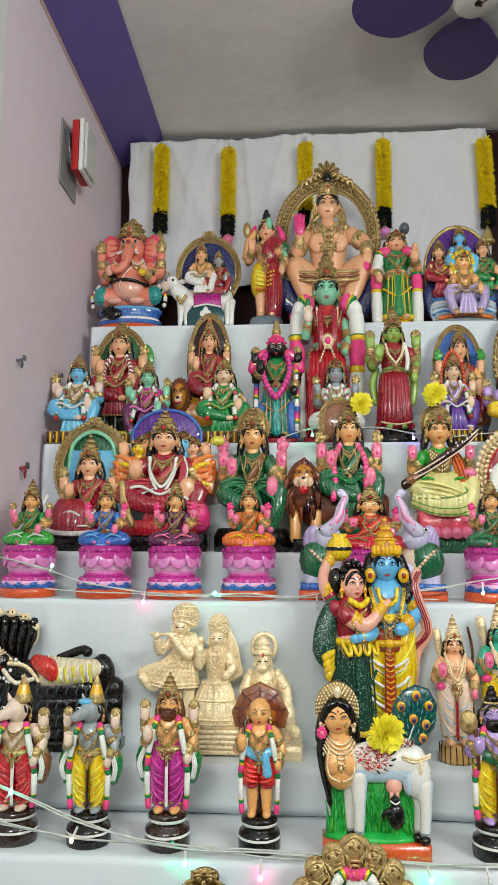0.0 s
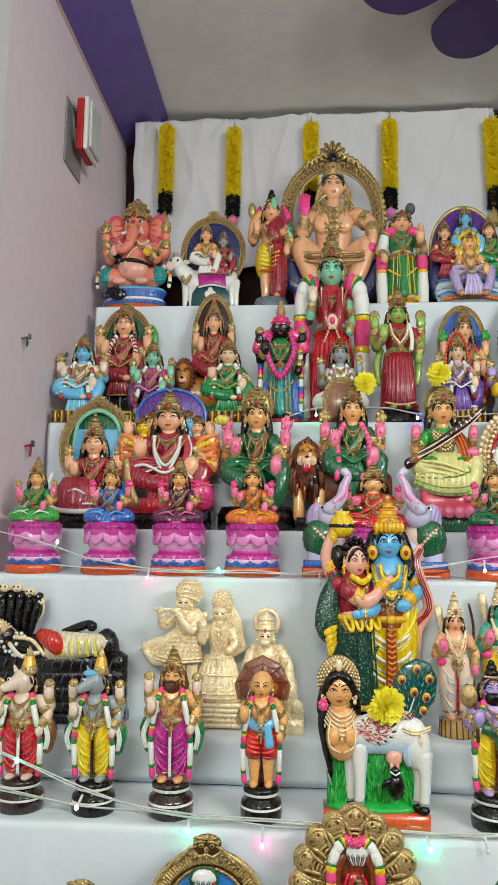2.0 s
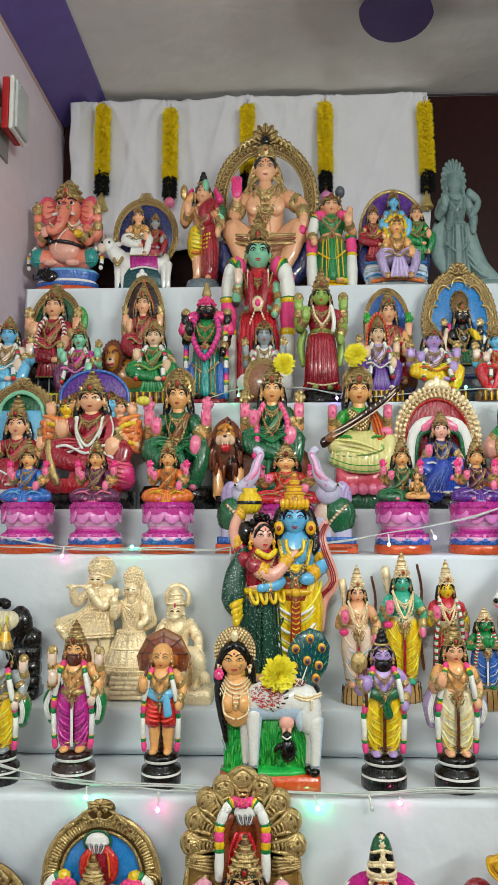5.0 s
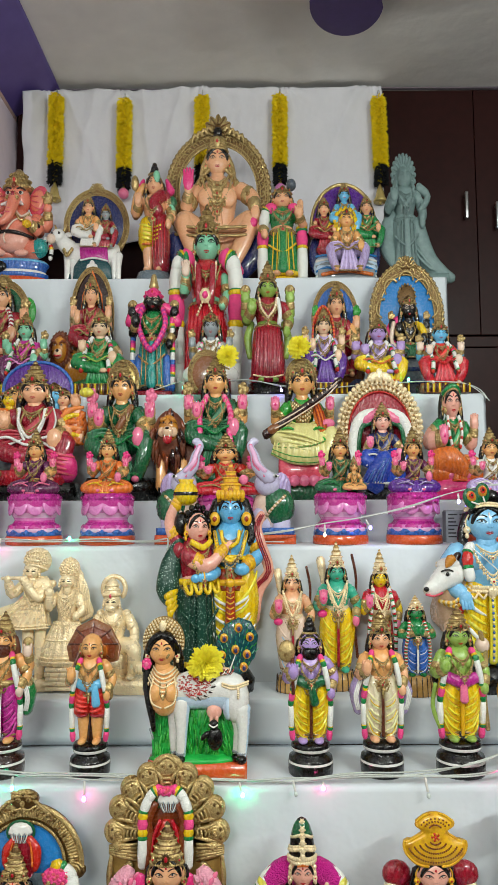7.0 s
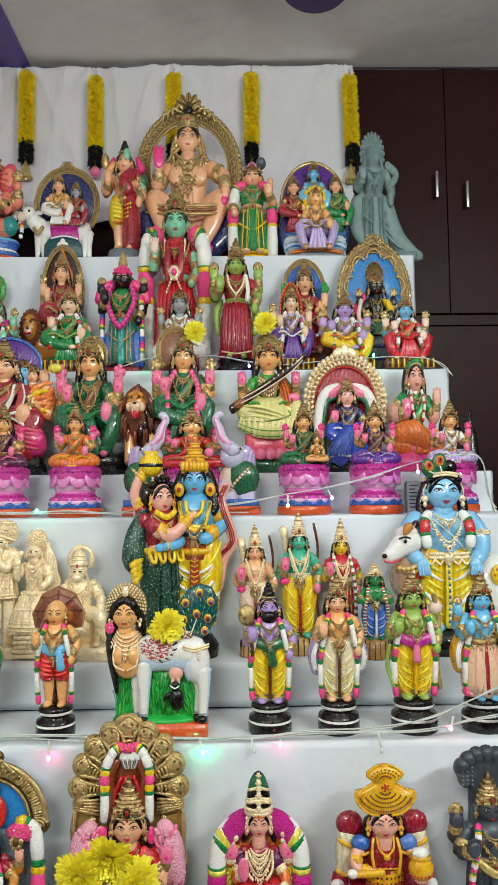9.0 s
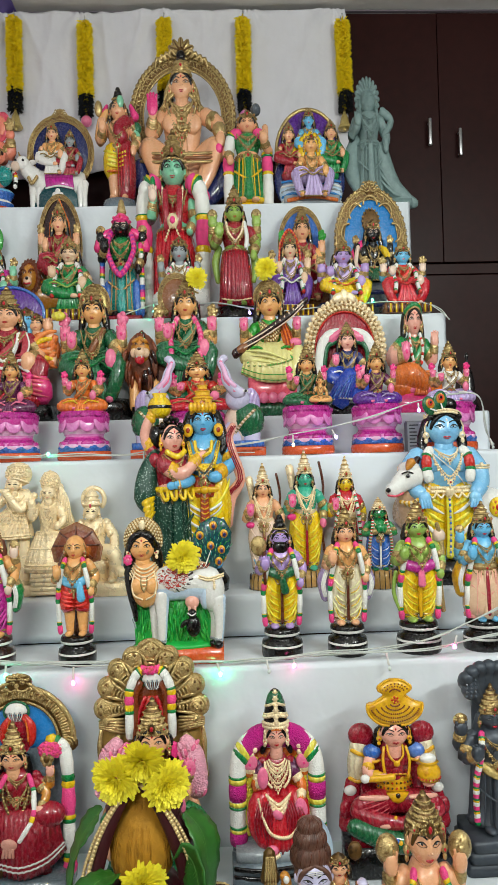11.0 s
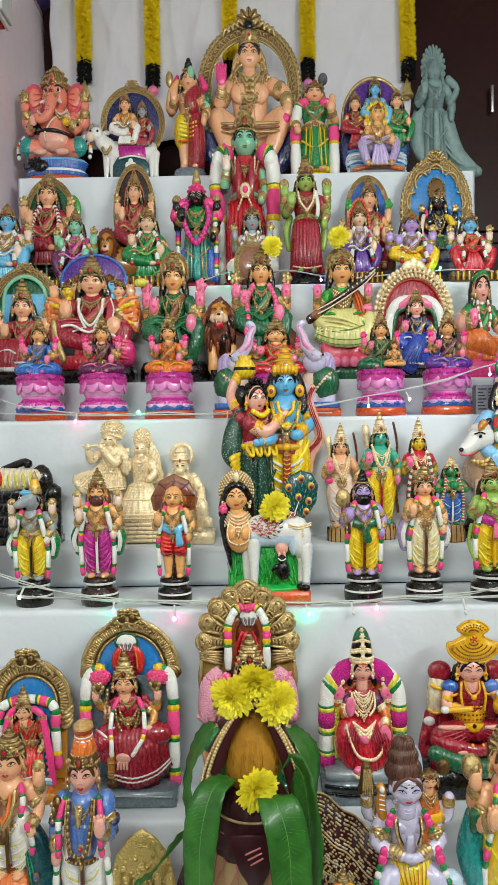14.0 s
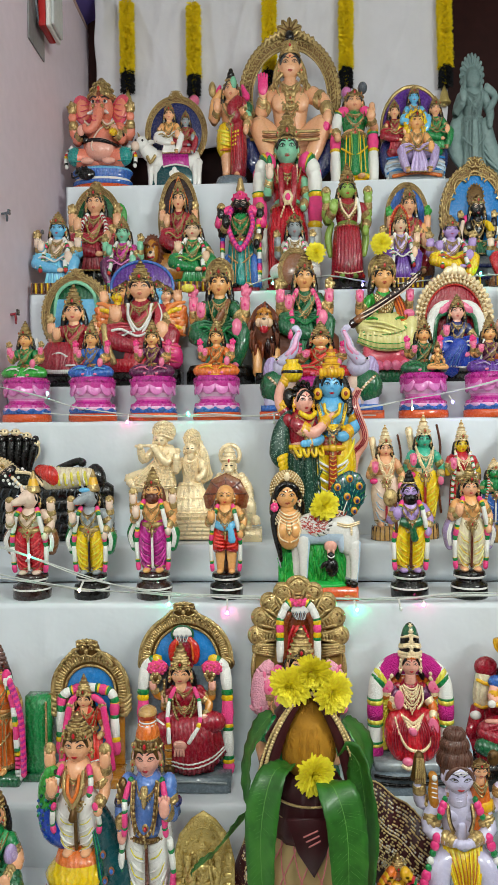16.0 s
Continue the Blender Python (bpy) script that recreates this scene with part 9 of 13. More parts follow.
def snout(k, c, r, skin, fin=None, tusk=False):
    x, y, z = c
    k.ball((x, y, z), (0.95 * r, 1.0 * r, 1.05 * r), skin, seg=14, rings=8)
    k.tube([(x - 0.2 * r, y - 0.4 * r, z), (x - 0.9 * r, y - 1.1 * r, z - 0.35 * r), (x - 1.25 * r, y - 1.3 * r, z - 0.45 * r)], [0.75 * r, 0.46 * r, 0.34 * r], skin, seg=12)
    for e in (-1, 1):
        k.ball((x - 0.45 * r + e * 0.35 * r, y - 0.95 * r + e * 0.1 * r, z + 0.3 * r), (0.2 * r, 0.1 * r, 0.17 * r), "white", seg=8, rings=5)
        k.ball((x - 0.47 * r + e * 0.35 * r, y - 1.03 * r + e * 0.1 * r, z + 0.3 * r), (0.1 * r, 0.08 * r, 0.12 * r), "navy", seg=7, rings=4)
        k.tube([(x + e * 0.6 * r, y, z + 0.8 * r), (x + e * 0.8 * r, y, z + 1.35 * r)], [0.25 * r, 0.08 * r], skin)
    k.tube([(x - 0.7 * r, y - 1.2 * r, z - 0.72 * r), (x - 1.15 * r, y - 1.45 * r, z - 0.78 * r)], 0.06 * r, "scarlet", n=1)
    k.ball((x + 0.5 * r, y + 0.5 * r, z - 0.3 * r), (0.9 * r, 0.7 * r, 1.2 * r), "hair", seg=12)
    k.lathe([(0.75 * r, 0), (0.8 * r, 0.25 * r), (0.62 * r, 0.8 * r), (0.4 * r, 1.6 * r), (0.2 * r, 2.1 * r), (0.06 * r, 2.5 * r)], ["gold", "gold", "sun", "gold", "gold"], c=(x + 0.5 * r, y + 0.2 * r, z + 0.6 * r))
    if fin:
        k.ball((x - 0.35 * r, y - 0.5 * r, z + 0.8 * r), (0.7 * r, 0.4 * r, 0.3 * r), fin)


for n, (x, w, h, skin, top, kind, lc, hem, shawl, base, label) in enumerate((
        (0.171, 0.121, 0.276, "ivory", "ivory", "dhoti", "red", "maroon", "chestnut", "umber", "white boar-headed standing clay statue in red dhoti"),
        (0.302, 0.112, 0.278, "ash", "ash", "dhoti", "yellow", "sun", "green", "jet", "grey fish-headed standing clay statue in yellow dhoti"),
        (0.438, 0.114, 0.282, "tan", "tan", "dhoti", "magenta", "plum", "green", "umber", "lion-faced bearded standing clay statue in magenta dhoti"),
        (0.594, 0.100, 0.266, "tan", "tan", "bare", "scarlet", "maroon", None, "jet", "shaven-headed standing clay statue holding a brown umbrella"),
        (0.982, 0.108, 0.27, "lilac", "lilac", "dhoti", "yellow", "sun", None, "jet", "lilac bearded standing clay statue in yellow dhoti"),
        (1.111, 0.112, 0.284, "peach", "tan", "dhoti", "cream", "yellow", "lavender", "jet", "peach standing clay statue in cream dhoti with lilac shawl"),
        (1.252, 0.112, 0.29, "lime", "lime", "dhoti", "yellow", "sun", None, "jet", "green-skinned standing clay statue in yellow and magenta"),
        (1.378, 0.118, 0.285, "sky", "sky", "skirt", "dawn", "rosy", "sun", "jet", "blue tortoise-bodied standing clay statue with striped base"))):
    k = Clay()
    animal = n < 2
    standing(k, skin, top, kind, lc, hem, "four" if n in (0, 1, 2, 7) else "bless", crown="none" if animal or n == 3 else "bun" if n == 4 else "tall", shawl=shawl, garland=PLAIN, beard={2: "brown", 4: "hair"}.get(n), hold="gold", r=0.095, palm="ivory" if n in (0, 1, 2) else None,
             hair="tan" if n == 3 else "fur" if n == 2 else "hair", locks=n != 3, pleat={0: "white", 2: "white", 1: "umber", 4: "brown", 5: "brown"}.get(n))
    if animal:
        snout(k, (-0.01, -0.05, 0.79), 0.092, skin, "sky" if n == 1 else None)
    if n in (0, 1, 2, 7):
        k.ball((0.2, -0.02, 0.44), (0.06, 0.05, 0.06), "gold")
        k.lathe([(0.13, 0.43), (0.145, 0.45), (0.135, 0.48)], "gold", sy=0.85)
    if n == 3:
        k.slab([(-0.27, 0.76), (-0.17, 0.93), (0.0, 1.0), (0.17, 0.93), (0.27, 0.76), (0.24, 0.64), (0, 0.6), (-0.24, 0.64)], 0.06, 0.1, "chestnut", 0.02)
        k.slab([(-0.22, 0.77), (-0.14, 0.89), (0.0, 0.94), (0.14, 0.89), (0.22, 0.77), (0.2, 0.67), (0, 0.64), (-0.2, 0.67)], 0.045, 0.07, "russet", 0.02)
        k.slab([(-0.15, 0.77), (0.0, 0.88), (0.15, 0.77), (0.14, 0.69), (-0.14, 0.69)], 0.035, 0.06, "amber", 0.02)
        for j in range(8):
            a = math.tau * j / 8
            k.tube([(0, 0.04, 0.79), (0.24 * math.cos(a), 0.05, 0.79 + 0.17 * math.sin(a))], 0.008, "brown", n=1, seg=5)
        k.tube([(-0.16, -0.1, 0.6), (-0.1, 0.0, 0.78), (-0.02, 0.05, 0.88)], 0.012, "brown")
        k.tube([(-0.12, -0.08, 0.5), (0, -0.13, 0.47), (0.12, -0.08, 0.5)], 0.04, "sky", flat=0.6)
        k.tube([(0.06, -0.13, 0.48), (0.08, -0.14, 0.34)], [0.03, 0.045], "sky", flat=0.5)
        k.ball((0.19, -0.05, 0.4), (0.035, 0.035, 0.05), "gold")
        k.tube([(0.0, 0.0, 0.3), (0, -0.02, 0.02)], 0.03, "umber")
    if n == 4:
        k.tube([(-0.14, 0.0, 0.7), (-0.16, -0.14, 0.6), (-0.15, -0.12, 0.4)], 0.016, "brown")
        k.ball((-0.2, -0.06, 0.72), (0.075, 0.04, 0.09), "gold", seg=12)
        k.tube([(-0.1, -0.1, 0.5), (0, -0.13, 0.47), (0.1, -0.1, 0.5)], 0.045, "forest", flat=0.6)
        k.tube([(0.0, -0.14, 0.47), (0.03, -0.14, 0.33)], [0.025, 0.04], "forest", flat=0.5)
    if n == 6:
        k.tube([(-0.11, -0.1, 0.48), (0, -0.13, 0.45), (0.11, -0.1, 0.48)], 0.045, "magenta", flat=0.6)
        k.tube([(0.0, -0.14, 0.47), (0.0, -0.15, 0.32)], [0.025, 0.035], "rose", flat=0.5)
        k.tube([(0.18, -0.02, 0.8), (0.22, -0.02, 0.6), (0.19, -0.04, 0.35), (0.21, -0.04, 0.08)], 0.02, "gold")
        k.tube([(-0.2, -0.06, 0.42), (-0.22, -0.04, 0.25), (-0.17, -0.06, 0.1)], 0.018, "lime")
        k.ball((0.2, 0.0, 0.7), (0.06, 0.05, 0.06), "ivory")
    if n == 7:
        k.lathe([(0.17, 0.04), (0.19, 0.12), (0.18, 0.3), (0.13, 0.44)], "dawn", sy=0.75)
        for a in range(5):
            k.tube([(0.17 * math.cos(radians(210 + 30 * a)), 0.14 * math.sin(radians(210 + 30 * a)), 0.08), (0.15 * math.cos(radians(210 + 30 * a)), 0.13 * math.sin(radians(210 + 30 * a)), 0.4)], 0.006, "rosy", n=1, seg=5)
        k.tube([(0, -0.145, 0.06), (0, -0.14, 0.25), (0, -0.11, 0.42)], 0.018, "maroon")
    disc_base(k, base, "white", 0.19, 0.25)
    k.put("standing_statue", label, x, 1.032, Z6, w, h, **TEN)

# cow-bodied statue with wings and a peacock tail
k = Clay()
k.block(-0.46, 0.48, -0.2, 0.2, -0.1, 0.04, "clay", 0.03)
k.ball((-0.02, 0, 0.05), (0.44, 0.19, 0.05), "grass", seg=22)
k.slab([(-0.43, 0.03), (-0.42, 0.36), (-0.34, 0.52), (0.0, 0.5), (0.3, 0.5), (0.4, 0.4), (0.4, 0.03)], -0.04, 0.12, "grass", 0.03)
rnd = random.Random(11)
for j in range(240):
    x, z = rnd.uniform(-0.42, 0.38), rnd.uniform(0.03, 0.42)
    sway = 0.03 * math.sin(x * 17) + rnd.uniform(-0.012, 0.012)
    k.tube([(x, -0.05, z), (x + sway * 0.4, -0.066, z + 0.05), (x + sway, -0.05, z + 0.1)], [0.007, 0.009, 0.003], ("leaf", "grass", "leaf_hi")[j % 3], n=1, seg=5)
# body and legs: white over pale-blue frost, which paints in the shading
k.tube([(-0.2, -0.06, 0.62), (0.05, -0.04, 0.62), (0.28, -0.04, 0.62), (0.38, -0.05, 0.6)], [0.15, 0.145, 0.16, 0.15], "frost", seg=20)
k.tube([(-0.2, -0.075, 0.65), (0.05, -0.06, 0.65), (0.28, -0.06, 0.655), (0.38, -0.07, 0.63)], [0.14, 0.132, 0.148, 0.14], "white", seg=20)
k.ball((0.38, -0.08, 0.56), (0.125, 0.14, 0.2), "white", seg=20, rings=12)
k.ball((0.3, -0.1, 0.55), (0.06, 0.1, 0.16), "frost", seg=14, rings=9)
for x, bend, top in ((-0.15, 0.01, 0.56), (-0.2, -0.015, 0.5), (0.42, 0.02, 0.5), (0.37, 0.03, 0.46)):
    y = -0.13 if x in (-0.15, 0.42) else -0.05
    k.tube([(x, y, top), (x + bend, y - 0.01, 0.32), (x + bend * 0.4, y, 0.1)], [0.085, 0.05, 0.04], "white", seg=14)
    k.tube([(x + 0.03, y + 0.012, top), (x + bend + 0.018, y, 0.32), (x + bend * 0.4 + 0.012, y + 0.006, 0.1)], [0.07, 0.043, 0.036], "frost", seg=12)
    k.lathe([(0.042, -0.012), (0.046, 0), (0.042, 0.012)], "ash", c=(x + bend * 0.4, y, 0.12), seg=14)
    k.ball((x + bend * 0.4, y - 0.02, 0.07), (0.05, 0.065, 0.04), "jet", seg=12)
k.ball((0.17, -0.12, 0.47), (0.075, 0.07, 0.07), "rosy", seg=14)
for e in (-1, 1):
    k.tube([(0.17 + e * 0.025, -0.16, 0.43), (0.17 + e * 0.03, -0.17, 0.38)], [0.02, 0.012], "rosy", n=1, seg=7)
k.ball((0.18, -0.17, 0.25), (0.075, 0.06, 0.1), "jet", seg=16, rings=10)
k.ball((0.17, -0.19, 0.37), (0.045, 0.045, 0.045), "jet", seg=12)
k.tube([(0.12, -0.2, 0.3), (0.08, -0.21, 0.28), (0.06, -0.2, 0.25)], [0.028, 0.024, 0.014], "jet", n=2)
k.chain([(0.13, -0.23, 0.38), (0.17, -0.24, 0.36), (0.21, -0.23, 0.38)], 0.008, ["white"])
# chest, neck and head
k.ball((-0.3, -0.13, 0.62), (0.145, 0.14, 0.19), "tan", seg=20, rings=12)
k.ball((-0.3, -0.1, 0.78), (0.14, 0.11, 0.09), "tan", seg=16)
for e in (-1, 1):
    k.ball((-0.3 + e * 0.066, -0.22, 0.645), (0.072, 0.075, 0.08), "tan", seg=16, rings=10)
    k.chain([(-0.3 + e * 0.1, -0.2, 0.77), (-0.3 + e * 0.12, -0.26, 0.66), (-0.3 + e * 0.1, -0.28, 0.57), (-0.3 + e * 0.02, -0.28, 0.53)], 0.0095, ["pale_gold"])
    k.chain([(-0.3 + e * 0.03, -0.24, 0.74), (-0.3 + e * 0.028, -0.29, 0.66), (-0.3, -0.29, 0.6)], 0.009, ["gold"])
for q in range(5):
    w = 0.11 + 0.012 * q
    k.chain([(-0.3 - w, -0.1 - 0.008 * q, 0.85 - 0.022 * q), (-0.3 - w * 0.6, -0.205 - 0.008 * q, 0.82 - 0.03 * q), (-0.3, -0.235 - 0.012 * q, 0.8 - 0.034 * q), (-0.3 + w * 0.6, -0.205 - 0.008 * q, 0.82 - 0.03 * q), (-0.3 + w, -0.1 - 0.008 * q, 0.85 - 0.022 * q)], 0.0095, ["pale_gold"])
for j in range(9):
    u = (j - 4) / 4
    k.ball((-0.3 + 0.15 * u, -0.285 + 0.11 * u * u, 0.63 + 0.085 * abs(u)), (0.009, 0.009, 0.018), "pale_gold", seg=6, rings=4)
head(k, (-0.32, -0.13, 1.0), 0.132, "tan", "hair", "none", locks=True, rings="pale_gold")
for e in (-1, 1):
    k.tube([(-0.32, -0.2, 1.13), (-0.32 + e * 0.09, -0.19, 1.08), (-0.32 + e * 0.13, -0.12, 0.96), (-0.32 + e * 0.14, -0.08, 0.82)], [0.025, 0.04, 0.045, 0.035], "hair", n=4, seg=9)
k.tube([(-0.42, -0.04, 0.95), (-0.465, -0.1, 0.75), (-0.44, -0.14, 0.55), (-0.41, -0.17, 0.42), (-0.395, -0.17, 0.32)], [0.05, 0.05, 0.04, 0.03, 0.02], "hair", n=4, seg=10)
k.chain([(-0.425, -0.21, 0.34), (-0.41, -0.21, 0.3), (-0.4, -0.2, 0.26)], 0.011, ["ash"])
k.slab([(-0.32 + x, 1.05 + z) for x, z in ellipse(0, 0, 0.2, 0.22, -18, 198, 24)], -0.07, 0.03, "goldshade", 0.02)
for q in range(4):
    for j in range(25 - 3 * q):
        a = radians(-14 + 208 * j / (24 - 3 * q))
        k.ball((-0.32 + math.cos(a) * (0.19 - 0.022 * q), -0.08 - 0.02 * q, 1.05 + math.sin(a) * (0.21 - 0.02 * q)), (0.012, 0.011, 0.012), "pale_gold", seg=6, rings=3)
k.ball((-0.32, -0.15, 1.2), (0.035, 0.02, 0.05), "pale_gold", seg=10)
for j in range(7):
    k.ball((-0.465 + 0.028 * math.cos(j * 0.9), -0.19, 0.885 + 0.032 * math.sin(j * 0.9)), (0.022, 0.02, 0.022), "pink", seg=8, rings=5)
k.ball((-0.465, -0.205, 0.885), (0.02, 0.015, 0.02), "rose", seg=8)
k.chain([(-0.25, -0.26, 0.97), (-0.265, -0.275, 0.95)], 0.012, ["gold"])
# wing with brushed feathers
k.ball((0.0, -0.17, 0.7), (0.2, 0.06, 0.125), "white", rot=(0, 6, 0), seg=24, rings=14)
k.ball((0.0, -0.15, 0.82), (0.07, 0.05, 0.06), "white", seg=14)
for j in range(130):
    a, q = rnd.uniform(0, math.tau), rnd.uniform(0, 1) ** 0.5
    x, z = -0.035 + 0.15 * q * math.cos(a), 0.71 + 0.1 * q * math.sin(a)
    y = -0.172 - 0.062 * max(0.0, 1 - (x / 0.2) ** 2 - ((z - 0.7) / 0.125) ** 2) ** 0.5
    k.tube([(x, y, z), (x + 0.012, y - 0.003, z + rnd.uniform(-0.014, 0.02)), (x + 0.026, y, z + rnd.uniform(-0.02, 0.014))], 0.0031, "scarlet" if j % 4 else "brick", n=2, seg=4)
for j in range(15):
    a = radians(-95 + 12.5 * j)
    k.tube([(0.0 + 0.15 * math.cos(a), -0.212, 0.7 + 0.095 * math.sin(a)), (0.0 + 0.2 * math.cos(a + 0.1), -0.175, 0.7 + 0.125 * math.sin(a + 0.1))], [0.008, 0.011], "umber" if j % 2 else "white", n=1, seg=5)
    k.tube([(0.12 + 0.012 * j, -0.16, 0.74 + 0.006 * j), (0.13 + 0.014 * j, -0.17, 0.79), (0.16 + 0.014 * j, -0.15, 0.83)], 0.0045, ("white", "umber", "brick")[j % 3], n=2, seg=5)
k.ball((0.2, -0.1, 0.79), (0.13, 0.06, 0.05), "dawn", rot=(0, -12, 0), seg=14)
# peacock tail
fan_line = [(0.2, 0.8), (0.16, 0.92), (0.19, 1.08), (0.28, 1.2), (0.4, 1.255), (0.52, 1.22), (0.59, 1.1), (0.57, 0.94), (0.48, 0.8), (0.4, 0.74)]
k.slab(fan_line, -0.02, 0.05, "ocean", 0.02)
for j in range(70):
    a, q = j * 2.4, (j / 70) ** 0.5
    x, z = 0.385 + 0.185 * q * math.cos(a), 1.0 + 0.235 * q * math.sin(a)
    k.tube([(x, -0.024, z), (x + (x - 0.36) * 0.14, -0.028, z + 0.03)], 0.0045, ("teal", "leaf", "mint")[j % 3], n=1, seg=4)
for x, z in ((0.26, 1.08), (0.4, 1.17), (0.51, 1.09), (0.24, 0.93), (0.37, 0.98), (0.48, 0.94), (0.45, 0.83)):
    k.ball((x, -0.032, z), (0.04, 0.018, 0.042), "sun", seg=14)
    k.ball((x + 0.004, -0.046, z - 0.006), (0.028, 0.012, 0.03), "amber", seg=11)
    k.ball((x + 0.004, -0.055, z - 0.008), (0.017, 0.008, 0.02), "navy", seg=9)
    if z > 1.05 or x > 0.44:
        continue
    k.tube([(0.26 + 0.25 * (x - 0.2), -0.035, 0.78), ((x + 0.3) / 2, -0.045, (z + 0.78) / 2 - 0.03), (x, -0.04, z - 0.045)], [0.011, 0.008, 0.004], "white", n=3, seg=6)
for q in range(2):
    k.chain([(0.25, -0.2, 0.72 - 0.022 * q), (0.36, -0.22, 0.7 - 0.022 * q), (0.5, -0.15, 0.73 - 0.022 * q)], 0.0105, ["pale_gold"])
k.chain([(0.4, -0.225, 0.67), (0.4, -0.23, 0.6)], 0.015, ["pale_gold"])
k.put("cow_statue", "white cow-bodied clay statue with painted wings and peacock tail", 0.791, 1.02, Z6, 0.206, 0.274, deep=0.78)

# ---- seventh step ----


def umbrella(k, x, z, w, y=0.05):
    """A white ceremonial umbrella with grey ribs and a green rim over a crown."""
    k.tube([(x + p * w * 1.12, y + 0.02, z + q * w * 1.05) for p, q in ellipse(0, 0, 1, 0.9, -35, 215, 22)], w * 0.12, "forest", n=1, seg=8)
    k.lathe([(w * 0.98, -0.1 * w), (w, 0.1 * w), (w * 0.85, 0.5 * w), (w * 0.5, 0.78 * w), (w * 0.12, 0.86 * w)], "white", c=(x, y, z), sy=0.5, seg=30, waves=9, amp=0.035)
    for j in range(9):
        u = (j - 4) / 4
        k.tube([(x + u * w * 0.9, y - 0.48 * w * (1 - u * u) ** 0.5, z + 0.06 * w), (x + u * w * 0.72, y - 0.42 * w * (1 - u * u) ** 0.5, z - 0.45 * w), (x + u * w * 0.42, y - 0.3 * w, z - 0.8 * w)], [w * 0.075, w * 0.06, w * 0.03], "white" if j % 2 else "ash", n=2, seg=6)


def rope_cluster(k, x, y, z, rx, rz, n=26):
    """Pink blossoms packed on a round of garland."""
    k.ball((x, y, z), (rx, 0.06, rz), "pinkfluff", seg=20, rings=11)
    for j in range(n):
        a, q = j * 2.4, (j / n) ** 0.5
        k.ball((x + rx * q * math.cos(a) * 0.95, y - 0.055 * (1 - q * q) ** 0.5, z + rz * q * math.sin(a) * 0.95), (0.02, 0.013, 0.018), "pinkfluff" if j % 3 else "coral", seg=6, rings=4)


WHITE_ROPE = ((0.0, 0.09, "yellow"), (0.09, 0.16, "green"), (0.16, 0.32, "fluff"), (0.32, 0.48, "fluff"), (0.48, 0.505, "green"), (0.505, 0.535, "yellow"), (0.535, 0.64, "pink"),
              (0.64, 0.67, "yellow"), (0.67, 0.695, "green"), (0.695, 0.88, "fluff"), (0.88, 0.9, "green"), (0.9, 0.92, "yellow"), (0.92, 1.0, "pink"))


def lion_crest(k, x, z, w):
    """A square lion mask over an arch, with curling mane."""
    k.slab(ellipse(x, z + 0.5 * w, 1.05 * w, 0.72 * w, 0, 360, 20)[:-1], 0.06, 0.18, "oldgold", 0.2 * w)
    for j in range(7):
        a = radians(30 + 20 * j)
        k.ball((x + 0.95 * w * math.cos(a), 0.06, z + 0.5 * w + 0.74 * w * math.sin(a)), (0.2 * w, 0.16 * w, 0.2 * w), "gold", seg=8, rings=5)
    for e in (-1, 1):
        k.ball((x + e * 0.4 * w, 0.04, z + 0.62 * w), (0.24 * w, 0.2 * w, 0.2 * w), "gold", seg=10, rings=6)
        bead(k, (x + e * 0.4 * w, 0.04 - 0.2 * w, z + 0.64 * w), 0.1 * w, "oldgold")
        k.tube([(x + e * 0.1 * w, 0.03, z + 0.9 * w), (x + e * 0.45 * w, 0.0, z + 1.0 * w), (x + e * 0.85 * w, 0.03, z + 0.8 * w)], 0.1 * w, "gold", n=3, seg=7)
        k.tube([(x + e * 0.2 * w, 0.02, z + 1.1 * w), (x + e * 0.6 * w, 0.0, z + 1.28 * w), (x + e * 0.95 * w, 0.05, z + 1.12 * w)], [0.1 * w, 0.13 * w, 0.08 * w], "gold", n=3, seg=7)
        for j in range(4):
            k.tube([(x + e * (0.75 + 0.3 * j) * w, 0.05, z + (0.55 - 0.22 * j) * w), (x + e * (1.15 + 0.3 * j) * w, 0.0, z + (0.5 - 0.3 * j) * w), (x + e * (1.35 + 0.3 * j) * w, 0.03, z + (0.1 - 0.3 * j) * w), (x + e * (1.05 + 0.3 * j) * w, 0.02, z + (-0.05 - 0.26 * j) * w)], [0.1 * w, 0.16 * w, 0.13 * w, 0.06 * w], "gold", n=3, seg=8)
        k.tube([(x + e * 0.08 * w, -0.02, z + 0.12 * w), (x + e * 0.5 * w, -0.02, z - 0.02 * w), (x + e * 0.9 * w, 0.02, z + 0.16 * w)], 0.1 * w, "gold", n=3, seg=7)
    k.ball((x, 0.0, z + 0.4 * w), (0.2 * w, 0.24 * w, 0.26 * w), "gold", seg=10, rings=6)
    k.ball((x, 0.03, z + 1.2 * w), (0.3 * w, 0.15 * w, 0.16 * w), "gold", seg=10, rings=6)


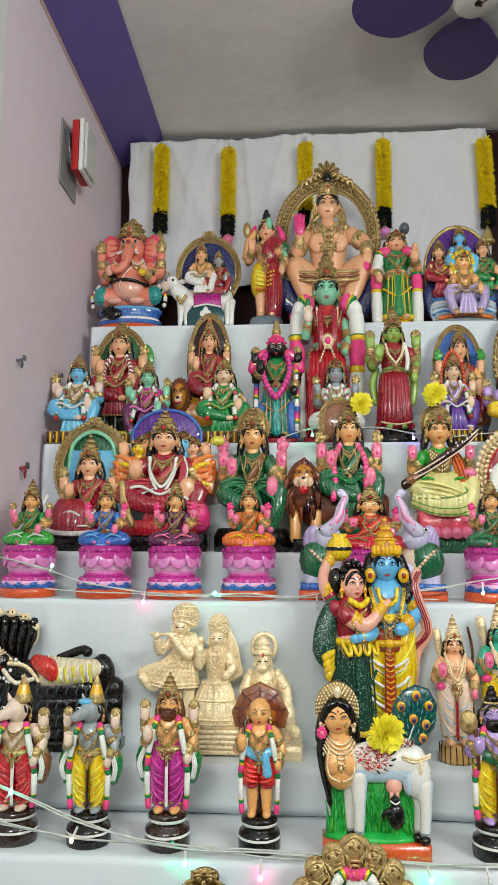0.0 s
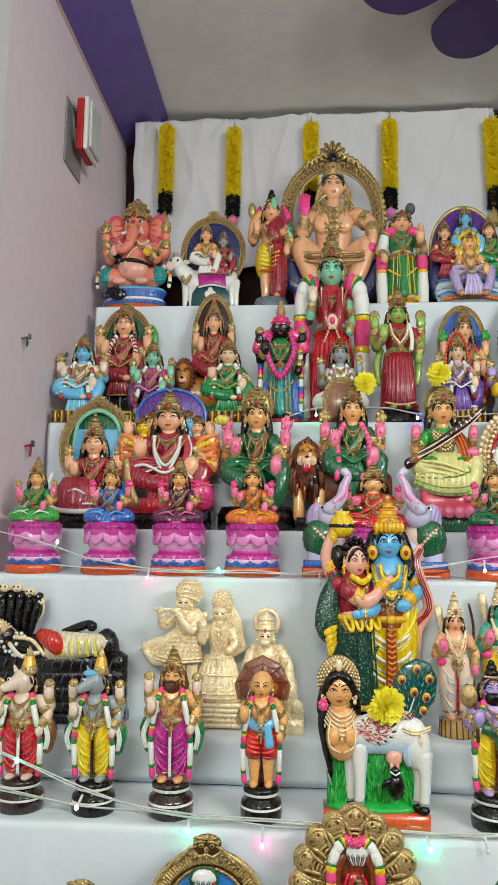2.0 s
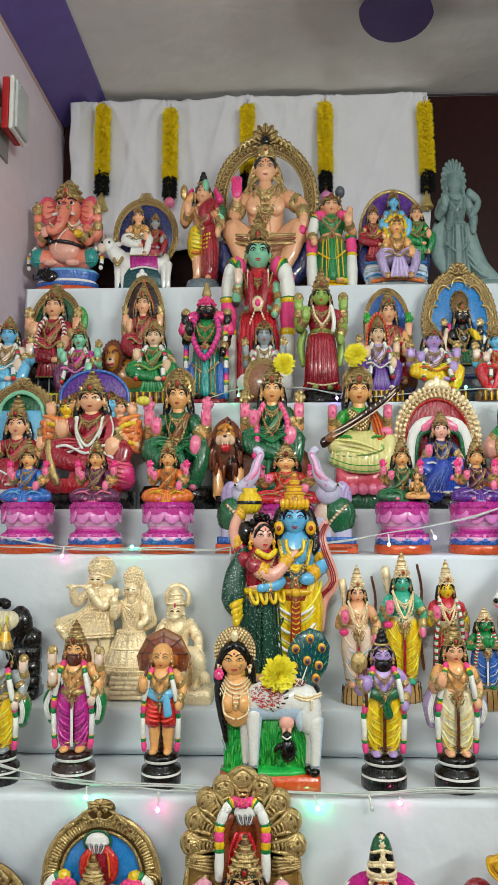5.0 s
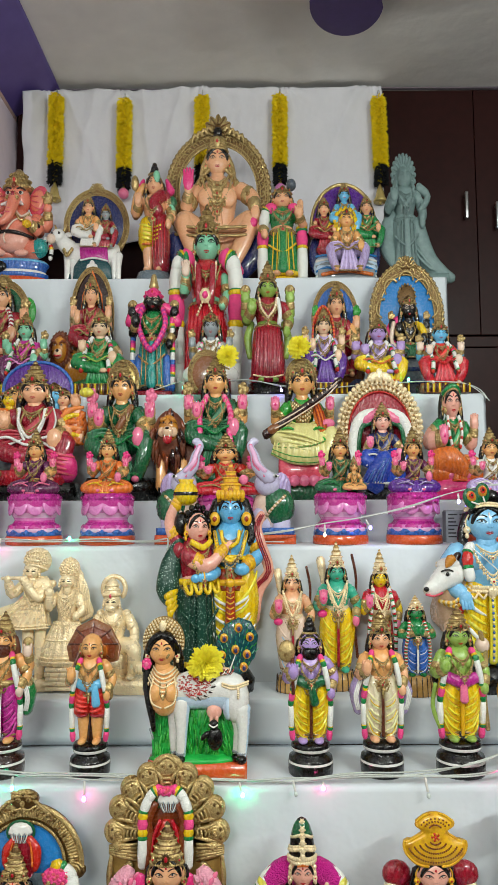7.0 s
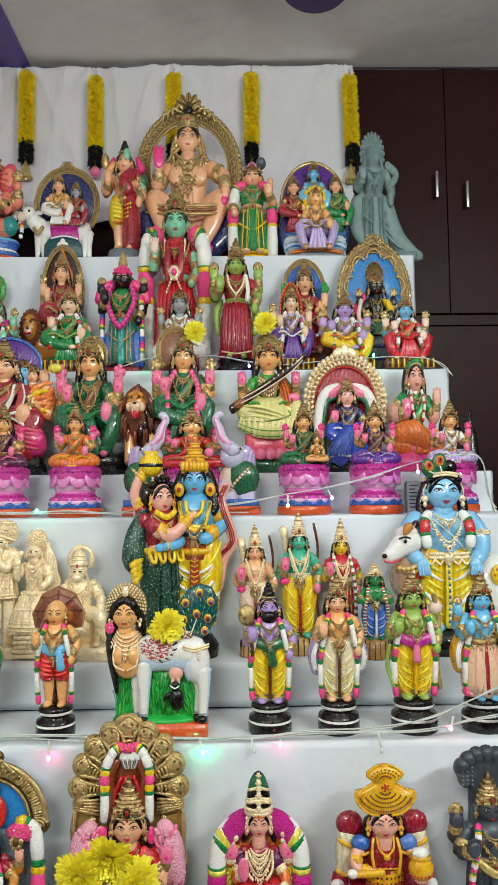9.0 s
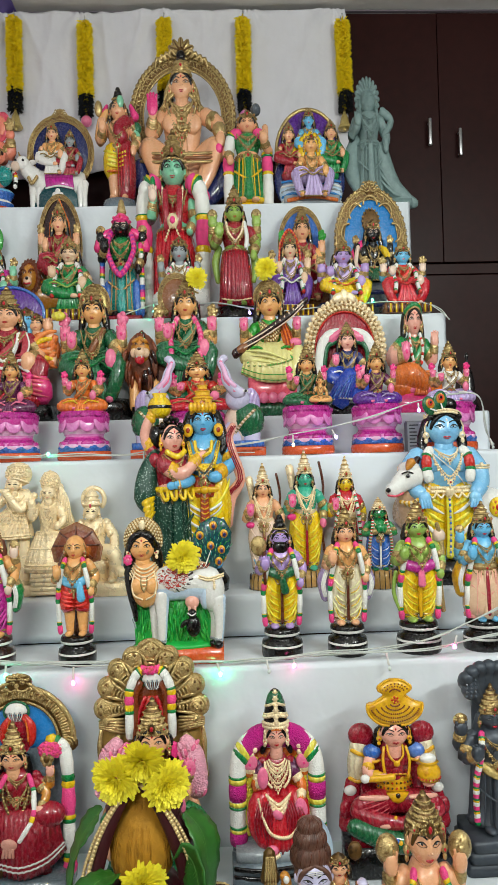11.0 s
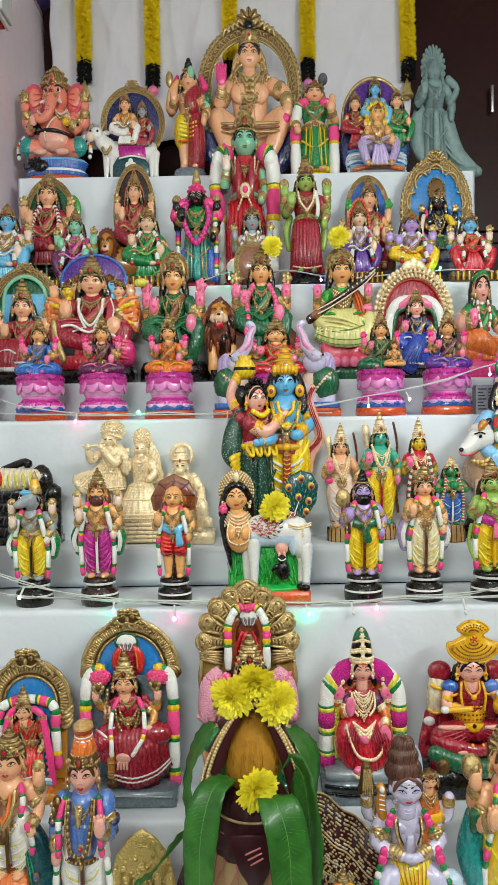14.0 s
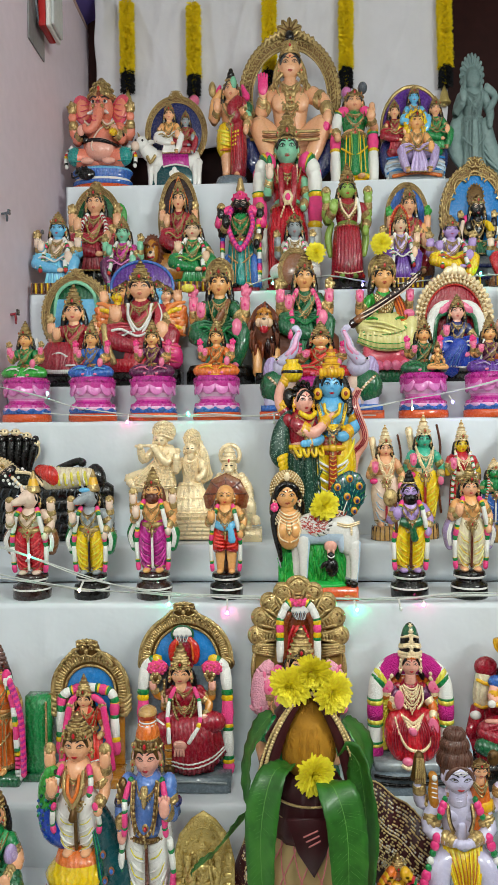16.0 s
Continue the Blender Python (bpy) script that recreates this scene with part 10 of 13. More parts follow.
def arch_band(k, cz, rx, rz, band, low, n, smooth_half=False):
    """A golden arch: plain rim, ribbed middle, bead row inside, and a scroll at each foot."""
    halo(k, cz, rx, rz, 0.14, band, low=low, beads=0, crest=False)
    for i in range(n):
        a = radians(low + (180 - 2 * low) * (i + 0.5) / n)
        u, w = math.cos(a), math.sin(a)
        k.tube([((rx - band * 0.3) * u, 0.09, cz + (rz - band * 0.3) * w), ((rx - band * 0.66) * u, 0.085, cz + (rz - band * 0.66) * w)], band * 0.085, "gold", n=1, seg=6)
        bead(k, ((rx - band * 0.94) * u, 0.1, cz + (rz - band * 0.94) * w), band * 0.1, "gold")
    k.tube([(x, 0.11, z) for x, z in ellipse(0, cz, rx - band * 0.14, rz - band * 0.14, low, 180 - low, 40)], band * 0.15, "gold", n=1, seg=8)


k = Clay()
k.slab(ellipse(0, 1.24, 0.4, 0.5, -4, 184, 34), 0.13, 0.16, "azure", 0.005)
k.slab([(-0.44, 0.1), (0.44, 0.1), (0.44, 1.22), (-0.44, 1.22)], 0.14, 0.2, "slate", 0.02)
arch_band(k, 1.27, 0.5, 0.54, 0.17, -4, 58)
lion_crest(k, -0.01, 1.78, 0.11)
for e in (-1, 1):
    rope(k, [(e * 0.27, 0.0, 1.31), (e * 0.38, 0.0, 1.27), (e * 0.43, -0.02, 1.14), (e * 0.44, -0.03, 0.7), (e * 0.44, -0.05, 0.4), (e * 0.45, -0.06, 0.1)], 0.058, WHITE_ROPE)
    rope_cluster(k, e * 0.29, -0.03, 1.23, 0.115, 0.085, 34)
umbrella(k, -0.03, 1.57, 0.1)
# red cloth gathered behind the crown, darker inside
for e in (-1, 1):
    k.tube([(-0.01 + e * 0.05, 0.06, 1.52), (-0.01 + e * 0.12, 0.03, 1.44), (-0.01 + e * 0.125, 0.03, 1.33), (-0.01 + e * 0.11, 0.04, 1.26)], [0.035, 0.04, 0.038, 0.02], "scarlet", seg=10)
    k.tube([(-0.01 + e * 0.075, 0.02, 1.5), (-0.01 + e * 0.09, 0.0, 1.4), (-0.01 + e * 0.095, 0.01, 1.3)], 0.01, "orange", seg=7)
k.slab(ellipse(-0.01, 1.34, 0.12, 0.19, 0, 360, 22)[:-1], 0.05, 0.09, "maroon", 0.02)
k.block(-0.17, 0.12, 0.0, 0.16, 0.3, 1.0, "maroon", 0.05)
torso(k, 0.7, 1.0, "ochre", "maroon", 0.155)
belt(k, 0.79, 0.125)
head(k, (-0.04, -0.07, 1.165), 0.108, "peach", ch=3.2, cm="gold")
necklace(k, 1.03, 0.085, 0.06, -0.125, r=0.012)
necklace(k, 1.0, 0.11, 0.2, -0.155, r=0.014)
k.chain([(-0.11, -0.1, 1.0), (-0.12, -0.15, 0.84), (-0.05, -0.2, 0.68), (0.04, -0.2, 0.68), (0.1, -0.15, 0.84), (0.11, -0.1, 1.02)], 0.016, ["gold", "oldgold"])
limb(k, [(-0.14, 0.0, 0.96), (-0.27, 0.0, 0.9), (-0.33, -0.05, 1.0)], [0.05, 0.046, 0.034], "ochre", "maroon", palm="rosy")
limb(k, [(0.13, 0.0, 0.96), (0.26, 0.0, 0.88), (0.285, -0.05, 1.0)], [0.05, 0.046, 0.034], "ochre", "maroon", palm="rosy")
limb(k, [(-0.13, -0.04, 0.94), (-0.21, -0.1, 0.8), (-0.2, -0.18, 0.88)], [0.045, 0.04, 0.03], "ochre", "maroon", palm="rosy")
limb(k, [(0.13, -0.04, 0.94), (0.25, -0.08, 0.84), (0.21, -0.2, 0.72)], [0.046, 0.044, 0.032], "ochre", "maroon")
k.ball((0.21, -0.23, 0.73), (0.05, 0.03, 0.04), "rosy", seg=10)
k.chain([(-0.2, -0.17, 1.12), (-0.2, -0.2, 0.98), (-0.19, -0.21, 0.82)], 0.018, ["gold", "oldgold"])
for x, z in ((-0.3, 1.12), (0.26, 1.15)):
    for j in range(6):
        k.ball((x + 0.038 * math.cos(j * 1.05), -0.07, z + 0.045 * math.sin(j * 1.05)), (0.026, 0.022, 0.034), "gold", seg=8, rings=5)
    k.ball((x, -0.08, z), (0.03, 0.03, 0.04), "oldgold", seg=8, rings=5)
# folded knee, hanging leg with anklets, and a full pleated skirt
k.ball((-0.23, -0.14, 0.58), (0.15, 0.2, 0.14), "maroon", seg=18, rings=11)
k.tube([(-0.14, -0.04, 0.68), (-0.24, -0.14, 0.64), (-0.25, -0.2, 0.5), (-0.17, -0.24, 0.42)], [0.1, 0.1, 0.085, 0.06], "maroon", seg=14)
for j in range(5):
    k.tube([(-0.3 + 0.03 * j, -0.18 - 0.02 * j, 0.7 - 0.01 * j), (-0.3 + 0.03 * j, -0.27 - 0.012 * j, 0.58 - 0.02 * j), (-0.26 + 0.03 * j, -0.29, 0.46 - 0.01 * j)], [0.006, 0.013, 0.006], hi("maroon"), n=3, seg=6)
k.tube([(-0.32, -0.1, 0.69), (-0.26, -0.24, 0.7), (-0.2, -0.28, 0.66)], 0.014, "white", n=3, seg=7)
k.tube([(-0.15, -0.27, 0.48), (-0.15, -0.3, 0.36), (-0.14, -0.31, 0.26)], [0.055, 0.045, 0.04], "ochre", seg=12)
for q in range(4):
    k.lathe([(0.042, -0.012), (0.052, 0), (0.042, 0.012)], "gold", c=(-0.145, -0.305, 0.26 + 0.03 * q + 0.06 * (q > 2)), seg=14)
k.ball((-0.14, -0.35, 0.21), (0.06, 0.08, 0.05), "oldgold", seg=12)
drape(k, [(-0.12, -0.18, 0.7), (0.06, -0.22, 0.72), (0.22, -0.2, 0.74), (0.34, -0.04, 0.7)], [(-0.11, -0.32, 0.19), (0.08, -0.4, 0.17), (0.3, -0.36, 0.24), (0.43, -0.1, 0.32)], "maroon", pleats=13, amp=0.011, bulge=0.08, lines=(0.79, 0.87), line_r=0.0095, ridge=False)
k.ball((0.27, -0.14, 0.66), (0.16, 0.17, 0.12), "maroon", seg=18, rings=11)
k.ball((-0.03, -0.37, 0.47), (0.075, 0.035, 0.055), "rosy", rot=(0, 12, 0), seg=12)
for j in range(4):
    k.tube([(-0.07 + 0.025 * j, -0.39, 0.44), (-0.08 + 0.03 * j, -0.4, 0.37)], 0.014, "rosy", n=1, seg=6)
for e in (-1, 1):
    rope(k, [(0.1 * e, -0.1, 1.02), (0.17 * e, -0.2, 0.84), (0.15 * e, -0.3, 0.64), (0.1 * e - 0.04, -0.38, 0.5)], 0.022, ((0, 0.2, "pink"), (0.2, 0.25, "green"), (0.25, 0.5, "fluff"), (0.5, 0.6, "pink"), (0.6, 0.66, "yellow"), (0.66, 1.0, "fluff")))
k.block(-0.2, 0.3, -0.24, 0.0, 0.1, 0.5, "maroon", 0.05)
k.block(-0.46, 0.48, -0.44, 0.2, -0.02, 0.14, "slate", 0.04)
k.tube([(-0.42, -0.46, 0.1), (0, -0.47, 0.12), (0.44, -0.46, 0.1)], 0.012, "ash", seg=6)
k.put("plaque_statue", "seated clay statue in maroon before a tall blue gold arch", 0.52, 0.898, Z7, 0.194, 0.352, deep=0.66)

k = Clay()
k.slab(ellipse(0, 1.0, 0.36, 0.38, -8, 188, 34), 0.13, 0.16, "azure", 0.005)
k.slab([(-0.42, 0.1), (0.42, 0.1), (0.42, 1.02), (-0.42, 1.02)], 0.14, 0.2, "ochre", 0.02)
k.slab([(-0.3, 0.1), (0.26, 0.1), (0.26, 0.96), (-0.3, 0.96)], 0.1, 0.15, "azure", 0.02)
arch_band(k, 1.0, 0.5, 0.48, 0.2, -24, 46)
for e in (-1, 1):
    for j in range(4):
        k.tube([(e * 0.36, 0.07, 0.72 + 0.05 * j), (e * 0.45, 0.03, 0.73 + 0.055 * j), (e * 0.51, 0.08, 0.8 + 0.05 * j)], [0.02, 0.032, 0.02], "gold", n=3, seg=8)
lion_crest(k, -0.03, 1.42, 0.14)
rope(k, [(-0.36, -0.02, 0.3), (-0.35, -0.02, 0.7), (-0.33, -0.01, 0.96), (-0.2, 0.02, 1.02), (0.0, 0.03, 1.05), (0.2, 0.02, 1.02), (0.31, -0.01, 0.96), (0.32, -0.02, 0.7), (0.34, -0.04, 0.3)], 0.056,
     ((0, 0.04, "pink"), (0.04, 0.06, "yellow"), (0.06, 0.08, "green"), (0.08, 0.16, "fluff"), (0.16, 0.18, "green"), (0.18, 0.23, "pink"), (0.23, 0.25, "green"), (0.25, 0.34, "fluff"), (0.34, 0.36, "green"), (0.36, 0.38, "yellow"), (0.38, 0.44, "pink"), (0.44, 0.46, "green"),
      (0.46, 0.54, "fluff"), (0.54, 0.56, "green"), (0.56, 0.58, "yellow"), (0.58, 0.64, "pink"), (0.64, 0.66, "yellow"), (0.66, 0.68, "green"), (0.68, 0.77, "fluff"), (0.77, 0.79, "green"), (0.79, 0.8, "yellow"), (0.8, 0.86, "pink"), (0.86, 0.88, "green"), (0.88, 0.94, "fluff"), (0.94, 0.96, "yellow"), (0.96, 1.0, "pink")))
for e in (-1, 1):
    k.tube([(e * 0.1 - 0.04, -0.06, 0.96), (e * 0.19 - 0.02, -0.1, 0.9), (e * 0.24 - 0.01, -0.16, 0.7), (e * 0.28, -0.2, 0.46), (e * 0.32, -0.22, 0.16)], 0.04, "pink", n=6, seg=10)
    for j in range(22):
        t = j / 21
        bead(k, (e * (0.2 + 0.1 * t) - 0.01 + 0.014 * (-1) ** j, -0.13 - 0.11 * t, 0.9 - 0.72 * t), 0.022, "coral" if j % 3 else "pink")
torso(k, 0.5, 0.82, "peach", "scarlet", 0.12)
belt(k, 0.58, 0.115)
head(k, (-0.05, -0.07, 0.93), 0.092, "peach", ch=3.2, cm="gold")
for z, q, d in ((0.83, 0.075, 0.06), (0.82, 0.1, 0.2), (0.8, 0.12, 0.32)):
    necklace(k, z, q, d, -0.12 - 0.1 * d, r=0.013)
for e in (-1, 1):
    limb(k, [(e * 0.13, 0.0, 0.79), (e * 0.22, -0.04, 0.68), (e * 0.2, -0.1, 0.82)], [0.046, 0.042, 0.03], "peach", "scarlet", palm="rosy")
    limb(k, [(e * 0.12, -0.03, 0.77), (e * 0.2, -0.08, 0.6), (e * 0.15, -0.2, 0.52)], [0.046, 0.042, 0.03], "peach", "scarlet", palm="rosy" if e < 0 else None)
    k.ball((e * 0.2 - 0.02, -0.12, 0.87), (0.05, 0.035, 0.04), "gold", seg=10)
drape(k, [(-0.2, -0.06, 0.5), (0.0, -0.16, 0.54), (0.18, -0.08, 0.5)], [(-0.28, -0.2, 0.1), (0.0, -0.36, 0.1), (0.24, -0.2, 0.16)], "scarlet", pleats=11, amp=0.012, bulge=0.06, lines=(0.62, 0.72), line_r=0.01)
k.ball((-0.2, -0.16, 0.4), (0.13, 0.15, 0.1), "scarlet", seg=14)
k.tube([(0.12, -0.28, 0.2), (0.22, -0.3, 0.24), (0.32, -0.22, 0.2)], 0.022, "white", n=3, seg=7)
k.tube([(0.12, -0.28, 0.16), (0.22, -0.31, 0.2), (0.32, -0.22, 0.16)], 0.022, "sky", n=3, seg=7)
k.ball((0.22, -0.26, 0.1), (0.12, 0.1, 0.08), "orange", seg=14)
k.block(-0.44, 0.44, -0.38, 0.2, -0.02, 0.1, "ochre", 0.03)
k.put("plaque_statue", "seated clay statue in red before a small blue gold arch", 0.328, 0.90, Z7, 0.168, 0.278, deep=0.66)

k = Clay()
k.slab(ellipse(0, 1.32, 0.46, 0.52, -12, 192, 34), 0.11, 0.2, "goldshade", 0.03)
k.slab([(-0.46, 0.6), (0.46, 0.6), (0.48, 0.9), (0.46, 1.34), (-0.46, 1.34), (-0.48, 0.9)], 0.11, 0.2, "goldshade", 0.03)
for i in range(9):
    # serpent hoods round the arch, the middle one tall, each with a ribbed throat
    a = radians(2 + 176 * i / 8)
    u, w = math.cos(a), math.sin(a)
    big = 1.35 if i == 4 else 1.0
    c = Vector((0.43 * u, 0.08, 1.34 + (0.5 if i == 4 else 0.47) * w))
    t, o = Vector((-w, 0, u)), Vector((u, 0, w))
    turn = 90 - math.degrees(a)
    k.ball(c, (0.1 * big, 0.085, 0.1), "gold", rot=(0, turn, 0), seg=16, rings=9)
    k.ball(c + o * 0.042 + Vector((0, -0.03, 0)), (0.05 * big, 0.045, 0.036), "gold", rot=(0, turn, 0), seg=12, rings=7)
    k.tube([c - t * 0.085 * big - o * 0.01 + Vector((0, -0.03, 0)), c - t * 0.05 * big + o * 0.05 + Vector((0, -0.06, 0)), c + o * 0.068 * big + Vector((0, -0.065, 0)), c + t * 0.05 * big + o * 0.05 + Vector((0, -0.06, 0)), c + t * 0.085 * big - o * 0.01 + Vector((0, -0.03, 0))], 0.014, "gold", n=4, seg=7)
    for e in (-1, 1):
        k.tube([c + t * 0.075 * e * big + Vector((0, -0.04, 0)), c + t * 0.05 * e - o * 0.07 + Vector((0, -0.06, 0)), c + t * 0.028 * e - o * 0.2 + Vector((0, -0.05, 0))], [0.016, 0.018, 0.01], "gold", n=3, seg=7)
        bead(k, c + t * 0.034 * e + o * 0.022 + Vector((0, -0.075, 0)), 0.014, "oldgold")
    for j in range(5):
        p = c - o * (0.05 + 0.032 * j) + Vector((0, -0.05, 0))
        q = 0.052 - 0.006 * j
        k.tube([p + t * q, p + o * 0.012 + Vector((0, -0.022, 0)), p - t * q], 0.011, "gold", n=2, seg=6)
for i in range(40):
    a = radians(-8 + 196 * i / 39)
    bead(k, (0.275 * math.cos(a), 0.06, 1.36 + 0.29 * math.sin(a)), 0.018, "gold")
k.tube([(x, 0.07, z) for x, z in ellipse(0, 1.36, 0.25, 0.265, -10, 190, 30)], 0.022, "gold", n=1)
for s in (-1, 1):
    # side panels: curling tails, a winged beast with long feathers, a scroll at the foot
    for j, (z, q) in enumerate(((1.36, 0.06), (1.25, 0.05), (1.02, 0.05))):
        c = Vector((s * (0.4 - 0.01 * j), 0.06, z))
        for m in range(3):
            k.tube([c + Vector((q * (1 - 0.3 * m) * math.cos(b * 0.9), -0.03 - 0.014 * m, q * (1 - 0.3 * m) * math.sin(b * 0.9))) for b in range(7)], 0.013, "gold", n=2, seg=6)
        bead(k, c + Vector((0, -0.07, 0)), 0.018, "gold")
    for j in range(5):
        k.tube([(s * 0.25, 0.04, 1.15 + 0.03 * j), (s * 0.37, 0.0, 1.19 + 0.03 * j - 0.01 * j), (s * 0.475, 0.05, 1.2 + 0.014 * j)], [0.01, 0.017, 0.011], "gold", n=3, seg=7)
    k.tube([(s * 0.3, 0.05, 1.12), (s * 0.36, 0.0, 1.04), (s * 0.33, 0.0, 0.92), (s * 0.38, 0.04, 0.84)], [0.03, 0.05, 0.05, 0.03], "gold", n=4, seg=10)
    k.tube([(s * 0.46, 0.05, 1.18), (s * 0.475, 0.03, 1.05), (s * 0.47, 0.05, 0.9), (s * 0.48, 0.06, 0.76)], [0.016, 0.024, 0.024, 0.03], "gold", n=4, seg=8)
    # pale pink blossom fringe at the foot of the arch
    k.tube([(s * 0.3, -0.05, 1.1), (s * 0.37, -0.08, 0.98), (s * 0.39, -0.08, 0.82), (s * 0.4, -0.08, 0.68)], [0.06, 0.1, 0.11, 0.09], "paleflower", n=5, seg=16)
    for j in range(40):
        t, a = j / 39, j * 2.4
        k.ball((s * (0.32 + 0.08 * t) + 0.085 * math.cos(a), -0.1 - 0.06 * abs(math.sin(a)), 1.08 - 0.4 * t), (0.022, 0.02, 0.04), "paleflower" if j % 3 else "rose", rot=(0, 40 * math.cos(a), 0), seg=6, rings=4)
    k.ball((s * 0.2, -0.1, 1.03), (0.055, 0.04, 0.075), "pink", seg=10)
    rope(k, [(s * 0.05, 0.0, 1.69), (s * 0.12, -0.02, 1.66), (s * 0.185, -0.04, 1.54), (s * 0.19, -0.06, 1.36), (s * 0.19, -0.06, 1.14)], 0.04,
         ((0.0, 0.14, "pink"), (0.14, 0.18, "yellow"), (0.18, 0.22, "green"), (0.22, 0.35, "fluff"), (0.35, 0.5, "fluff"), (0.5, 0.53, "green"), (0.53, 0.58, "yellow"), (0.58, 0.7, "pink"), (0.7, 0.74, "yellow"), (0.74, 0.78, "green"), (0.78, 1.0, "fluff")))
    k.tube([(s * 0.34, -0.08, 0.6), (s * 0.4, -0.1, 0.42), (s * 0.36, -0.16, 0.2)], [0.07, 0.07, 0.06], "peach")
rope_cluster(k, 0, -0.03, 1.69, 0.07, 0.03, 14)
# cloth canopy, open below, with the white umbrella over it
k.slab(ellipse(0, 1.42, 0.15, 0.2, -30, 210, 26), 0.04, 0.1, "russet", 0.03)
k.ball((0, 0.03, 1.3), (0.13, 0.06, 0.16), "scarlet", seg=16, rings=10)
for e in (-1, 1):
    k.tube([(e * 0.09, 0.0, 1.58), (e * 0.15, -0.02, 1.46), (e * 0.13, -0.04, 1.3), (e * 0.15, -0.05, 1.14)], [0.03, 0.04, 0.035, 0.04], "russet", seg=10)
    k.tube([(e * 0.05, -0.02, 1.46), (e * 0.1, -0.05, 1.34), (e * 0.12, -0.06, 1.2)], 0.018, "red", seg=8)
umbrella(k, 0.02, 1.6, 0.095, y=0.0)
k.at(0.02, -0.1, 0.4, 1.08)
seated(k, "peach", "red", "green", "gold", hold=None, palm="rose", ch=3.0, seat="green")
k.at()
k.block(-0.34, 0.34, -0.2, 0.16, 0.1, 0.5, "green", 0.05)
k.block(-0.4, 0.4, -0.3, 0.2, -0.0, 0.12, "forest", 0.03)
k.put("plaque_statue", "seated clay statue in an embossed golden serpent arch", 0.744, 0.915, Z7, 0.203, 0.40, deep=0.7)

k = Clay()
k.tube([(-0.5, -0.04, 0.0), (-0.5, -0.04, 0.55), (-0.44, -0.02, 0.78), (-0.2, 0.06, 0.9), (0.2, 0.06, 0.9), (0.44, -0.02, 0.78), (0.5, -0.04, 0.55), (0.5, -0.04, 0.0)], 0.105, "fluff", seg=14)
for s in (-1, 1):
    for z, m, hh in ((0.575, "green", 0.012), (0.54, "lemon", 0.025), (0.44, "fuchsia", 0.075), (0.34, "lemon", 0.022), (0.305, "green", 0.012), (0.13, "green", 0.012), (0.1, "lemon", 0.016), (0.03, "fuchsia", 0.055)):
        k.lathe([(0.108, -hh), (0.116, 0), (0.108, hh)], m, c=(s * 0.5, -0.04, z), seg=18)
    k.tube([(s * 0.37, -0.02, 0.06), (s * 0.37, -0.02, 0.3), (s * 0.34, 0.0, 0.5), (s * 0.27, 0.02, 0.7)], 0.05, "lemon", seg=10)
    for j in range(40):
        z = 0.06 + 0.012 * j
        bead(k, (s * (0.37 - 0.03 * max(0, j - 22) / 18) + 0.03 * math.cos(j * 2.4), -0.065 + 0.01 * math.sin(j * 1.7), z), 0.016, "lemon")
k.tube([(-0.4, -0.01, 0.8), (-0.2, 0.05, 0.9), (0.2, 0.05, 0.9), (0.4, -0.01, 0.8)], 0.116, "fuchsia", seg=12)
for e in (-1, 1):
    k.tube([(e * 0.43, -0.02, 0.77), (e * 0.405, -0.012, 0.8)], 0.119, "lemon", n=1, seg=14)
    k.tube([(e * 0.455, -0.025, 0.735), (e * 0.437, -0.02, 0.765)], 0.117, "green", n=1, seg=14)
k.slab([(-0.34, 0.0), (0.34, 0.0), (0.3, 0.78), (-0.3, 0.78)], 0.06, 0.12, "orange", 0.03)
# upper body, four orange arms with large pink palms
k.at(sx=1.26)
torso(k, 0.42, 0.7, "maroon", "maroon", 0.15)
for e in (-1, 1):
    limb(k, [(e * 0.15, 0.0, 0.66), (e * 0.27, 0.0, 0.58), (e * 0.27, -0.06, 0.66)], [0.055, 0.05, 0.04], "orange", "plum", cuff="pale_gold", palm="rose")
    k.ball((e * 0.265, -0.075, 0.7), (0.075, 0.03, 0.075), "rose", seg=12)
    for j in range(5):
        k.ball((e * 0.27 + 0.05 * math.cos(j * 1.26), -0.07, 0.81 + 0.045 * math.sin(j * 1.26)), (0.032, 0.026, 0.028), "pale_gold", seg=8, rings=5)
limb(k, [(-0.15, -0.03, 0.64), (-0.22, -0.1, 0.5), (-0.16, -0.2, 0.55)], [0.052, 0.05, 0.036], "orange", "plum", cuff="pale_gold")
k.ball((-0.15, -0.22, 0.6), (0.055, 0.028, 0.1), "rose", seg=14)
limb(k, [(0.15, -0.03, 0.64), (0.24, -0.1, 0.5), (0.22, -0.24, 0.42)], [0.052, 0.05, 0.036], "orange", "plum", cuff="pale_gold")
k.ball((0.22, -0.27, 0.34), (0.06, 0.03, 0.095), "rose", rot=(0, -12, 0), seg=14)
for z, q, d in ((0.72, 0.08, 0.03), (0.71, 0.1, 0.09), (0.7, 0.12, 0.17)):
    necklace(k, z, q, d, -0.12 - 0.1 * d, "pale_gold", r=0.017)
k.chain([(-0.12, -0.1, 0.7), (-0.12, -0.16, 0.58), (-0.06, -0.18, 0.5)], 0.016, ["pale_gold"])
k.chain([(0.12, -0.1, 0.7), (0.12, -0.16, 0.58), (0.06, -0.18, 0.5)], 0.016, ["pale_gold"])
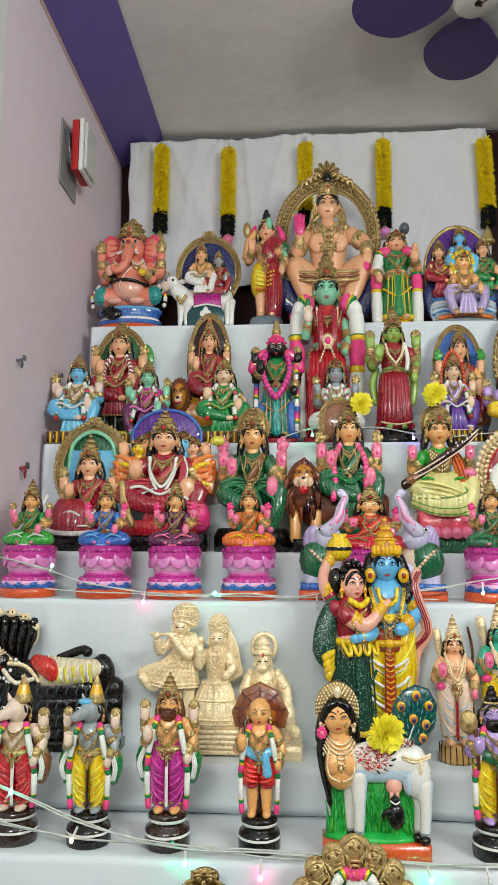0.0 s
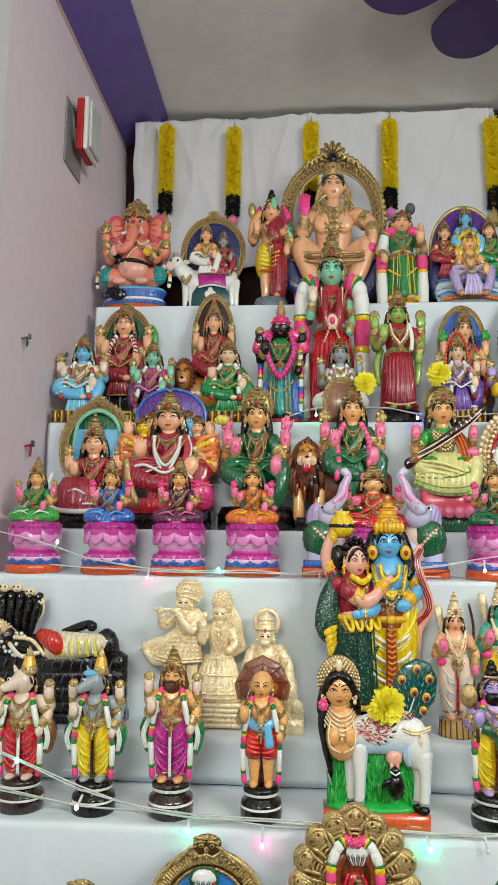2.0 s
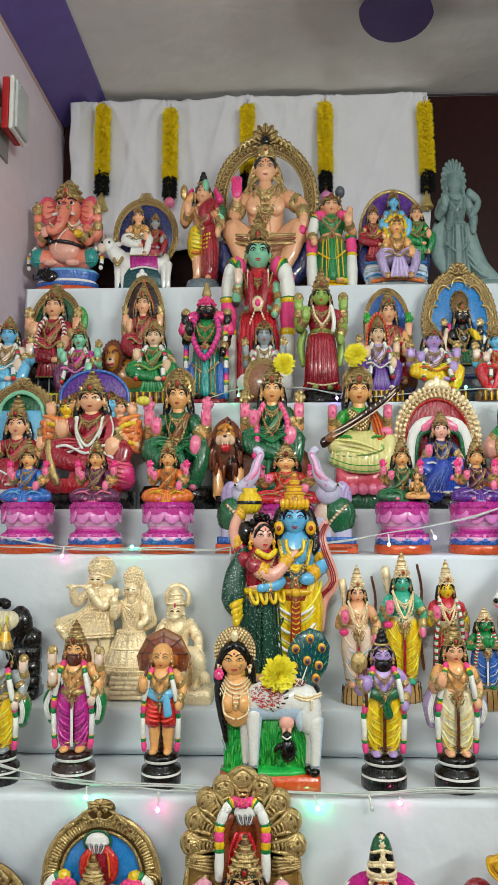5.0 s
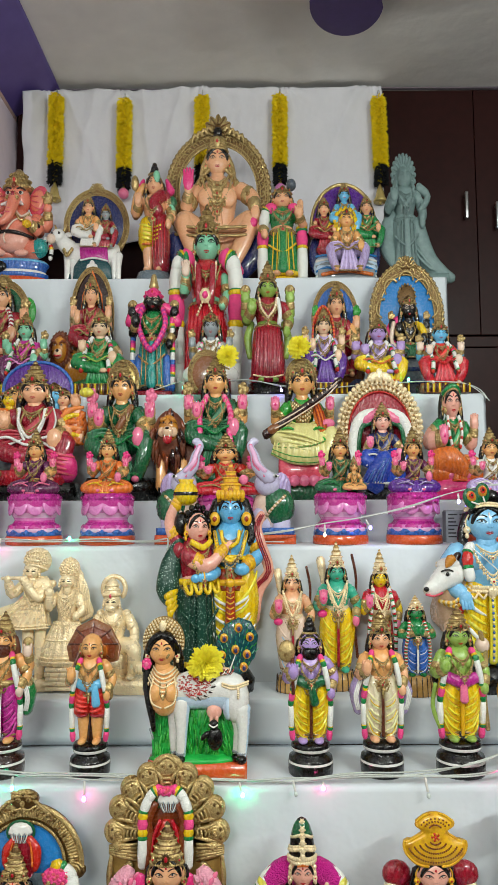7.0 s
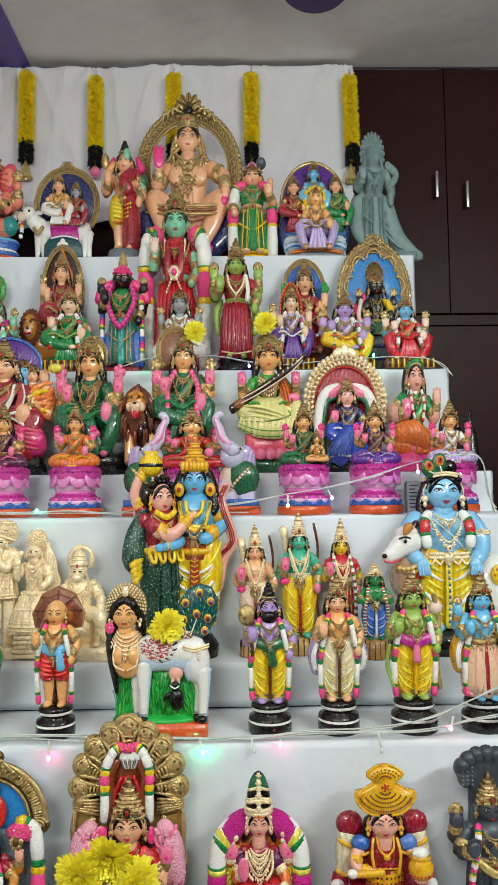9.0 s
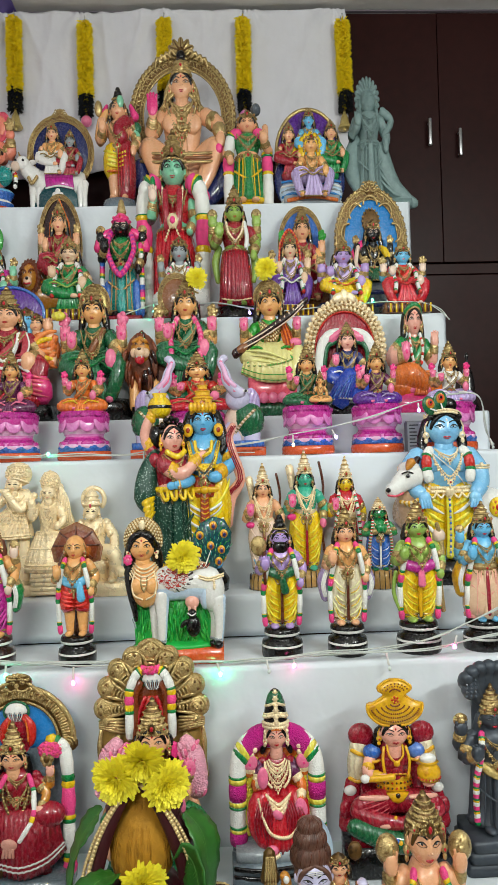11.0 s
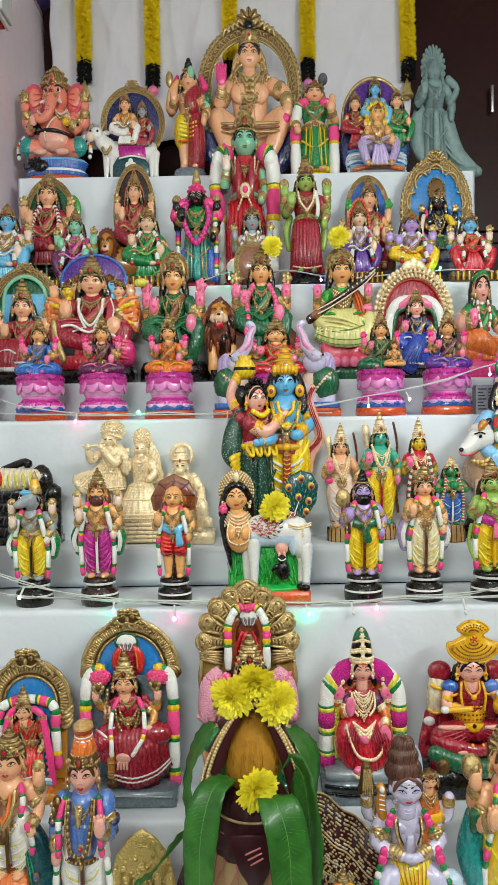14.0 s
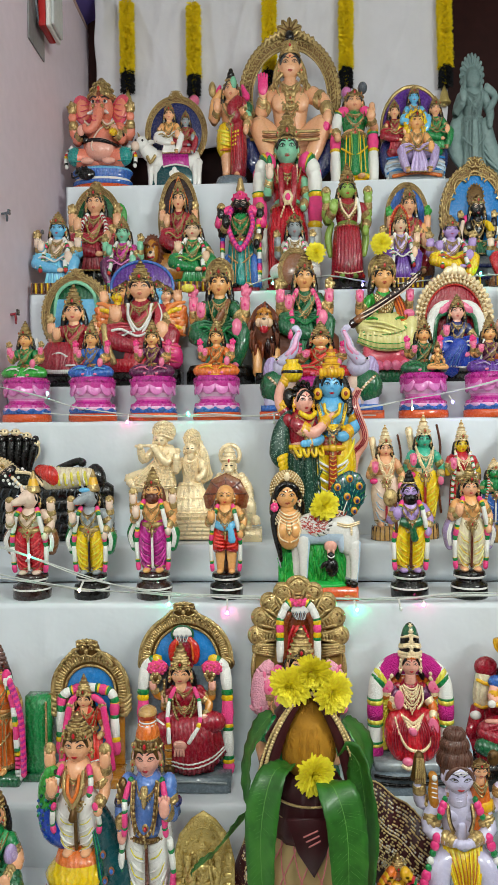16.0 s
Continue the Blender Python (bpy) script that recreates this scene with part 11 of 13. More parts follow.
for q in range(3):
    k.chain([(-0.15 + 0.02 * q, -0.15, 0.45 - 0.012 * q), (-0.06, -0.23 - 0.012 * q, 0.4 - 0.03 * q), (0, -0.25 - 0.012 * q, 0.37 - 0.04 * q), (0.06, -0.23 - 0.012 * q, 0.4 - 0.03 * q), (0.15 - 0.02 * q, -0.15, 0.45 - 0.012 * q)], 0.02, ["pale_gold"])
k.at()
# broad red lap and pleats to the feet
for e in (-1, 1):
    k.tube([(e * 0.08, 0.0, 0.36), (e * 0.24, -0.14, 0.34), (e * 0.27, -0.2, 0.2), (e * 0.18, -0.24, 0.06)], [0.13, 0.13, 0.12, 0.09], "red", seg=18)
    for j in range(7):
        k.tube([(e * (0.06 + 0.03 * j), -0.2 - 0.008 * j, 0.4), (e * (0.1 + 0.035 * j), -0.3 - 0.01 * j, 0.27), (e * (0.06 + 0.035 * j), -0.33 + 0.006 * j, 0.06)], [0.006, 0.012, 0.008], "maroon", n=4, seg=6)
drape(k, [(-0.22, -0.16, 0.4), (0, -0.2, 0.4), (0.22, -0.16, 0.4)], [(-0.26, -0.22, 0.02), (0, -0.34, -0.02), (0.28, -0.22, 0.02)], "red", pleats=11, amp=0.012, bulge=0.07, ridge=False)
k.chain([(-0.25, -0.24, 0.42), (-0.2, -0.32, 0.28), (-0.1, -0.38, 0.16), (0.08, -0.385, 0.13), (0.2, -0.34, 0.18), (0.27, -0.27, 0.3)], 0.02, ["pale_gold"], gap=1.2)
k.ball((-0.02, -0.33, 0.31), (0.07, 0.035, 0.04), "rose", rot=(0, 20, 0), seg=10)
k.ball((-0.1, -0.37, 0.02), (0.08, 0.05, 0.045), "rose", seg=10)
k.chain([(-0.17, -0.38, -0.02), (-0.1, -0.42, -0.035), (-0.02, -0.39, -0.02)], 0.022, ["pale_gold"])
# face, bullet-shaped black headdress with pale gold bands
k.at(z=0.19, sx=1.22, sy=1.1, s=0.87)
head(k, (0, -0.05, 0.85), 0.128, "rosy", crown="none", cm="pale_gold", rings="pale_gold")
for e in (-1, 1):
    for j in range(6):
        bead(k, (e * (0.11 + 0.02 * (j % 2)), -0.08, 0.93 - 0.03 * j), 0.026, "pale_gold")
k.tube([(-0.075, -0.12, 0.925), (0, -0.15, 0.94), (0.075, -0.12, 0.925)], 0.016, "orange", n=3, seg=7)
cone = [(0.13, 0.93), (0.145, 0.97), (0.14, 1.03), (0.13, 1.11), (0.115, 1.19), (0.088, 1.26), (0.05, 1.31), (0.012, 1.33)]
k.lathe(cone, ["jet", "jet", "jet", "jet", "forest", "forest", "jet"], c=(0, -0.01, 0), sy=0.9, seg=24)
for z, q, tilt, w in ((0.95, 0.14, 0.0, 0.026), (0.985, 0.147, 0.0, 0.022), (1.08, 0.14, 0.035, 0.02), (1.105, 0.135, 0.035, 0.016), (1.2, 0.113, 0.045, 0.017)):
    k.chain([(q * math.cos(radians(a)), -0.01 + 0.92 * q * math.sin(radians(a)), z - tilt * abs(math.cos(radians(a))) ** 1.5) for a in range(185, 356, 17)], w, ["pale_gold"], n=3, gap=1.0)
for z, y, q in ((1.01, -0.15, 0.03), (1.06, -0.145, 0.024), (1.13, -0.135, 0.03), (1.18, -0.125, 0.022), (1.24, -0.105, 0.028), (1.3, -0.06, 0.022)):
    k.ball((0, y, z), (q, 0.022, q * 1.2), "pale_gold", seg=10)
    for j in range(6):
        bead(k, (q * 1.15 * math.cos(j * 1.05), y - 0.004, z + q * 1.25 * math.sin(j * 1.05)), 0.009, "pale_gold")
k.at()
k.block(-0.54, 0.54, -0.36, 0.2, -0.1, 0.0, "ash", 0.05)
k.block(-0.58, 0.58, -0.42, 0.22, -0.19, -0.09, "slate", 0.04)
for z, m in ((-0.12, "jet"), (-0.19, "jet")):
    k.tube([(-0.56, -0.41, z + 0.01), (-0.2, -0.44, z - 0.01), (0.2, -0.43, z + 0.012), (0.57, -0.41, z - 0.006)], 0.022, m, seg=8)
k.block(-0.59, 0.59, -0.44, 0.23, -0.3, -0.19, "slate", 0.03)
k.put("seated_statue", "seated clay statue in red framed by a thick white garland", 0.959, 0.90, Z7, 0.168, 0.312, deep=0.8)

k = Clay()
for s in (-1, 1):
    k.ball((s * 0.28, 0.08, 1.24), (0.12, 0.09, 0.115), "maroon", seg=18, rings=10)
    k.tube([(s * 0.33, 0.08, 0.82), (s * 0.33, 0.07, 0.98), (s * 0.3, 0.08, 1.16)], [0.075, 0.085, 0.08], "cream", seg=14)
    k.tube([(s * 0.375, 0.03, 1.11), (s * 0.32, -0.02, 1.09), (s * 0.24, 0.0, 1.06)], 0.02, "sun", seg=8)
    k.tube([(s * 0.4, 0.03, 0.84), (s * 0.33, -0.02, 0.82), (s * 0.26, 0.0, 0.84)], 0.018, "sun", seg=8)
    k.tube([(s * 0.36, 0.08, 0.8), (s * 0.38, 0.06, 0.68), (s * 0.42, 0.04, 0.5), (s * 0.44, 0.0, 0.38)], [0.07, 0.08, 0.08, 0.075], "maroon", seg=12)
    k.ball((s * 0.4, 0.0, 0.73), (0.06, 0.05, 0.05), "white", seg=12)
    k.ball((s * 0.45, -0.02, 0.56), (0.055, 0.06, 0.09), "maroon", seg=12)
k.block(-0.3, 0.3, 0.06, 0.14, 0.3, 1.2, "maroon", 0.04)
# crossed legs under maroon cloth, pink shins showing
for s in (-1, 1):
    k.tube([(s * 0.04, -0.04, 0.64), (s * 0.22, -0.14, 0.66), (s * 0.36, -0.16, 0.62)], [0.12, 0.12, 0.085], "maroon", seg=18)
    k.tube([(s * 0.37, -0.16, 0.6), (s * 0.2, -0.28, 0.55), (-s * 0.06, -0.32, 0.52)], [0.08, 0.085, 0.05], "maroon", seg=16)
    for j in range(5):
        k.tube([(s * 0.1, -0.2 - 0.02 * j, 0.74 - 0.03 * j), (s * 0.24, -0.26 - 0.018 * j, 0.72 - 0.04 * j), (s * 0.36, -0.22 - 0.01 * j, 0.66 - 0.03 * j)], [0.005, 0.01, 0.005], hi("maroon"), n=4, seg=6)
    k.tube([(s * 0.34, -0.2, 0.735), (s * 0.22, -0.245, 0.745), (s * 0.1, -0.23, 0.74)], [0.02, 0.03, 0.02], "rosy", n=3, seg=9)
    k.ball((-s * 0.14, -0.34, 0.53), (0.07, 0.04, 0.035), "rosy", seg=10)
    k.tube([(s * 0.05, -0.33, 0.6), (s * 0.06, -0.345, 0.52)], 0.016, "sun", n=2, seg=7)
torso(k, 0.7, 1.17, "maroon", "maroon", 0.155)
k.lathe([(0.15, 0.74), (0.165, 0.76), (0.16, 0.86), (0.145, 0.88)], "sun", sy=0.85, seg=28)
for j in range(26):
    a = radians(190 + 160 * (j % 13) / 12)
    bead(k, (0.166 * math.cos(a), 0.142 * math.sin(a), 0.785 + 0.05 * (j // 13)), 0.011, "umber" if j % 3 else "scarlet")
k.slab([(-0.1, 0.76), (0.1, 0.76), (0.05, 0.68), (0, 0.66), (-0.05, 0.68)], -0.2, -0.12, "sun", 0.015)
k.ball((0, -0.2, 0.74), (0.022, 0.016, 0.024), "umber", seg=8)
for e in (-1, 1):
    k.tube([(e * 0.1, -0.1, 1.17), (e * 0.12, -0.16, 1.05), (e * 0.1, -0.17, 0.9)], 0.014, "sun", seg=7)
    k.chain([(e * 0.07, -0.1, 1.18), (e * 0.06, -0.16, 1.1), (0, -0.18, 1.04)], 0.013, ["sun"])
k.ball((0, -0.19, 1.04), (0.03, 0.02, 0.03), "sun", seg=10)
for j in range(14):
    bead(k, (-0.09 + 0.014 * j, -0.165 - 0.015 * math.sin(j * 0.22), 0.97 - 0.03 * (j % 3)), 0.008, "scarlet")
k.chain([(-0.09, -0.16, 0.93), (0.09, -0.16, 0.93)], 0.01, ["sun"])
k.ball((-0.2, -0.04, 1.11), (0.085, 0.08, 0.075), "royal", seg=16)
k.ball((0.2, -0.04, 1.11), (0.085, 0.08, 0.075), "denim", seg=16)
for e in (-1, 1):
    k.tube([(e * 0.27, -0.06, 1.06), (e * 0.2, -0.12, 1.04), (e * 0.14, -0.1, 1.05)], 0.014, "sun", seg=7)
limb(k, [(-0.22, -0.06, 1.06), (-0.26, -0.14, 0.96), (-0.15, -0.24, 0.94)], [0.055, 0.05, 0.036], "rosy", cuff="sun")
k.ball((-0.13, -0.26, 0.94), (0.05, 0.035, 0.04), "rosy", seg=12)
k.tube([(-0.28, -0.27, 0.93), (-0.2, -0.28, 0.94), (-0.05, -0.28, 0.95)], [0.022, 0.032, 0.03], "sun", seg=10)
k.ball((-0.3, -0.27, 0.94), (0.045, 0.04, 0.042), "white", seg=12)
limb(k, [(0.22, -0.06, 1.06), (0.29, -0.12, 0.94), (0.27, -0.22, 0.88)], [0.055, 0.05, 0.036], "rosy", cuff="sun")
k.ball((0.27, -0.25, 0.87), (0.06, 0.045, 0.035), "rosy", seg=12)
k.lathe([(0.04, 0.88), (0.085, 0.9), (0.105, 0.96), (0.1, 1.01), (0.075, 1.04), (0.07, 1.06), (0.09, 1.075)], "sun", c=(0.27, -0.25, 0.0), seg=24)
for j in range(10):
    bead(k, (0.27 + 0.1 * math.cos(radians(190 + 18 * j)), -0.25 + 0.1 * math.sin(radians(190 + 18 * j)), 0.93), 0.01, "scarlet")
k.ball((0.265, -0.25, 1.1), (0.075, 0.065, 0.05), "white", seg=14)
head(k, (0, -0.07, 1.3), 0.13, "rosy", crown="none", cm="sun", rings="sun")
# broad beaded fan of a headdress with a smaller fan above
wide = [(0.06, 1.395), (0.12, 1.405), (0.18, 1.44), (0.235, 1.5), (0.255, 1.56), (0.25, 1.6), (0.215, 1.6), (0.155, 1.635), (0.11, 1.665), (0.095, 1.69), (0.115, 1.71), (0.148, 1.735), (0.15, 1.765), (0.125, 1.785), (0.085, 1.815), (0.03, 1.835)]
k.slab(wide + [(-x, z) for x, z in wide[::-1]], -0.19, -0.08, "sun", 0.035)
for e in (-1, 1):
    k.chain([(e * x * 0.985, -0.165, z) for x, z in wide], 0.013, ["sun"], n=4)
for q in range(5):
    n = 11 + 4 * q
    for j in range(n):
        a = radians(200 + 140 * j / (n - 1))
        k.ball((0.046 * (q + 0.9) * math.cos(a), -0.192, 1.61 + 0.037 * (q + 0.7) * math.sin(a)), 0.0085, "russet", seg=6, rings=3)
for q in (0.045, 0.08, 0.11):
    for j in range(9):
        a = radians(25 + 130 * j / 8)
        k.ball((q * 1.1 * math.cos(a), -0.192, 1.71 + q * 0.8 * math.sin(a)), 0.0085, "russet", seg=6, rings=3)
for j in range(10):
    k.ball((0.026 * math.cos(j * 0.628), -0.194, 1.645 + 0.026 * math.sin(j * 0.628)), 0.012, "scarlet" if j % 2 else "sun", seg=6, rings=4)
k.ball((0, -0.2, 1.645), 0.014, "scarlet", seg=8, rings=5)
k.block(-0.48, 0.48, -0.3, 0.18, 0.0, 0.3, "jet", 0.06)
k.block(-0.42, 0.42, -0.26, 0.16, 0.28, 0.46, "maroon", 0.06)
k.tube([(-0.42, -0.26, 0.5), (-0.2, -0.34, 0.42), (0.05, -0.36, 0.36), (0.3, -0.3, 0.4)], [0.08, 0.1, 0.1, 0.07], "forest", seg=14)
for j in range(6):
    k.ball((-0.14 + 0.035 * j, -0.44, 0.46 - 0.02 * j), (0.03, 0.02, 0.03), ("royal", "sun")[j % 2], seg=8, rings=5)
k.put("seated_statue", "seated clay statue with broad yellow crown, ladle and yellow pot", 1.162, 0.90, Z7, 0.196, 0.328, deep=0.8)

k = Clay()
standing(k, "basalt", "basalt", "skirt", "basalt", "basalt", "four", cm="gold", garland=["pink", "pink", "green", "yellow", "fluff", "fluff"], hold="gold", hair="basalt", ch=2.2, r=0.085, palm="basalt")
k.tube([(0, 0.07, 0.1), (0.02, 0.09, 0.6), (0, 0.08, 0.95)], [0.14, 0.12, 0.1], "basalt", seg=14, flat=0.6)
for i in range(7):
    a = radians(25 + 130 * i / 6)
    k.tube([(0.03 * math.cos(a), 0.06, 0.85), (0.15 * math.cos(a), 0.05, 0.95 + 0.1 * math.sin(a)), (0.17 * math.cos(a), -0.02, 1.0 + 0.14 * math.sin(a))], [0.05, 0.06, 0.045], "basalt", seg=10)
for e in (-1, 1):
    k.ball((e * 0.13, 0.02, 0.98), (0.06, 0.04, 0.1), "pewter", seg=12)
    for j in range(6):
        for q in range(3):
            bead(k, (e * (0.1 + 0.03 * q), -0.025, 0.92 + 0.028 * j), 0.011, "pewter")
k.tube([(-0.1, -0.1, 0.46), (0, -0.14, 0.4), (0.1, -0.1, 0.46)], 0.03, "brass", flat=0.6)
for j in range(3):
    k.block(-0.24 + 0.02 * j, 0.24 - 0.02 * j, -0.2, 0.18, -0.26 + 0.08 * j, -0.18 + 0.08 * j, "basalt", 0.02)
k.put("standing_statue", "dark grey standing statue under a many-headed serpent hood", 1.335, 0.90, Z7, 0.135, 0.348)

k = Clay()
for s in (-1, 1):
    k.chain([(s * 0.12, -0.1, 1.0), (s * 0.26, -0.14, 0.7), (s * 0.3, -0.14, 0.3), (s * 0.32, -0.14, 0.0)], 0.075, ["pink", "fluff", "fluff", "green", "yellow", "pink", "pink"], gap=0.6)
    k.chain([(s * 0.2, -0.16, 0.95), (s * 0.36, -0.18, 0.6), (s * 0.4, -0.18, 0.0)], 0.05, ["pink", "magenta"], gap=0.6)
k.at(0, 0, 0.0, 1.3)
standing(k, "tan", "orange", "skirt", "orange", "gold", "bless", garland=None, cm="brown")
k.at()
k.block(-0.34, 0.34, -0.24, 0.16, -0.1, 0.0, "forest", 0.03)
k.put("standing_statue", "orange-robed standing clay statue hung with pink garlands", 0.153, 0.90, Z7, 0.118, 0.268)
k = Clay()
k.block(-0.3, 0.3, -0.2, 0.2, 0, 1.0, "green", 0.08)
k.chain([(0.25, -0.22, 0.05), (0.25, -0.22, 0.95)], 0.03, ["gold"])
k.block(-0.34, 0.34, -0.24, 0.24, -0.06, 0.04, "forest", 0.03)
k.put("pedestal", "small green painted pedestal with a gold beaded edge", 0.226, 0.91, Z7, 0.056, 0.165, category="pedestal")

# ---- lowest step ----
k = Clay()
k.at(0, 0, -0.11, 1.08)
standing(k, "peach", "peach", "dhoti", "white", "lemon", "four", garland=None, hold="gold", sash=None, r=0.116, palm="peach", pleat="oldgold", locks=False, hair="oldgold")
for e in (-1, 1):
    rope(k, [(e * 0.1, -0.08, 0.68), (e * 0.13, -0.13, 0.6), (e * 0.12, -0.16, 0.53)], 0.02, ((0, 0.3, "pink"), (0.3, 0.4, "green"), (0.4, 0.6, "fluff"), (0.6, 0.9, "pink"), (0.9, 1.0, "green")))
    rope(k, [(e * 0.15, -0.13, 0.46), (e * 0.18, -0.1, 0.34), (e * 0.17, -0.08, 0.2)], 0.02, ((0, 0.2, "pink"), (0.2, 0.26, "green"), (0.26, 0.7, "fluff"), (0.7, 0.76, "green"), (0.76, 1.0, "pink")))
    k.tube([(e * 0.07, -0.12, 0.66), (e * 0.06, -0.17, 0.55), (0, -0.175, 0.46)], 0.014, "gold", flat=0.5)
    k.tube([(e * 0.04, -0.13, 0.64), (e * 0.035, -0.175, 0.56), (0, -0.185, 0.5)], 0.012, "orange", flat=0.5)
k.tube([(0, -0.15, 0.44), (0, -0.165, 0.36)], [0.02, 0.035], "oldgold", n=2, seg=8)
k.at()
# short legs: the cloth is gathered up over the base
for p in k.v:
    if p.z < 0.37:
        p.z = 0.37 - (0.37 - p.z) * 0.72
k.lathe([(0.2, -0.18), (0.27, -0.16), (0.28, -0.12), (0.25, -0.08), (0.2, -0.03), (0.17, 0.04)], ["white", "yellow", "yellow", "yellow", "orange"], sy=0.78, seg=32)
k.lathe([(0.3, -0.42), (0.32, -0.36), (0.31, -0.28), (0.27, -0.22), (0.23, -0.17)], ["pink", "rose", "rose", "white"], sy=0.8, waves=14, amp=0.05)
# blue-green peacock behind: neck and head at one side, eyed tail sweeping down at the other
k.tube([(-0.14, 0.02, 0.2), (-0.24, 0.0, 0.3), (-0.27, -0.02, 0.44), (-0.23, -0.04, 0.56), (-0.17, -0.06, 0.58)], [0.08, 0.085, 0.06, 0.045, 0.03], "leaf", seg=14, n=5)
k.tube([(-0.1, 0.03, 0.1), (-0.22, 0.0, 0.18), (-0.26, -0.01, 0.32)], [0.1, 0.1, 0.08], "cobalt", seg=14)
for j in range(46):
    a, t = j * 2.4, j / 45
    bead(k, (-0.2 - 0.07 * math.sin(math.pi * t) + 0.055 * math.cos(a), -0.06 - 0.03 * abs(math.sin(a)), 0.14 + 0.36 * t), 0.013, ("teal", "leaf", "royal", "ocean")[j % 4])
k.tube([(-0.17, -0.07, 0.58), (-0.12, -0.09, 0.57)], [0.022, 0.006], "umber", n=1, seg=7)
k.tube([(0.14, 0.02, 0.3), (0.22, 0.0, 0.16), (0.3, -0.04, -0.06), (0.36, -0.08, -0.34)], [0.06, 0.09, 0.12, 0.12], "ocean", seg=16, n=5)
for j in range(30):
    u = j / 29
    k.tube([(0.12 + 0.1 * u, -0.07, 0.2), (0.17 + 0.17 * u, -0.12 + 0.03 * u, 0.0), (0.24 + 0.24 * u, -0.2 + 0.06 * u, -0.34)], 0.004, ("forest", "ocean", "leaf", "teal", "navy")[j % 5], n=3, seg=5)
for x, z in ((0.23, 0.06), (0.3, -0.04), (0.25, -0.1), (0.34, -0.16), (0.28, -0.22), (0.38, -0.26), (0.33, -0.32)):
    y = -0.145 - 0.16 * (0.1 - z) * 0.9
    k.ball((x, y, z), (0.026, 0.012, 0.03), "chestnut", seg=10)
    k.ball((x, y - 0.011, z), (0.015, 0.008, 0.018), "royal", seg=8)
k.put("standing_statue", "orange and white standing statue with a peacock on pink base", 0.381, 0.69, Z8, 0.168, 0.345, deep=0.9)

k = Clay()
k.lathe([(0.26, -0.36), (0.27, -0.3), (0.25, -0.26), (0.24, -0.22)], ["yellow", "pink", "rose"], sy=0.8)
k.at(0, 0, -0.25, 1.4, sx=0.96)
standing(k, "rosy", "denim", "dhoti", "white", "lemon", "bless", crown="low", ch=1.5, garland=None, r=0.108, palm="rosy", mirror=-1, pleat="brown", armc="denim", rings="gold", locks=False, hair="oldgold", jewels=False)
for e in (-1, 1):
    rope(k, [(e * 0.11, -0.06, 0.68), (e * 0.145, -0.12, 0.6), (e * 0.14, -0.14, 0.5), (e * 0.15, -0.13, 0.42)], 0.02, ((0, 0.1, "green"), (0.1, 0.32, "pink"), (0.32, 0.38, "green"), (0.38, 0.5, "fluff"), (0.5, 0.56, "green"), (0.56, 0.78, "pink"), (0.78, 0.84, "green"), (0.84, 1.0, "pink")))
    rope(k, [(e * 0.17, -0.1, 0.38), (e * 0.19, -0.08, 0.22), (e * 0.18, -0.08, 0.06)], 0.022, ((0, 0.2, "fluff"), (0.2, 0.26, "green"), (0.26, 0.5, "fluff"), (0.5, 0.56, "green"), (0.56, 1.0, "pink")))
    k.chain([(e * 0.08, -0.1, 0.68), (e * 0.075, -0.155, 0.56), (e * 0.05, -0.165, 0.46), (0, -0.17, 0.42)], 0.0135, ["gold", "oldgold"])
    k.tube([(e * 0.095, -0.1, 0.68), (e * 0.092, -0.15, 0.56), (e * 0.065, -0.165, 0.44)], 0.008, "gold", n=4, seg=6)
    k.ball((e * 0.15, 0.0, 0.62), (0.062, 0.06, 0.07), "denim", seg=14)
    k.lathe([(0.056, -0.012), (0.06, 0), (0.056, 0.012)], "navy", c=(e * 0.19, -0.02, 0.545), seg=14)
k.tube([(0, -0.14, 0.66), (0, -0.17, 0.58)], [0.03, 0.012], "gold", n=2, flat=0.5)
k.lathe([(0.142, 0.38), (0.146, 0.43), (0.138, 0.5), (0.132, 0.58)], "denim", sy=0.86, seg=28)
k.lathe([(0.146, 0.365), (0.153, 0.38), (0.146, 0.395)], "oldgold", sy=0.88, seg=28)
for j in range(15):
    a = radians(190 + 160 * j / 14)
    bead(k, (0.152 * math.cos(a), 0.135 * math.sin(a), 0.38), 0.0095, "gold")
k.at()
# orange cloth-bound pot on the head, tied twice in white, gold lid
k.lathe([(0.115, 0.96), (0.12, 0.99), (0.11, 1.04), (0.085, 1.09), (0.075, 1.1), (0.085, 1.13), (0.092, 1.16), (0.085, 1.19)], ["orange", "orange", "orange", "orange", "orange", "brick", "straw"], seg=26, waves=11, amp=0.02)
for z, q in ((1.085, 0.084), (1.108, 0.082)):
    k.lathe([(q, -0.006), (q * 1.06, 0), (q, 0.006)], "white", c=(0, 0, z), seg=20)
k.ball((0, 0, 1.185), (0.08, 0.08, 0.03), "straw", seg=14)
k.tube([(-0.235, -0.06, 0.5), (-0.22, -0.08, -0.25)], 0.018, "chestnut")
k.ball((-0.24, -0.07, 0.6), (0.055, 0.045, 0.11), "oldgold", seg=12)
for j in range(12):
    k.ball((-0.24 + 0.045 * math.cos(j * 2.4), -0.1, 0.52 + 0.015 * j), (0.02, 0.014, 0.02), "gold", seg=7, rings=4)
k.put("standing_statue", "blue-shirted standing clay statue carrying an orange pot", 0.484, 0.69, Z8, 0.114, 0.353)

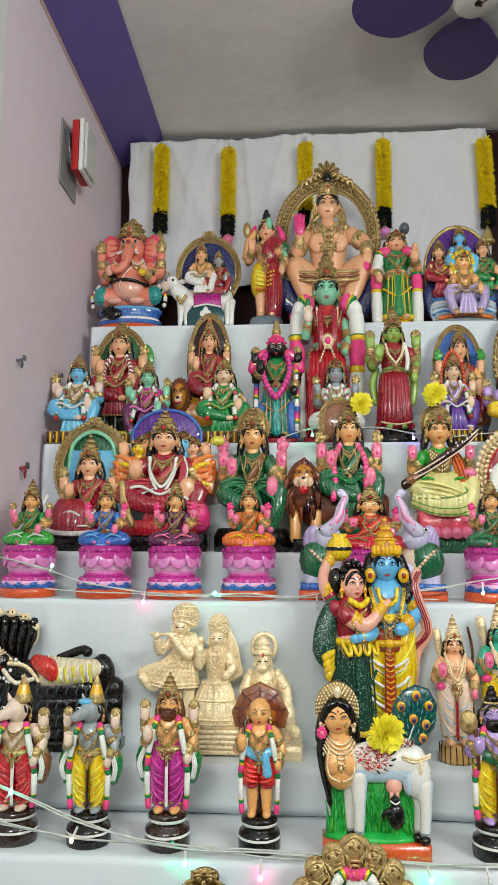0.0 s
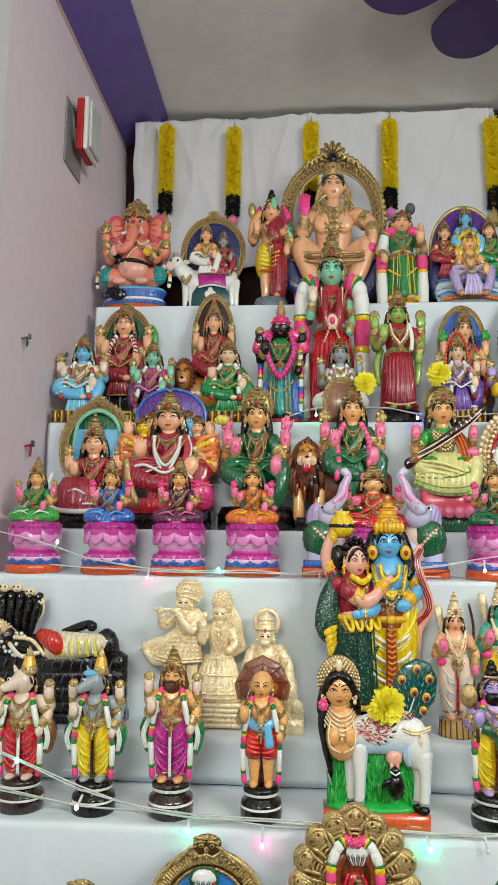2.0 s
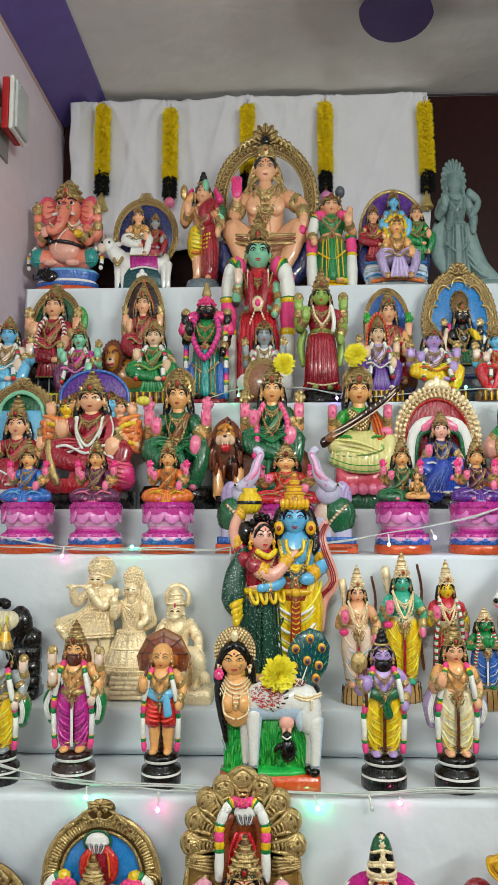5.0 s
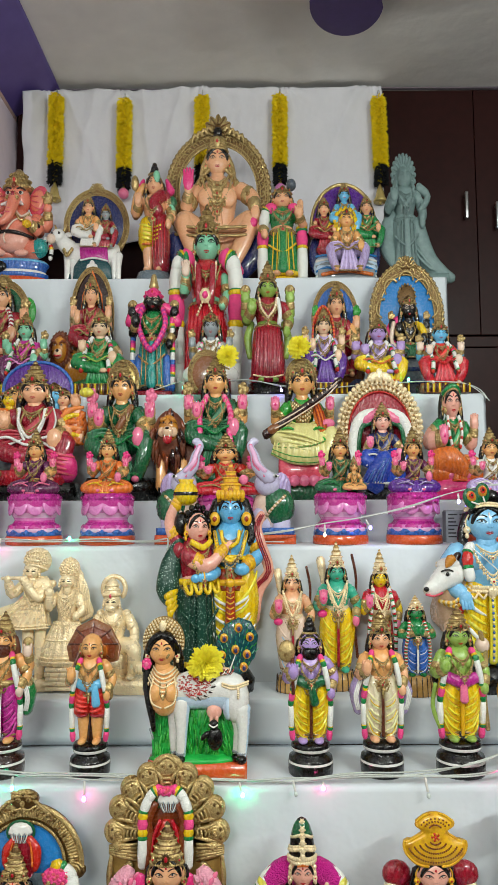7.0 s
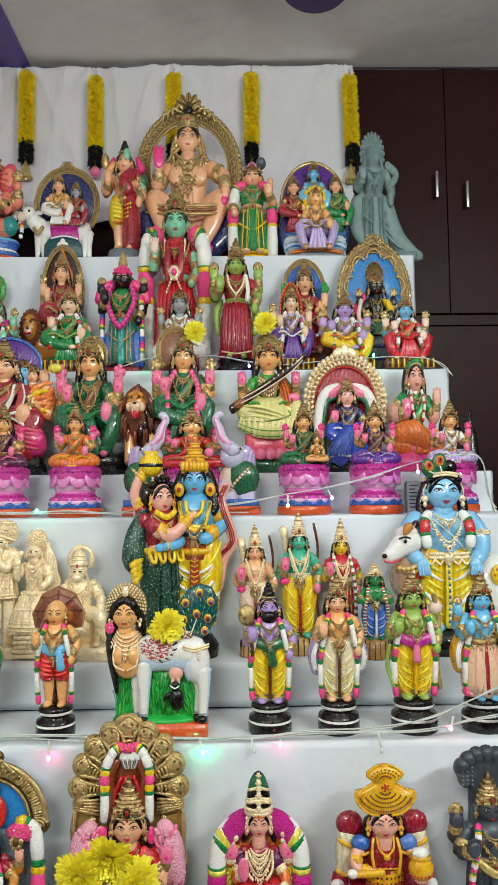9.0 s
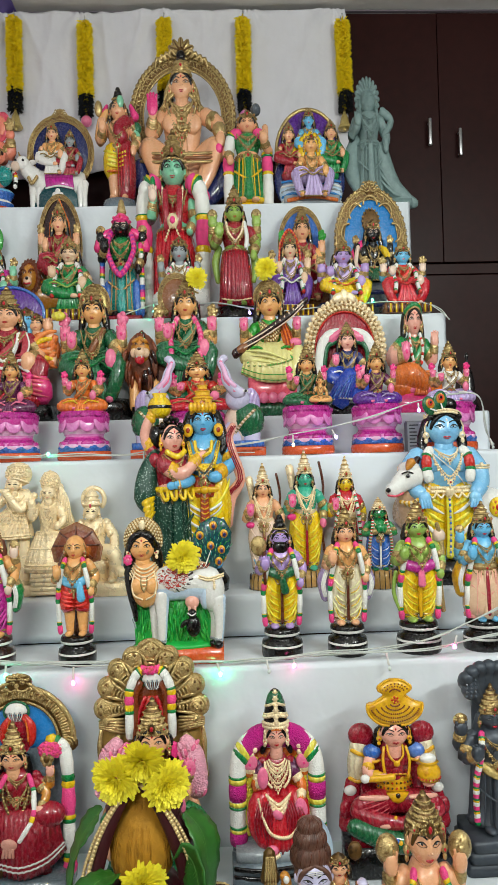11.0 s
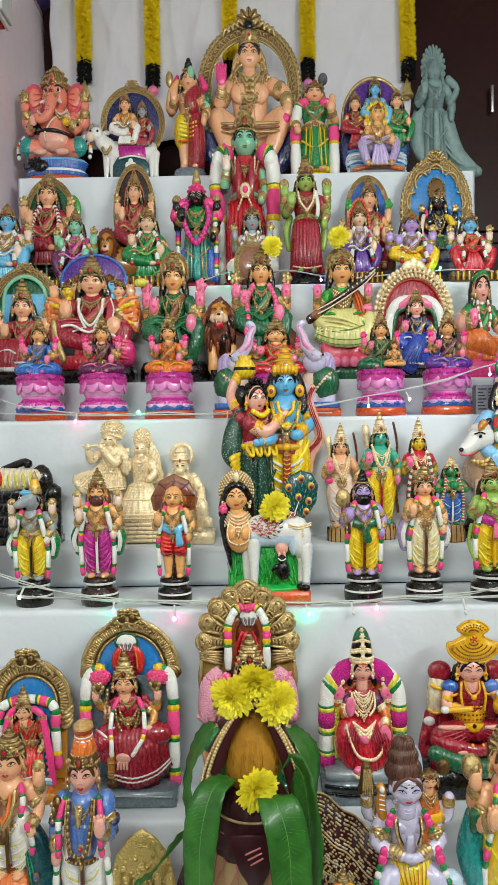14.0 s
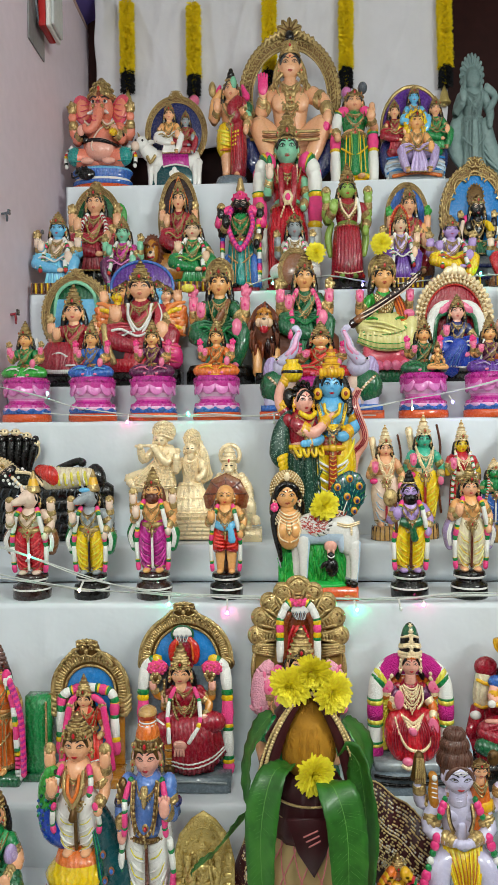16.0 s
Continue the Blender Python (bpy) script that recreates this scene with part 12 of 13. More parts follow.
k = Clay()
k.slab([(-0.5, 0.0), (0.5, 0.0), (0.5, 0.9), (0.4, 1.3), (0.2, 1.55), (0, 1.68), (-0.2, 1.55), (-0.4, 1.3), (-0.5, 0.9)], 0.0, 0.12, "brass", 0.04)
halo(k, 0.9, 0.46, 0.66, -0.02, 0.12, mat="brass", rim="gold", low=-10, beads=26)
k.at(0, -0.08, 0.1, 1.15)
standing(k, lower="skirt", garland=["brass"], hold="brass")
k.at()
for s in (-1, 1):
    for j in range(5):
        k.ball((s * 0.4, -0.04, 0.1 + 0.15 * j), (0.07, 0.05, 0.05), "brass", seg=10)
k.block(-0.52, 0.52, -0.14, 0.14, -0.08, 0.02, "brass", 0.03)
for j in range(90):
    x, z = random.uniform(-0.36, 0.36), random.uniform(0.1, 1.3)
    k.ball((x, -0.02, z), (random.uniform(0.02, 0.045), 0.035, random.uniform(0.02, 0.04)), "brass", seg=7, rings=4)
for j in range(30):
    a = radians(-10 + 200 * j / 29)
    k.ball((0.44 * math.cos(a), -0.02, 0.9 + 0.62 * math.sin(a)), (0.04, 0.05, 0.05), "brass", seg=8, rings=5)
all_one(k, "brass")
k.put("brass_plaque", "embossed brass shrine plaque with arched top", 0.577, 0.67, Z8, 0.106, 0.186, deep=0.6, category="plaque")

k = Clay()
seated(k, "peach", "green", "forest", "green", arms=2, hold=None, palm="peach", legs="side")
k.tube([(-0.1, 0.04, 0.8), (-0.18, 0.06, 0.5), (-0.22, 0.04, 0.2)], [0.08, 0.1, 0.12], "forest")
k.ball((0.2, -0.1, 0.48), (0.07, 0.06, 0.08), "lavender")
k.block(-0.36, 0.36, -0.28, 0.18, -0.1, 0.02, "forest", 0.03)
k.put("seated_statue", "seated clay statue in green sari with gold crown", 0.235, 0.66, Z8, 0.12, 0.245)

k = Clay()
k.slab(ellipse(-0.0, 1.6, 0.19, 0.34, -50, 230, 26), 0.1, 0.14, "frost", 0.03)
torso(k, 0.66, 1.28, "pearl", "pearl", 0.21)
head(k, (-0.025, -0.1, 1.5), 0.17, "pearl", hair="bark", crown="none", cm="gold", locks=False, rings=None, jewel="navy")
for j in (-1, 0, 1):
    k.tube([(-0.09, -0.25, 1.6 + 0.016 * j), (-0.025, -0.275, 1.605 + 0.016 * j), (0.04, -0.25, 1.6 + 0.016 * j)], 0.004, "white", n=2, seg=5)
# coiled brown hair: a broad cap and two buns, combed in fine strands
coil = [(0.15, 1.57), (0.18, 1.61), (0.187, 1.66), (0.18, 1.71), (0.155, 1.75), (0.146, 1.765), (0.152, 1.79), (0.152, 1.83), (0.138, 1.865), (0.118, 1.885), (0.112, 1.895), (0.116, 1.92), (0.11, 1.955), (0.08, 1.99), (0.03, 2.005)]
k.lathe([(q * 1.02, z) for q, z in coil], "bark", c=(-0.045, -0.02, 0), seg=30, waves=24, amp=0.012)
for a0, a1 in ((0, 5), (5, 10), (10, 14)):
    for j in range(22):
        a = radians(175 + 9 * j)
        k.tube([(-0.045 + coil[q][0] * 1.03 * math.cos(a + 0.06 * (q - a0)), -0.02 + coil[q][0] * 1.03 * math.sin(a + 0.06 * (q - a0)), coil[q][1]) for q in range(a0, a1 + 1)], 0.0042, "bark" if j % 3 else "brown", n=2, seg=5)
k.lathe([(0.11, 1.24), (0.135, 1.26), (0.125, 1.3), (0.1, 1.31)], "gold", c=(-0.02, -0.03, 0), sy=0.9, waves=16, amp=0.04)
for e in (-1, 1):
    # arms folded to the waist, garlands over the shoulders
    limb(k, [(e * 0.22 - 0.02, -0.02, 1.16), (e * 0.32 - 0.02, -0.12, 0.94), (e * 0.08 - 0.02, -0.3, 0.88)], [0.1, 0.085, 0.055], "pearl")
    k.ball((e * 0.03 - 0.02, -0.33, 0.88), (0.07, 0.045, 0.05), "pearl", seg=12)
    for j, (m, q) in enumerate((("green", 0.04), ("pink", 0.055), ("pink", 0.055), ("green", 0.04))):
        k.ball((e * (0.16 + 0.022 * j) - 0.02, -0.17 - 0.012 * j, 1.28 - 0.055 * j), (q * 0.8, q * 0.7, q), m, seg=10, rings=6)
    k.tube([(e * 0.13 - 0.02, -0.15, 1.22), (e * 0.13 - 0.02, -0.22, 1.08), (e * 0.09 - 0.02, -0.25, 0.96)], 0.018, "gold", seg=8)
    k.tube([(e * 0.11 - 0.02, -0.16, 1.2), (e * 0.11 - 0.02, -0.225, 1.08), (e * 0.07 - 0.02, -0.25, 0.98)], 0.007, "umber", seg=6)
    for j, (m, q) in enumerate((("pink", 0.06), ("pink", 0.06), ("green", 0.045), ("fluff", 0.045), ("green", 0.045), ("pink", 0.065), ("pink", 0.06))):
        k.ball((e * (0.27 + 0.025 * j) - 0.01, -0.24 - 0.01 * j, 0.9 - 0.075 * j), (q * 0.85, q * 0.7, q), m, seg=10, rings=6)
    # thighs at either side of the yellow cloth
    k.tube([(e * 0.12, -0.1, 0.66), (e * 0.24, -0.22, 0.58), (e * 0.26, -0.26, 0.36), (e * 0.22, -0.24, 0.1)], [0.13, 0.13, 0.11, 0.09], "pearl", seg=16)
    k.ball((e * 0.22, -0.3, 0.07), (0.08, 0.13, 0.05), "pearl", seg=12)
k.tube([(-0.14, -0.25, 0.88), (-0.02, -0.34, 0.83), (0.1, -0.25, 0.88)], 0.022, "ash", seg=8)
k.lathe([(0.2, 0.68), (0.23, 0.72), (0.22, 0.8), (0.2, 0.83)], "yellow", sy=0.9, seg=30, waves=15, amp=0.02)
drape(k, [(-0.22, -0.14, 0.82), (0, -0.24, 0.8), (0.22, -0.14, 0.84)], [(-0.1, -0.34, 0.34), (0.0, -0.4, 0.26), (0.12, -0.34, 0.34)], "yellow", pleats=8, amp=0.014, bulge=0.07)
for j in range(7):
    u = (j - 3) / 3
    k.tube([(0.15 * u, -0.27 + 0.04 * u * u, 0.76), (0.1 * u, -0.39 + 0.03 * u * u, 0.58), (0.07 * u, -0.42 + 0.03 * u * u, 0.4)], [0.003, 0.008, 0.004], "amber", n=3, seg=5)
# raised rear arms with a drum and a serpent, a small companion at the shoulder
limb(k, [(-0.24, 0.04, 1.14), (-0.4, 0.03, 1.16), (-0.43, -0.02, 1.38)], [0.075, 0.07, 0.06], "pearl")
k.lathe([(0.075, 1.42), (0.085, 1.47), (0.07, 1.53), (0.06, 1.6), (0.05, 1.7), (0.02, 1.74)], "oldgold", c=(-0.43, -0.03, 0), seg=18, waves=6, amp=0.08)
for j in range(5):
    k.tube([(-0.48 + 0.025 * j, -0.1, 1.42), (-0.47 + 0.022 * j, -0.1, 1.55), (-0.46 + 0.016 * j, -0.09, 1.68)], 0.012, "gold", n=3, seg=6)
k.tube([(-0.25, -0.06, 1.1), (-0.29, -0.08, 1.3), (-0.28, -0.08, 1.44), (-0.3, -0.1, 1.52)], [0.05, 0.055, 0.05, 0.045], "ochre", seg=12)
k.ball((-0.285, -0.15, 1.5), (0.03, 0.03, 0.035), "white", seg=12)
for j in range(4):
    k.tube([(-0.31, -0.135, 1.44 - 0.05 * j), (-0.26, -0.14, 1.43 - 0.05 * j)], 0.008, "white", n=1, seg=5)
limb(k, [(0.26, 0.04, 1.1), (0.42, 0.04, 1.12), (0.44, 0.0, 1.36)], [0.07, 0.065, 0.055], "pearl")
k.ball((0.38, 0.0, 1.66), (0.07, 0.05, 0.09), "oldgold", seg=14)
k.tube([(0.2, 0.0, 0.9), (0.22, -0.02, 1.15), (0.21, 0.0, 1.44)], [0.13, 0.13, 0.09], "orange", seg=14)
k.lathe([(0.11, 1.12), (0.13, 1.14), (0.12, 1.22), (0.1, 1.23)], "sun", c=(0.24, -0.04, 0), sy=0.9, waves=9, amp=0.03)
head(k, (0.21, -0.09, 1.57), 0.085, "peach", crown="low", ch=1.5, cm="gold")
for q in range(3):
    k.chain([(0.13, -0.1, 1.46 - 0.02 * q), (0.21, -0.17, 1.4 - 0.045 * q), (0.29, -0.1, 1.46 - 0.02 * q)], 0.011, ["gold"])
k.block(-0.42, 0.42, -0.3, 0.18, -0.12, 0.06, "sky", 0.04)
k.ball((0, -0.2, 0.1), (0.4, 0.14, 0.1), "slate", seg=14)
k.ball((0.42, -0.1, 0.5), (0.14, 0.14, 0.13), "frost", seg=16)
k.put("seated_statue", "lilac-skinned kneeling statue with brown topknot and joined palms", 1.0, 0.69, Z8, 0.164, 0.322, deep=0.9)

k = Clay()
k.at(0, 0, -0.14, 1.18, sx=0.92)
standing(k, "peach", "peach", "dhoti", "yellow", "lemon", "four", garland=PLAIN, garland_r=0.02, hold="gold", r=0.116, palm="peach", pleat="maroon", locks=False, hair="oldgold")
k.at()
for s in (-1, 1):
    k.ball((s * 0.24, 0.0, 0.74), (0.08, 0.06, 0.08), "gold")
k.tube([(-0.2, 0.04, 0.45), (-0.26, 0.0, 0.25), (-0.2, -0.02, 0.05)], [0.07, 0.1, 0.07], "teal", seg=12)
k.tube([(-0.24, -0.06, 0.5), (-0.26, -0.08, 0.42)], [0.05, 0.03], "forest")
k.ball((0, -0.12, 0.47), (0.04, 0.03, 0.05), "gold")
k.lathe([(0.26, -0.2), (0.27, -0.1), (0.2, 0.0)], ["rose", "white"], sy=0.8)
k.put("standing_statue", "peach standing clay statue in yellow dhoti with tall crown", 1.152, 0.70, Z8, 0.15, 0.348)

k = Clay()
standing(k, "chestnut", "sun", "skirt", "green", "red", "bless", garland=None, cm="gold", r=0.09)
for s in (-1, 1):
    k.chain([(s * 0.08, -0.08, 0.8), (s * 0.2, -0.08, 0.6), (s * 0.24, -0.08, 0.2), (s * 0.2, -0.1, 0.0)], 0.075, ["orange", "sun"] if s < 0 else ["sun", "sun", "red", "green", "red"], gap=0.6)
k.block(-0.2, 0.2, -0.14, 0.14, -0.06, 0.0, "brown", 0.02)
k.put("small_statue", "small brass-coloured statue hung with orange marigold garland", 0.886, 0.63, Z8, 0.082, 0.15)

# ---- garlands on the backdrop ----


def tufts(n, r, z0, z1, length, seed):
    """A shaggy string of petals round a line from z1 down to z0."""
    rnd = random.Random(seed)
    vs, fs = [], []
    for i in range(n):
        a, z = rnd.uniform(0, math.tau), rnd.uniform(z0, z1)
        d = Vector((math.cos(a), math.sin(a), rnd.uniform(-0.9, 0.2)))
        t = Vector((-math.sin(a), math.cos(a), rnd.uniform(-0.5, 0.5))) * rnd.uniform(0.0022, 0.004)
        b = Vector((math.cos(a) * r * 0.55, math.sin(a) * r * 0.55, z))
        l = length * rnd.uniform(0.7, 1.2)
        up = Vector((0, 0, 0.0016))
        q = len(vs)
        vs += [b - t, b + t, b + d * l * 0.6 + t * 1.3 + up, b + d * l, b + d * l * 0.6 - t * 1.3 + up, b + d * l * 0.5 - up * 1.5]
        fs += [(q, q + 1, q + 2, q + 4), (q + 4, q + 2, q + 3), (q, q + 5, q + 1), (q + 1, q + 5, q + 2), (q + 2, q + 5, q + 3), (q + 3, q + 5, q + 4), (q + 4, q + 5, q)]
    return vs, fs


for n, (x, top, end) in enumerate(((0.137, 2.95, "bell"), (0.399, 2.929, "ball"), (0.696, 2.94, "ball"), (0.993, 2.944, "ball"), (1.370, 2.934, "bell"))):
    g = tagged(empty("flower_garland", (x, 2.288, top)), "yellow flower string ending in a black tassel" + (" and bell" if end == "bell" else ""), "garland", "flower strings on the backdrop")
    lean = 0.004 if n == 4 else 0.0
    for nm, cnt, r, z0, z1, ln, mat in (("blossoms", 1700, 0.024, -0.275, 0.0, 0.0185, BLOOM), ("tassel", 420, 0.02, -0.345, -0.27, 0.019, TASSEL)):
        o = link_mesh(nm, *tufts(cnt, r, z0, z1, ln, n * 7 + cnt), [mat], smooth=False, fix=False)
        o.parent = g
        o.rotation_euler = (0, radians(-1.2) if n == 4 else 0, 0)
    core = bmesh.new()
    bmesh.ops.create_cone(core, segments=10, radius1=0.011, radius2=0.011, depth=0.33, cap_ends=True)
    bmesh.ops.translate(core, vec=(0, 0, -0.17), verts=core.verts)
    part("core", core, BLOOM, g)
    cable("hook", [(0, 0.03, 0.02), (0, 0.0, 0.028), (0.004, -0.008, 0.02), (0, -0.003, 0.008), (0, 0, -0.004)], 0.0014, STEEL, g)
    k = Clay()
    if end == "bell":
        k.lathe([(0.024, -0.415), (0.026, -0.41), (0.018, -0.395), (0.014, -0.372), (0.008, -0.36), (0.004, -0.345)], "brass")
        k.ball((0, 0, -0.418), 0.007, "brass")
    else:
        k.ball((0, 0, -0.37), 0.021, "rose" if n != 3 else "lotus", seg=14, rings=9)
        k.ball((0, 0, -0.349), 0.008, "gold")
    o = link_mesh("bell" if end == "bell" else "pompom", k.v, k.f, [PAINT[s] for s in k.slots], k.mi)
    o.parent = g

# ---- fresh chrysanthemums ----


def mum_mesh(seed, petals=300):
    """A full chrysanthemum head of unit radius facing -y."""
    rnd = random.Random(seed)
    vs, fs = [], []
    for i in range(petals):
        f = (i + 0.5) / petals
        tilt = math.radians(6 + 92 * f ** 0.7 + rnd.uniform(-7, 7))
        a = i * 2.39996 + rnd.uniform(-0.15, 0.15)
        d = Vector((math.sin(tilt) * math.cos(a), -math.cos(tilt), math.sin(tilt) * math.sin(a)))
        t = d.cross(Vector((math.cos(a + 1.57), 0, math.sin(a + 1.57)))).normalized().cross(d).normalized()
        l = (0.62 + 0.38 * f) * rnd.uniform(0.85, 1.08)
        w = 0.1 * rnd.uniform(0.8, 1.2)
        n = d.cross(t) * 0.04
        curl = Vector((0, -0.16 * f, 0))
        q = len(vs)
        vs += [d * 0.15 - t * w * 0.4, d * 0.15 + t * w * 0.4, d * l * 0.7 + t * w + curl * 0.5, d * l + t * w * 0.4 + curl, d * l - t * w * 0.4 + curl, d * l * 0.7 - t * w + curl * 0.5, d * l * 0.6 + n]
        fs += [(q, q + 1, q + 6), (q + 1, q + 2, q + 6), (q + 2, q + 3, q + 6), (q + 3, q + 4, q + 6), (q + 4, q + 5, q + 6), (q + 5, q, q + 6), (q, q + 5, q + 4, q + 3, q + 2, q + 1)]
    return vs, fs


first = None
for n, (x, y, z, r, rx, rz, where) in enumerate((
        (0.822, 1.515, 1.762, 0.031, -5, 5, "tucked beside a statue's halo"), (1.005, 1.520, 1.785, 0.032, 5, -5, "set on a statue's crown"),
        (0.801, 0.985, 1.108, 0.034, -10, 10, "resting on the cow statue's back"),
        (0.722, 0.67, 0.85, 0.037, -5, -15, "heaped on the coconut"), (0.757, 0.672, 0.872, 0.037, -20, 5, "heaped on the coconut"), (0.79, 0.67, 0.84, 0.036, 5, 20, "heaped on the coconut"),
        (0.757, 0.638, 0.722, 0.036, 20, 5, "tucked below the coconut"))):
    if not first:
        vs, fs = mum_mesh(3)
        first = link_mesh("chrysanthemum", vs, fs, [MUM], smooth=False, fix=False)
        ob = first
    else:
        ob = first.copy()
        scene.collection.objects.link(ob)
    ob.matrix_world = pose(x, y, z, rx, n * 47, rz) @ Matrix.Diagonal((r, r, r, 1))
    tagged(ob, "fresh bright yellow chrysanthemum head " + where, "flower", "yellow chrysanthemums")

# ---- the water pot with coconut and mango leaves ----
PX, PY = 0.752, 0.70
kal = tagged(empty("ceremonial_pot", (PX, PY, Z8)), "brass pot with thread net, yellow coconut and mango leaves", "pot")


def clay_part(k, name, mats, parent, label=""):
    o = link_mesh(name, k.v, k.f, [mats[s] for s in k.slots], k.mi)
    o.parent = parent
    return tagged(o, label)


M2 = dict(copper=COPPER, thread=THREAD, husk=HUSK, silk=SILK, zari=ZARI, dot=ZARIDOT, pearls=PLASTIC, mango=MANGO, vein=VEIN)
k = Clay()
k.lathe([(0.045, 0), (0.05, 0.006), (0.062, 0.03), (0.07, 0.07), (0.068, 0.11), (0.058, 0.14), (0.05, 0.155), (0.05, 0.17), (0.06, 0.18), (0.062, 0.185)], "copper", seg=40)
clay_part(k, "pot", M2, kal, "brass pot")
k = Clay()
for i in range(14):
    a = math.tau * i / 14
    for s in (-1, 1):
        pts = []
        for j in range(7):
            z = 0.02 + 0.022 * j
            r = (0.059, 0.066, 0.0715, 0.0715, 0.069, 0.062, 0.055)[j]
            pts.append((math.cos(a + s * 0.13 * j) * r, math.sin(a + s * 0.13 * j) * r, z))
        k.tube(pts, 0.0012, "thread", n=2, seg=5)
clay_part(k, "thread_net", M2, kal, "pink cotton thread net")
k = Clay()
k.lathe([(0.012, 0.232), (0.03, 0.238), (0.043, 0.26), (0.0455, 0.285), (0.041, 0.31), (0.03, 0.335), (0.017, 0.355), (0.007, 0.368), (0.002, 0.374)], "husk", seg=28)
clay_part(k, "coconut", M2, kal, "turmeric-smeared fibrous coconut")
k = Clay()
for i in range(90):
    a = random.uniform(0, math.tau)
    k.tube([(math.cos(a) * 0.0445, math.sin(a) * 0.0445, 0.265), (math.cos(a + 0.04) * 0.043, math.sin(a + 0.04) * 0.043, 0.305), (math.cos(a + 0.05) * 0.017, math.sin(a + 0.05) * 0.017, 0.356)], [0.0004, 0.0008, 0.0004], "husk", n=3, seg=4)
tagged(clay_part(k, "fibre", M2, kal, "coarse coconut fibres"), kind="stuff")
k = Clay()
k.lathe([(0.062, 0.145), (0.066, 0.16), (0.06, 0.2), (0.055, 0.225), (0.045, 0.24), (0.035, 0.245)], "silk", seg=40, waves=14, amp=0.03)
k.chain([(math.cos(radians(a)) * 0.062, math.sin(radians(a)) * 0.062, 0.212) for a in range(0, 361, 20)], 0.0022, ["dot"], n=3)
k.slab([(-0.04, 0.2), (0.04, 0.2), (0.022, 0.14), (0.004, 0.105), (-0.022, 0.145)], -0.0735, -0.069, "silk", 0.002)
for i in range(3):
    k.tube([(-0.012 + 0.004 * i, -0.0745, 0.172 - 0.008 * i), (0.01 + 0.002 * i, -0.0745, 0.182 - 0.008 * i)], 0.0015, "thread", n=1, seg=4)
clay_part(k, "neck_cloth", M2, kal, "maroon silk cloth tied round the neck")
k = Clay()
for s in (-1, 1):
    pts = [(0.0, -0.012, 0.385), (s * 0.024, -0.022, 0.368), (s * 0.047, -0.022, 0.33), (s * 0.064, -0.02, 0.285), (s * 0.074, -0.018, 0.24)]
    for q in range(4):
        a, b = Vector(pts[q]), Vector(pts[q + 1])
        back = Vector((0, 0.05, 0.0))
        k.add([a, b, b + back + Vector((s * 0.01, 0, 0)), a + back, a + Vector((0, 0.003, -0.004)), b + Vector((0, 0.003, -0.004)), b + back + Vector((s * 0.01, 0.003, -0.004)), a + back + Vector((0, 0.003, -0.004))],
              [(0, 1, 2, 3), (4, 5, 6, 7), (0, 1, 5, 4), (2, 3, 7, 6), (1, 2, 6, 5), (0, 3, 7, 4)], "silk")
    k.tube([(p[0] * 0.86, p[1] - 0.012, p[2]) for p in pts], [0.006, 0.008, 0.009, 0.009, 0.007], "silk", seg=10, flat=0.5)
    k.chain([(p[0] * 1.04, p[1] - 0.016, p[2]) for p in pts], 0.0036, ["dot"], gap=1.6)
    k.chain([(p[0] * 1.13 + s * 0.002, p[1] - 0.01, p[2] - 0.004) for p in pts], 0.0032, ["dot"], gap=1.6)
clay_part(k, "hood_cloth", M2, kal, "maroon silk hood with gold bead border")


def mango_leaf(pts, width, side, parent):
    """A long leaf along pts with a raised midrib, veins and wavy margins; side: the way across it."""
    P = smooth_line(pts, 8)
    n = len(P)
    side = Vector(side).normalized()
    k = Clay()
    rows_v = []
    for i, p in enumerate(P):
        t = i / (n - 1)
        w = width * (math.sin(math.pi * min(1, 0.06 + t * 0.94)) ** 0.7) * (1 - 0.25 * t)
        d = (P[min(i + 1, n - 1)] - P[max(i - 1, 0)]).normalized()
        s = (side - d * side.dot(d)).normalized()
        nn = d.cross(s)
        row = []
        for q in (-1, -0.66, -0.33, 0, 0.33, 0.66, 1):
            lift = 0.16 * abs(q) * w + 0.0034 * math.sin(i * 0.62 + 2.0 * (q > 0)) * abs(q) ** 1.5 - (0.0012 * math.cos(i * math.pi) * (abs(q) > 0.2))
            row.append(p + s * (q * w) + nn * lift)
        rows_v.append(row)
    m = 7
    vs = [v for r in rows_v for v in r]
    fs = [(i * m + j, i * m + j + 1, (i + 1) * m + j + 1, (i + 1) * m + j) for i in range(n - 1) for j in range(m - 1)]
    o = link_mesh("leaf", vs, fs, [MANGO], fix=False)
    o.modifiers.new("thick", "SOLIDIFY").thickness = 0.0008
    o.parent = parent
    tagged(o, "glossy green mango leaf")
    mid = [r[3] for r in rows_v]
    vv, ff = sweep([p + Vector((0, -0.0006, 0)) for p in mid], [0.0012 * (1 - 0.7 * i / n) for i in range(n)], 5)
    vein_v, vein_f = list(vv), list(ff)
    for i in range(1, n - 2, 1):
        for half in (0, 0.5):
            for e in (-1, 1):
                # side veins curve along the blade towards its margin
                line = []
                for step, q in enumerate((0, 1, 2, 3)):
                    t = min(i + half + 0.45 * step, n - 1.001)
                    a, b = rows_v[int(t)][3 + e * q], rows_v[int(t) + 1][3 + e * q]
                    line.append(a.lerp(b, t - int(t)) + Vector((0, -0.0007, 0)))
                b2, f2 = sweep(line, [0.00024, 0.0002, 0.00016, 0.00008], 4)
                base = len(vein_v)
                vein_v += b2
                vein_f += [tuple(u + base for u in q) for q in f2]
    v = link_mesh("vein", vein_v, vein_f, [VEIN])
    v.parent = o


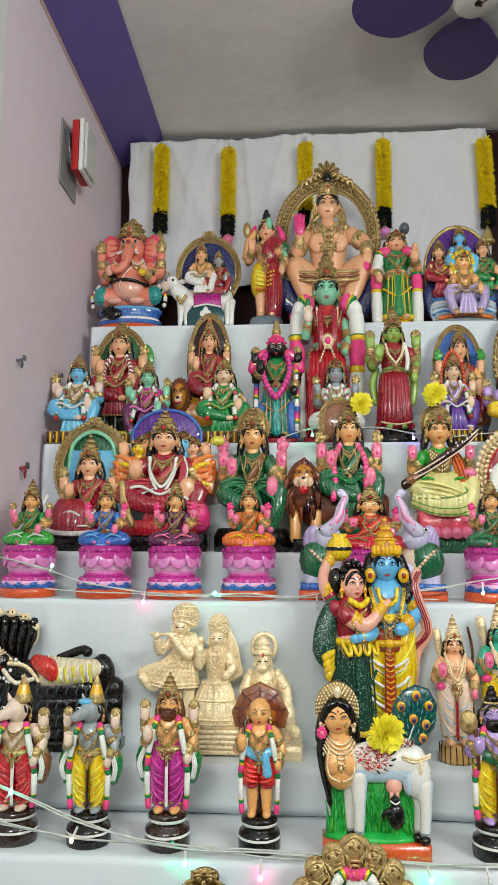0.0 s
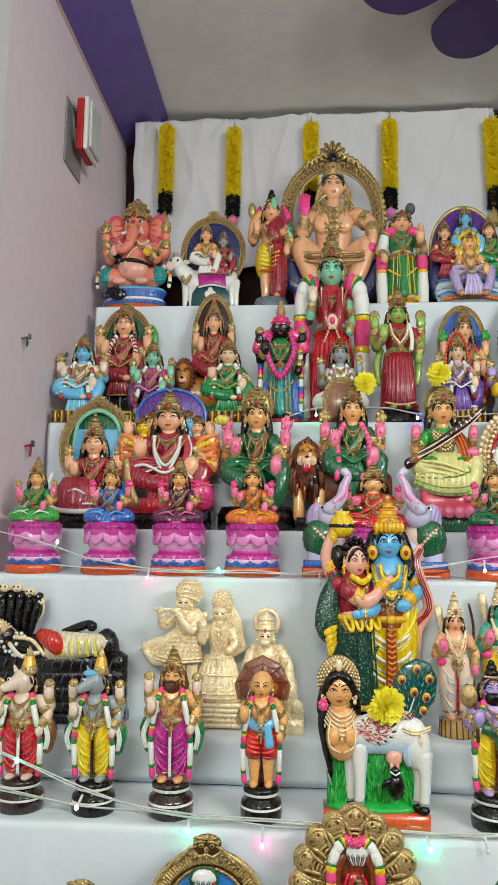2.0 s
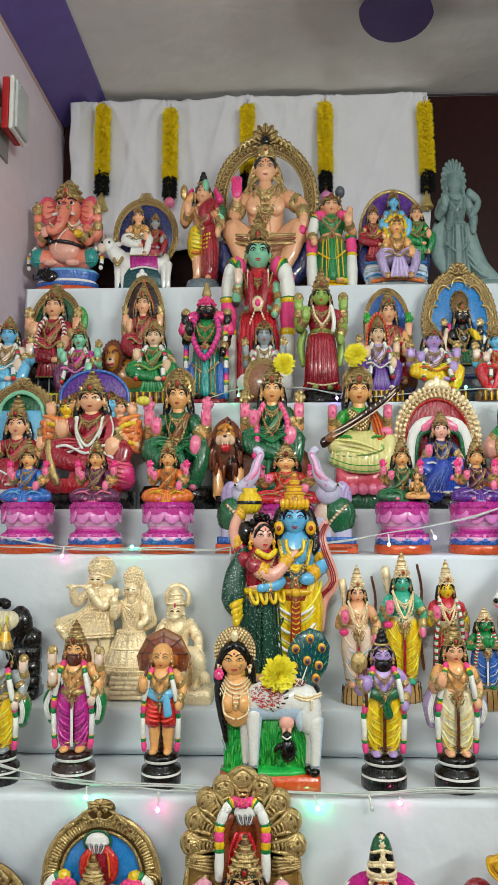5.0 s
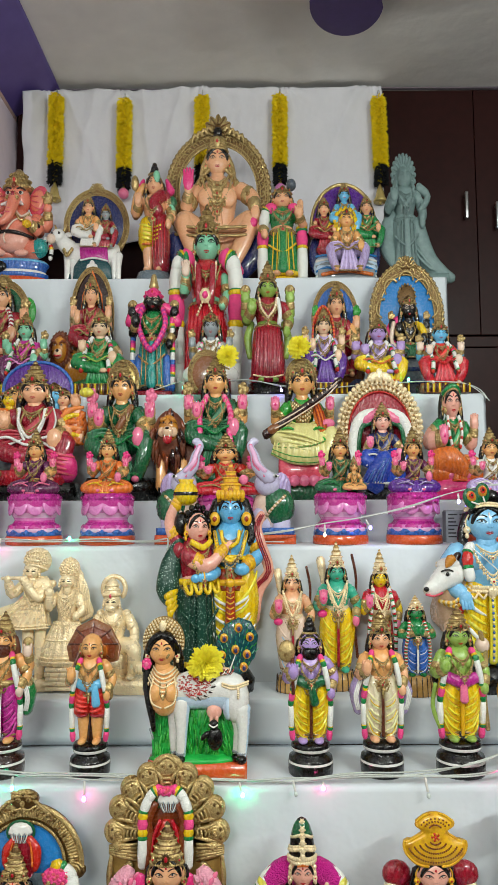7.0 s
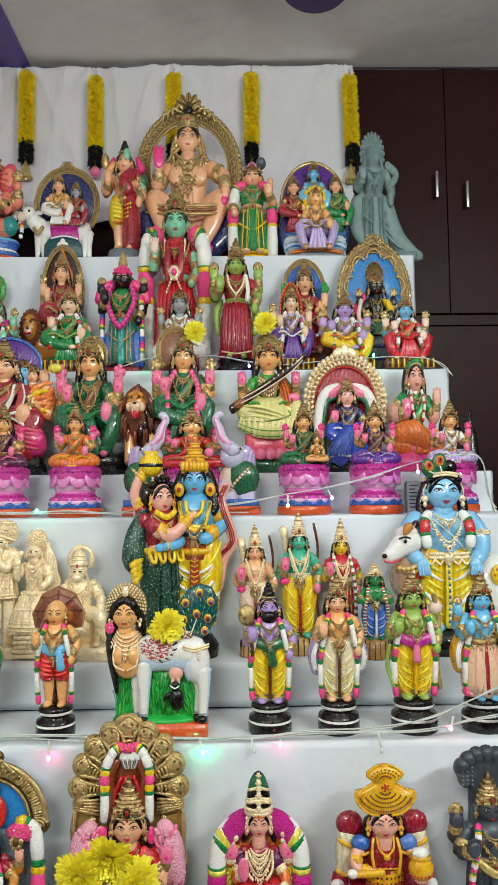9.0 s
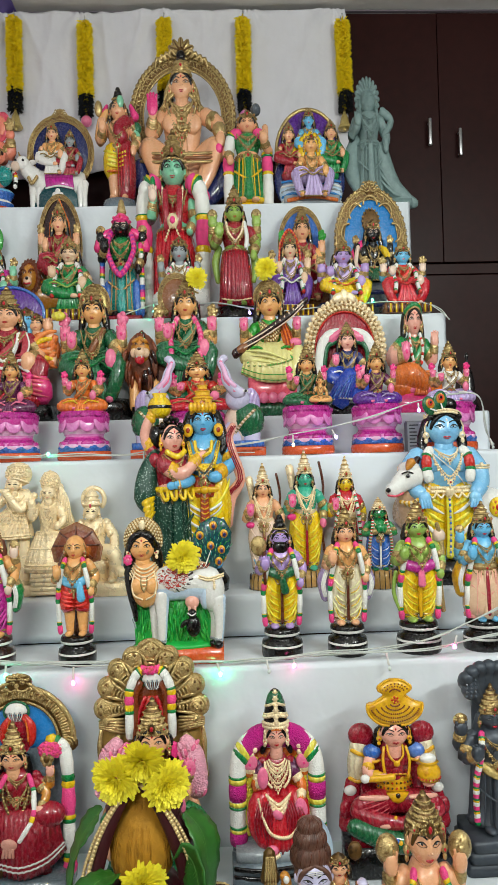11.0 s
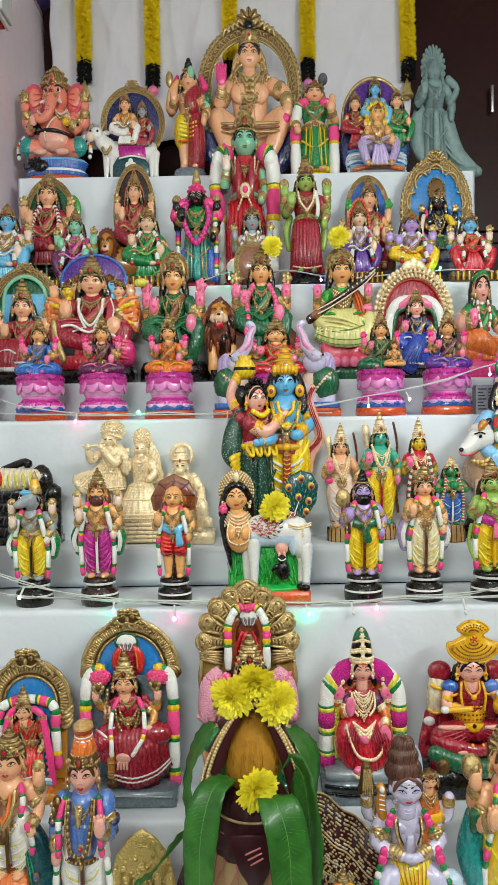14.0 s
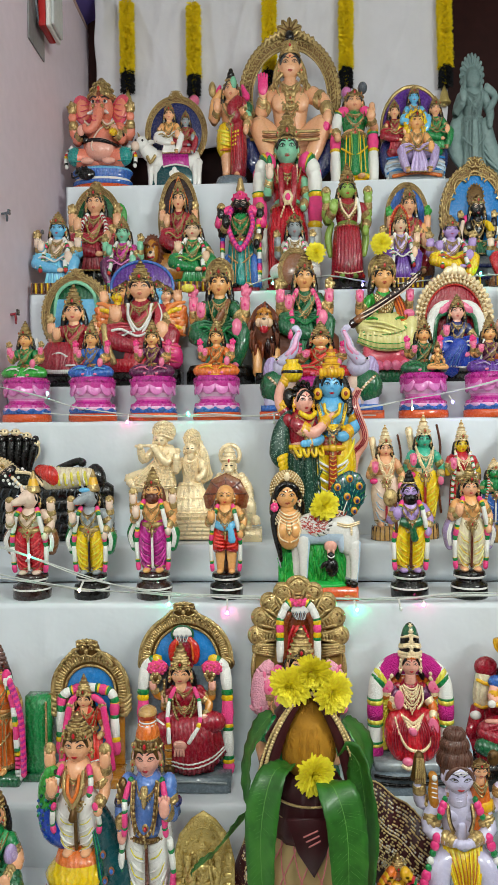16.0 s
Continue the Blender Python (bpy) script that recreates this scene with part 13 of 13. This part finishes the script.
mango_leaf([(-0.03, -0.05, 0.275), (-0.06, -0.085, 0.275), (-0.078, -0.105, 0.2), (-0.074, -0.112, 0.08), (-0.06, -0.114, -0.03)], 0.029, (1, -0.3, 0), kal)
mango_leaf([(0.02, -0.055, 0.25), (0.036, -0.09, 0.255), (0.052, -0.11, 0.2), (0.054, -0.117, 0.07), (0.058, -0.12, -0.05)], 0.036, (1, 0.25, 0), kal)
mango_leaf([(0.05, -0.02, 0.29), (0.078, -0.05, 0.275), (0.088, -0.075, 0.16), (0.084, -0.08, 0.02)], 0.032, (0.7, -0.8, 0), kal)
mango_leaf([(-0.04, -0.03, 0.26), (-0.1, -0.06, 0.2), (-0.15, -0.075, 0.15), (-0.19, -0.08, 0.115)], 0.02, (0.4, -0.5, 0.8), kal)
mango_leaf([(0.06, 0.02, 0.32), (0.088, 0.0, 0.29), (0.095, -0.02, 0.2)], 0.034, (0.4, 0.9, 0), kal)
mango_leaf([(-0.06, 0.02, 0.33), (-0.095, 0.01, 0.28), (-0.105, 0.0, 0.18)], 0.026, (0.4, -0.9, 0), kal)

# pleated silk with gold work, spread beside the pot
for s, x0, x1, z0, z1 in ((1, 0.835, 0.985, 0.675, 0.57), (-1, 0.69, 0.62, 0.665, 0.50)):
    k = Clay()
    nx, nz = 48, 16
    vs = []
    for i in range(nx + 1):
        u = i / nx
        for j in range(nz + 1):
            w = j / nz
            wide = 0.21 if s > 0 else 0.16
            z = z0 + (z1 - z0) * u ** 1.4 - wide * w * (0.75 + 0.25 * u)
            vs.append((x0 + (x1 - x0) * u - 0.02 * w * s, 0.745 - 0.035 * math.sin(w * 3.0 + 0.4) - 0.006 * math.sin(u * 19 + w * 4) - 0.02 * u, max(z, Z8 + 0.006)))
    fs = [(i * (nz + 1) + j, i * (nz + 1) + j + 1, (i + 1) * (nz + 1) + j + 1, (i + 1) * (nz + 1) + j) for i in range(nx) for j in range(nz)]
    cl = link_mesh("silk_cloth", vs, fs, [SILK], fix=False)
    cl.modifiers.new("thick", "SOLIDIFY").thickness = 0.003
    tagged(cl, "maroon silk cloth with dense gold bead embroidery", "cloth")
    rnd = random.Random(5)
    for i in range(0, nx * 3):
        for j in range(0, nz * 2):
            u, w = i / 3, j / 2
            net = (i + 2 * j) % 12 in (0, 1) or (i - 2 * j) % 12 in (0, 1) or j % 10 == 0
            rose = (i % 12 - 6) ** 2 + (2 * (j % 6) - 6) ** 2 < 11
            if w < 13 and (net or rose or rnd.random() < 0.12):
                a, b = int(u), int(w)
                p = Vector(vs[a * (nz + 1) + b]).lerp(Vector(vs[(a + 1) * (nz + 1) + b]), u - a).lerp(Vector(vs[a * (nz + 1) + b + 1]).lerp(Vector(vs[(a + 1) * (nz + 1) + b + 1]), u - a), w - b)
                q = 0.0017 if net else 0.0021
                k.ball(p + Vector((rnd.uniform(-0.0005, 0.0005), -0.0026, rnd.uniform(-0.0005, 0.0005))), (q, 0.0012, q), "dot" if not (rose and (i + j) % 3 == 0) else "pearls", seg=4, rings=3)
    clay_part(k, "embroidery", M2, cl, "gold bead embroidery")

# ---- strings of small lights ----
LED = dict(g=glow("led_green", "30FFB0", 60), p=glow("led_pink", "FF5AA0", 26), v=glow("led_violet", "8070FF", 40), w=glow("led_warm", "FFE6B0", 8), n=surface("led_off", "DDE6E0", rough=0.2))


def light_string(lines, bulbs, label):
    e = tagged(empty("string_light", lines[0][0]), label, "string light")
    o = -Vector(lines[0][0])
    for pts in lines:
        cable("cord", [Vector(p) + o for p in pts], 0.0014, WIRE, e)
    for x, y, z, c, dx, dz in bulbs:
        p = Vector((x, y, z)) + o
        cable("socket", [p, p + Vector((dx, -0.002, dz))], 0.0022, PLASTIC, e)
        b = bmesh.new()
        bmesh.ops.create_icosphere(b, subdivisions=2, radius=0.0034)
        bmesh.ops.scale(b, vec=(1, 1, 1.3), verts=b.verts)
        bmesh.ops.translate(b, vec=p + Vector((dx * 1.35, -0.003, dz * 1.35)), verts=b.verts)
        part("bulb", b, LED[c], e, "lit coloured bulb" if c != "n" else "", True)


def strand(pts, seed, dy=0.004, dz=0.004, n=1):
    rnd = random.Random(seed)
    out = []
    for _ in range(n):
        out.append([(x + rnd.uniform(-0.006, 0.006), y + rnd.uniform(-dy, dy), z + rnd.uniform(0, dz)) for x, y, z in pts])
    return out


ya, za = 1.283, Z4 + 0.004
run4 = [(-0.02, 1.288, 1.385), (0.05, 1.284, 1.37), (0.12, 1.283, 1.352), (0.2, ya, 1.328), (0.3, ya, 1.31), (0.36, ya, za + 0.008), (0.45, ya, za + 0.006), (0.55, ya, za + 0.01), (0.65, ya, za + 0.004), (0.72, ya, za + 0.012), (0.82, ya - 0.004, za + 0.012), (0.95, ya, za + 0.025), (1.03, 1.281, za + 0.04), (1.12, 1.278, za + 0.052), (1.22, 1.277, za + 0.075), (1.32, 1.276, za + 0.108), (1.42, 1.274, za + 0.125), (1.475, 1.278, za + 0.115), (1.495, 1.288, za + 0.04), (1.51, 1.295, za + 0.004)]
low4 = [(x, y - 0.001, za + 0.003 + 0.25 * max(0, z - za) * (1 if x < 0.5 else 0)) for x, y, z in run4[2:12]]
light_string(strand(run4, 1, n=2) + strand(low4, 4, n=1),
             [(0.125, 1.28, 1.35, "g", 0.004, 0.01), (0.335, 1.278, za + 0.012, "p", -0.002, -0.014), (0.475, 1.276, za + 0.01, "g", 0.008, 0.002), (0.7, 1.276, za + 0.01, "n", 0.0, -0.016), (1.04, 1.274, za + 0.04, "w", 0.0, -0.016), (1.13, 1.272, za + 0.05, "v", 0.006, -0.012), (1.33, 1.27, za + 0.106, "v", 0.0, -0.012), (1.5, 1.285, za + 0.02, "n", 0.004, -0.014)],
             "clear fairy light cord with tiny coloured bulbs along the lotus row")
yb, zb = 0.978, Z6 + 0.004
run6 = [(0.04, 0.972, 1.05), (0.12, 0.968, 1.025), (0.2, 0.964, 1.0), (0.3, 0.962, 0.965), (0.4, 0.962, 0.94), (0.5, 0.968, 0.926), (0.6, 0.972, 0.92), (0.68, 0.974, 0.915), (0.85, 0.973, zb + 0.0), (0.95, 0.973, zb + 0.004), (1.05, 0.970, zb + 0.012), (1.15, 0.968, zb + 0.014), (1.25, 0.966, zb + 0.03), (1.33, 0.965, zb + 0.06), (1.42, 0.968, zb + 0.095), (1.5, 0.98, zb + 0.11)]
back6 = [(x, y + 0.02 if 0.3 < x < 0.7 else y, zb + (z - zb) * 0.45 + 0.001) for x, y, z in run6]
light_string(strand(run6, 2, n=2, dz=0.007) + strand(back6, 3, n=2, dz=0.006),
             [(0.185, 0.958, 1.0, "g", 0.006, 0.008), (0.305, 0.956, 0.96, "w", -0.006, -0.014), (0.48, 0.964, 0.926, "g", 0.0, -0.012), (0.6, 0.966, 0.918, "p", 0.0, -0.02), (0.86, 0.966, zb + 0.004, "g", 0.004, -0.014), (0.95, 0.965, zb + 0.006, "n", 0.003, -0.014), (1.0, 0.966, zb + 0.004, "p", 0.0, -0.006), (1.17, 0.962, zb + 0.012, "n", 0.003, -0.02), (1.3, 0.96, zb + 0.04, "p", -0.004, -0.014)],
             "clear fairy light cord draped across the standing statues")
yc, zc = 1.606, Z2 + 0.004
run2 = [(0.62, 1.612, zc + 0.005), (0.7, 1.606, zc + 0.03), (0.78, 1.604, zc + 0.026), (0.88, 1.606, zc + 0.03), (0.97, 1.607, zc + 0.014), (1.06, 1.607, zc + 0.006), (1.15, 1.606, zc + 0.012), (1.25, 1.604, zc + 0.02), (1.34, 1.604, zc + 0.026), (1.44, 1.604, zc + 0.02), (1.49, 1.606, zc + 0.004), (1.513, 1.602, zc - 0.03)]
light_string(strand(run2, 5, n=2), [(0.7, 1.6, zc + 0.028, "g", 0.0, -0.012), (0.96, 1.6, zc + 0.016, "v", 0.002, -0.01), (1.3, 1.598, zc + 0.022, "g", 0.002, 0.006)], "clear fairy light cord along the second step")

# ---- a bundle of printed paper and a small dark bell on the lotus row ----
k = Clay()
for j in range(6):
    k.block(-0.03, 0.03, -0.02 + 0.005 * j, -0.016 + 0.005 * j, 0.0, 0.075 - 0.002 * (j % 3), "paper", 0.0008)
for j in range(7):
    for q in range(2):
        k.block(-0.025 + 0.027 * q, -0.003 + 0.027 * q - 0.004 * ((j + q) % 3), -0.0215, -0.0198, 0.012 + 0.0085 * j, 0.015 + 0.0085 * j, "ink", 0.0003)
b = link_mesh("newspaper", [v for v in k.v], k.f, [dict(paper=PRINTED, ink=INK)[m] for m in k.slots], k.mi, smooth=False)
b.matrix_world = pose(1.362, 1.40, Z4)
tagged(b, "folded bundle of grey printed paper standing on the step", "paper")
k = Clay()
k.lathe([(0.03, 0.0), (0.031, 0.004), (0.022, 0.02), (0.019, 0.045), (0.012, 0.06), (0.004, 0.064), (0.004, 0.075), (0.006, 0.08), (0.002, 0.085)], "jet", seg=24)
k.ball((-0.012, -0.017, 0.04), (0.004, 0.003, 0.004), "red", seg=8, rings=5)
b = link_mesh("bell", [v for v in k.v], k.f, [PAINT[m] for m in k.slots], k.mi)
b.matrix_world = pose(1.538, 1.53, Z3) @ Matrix.Diagonal((0.95, 0.95, 1.9, 1))
tagged(b, "tall black bell with a red dot on the step", "bell")
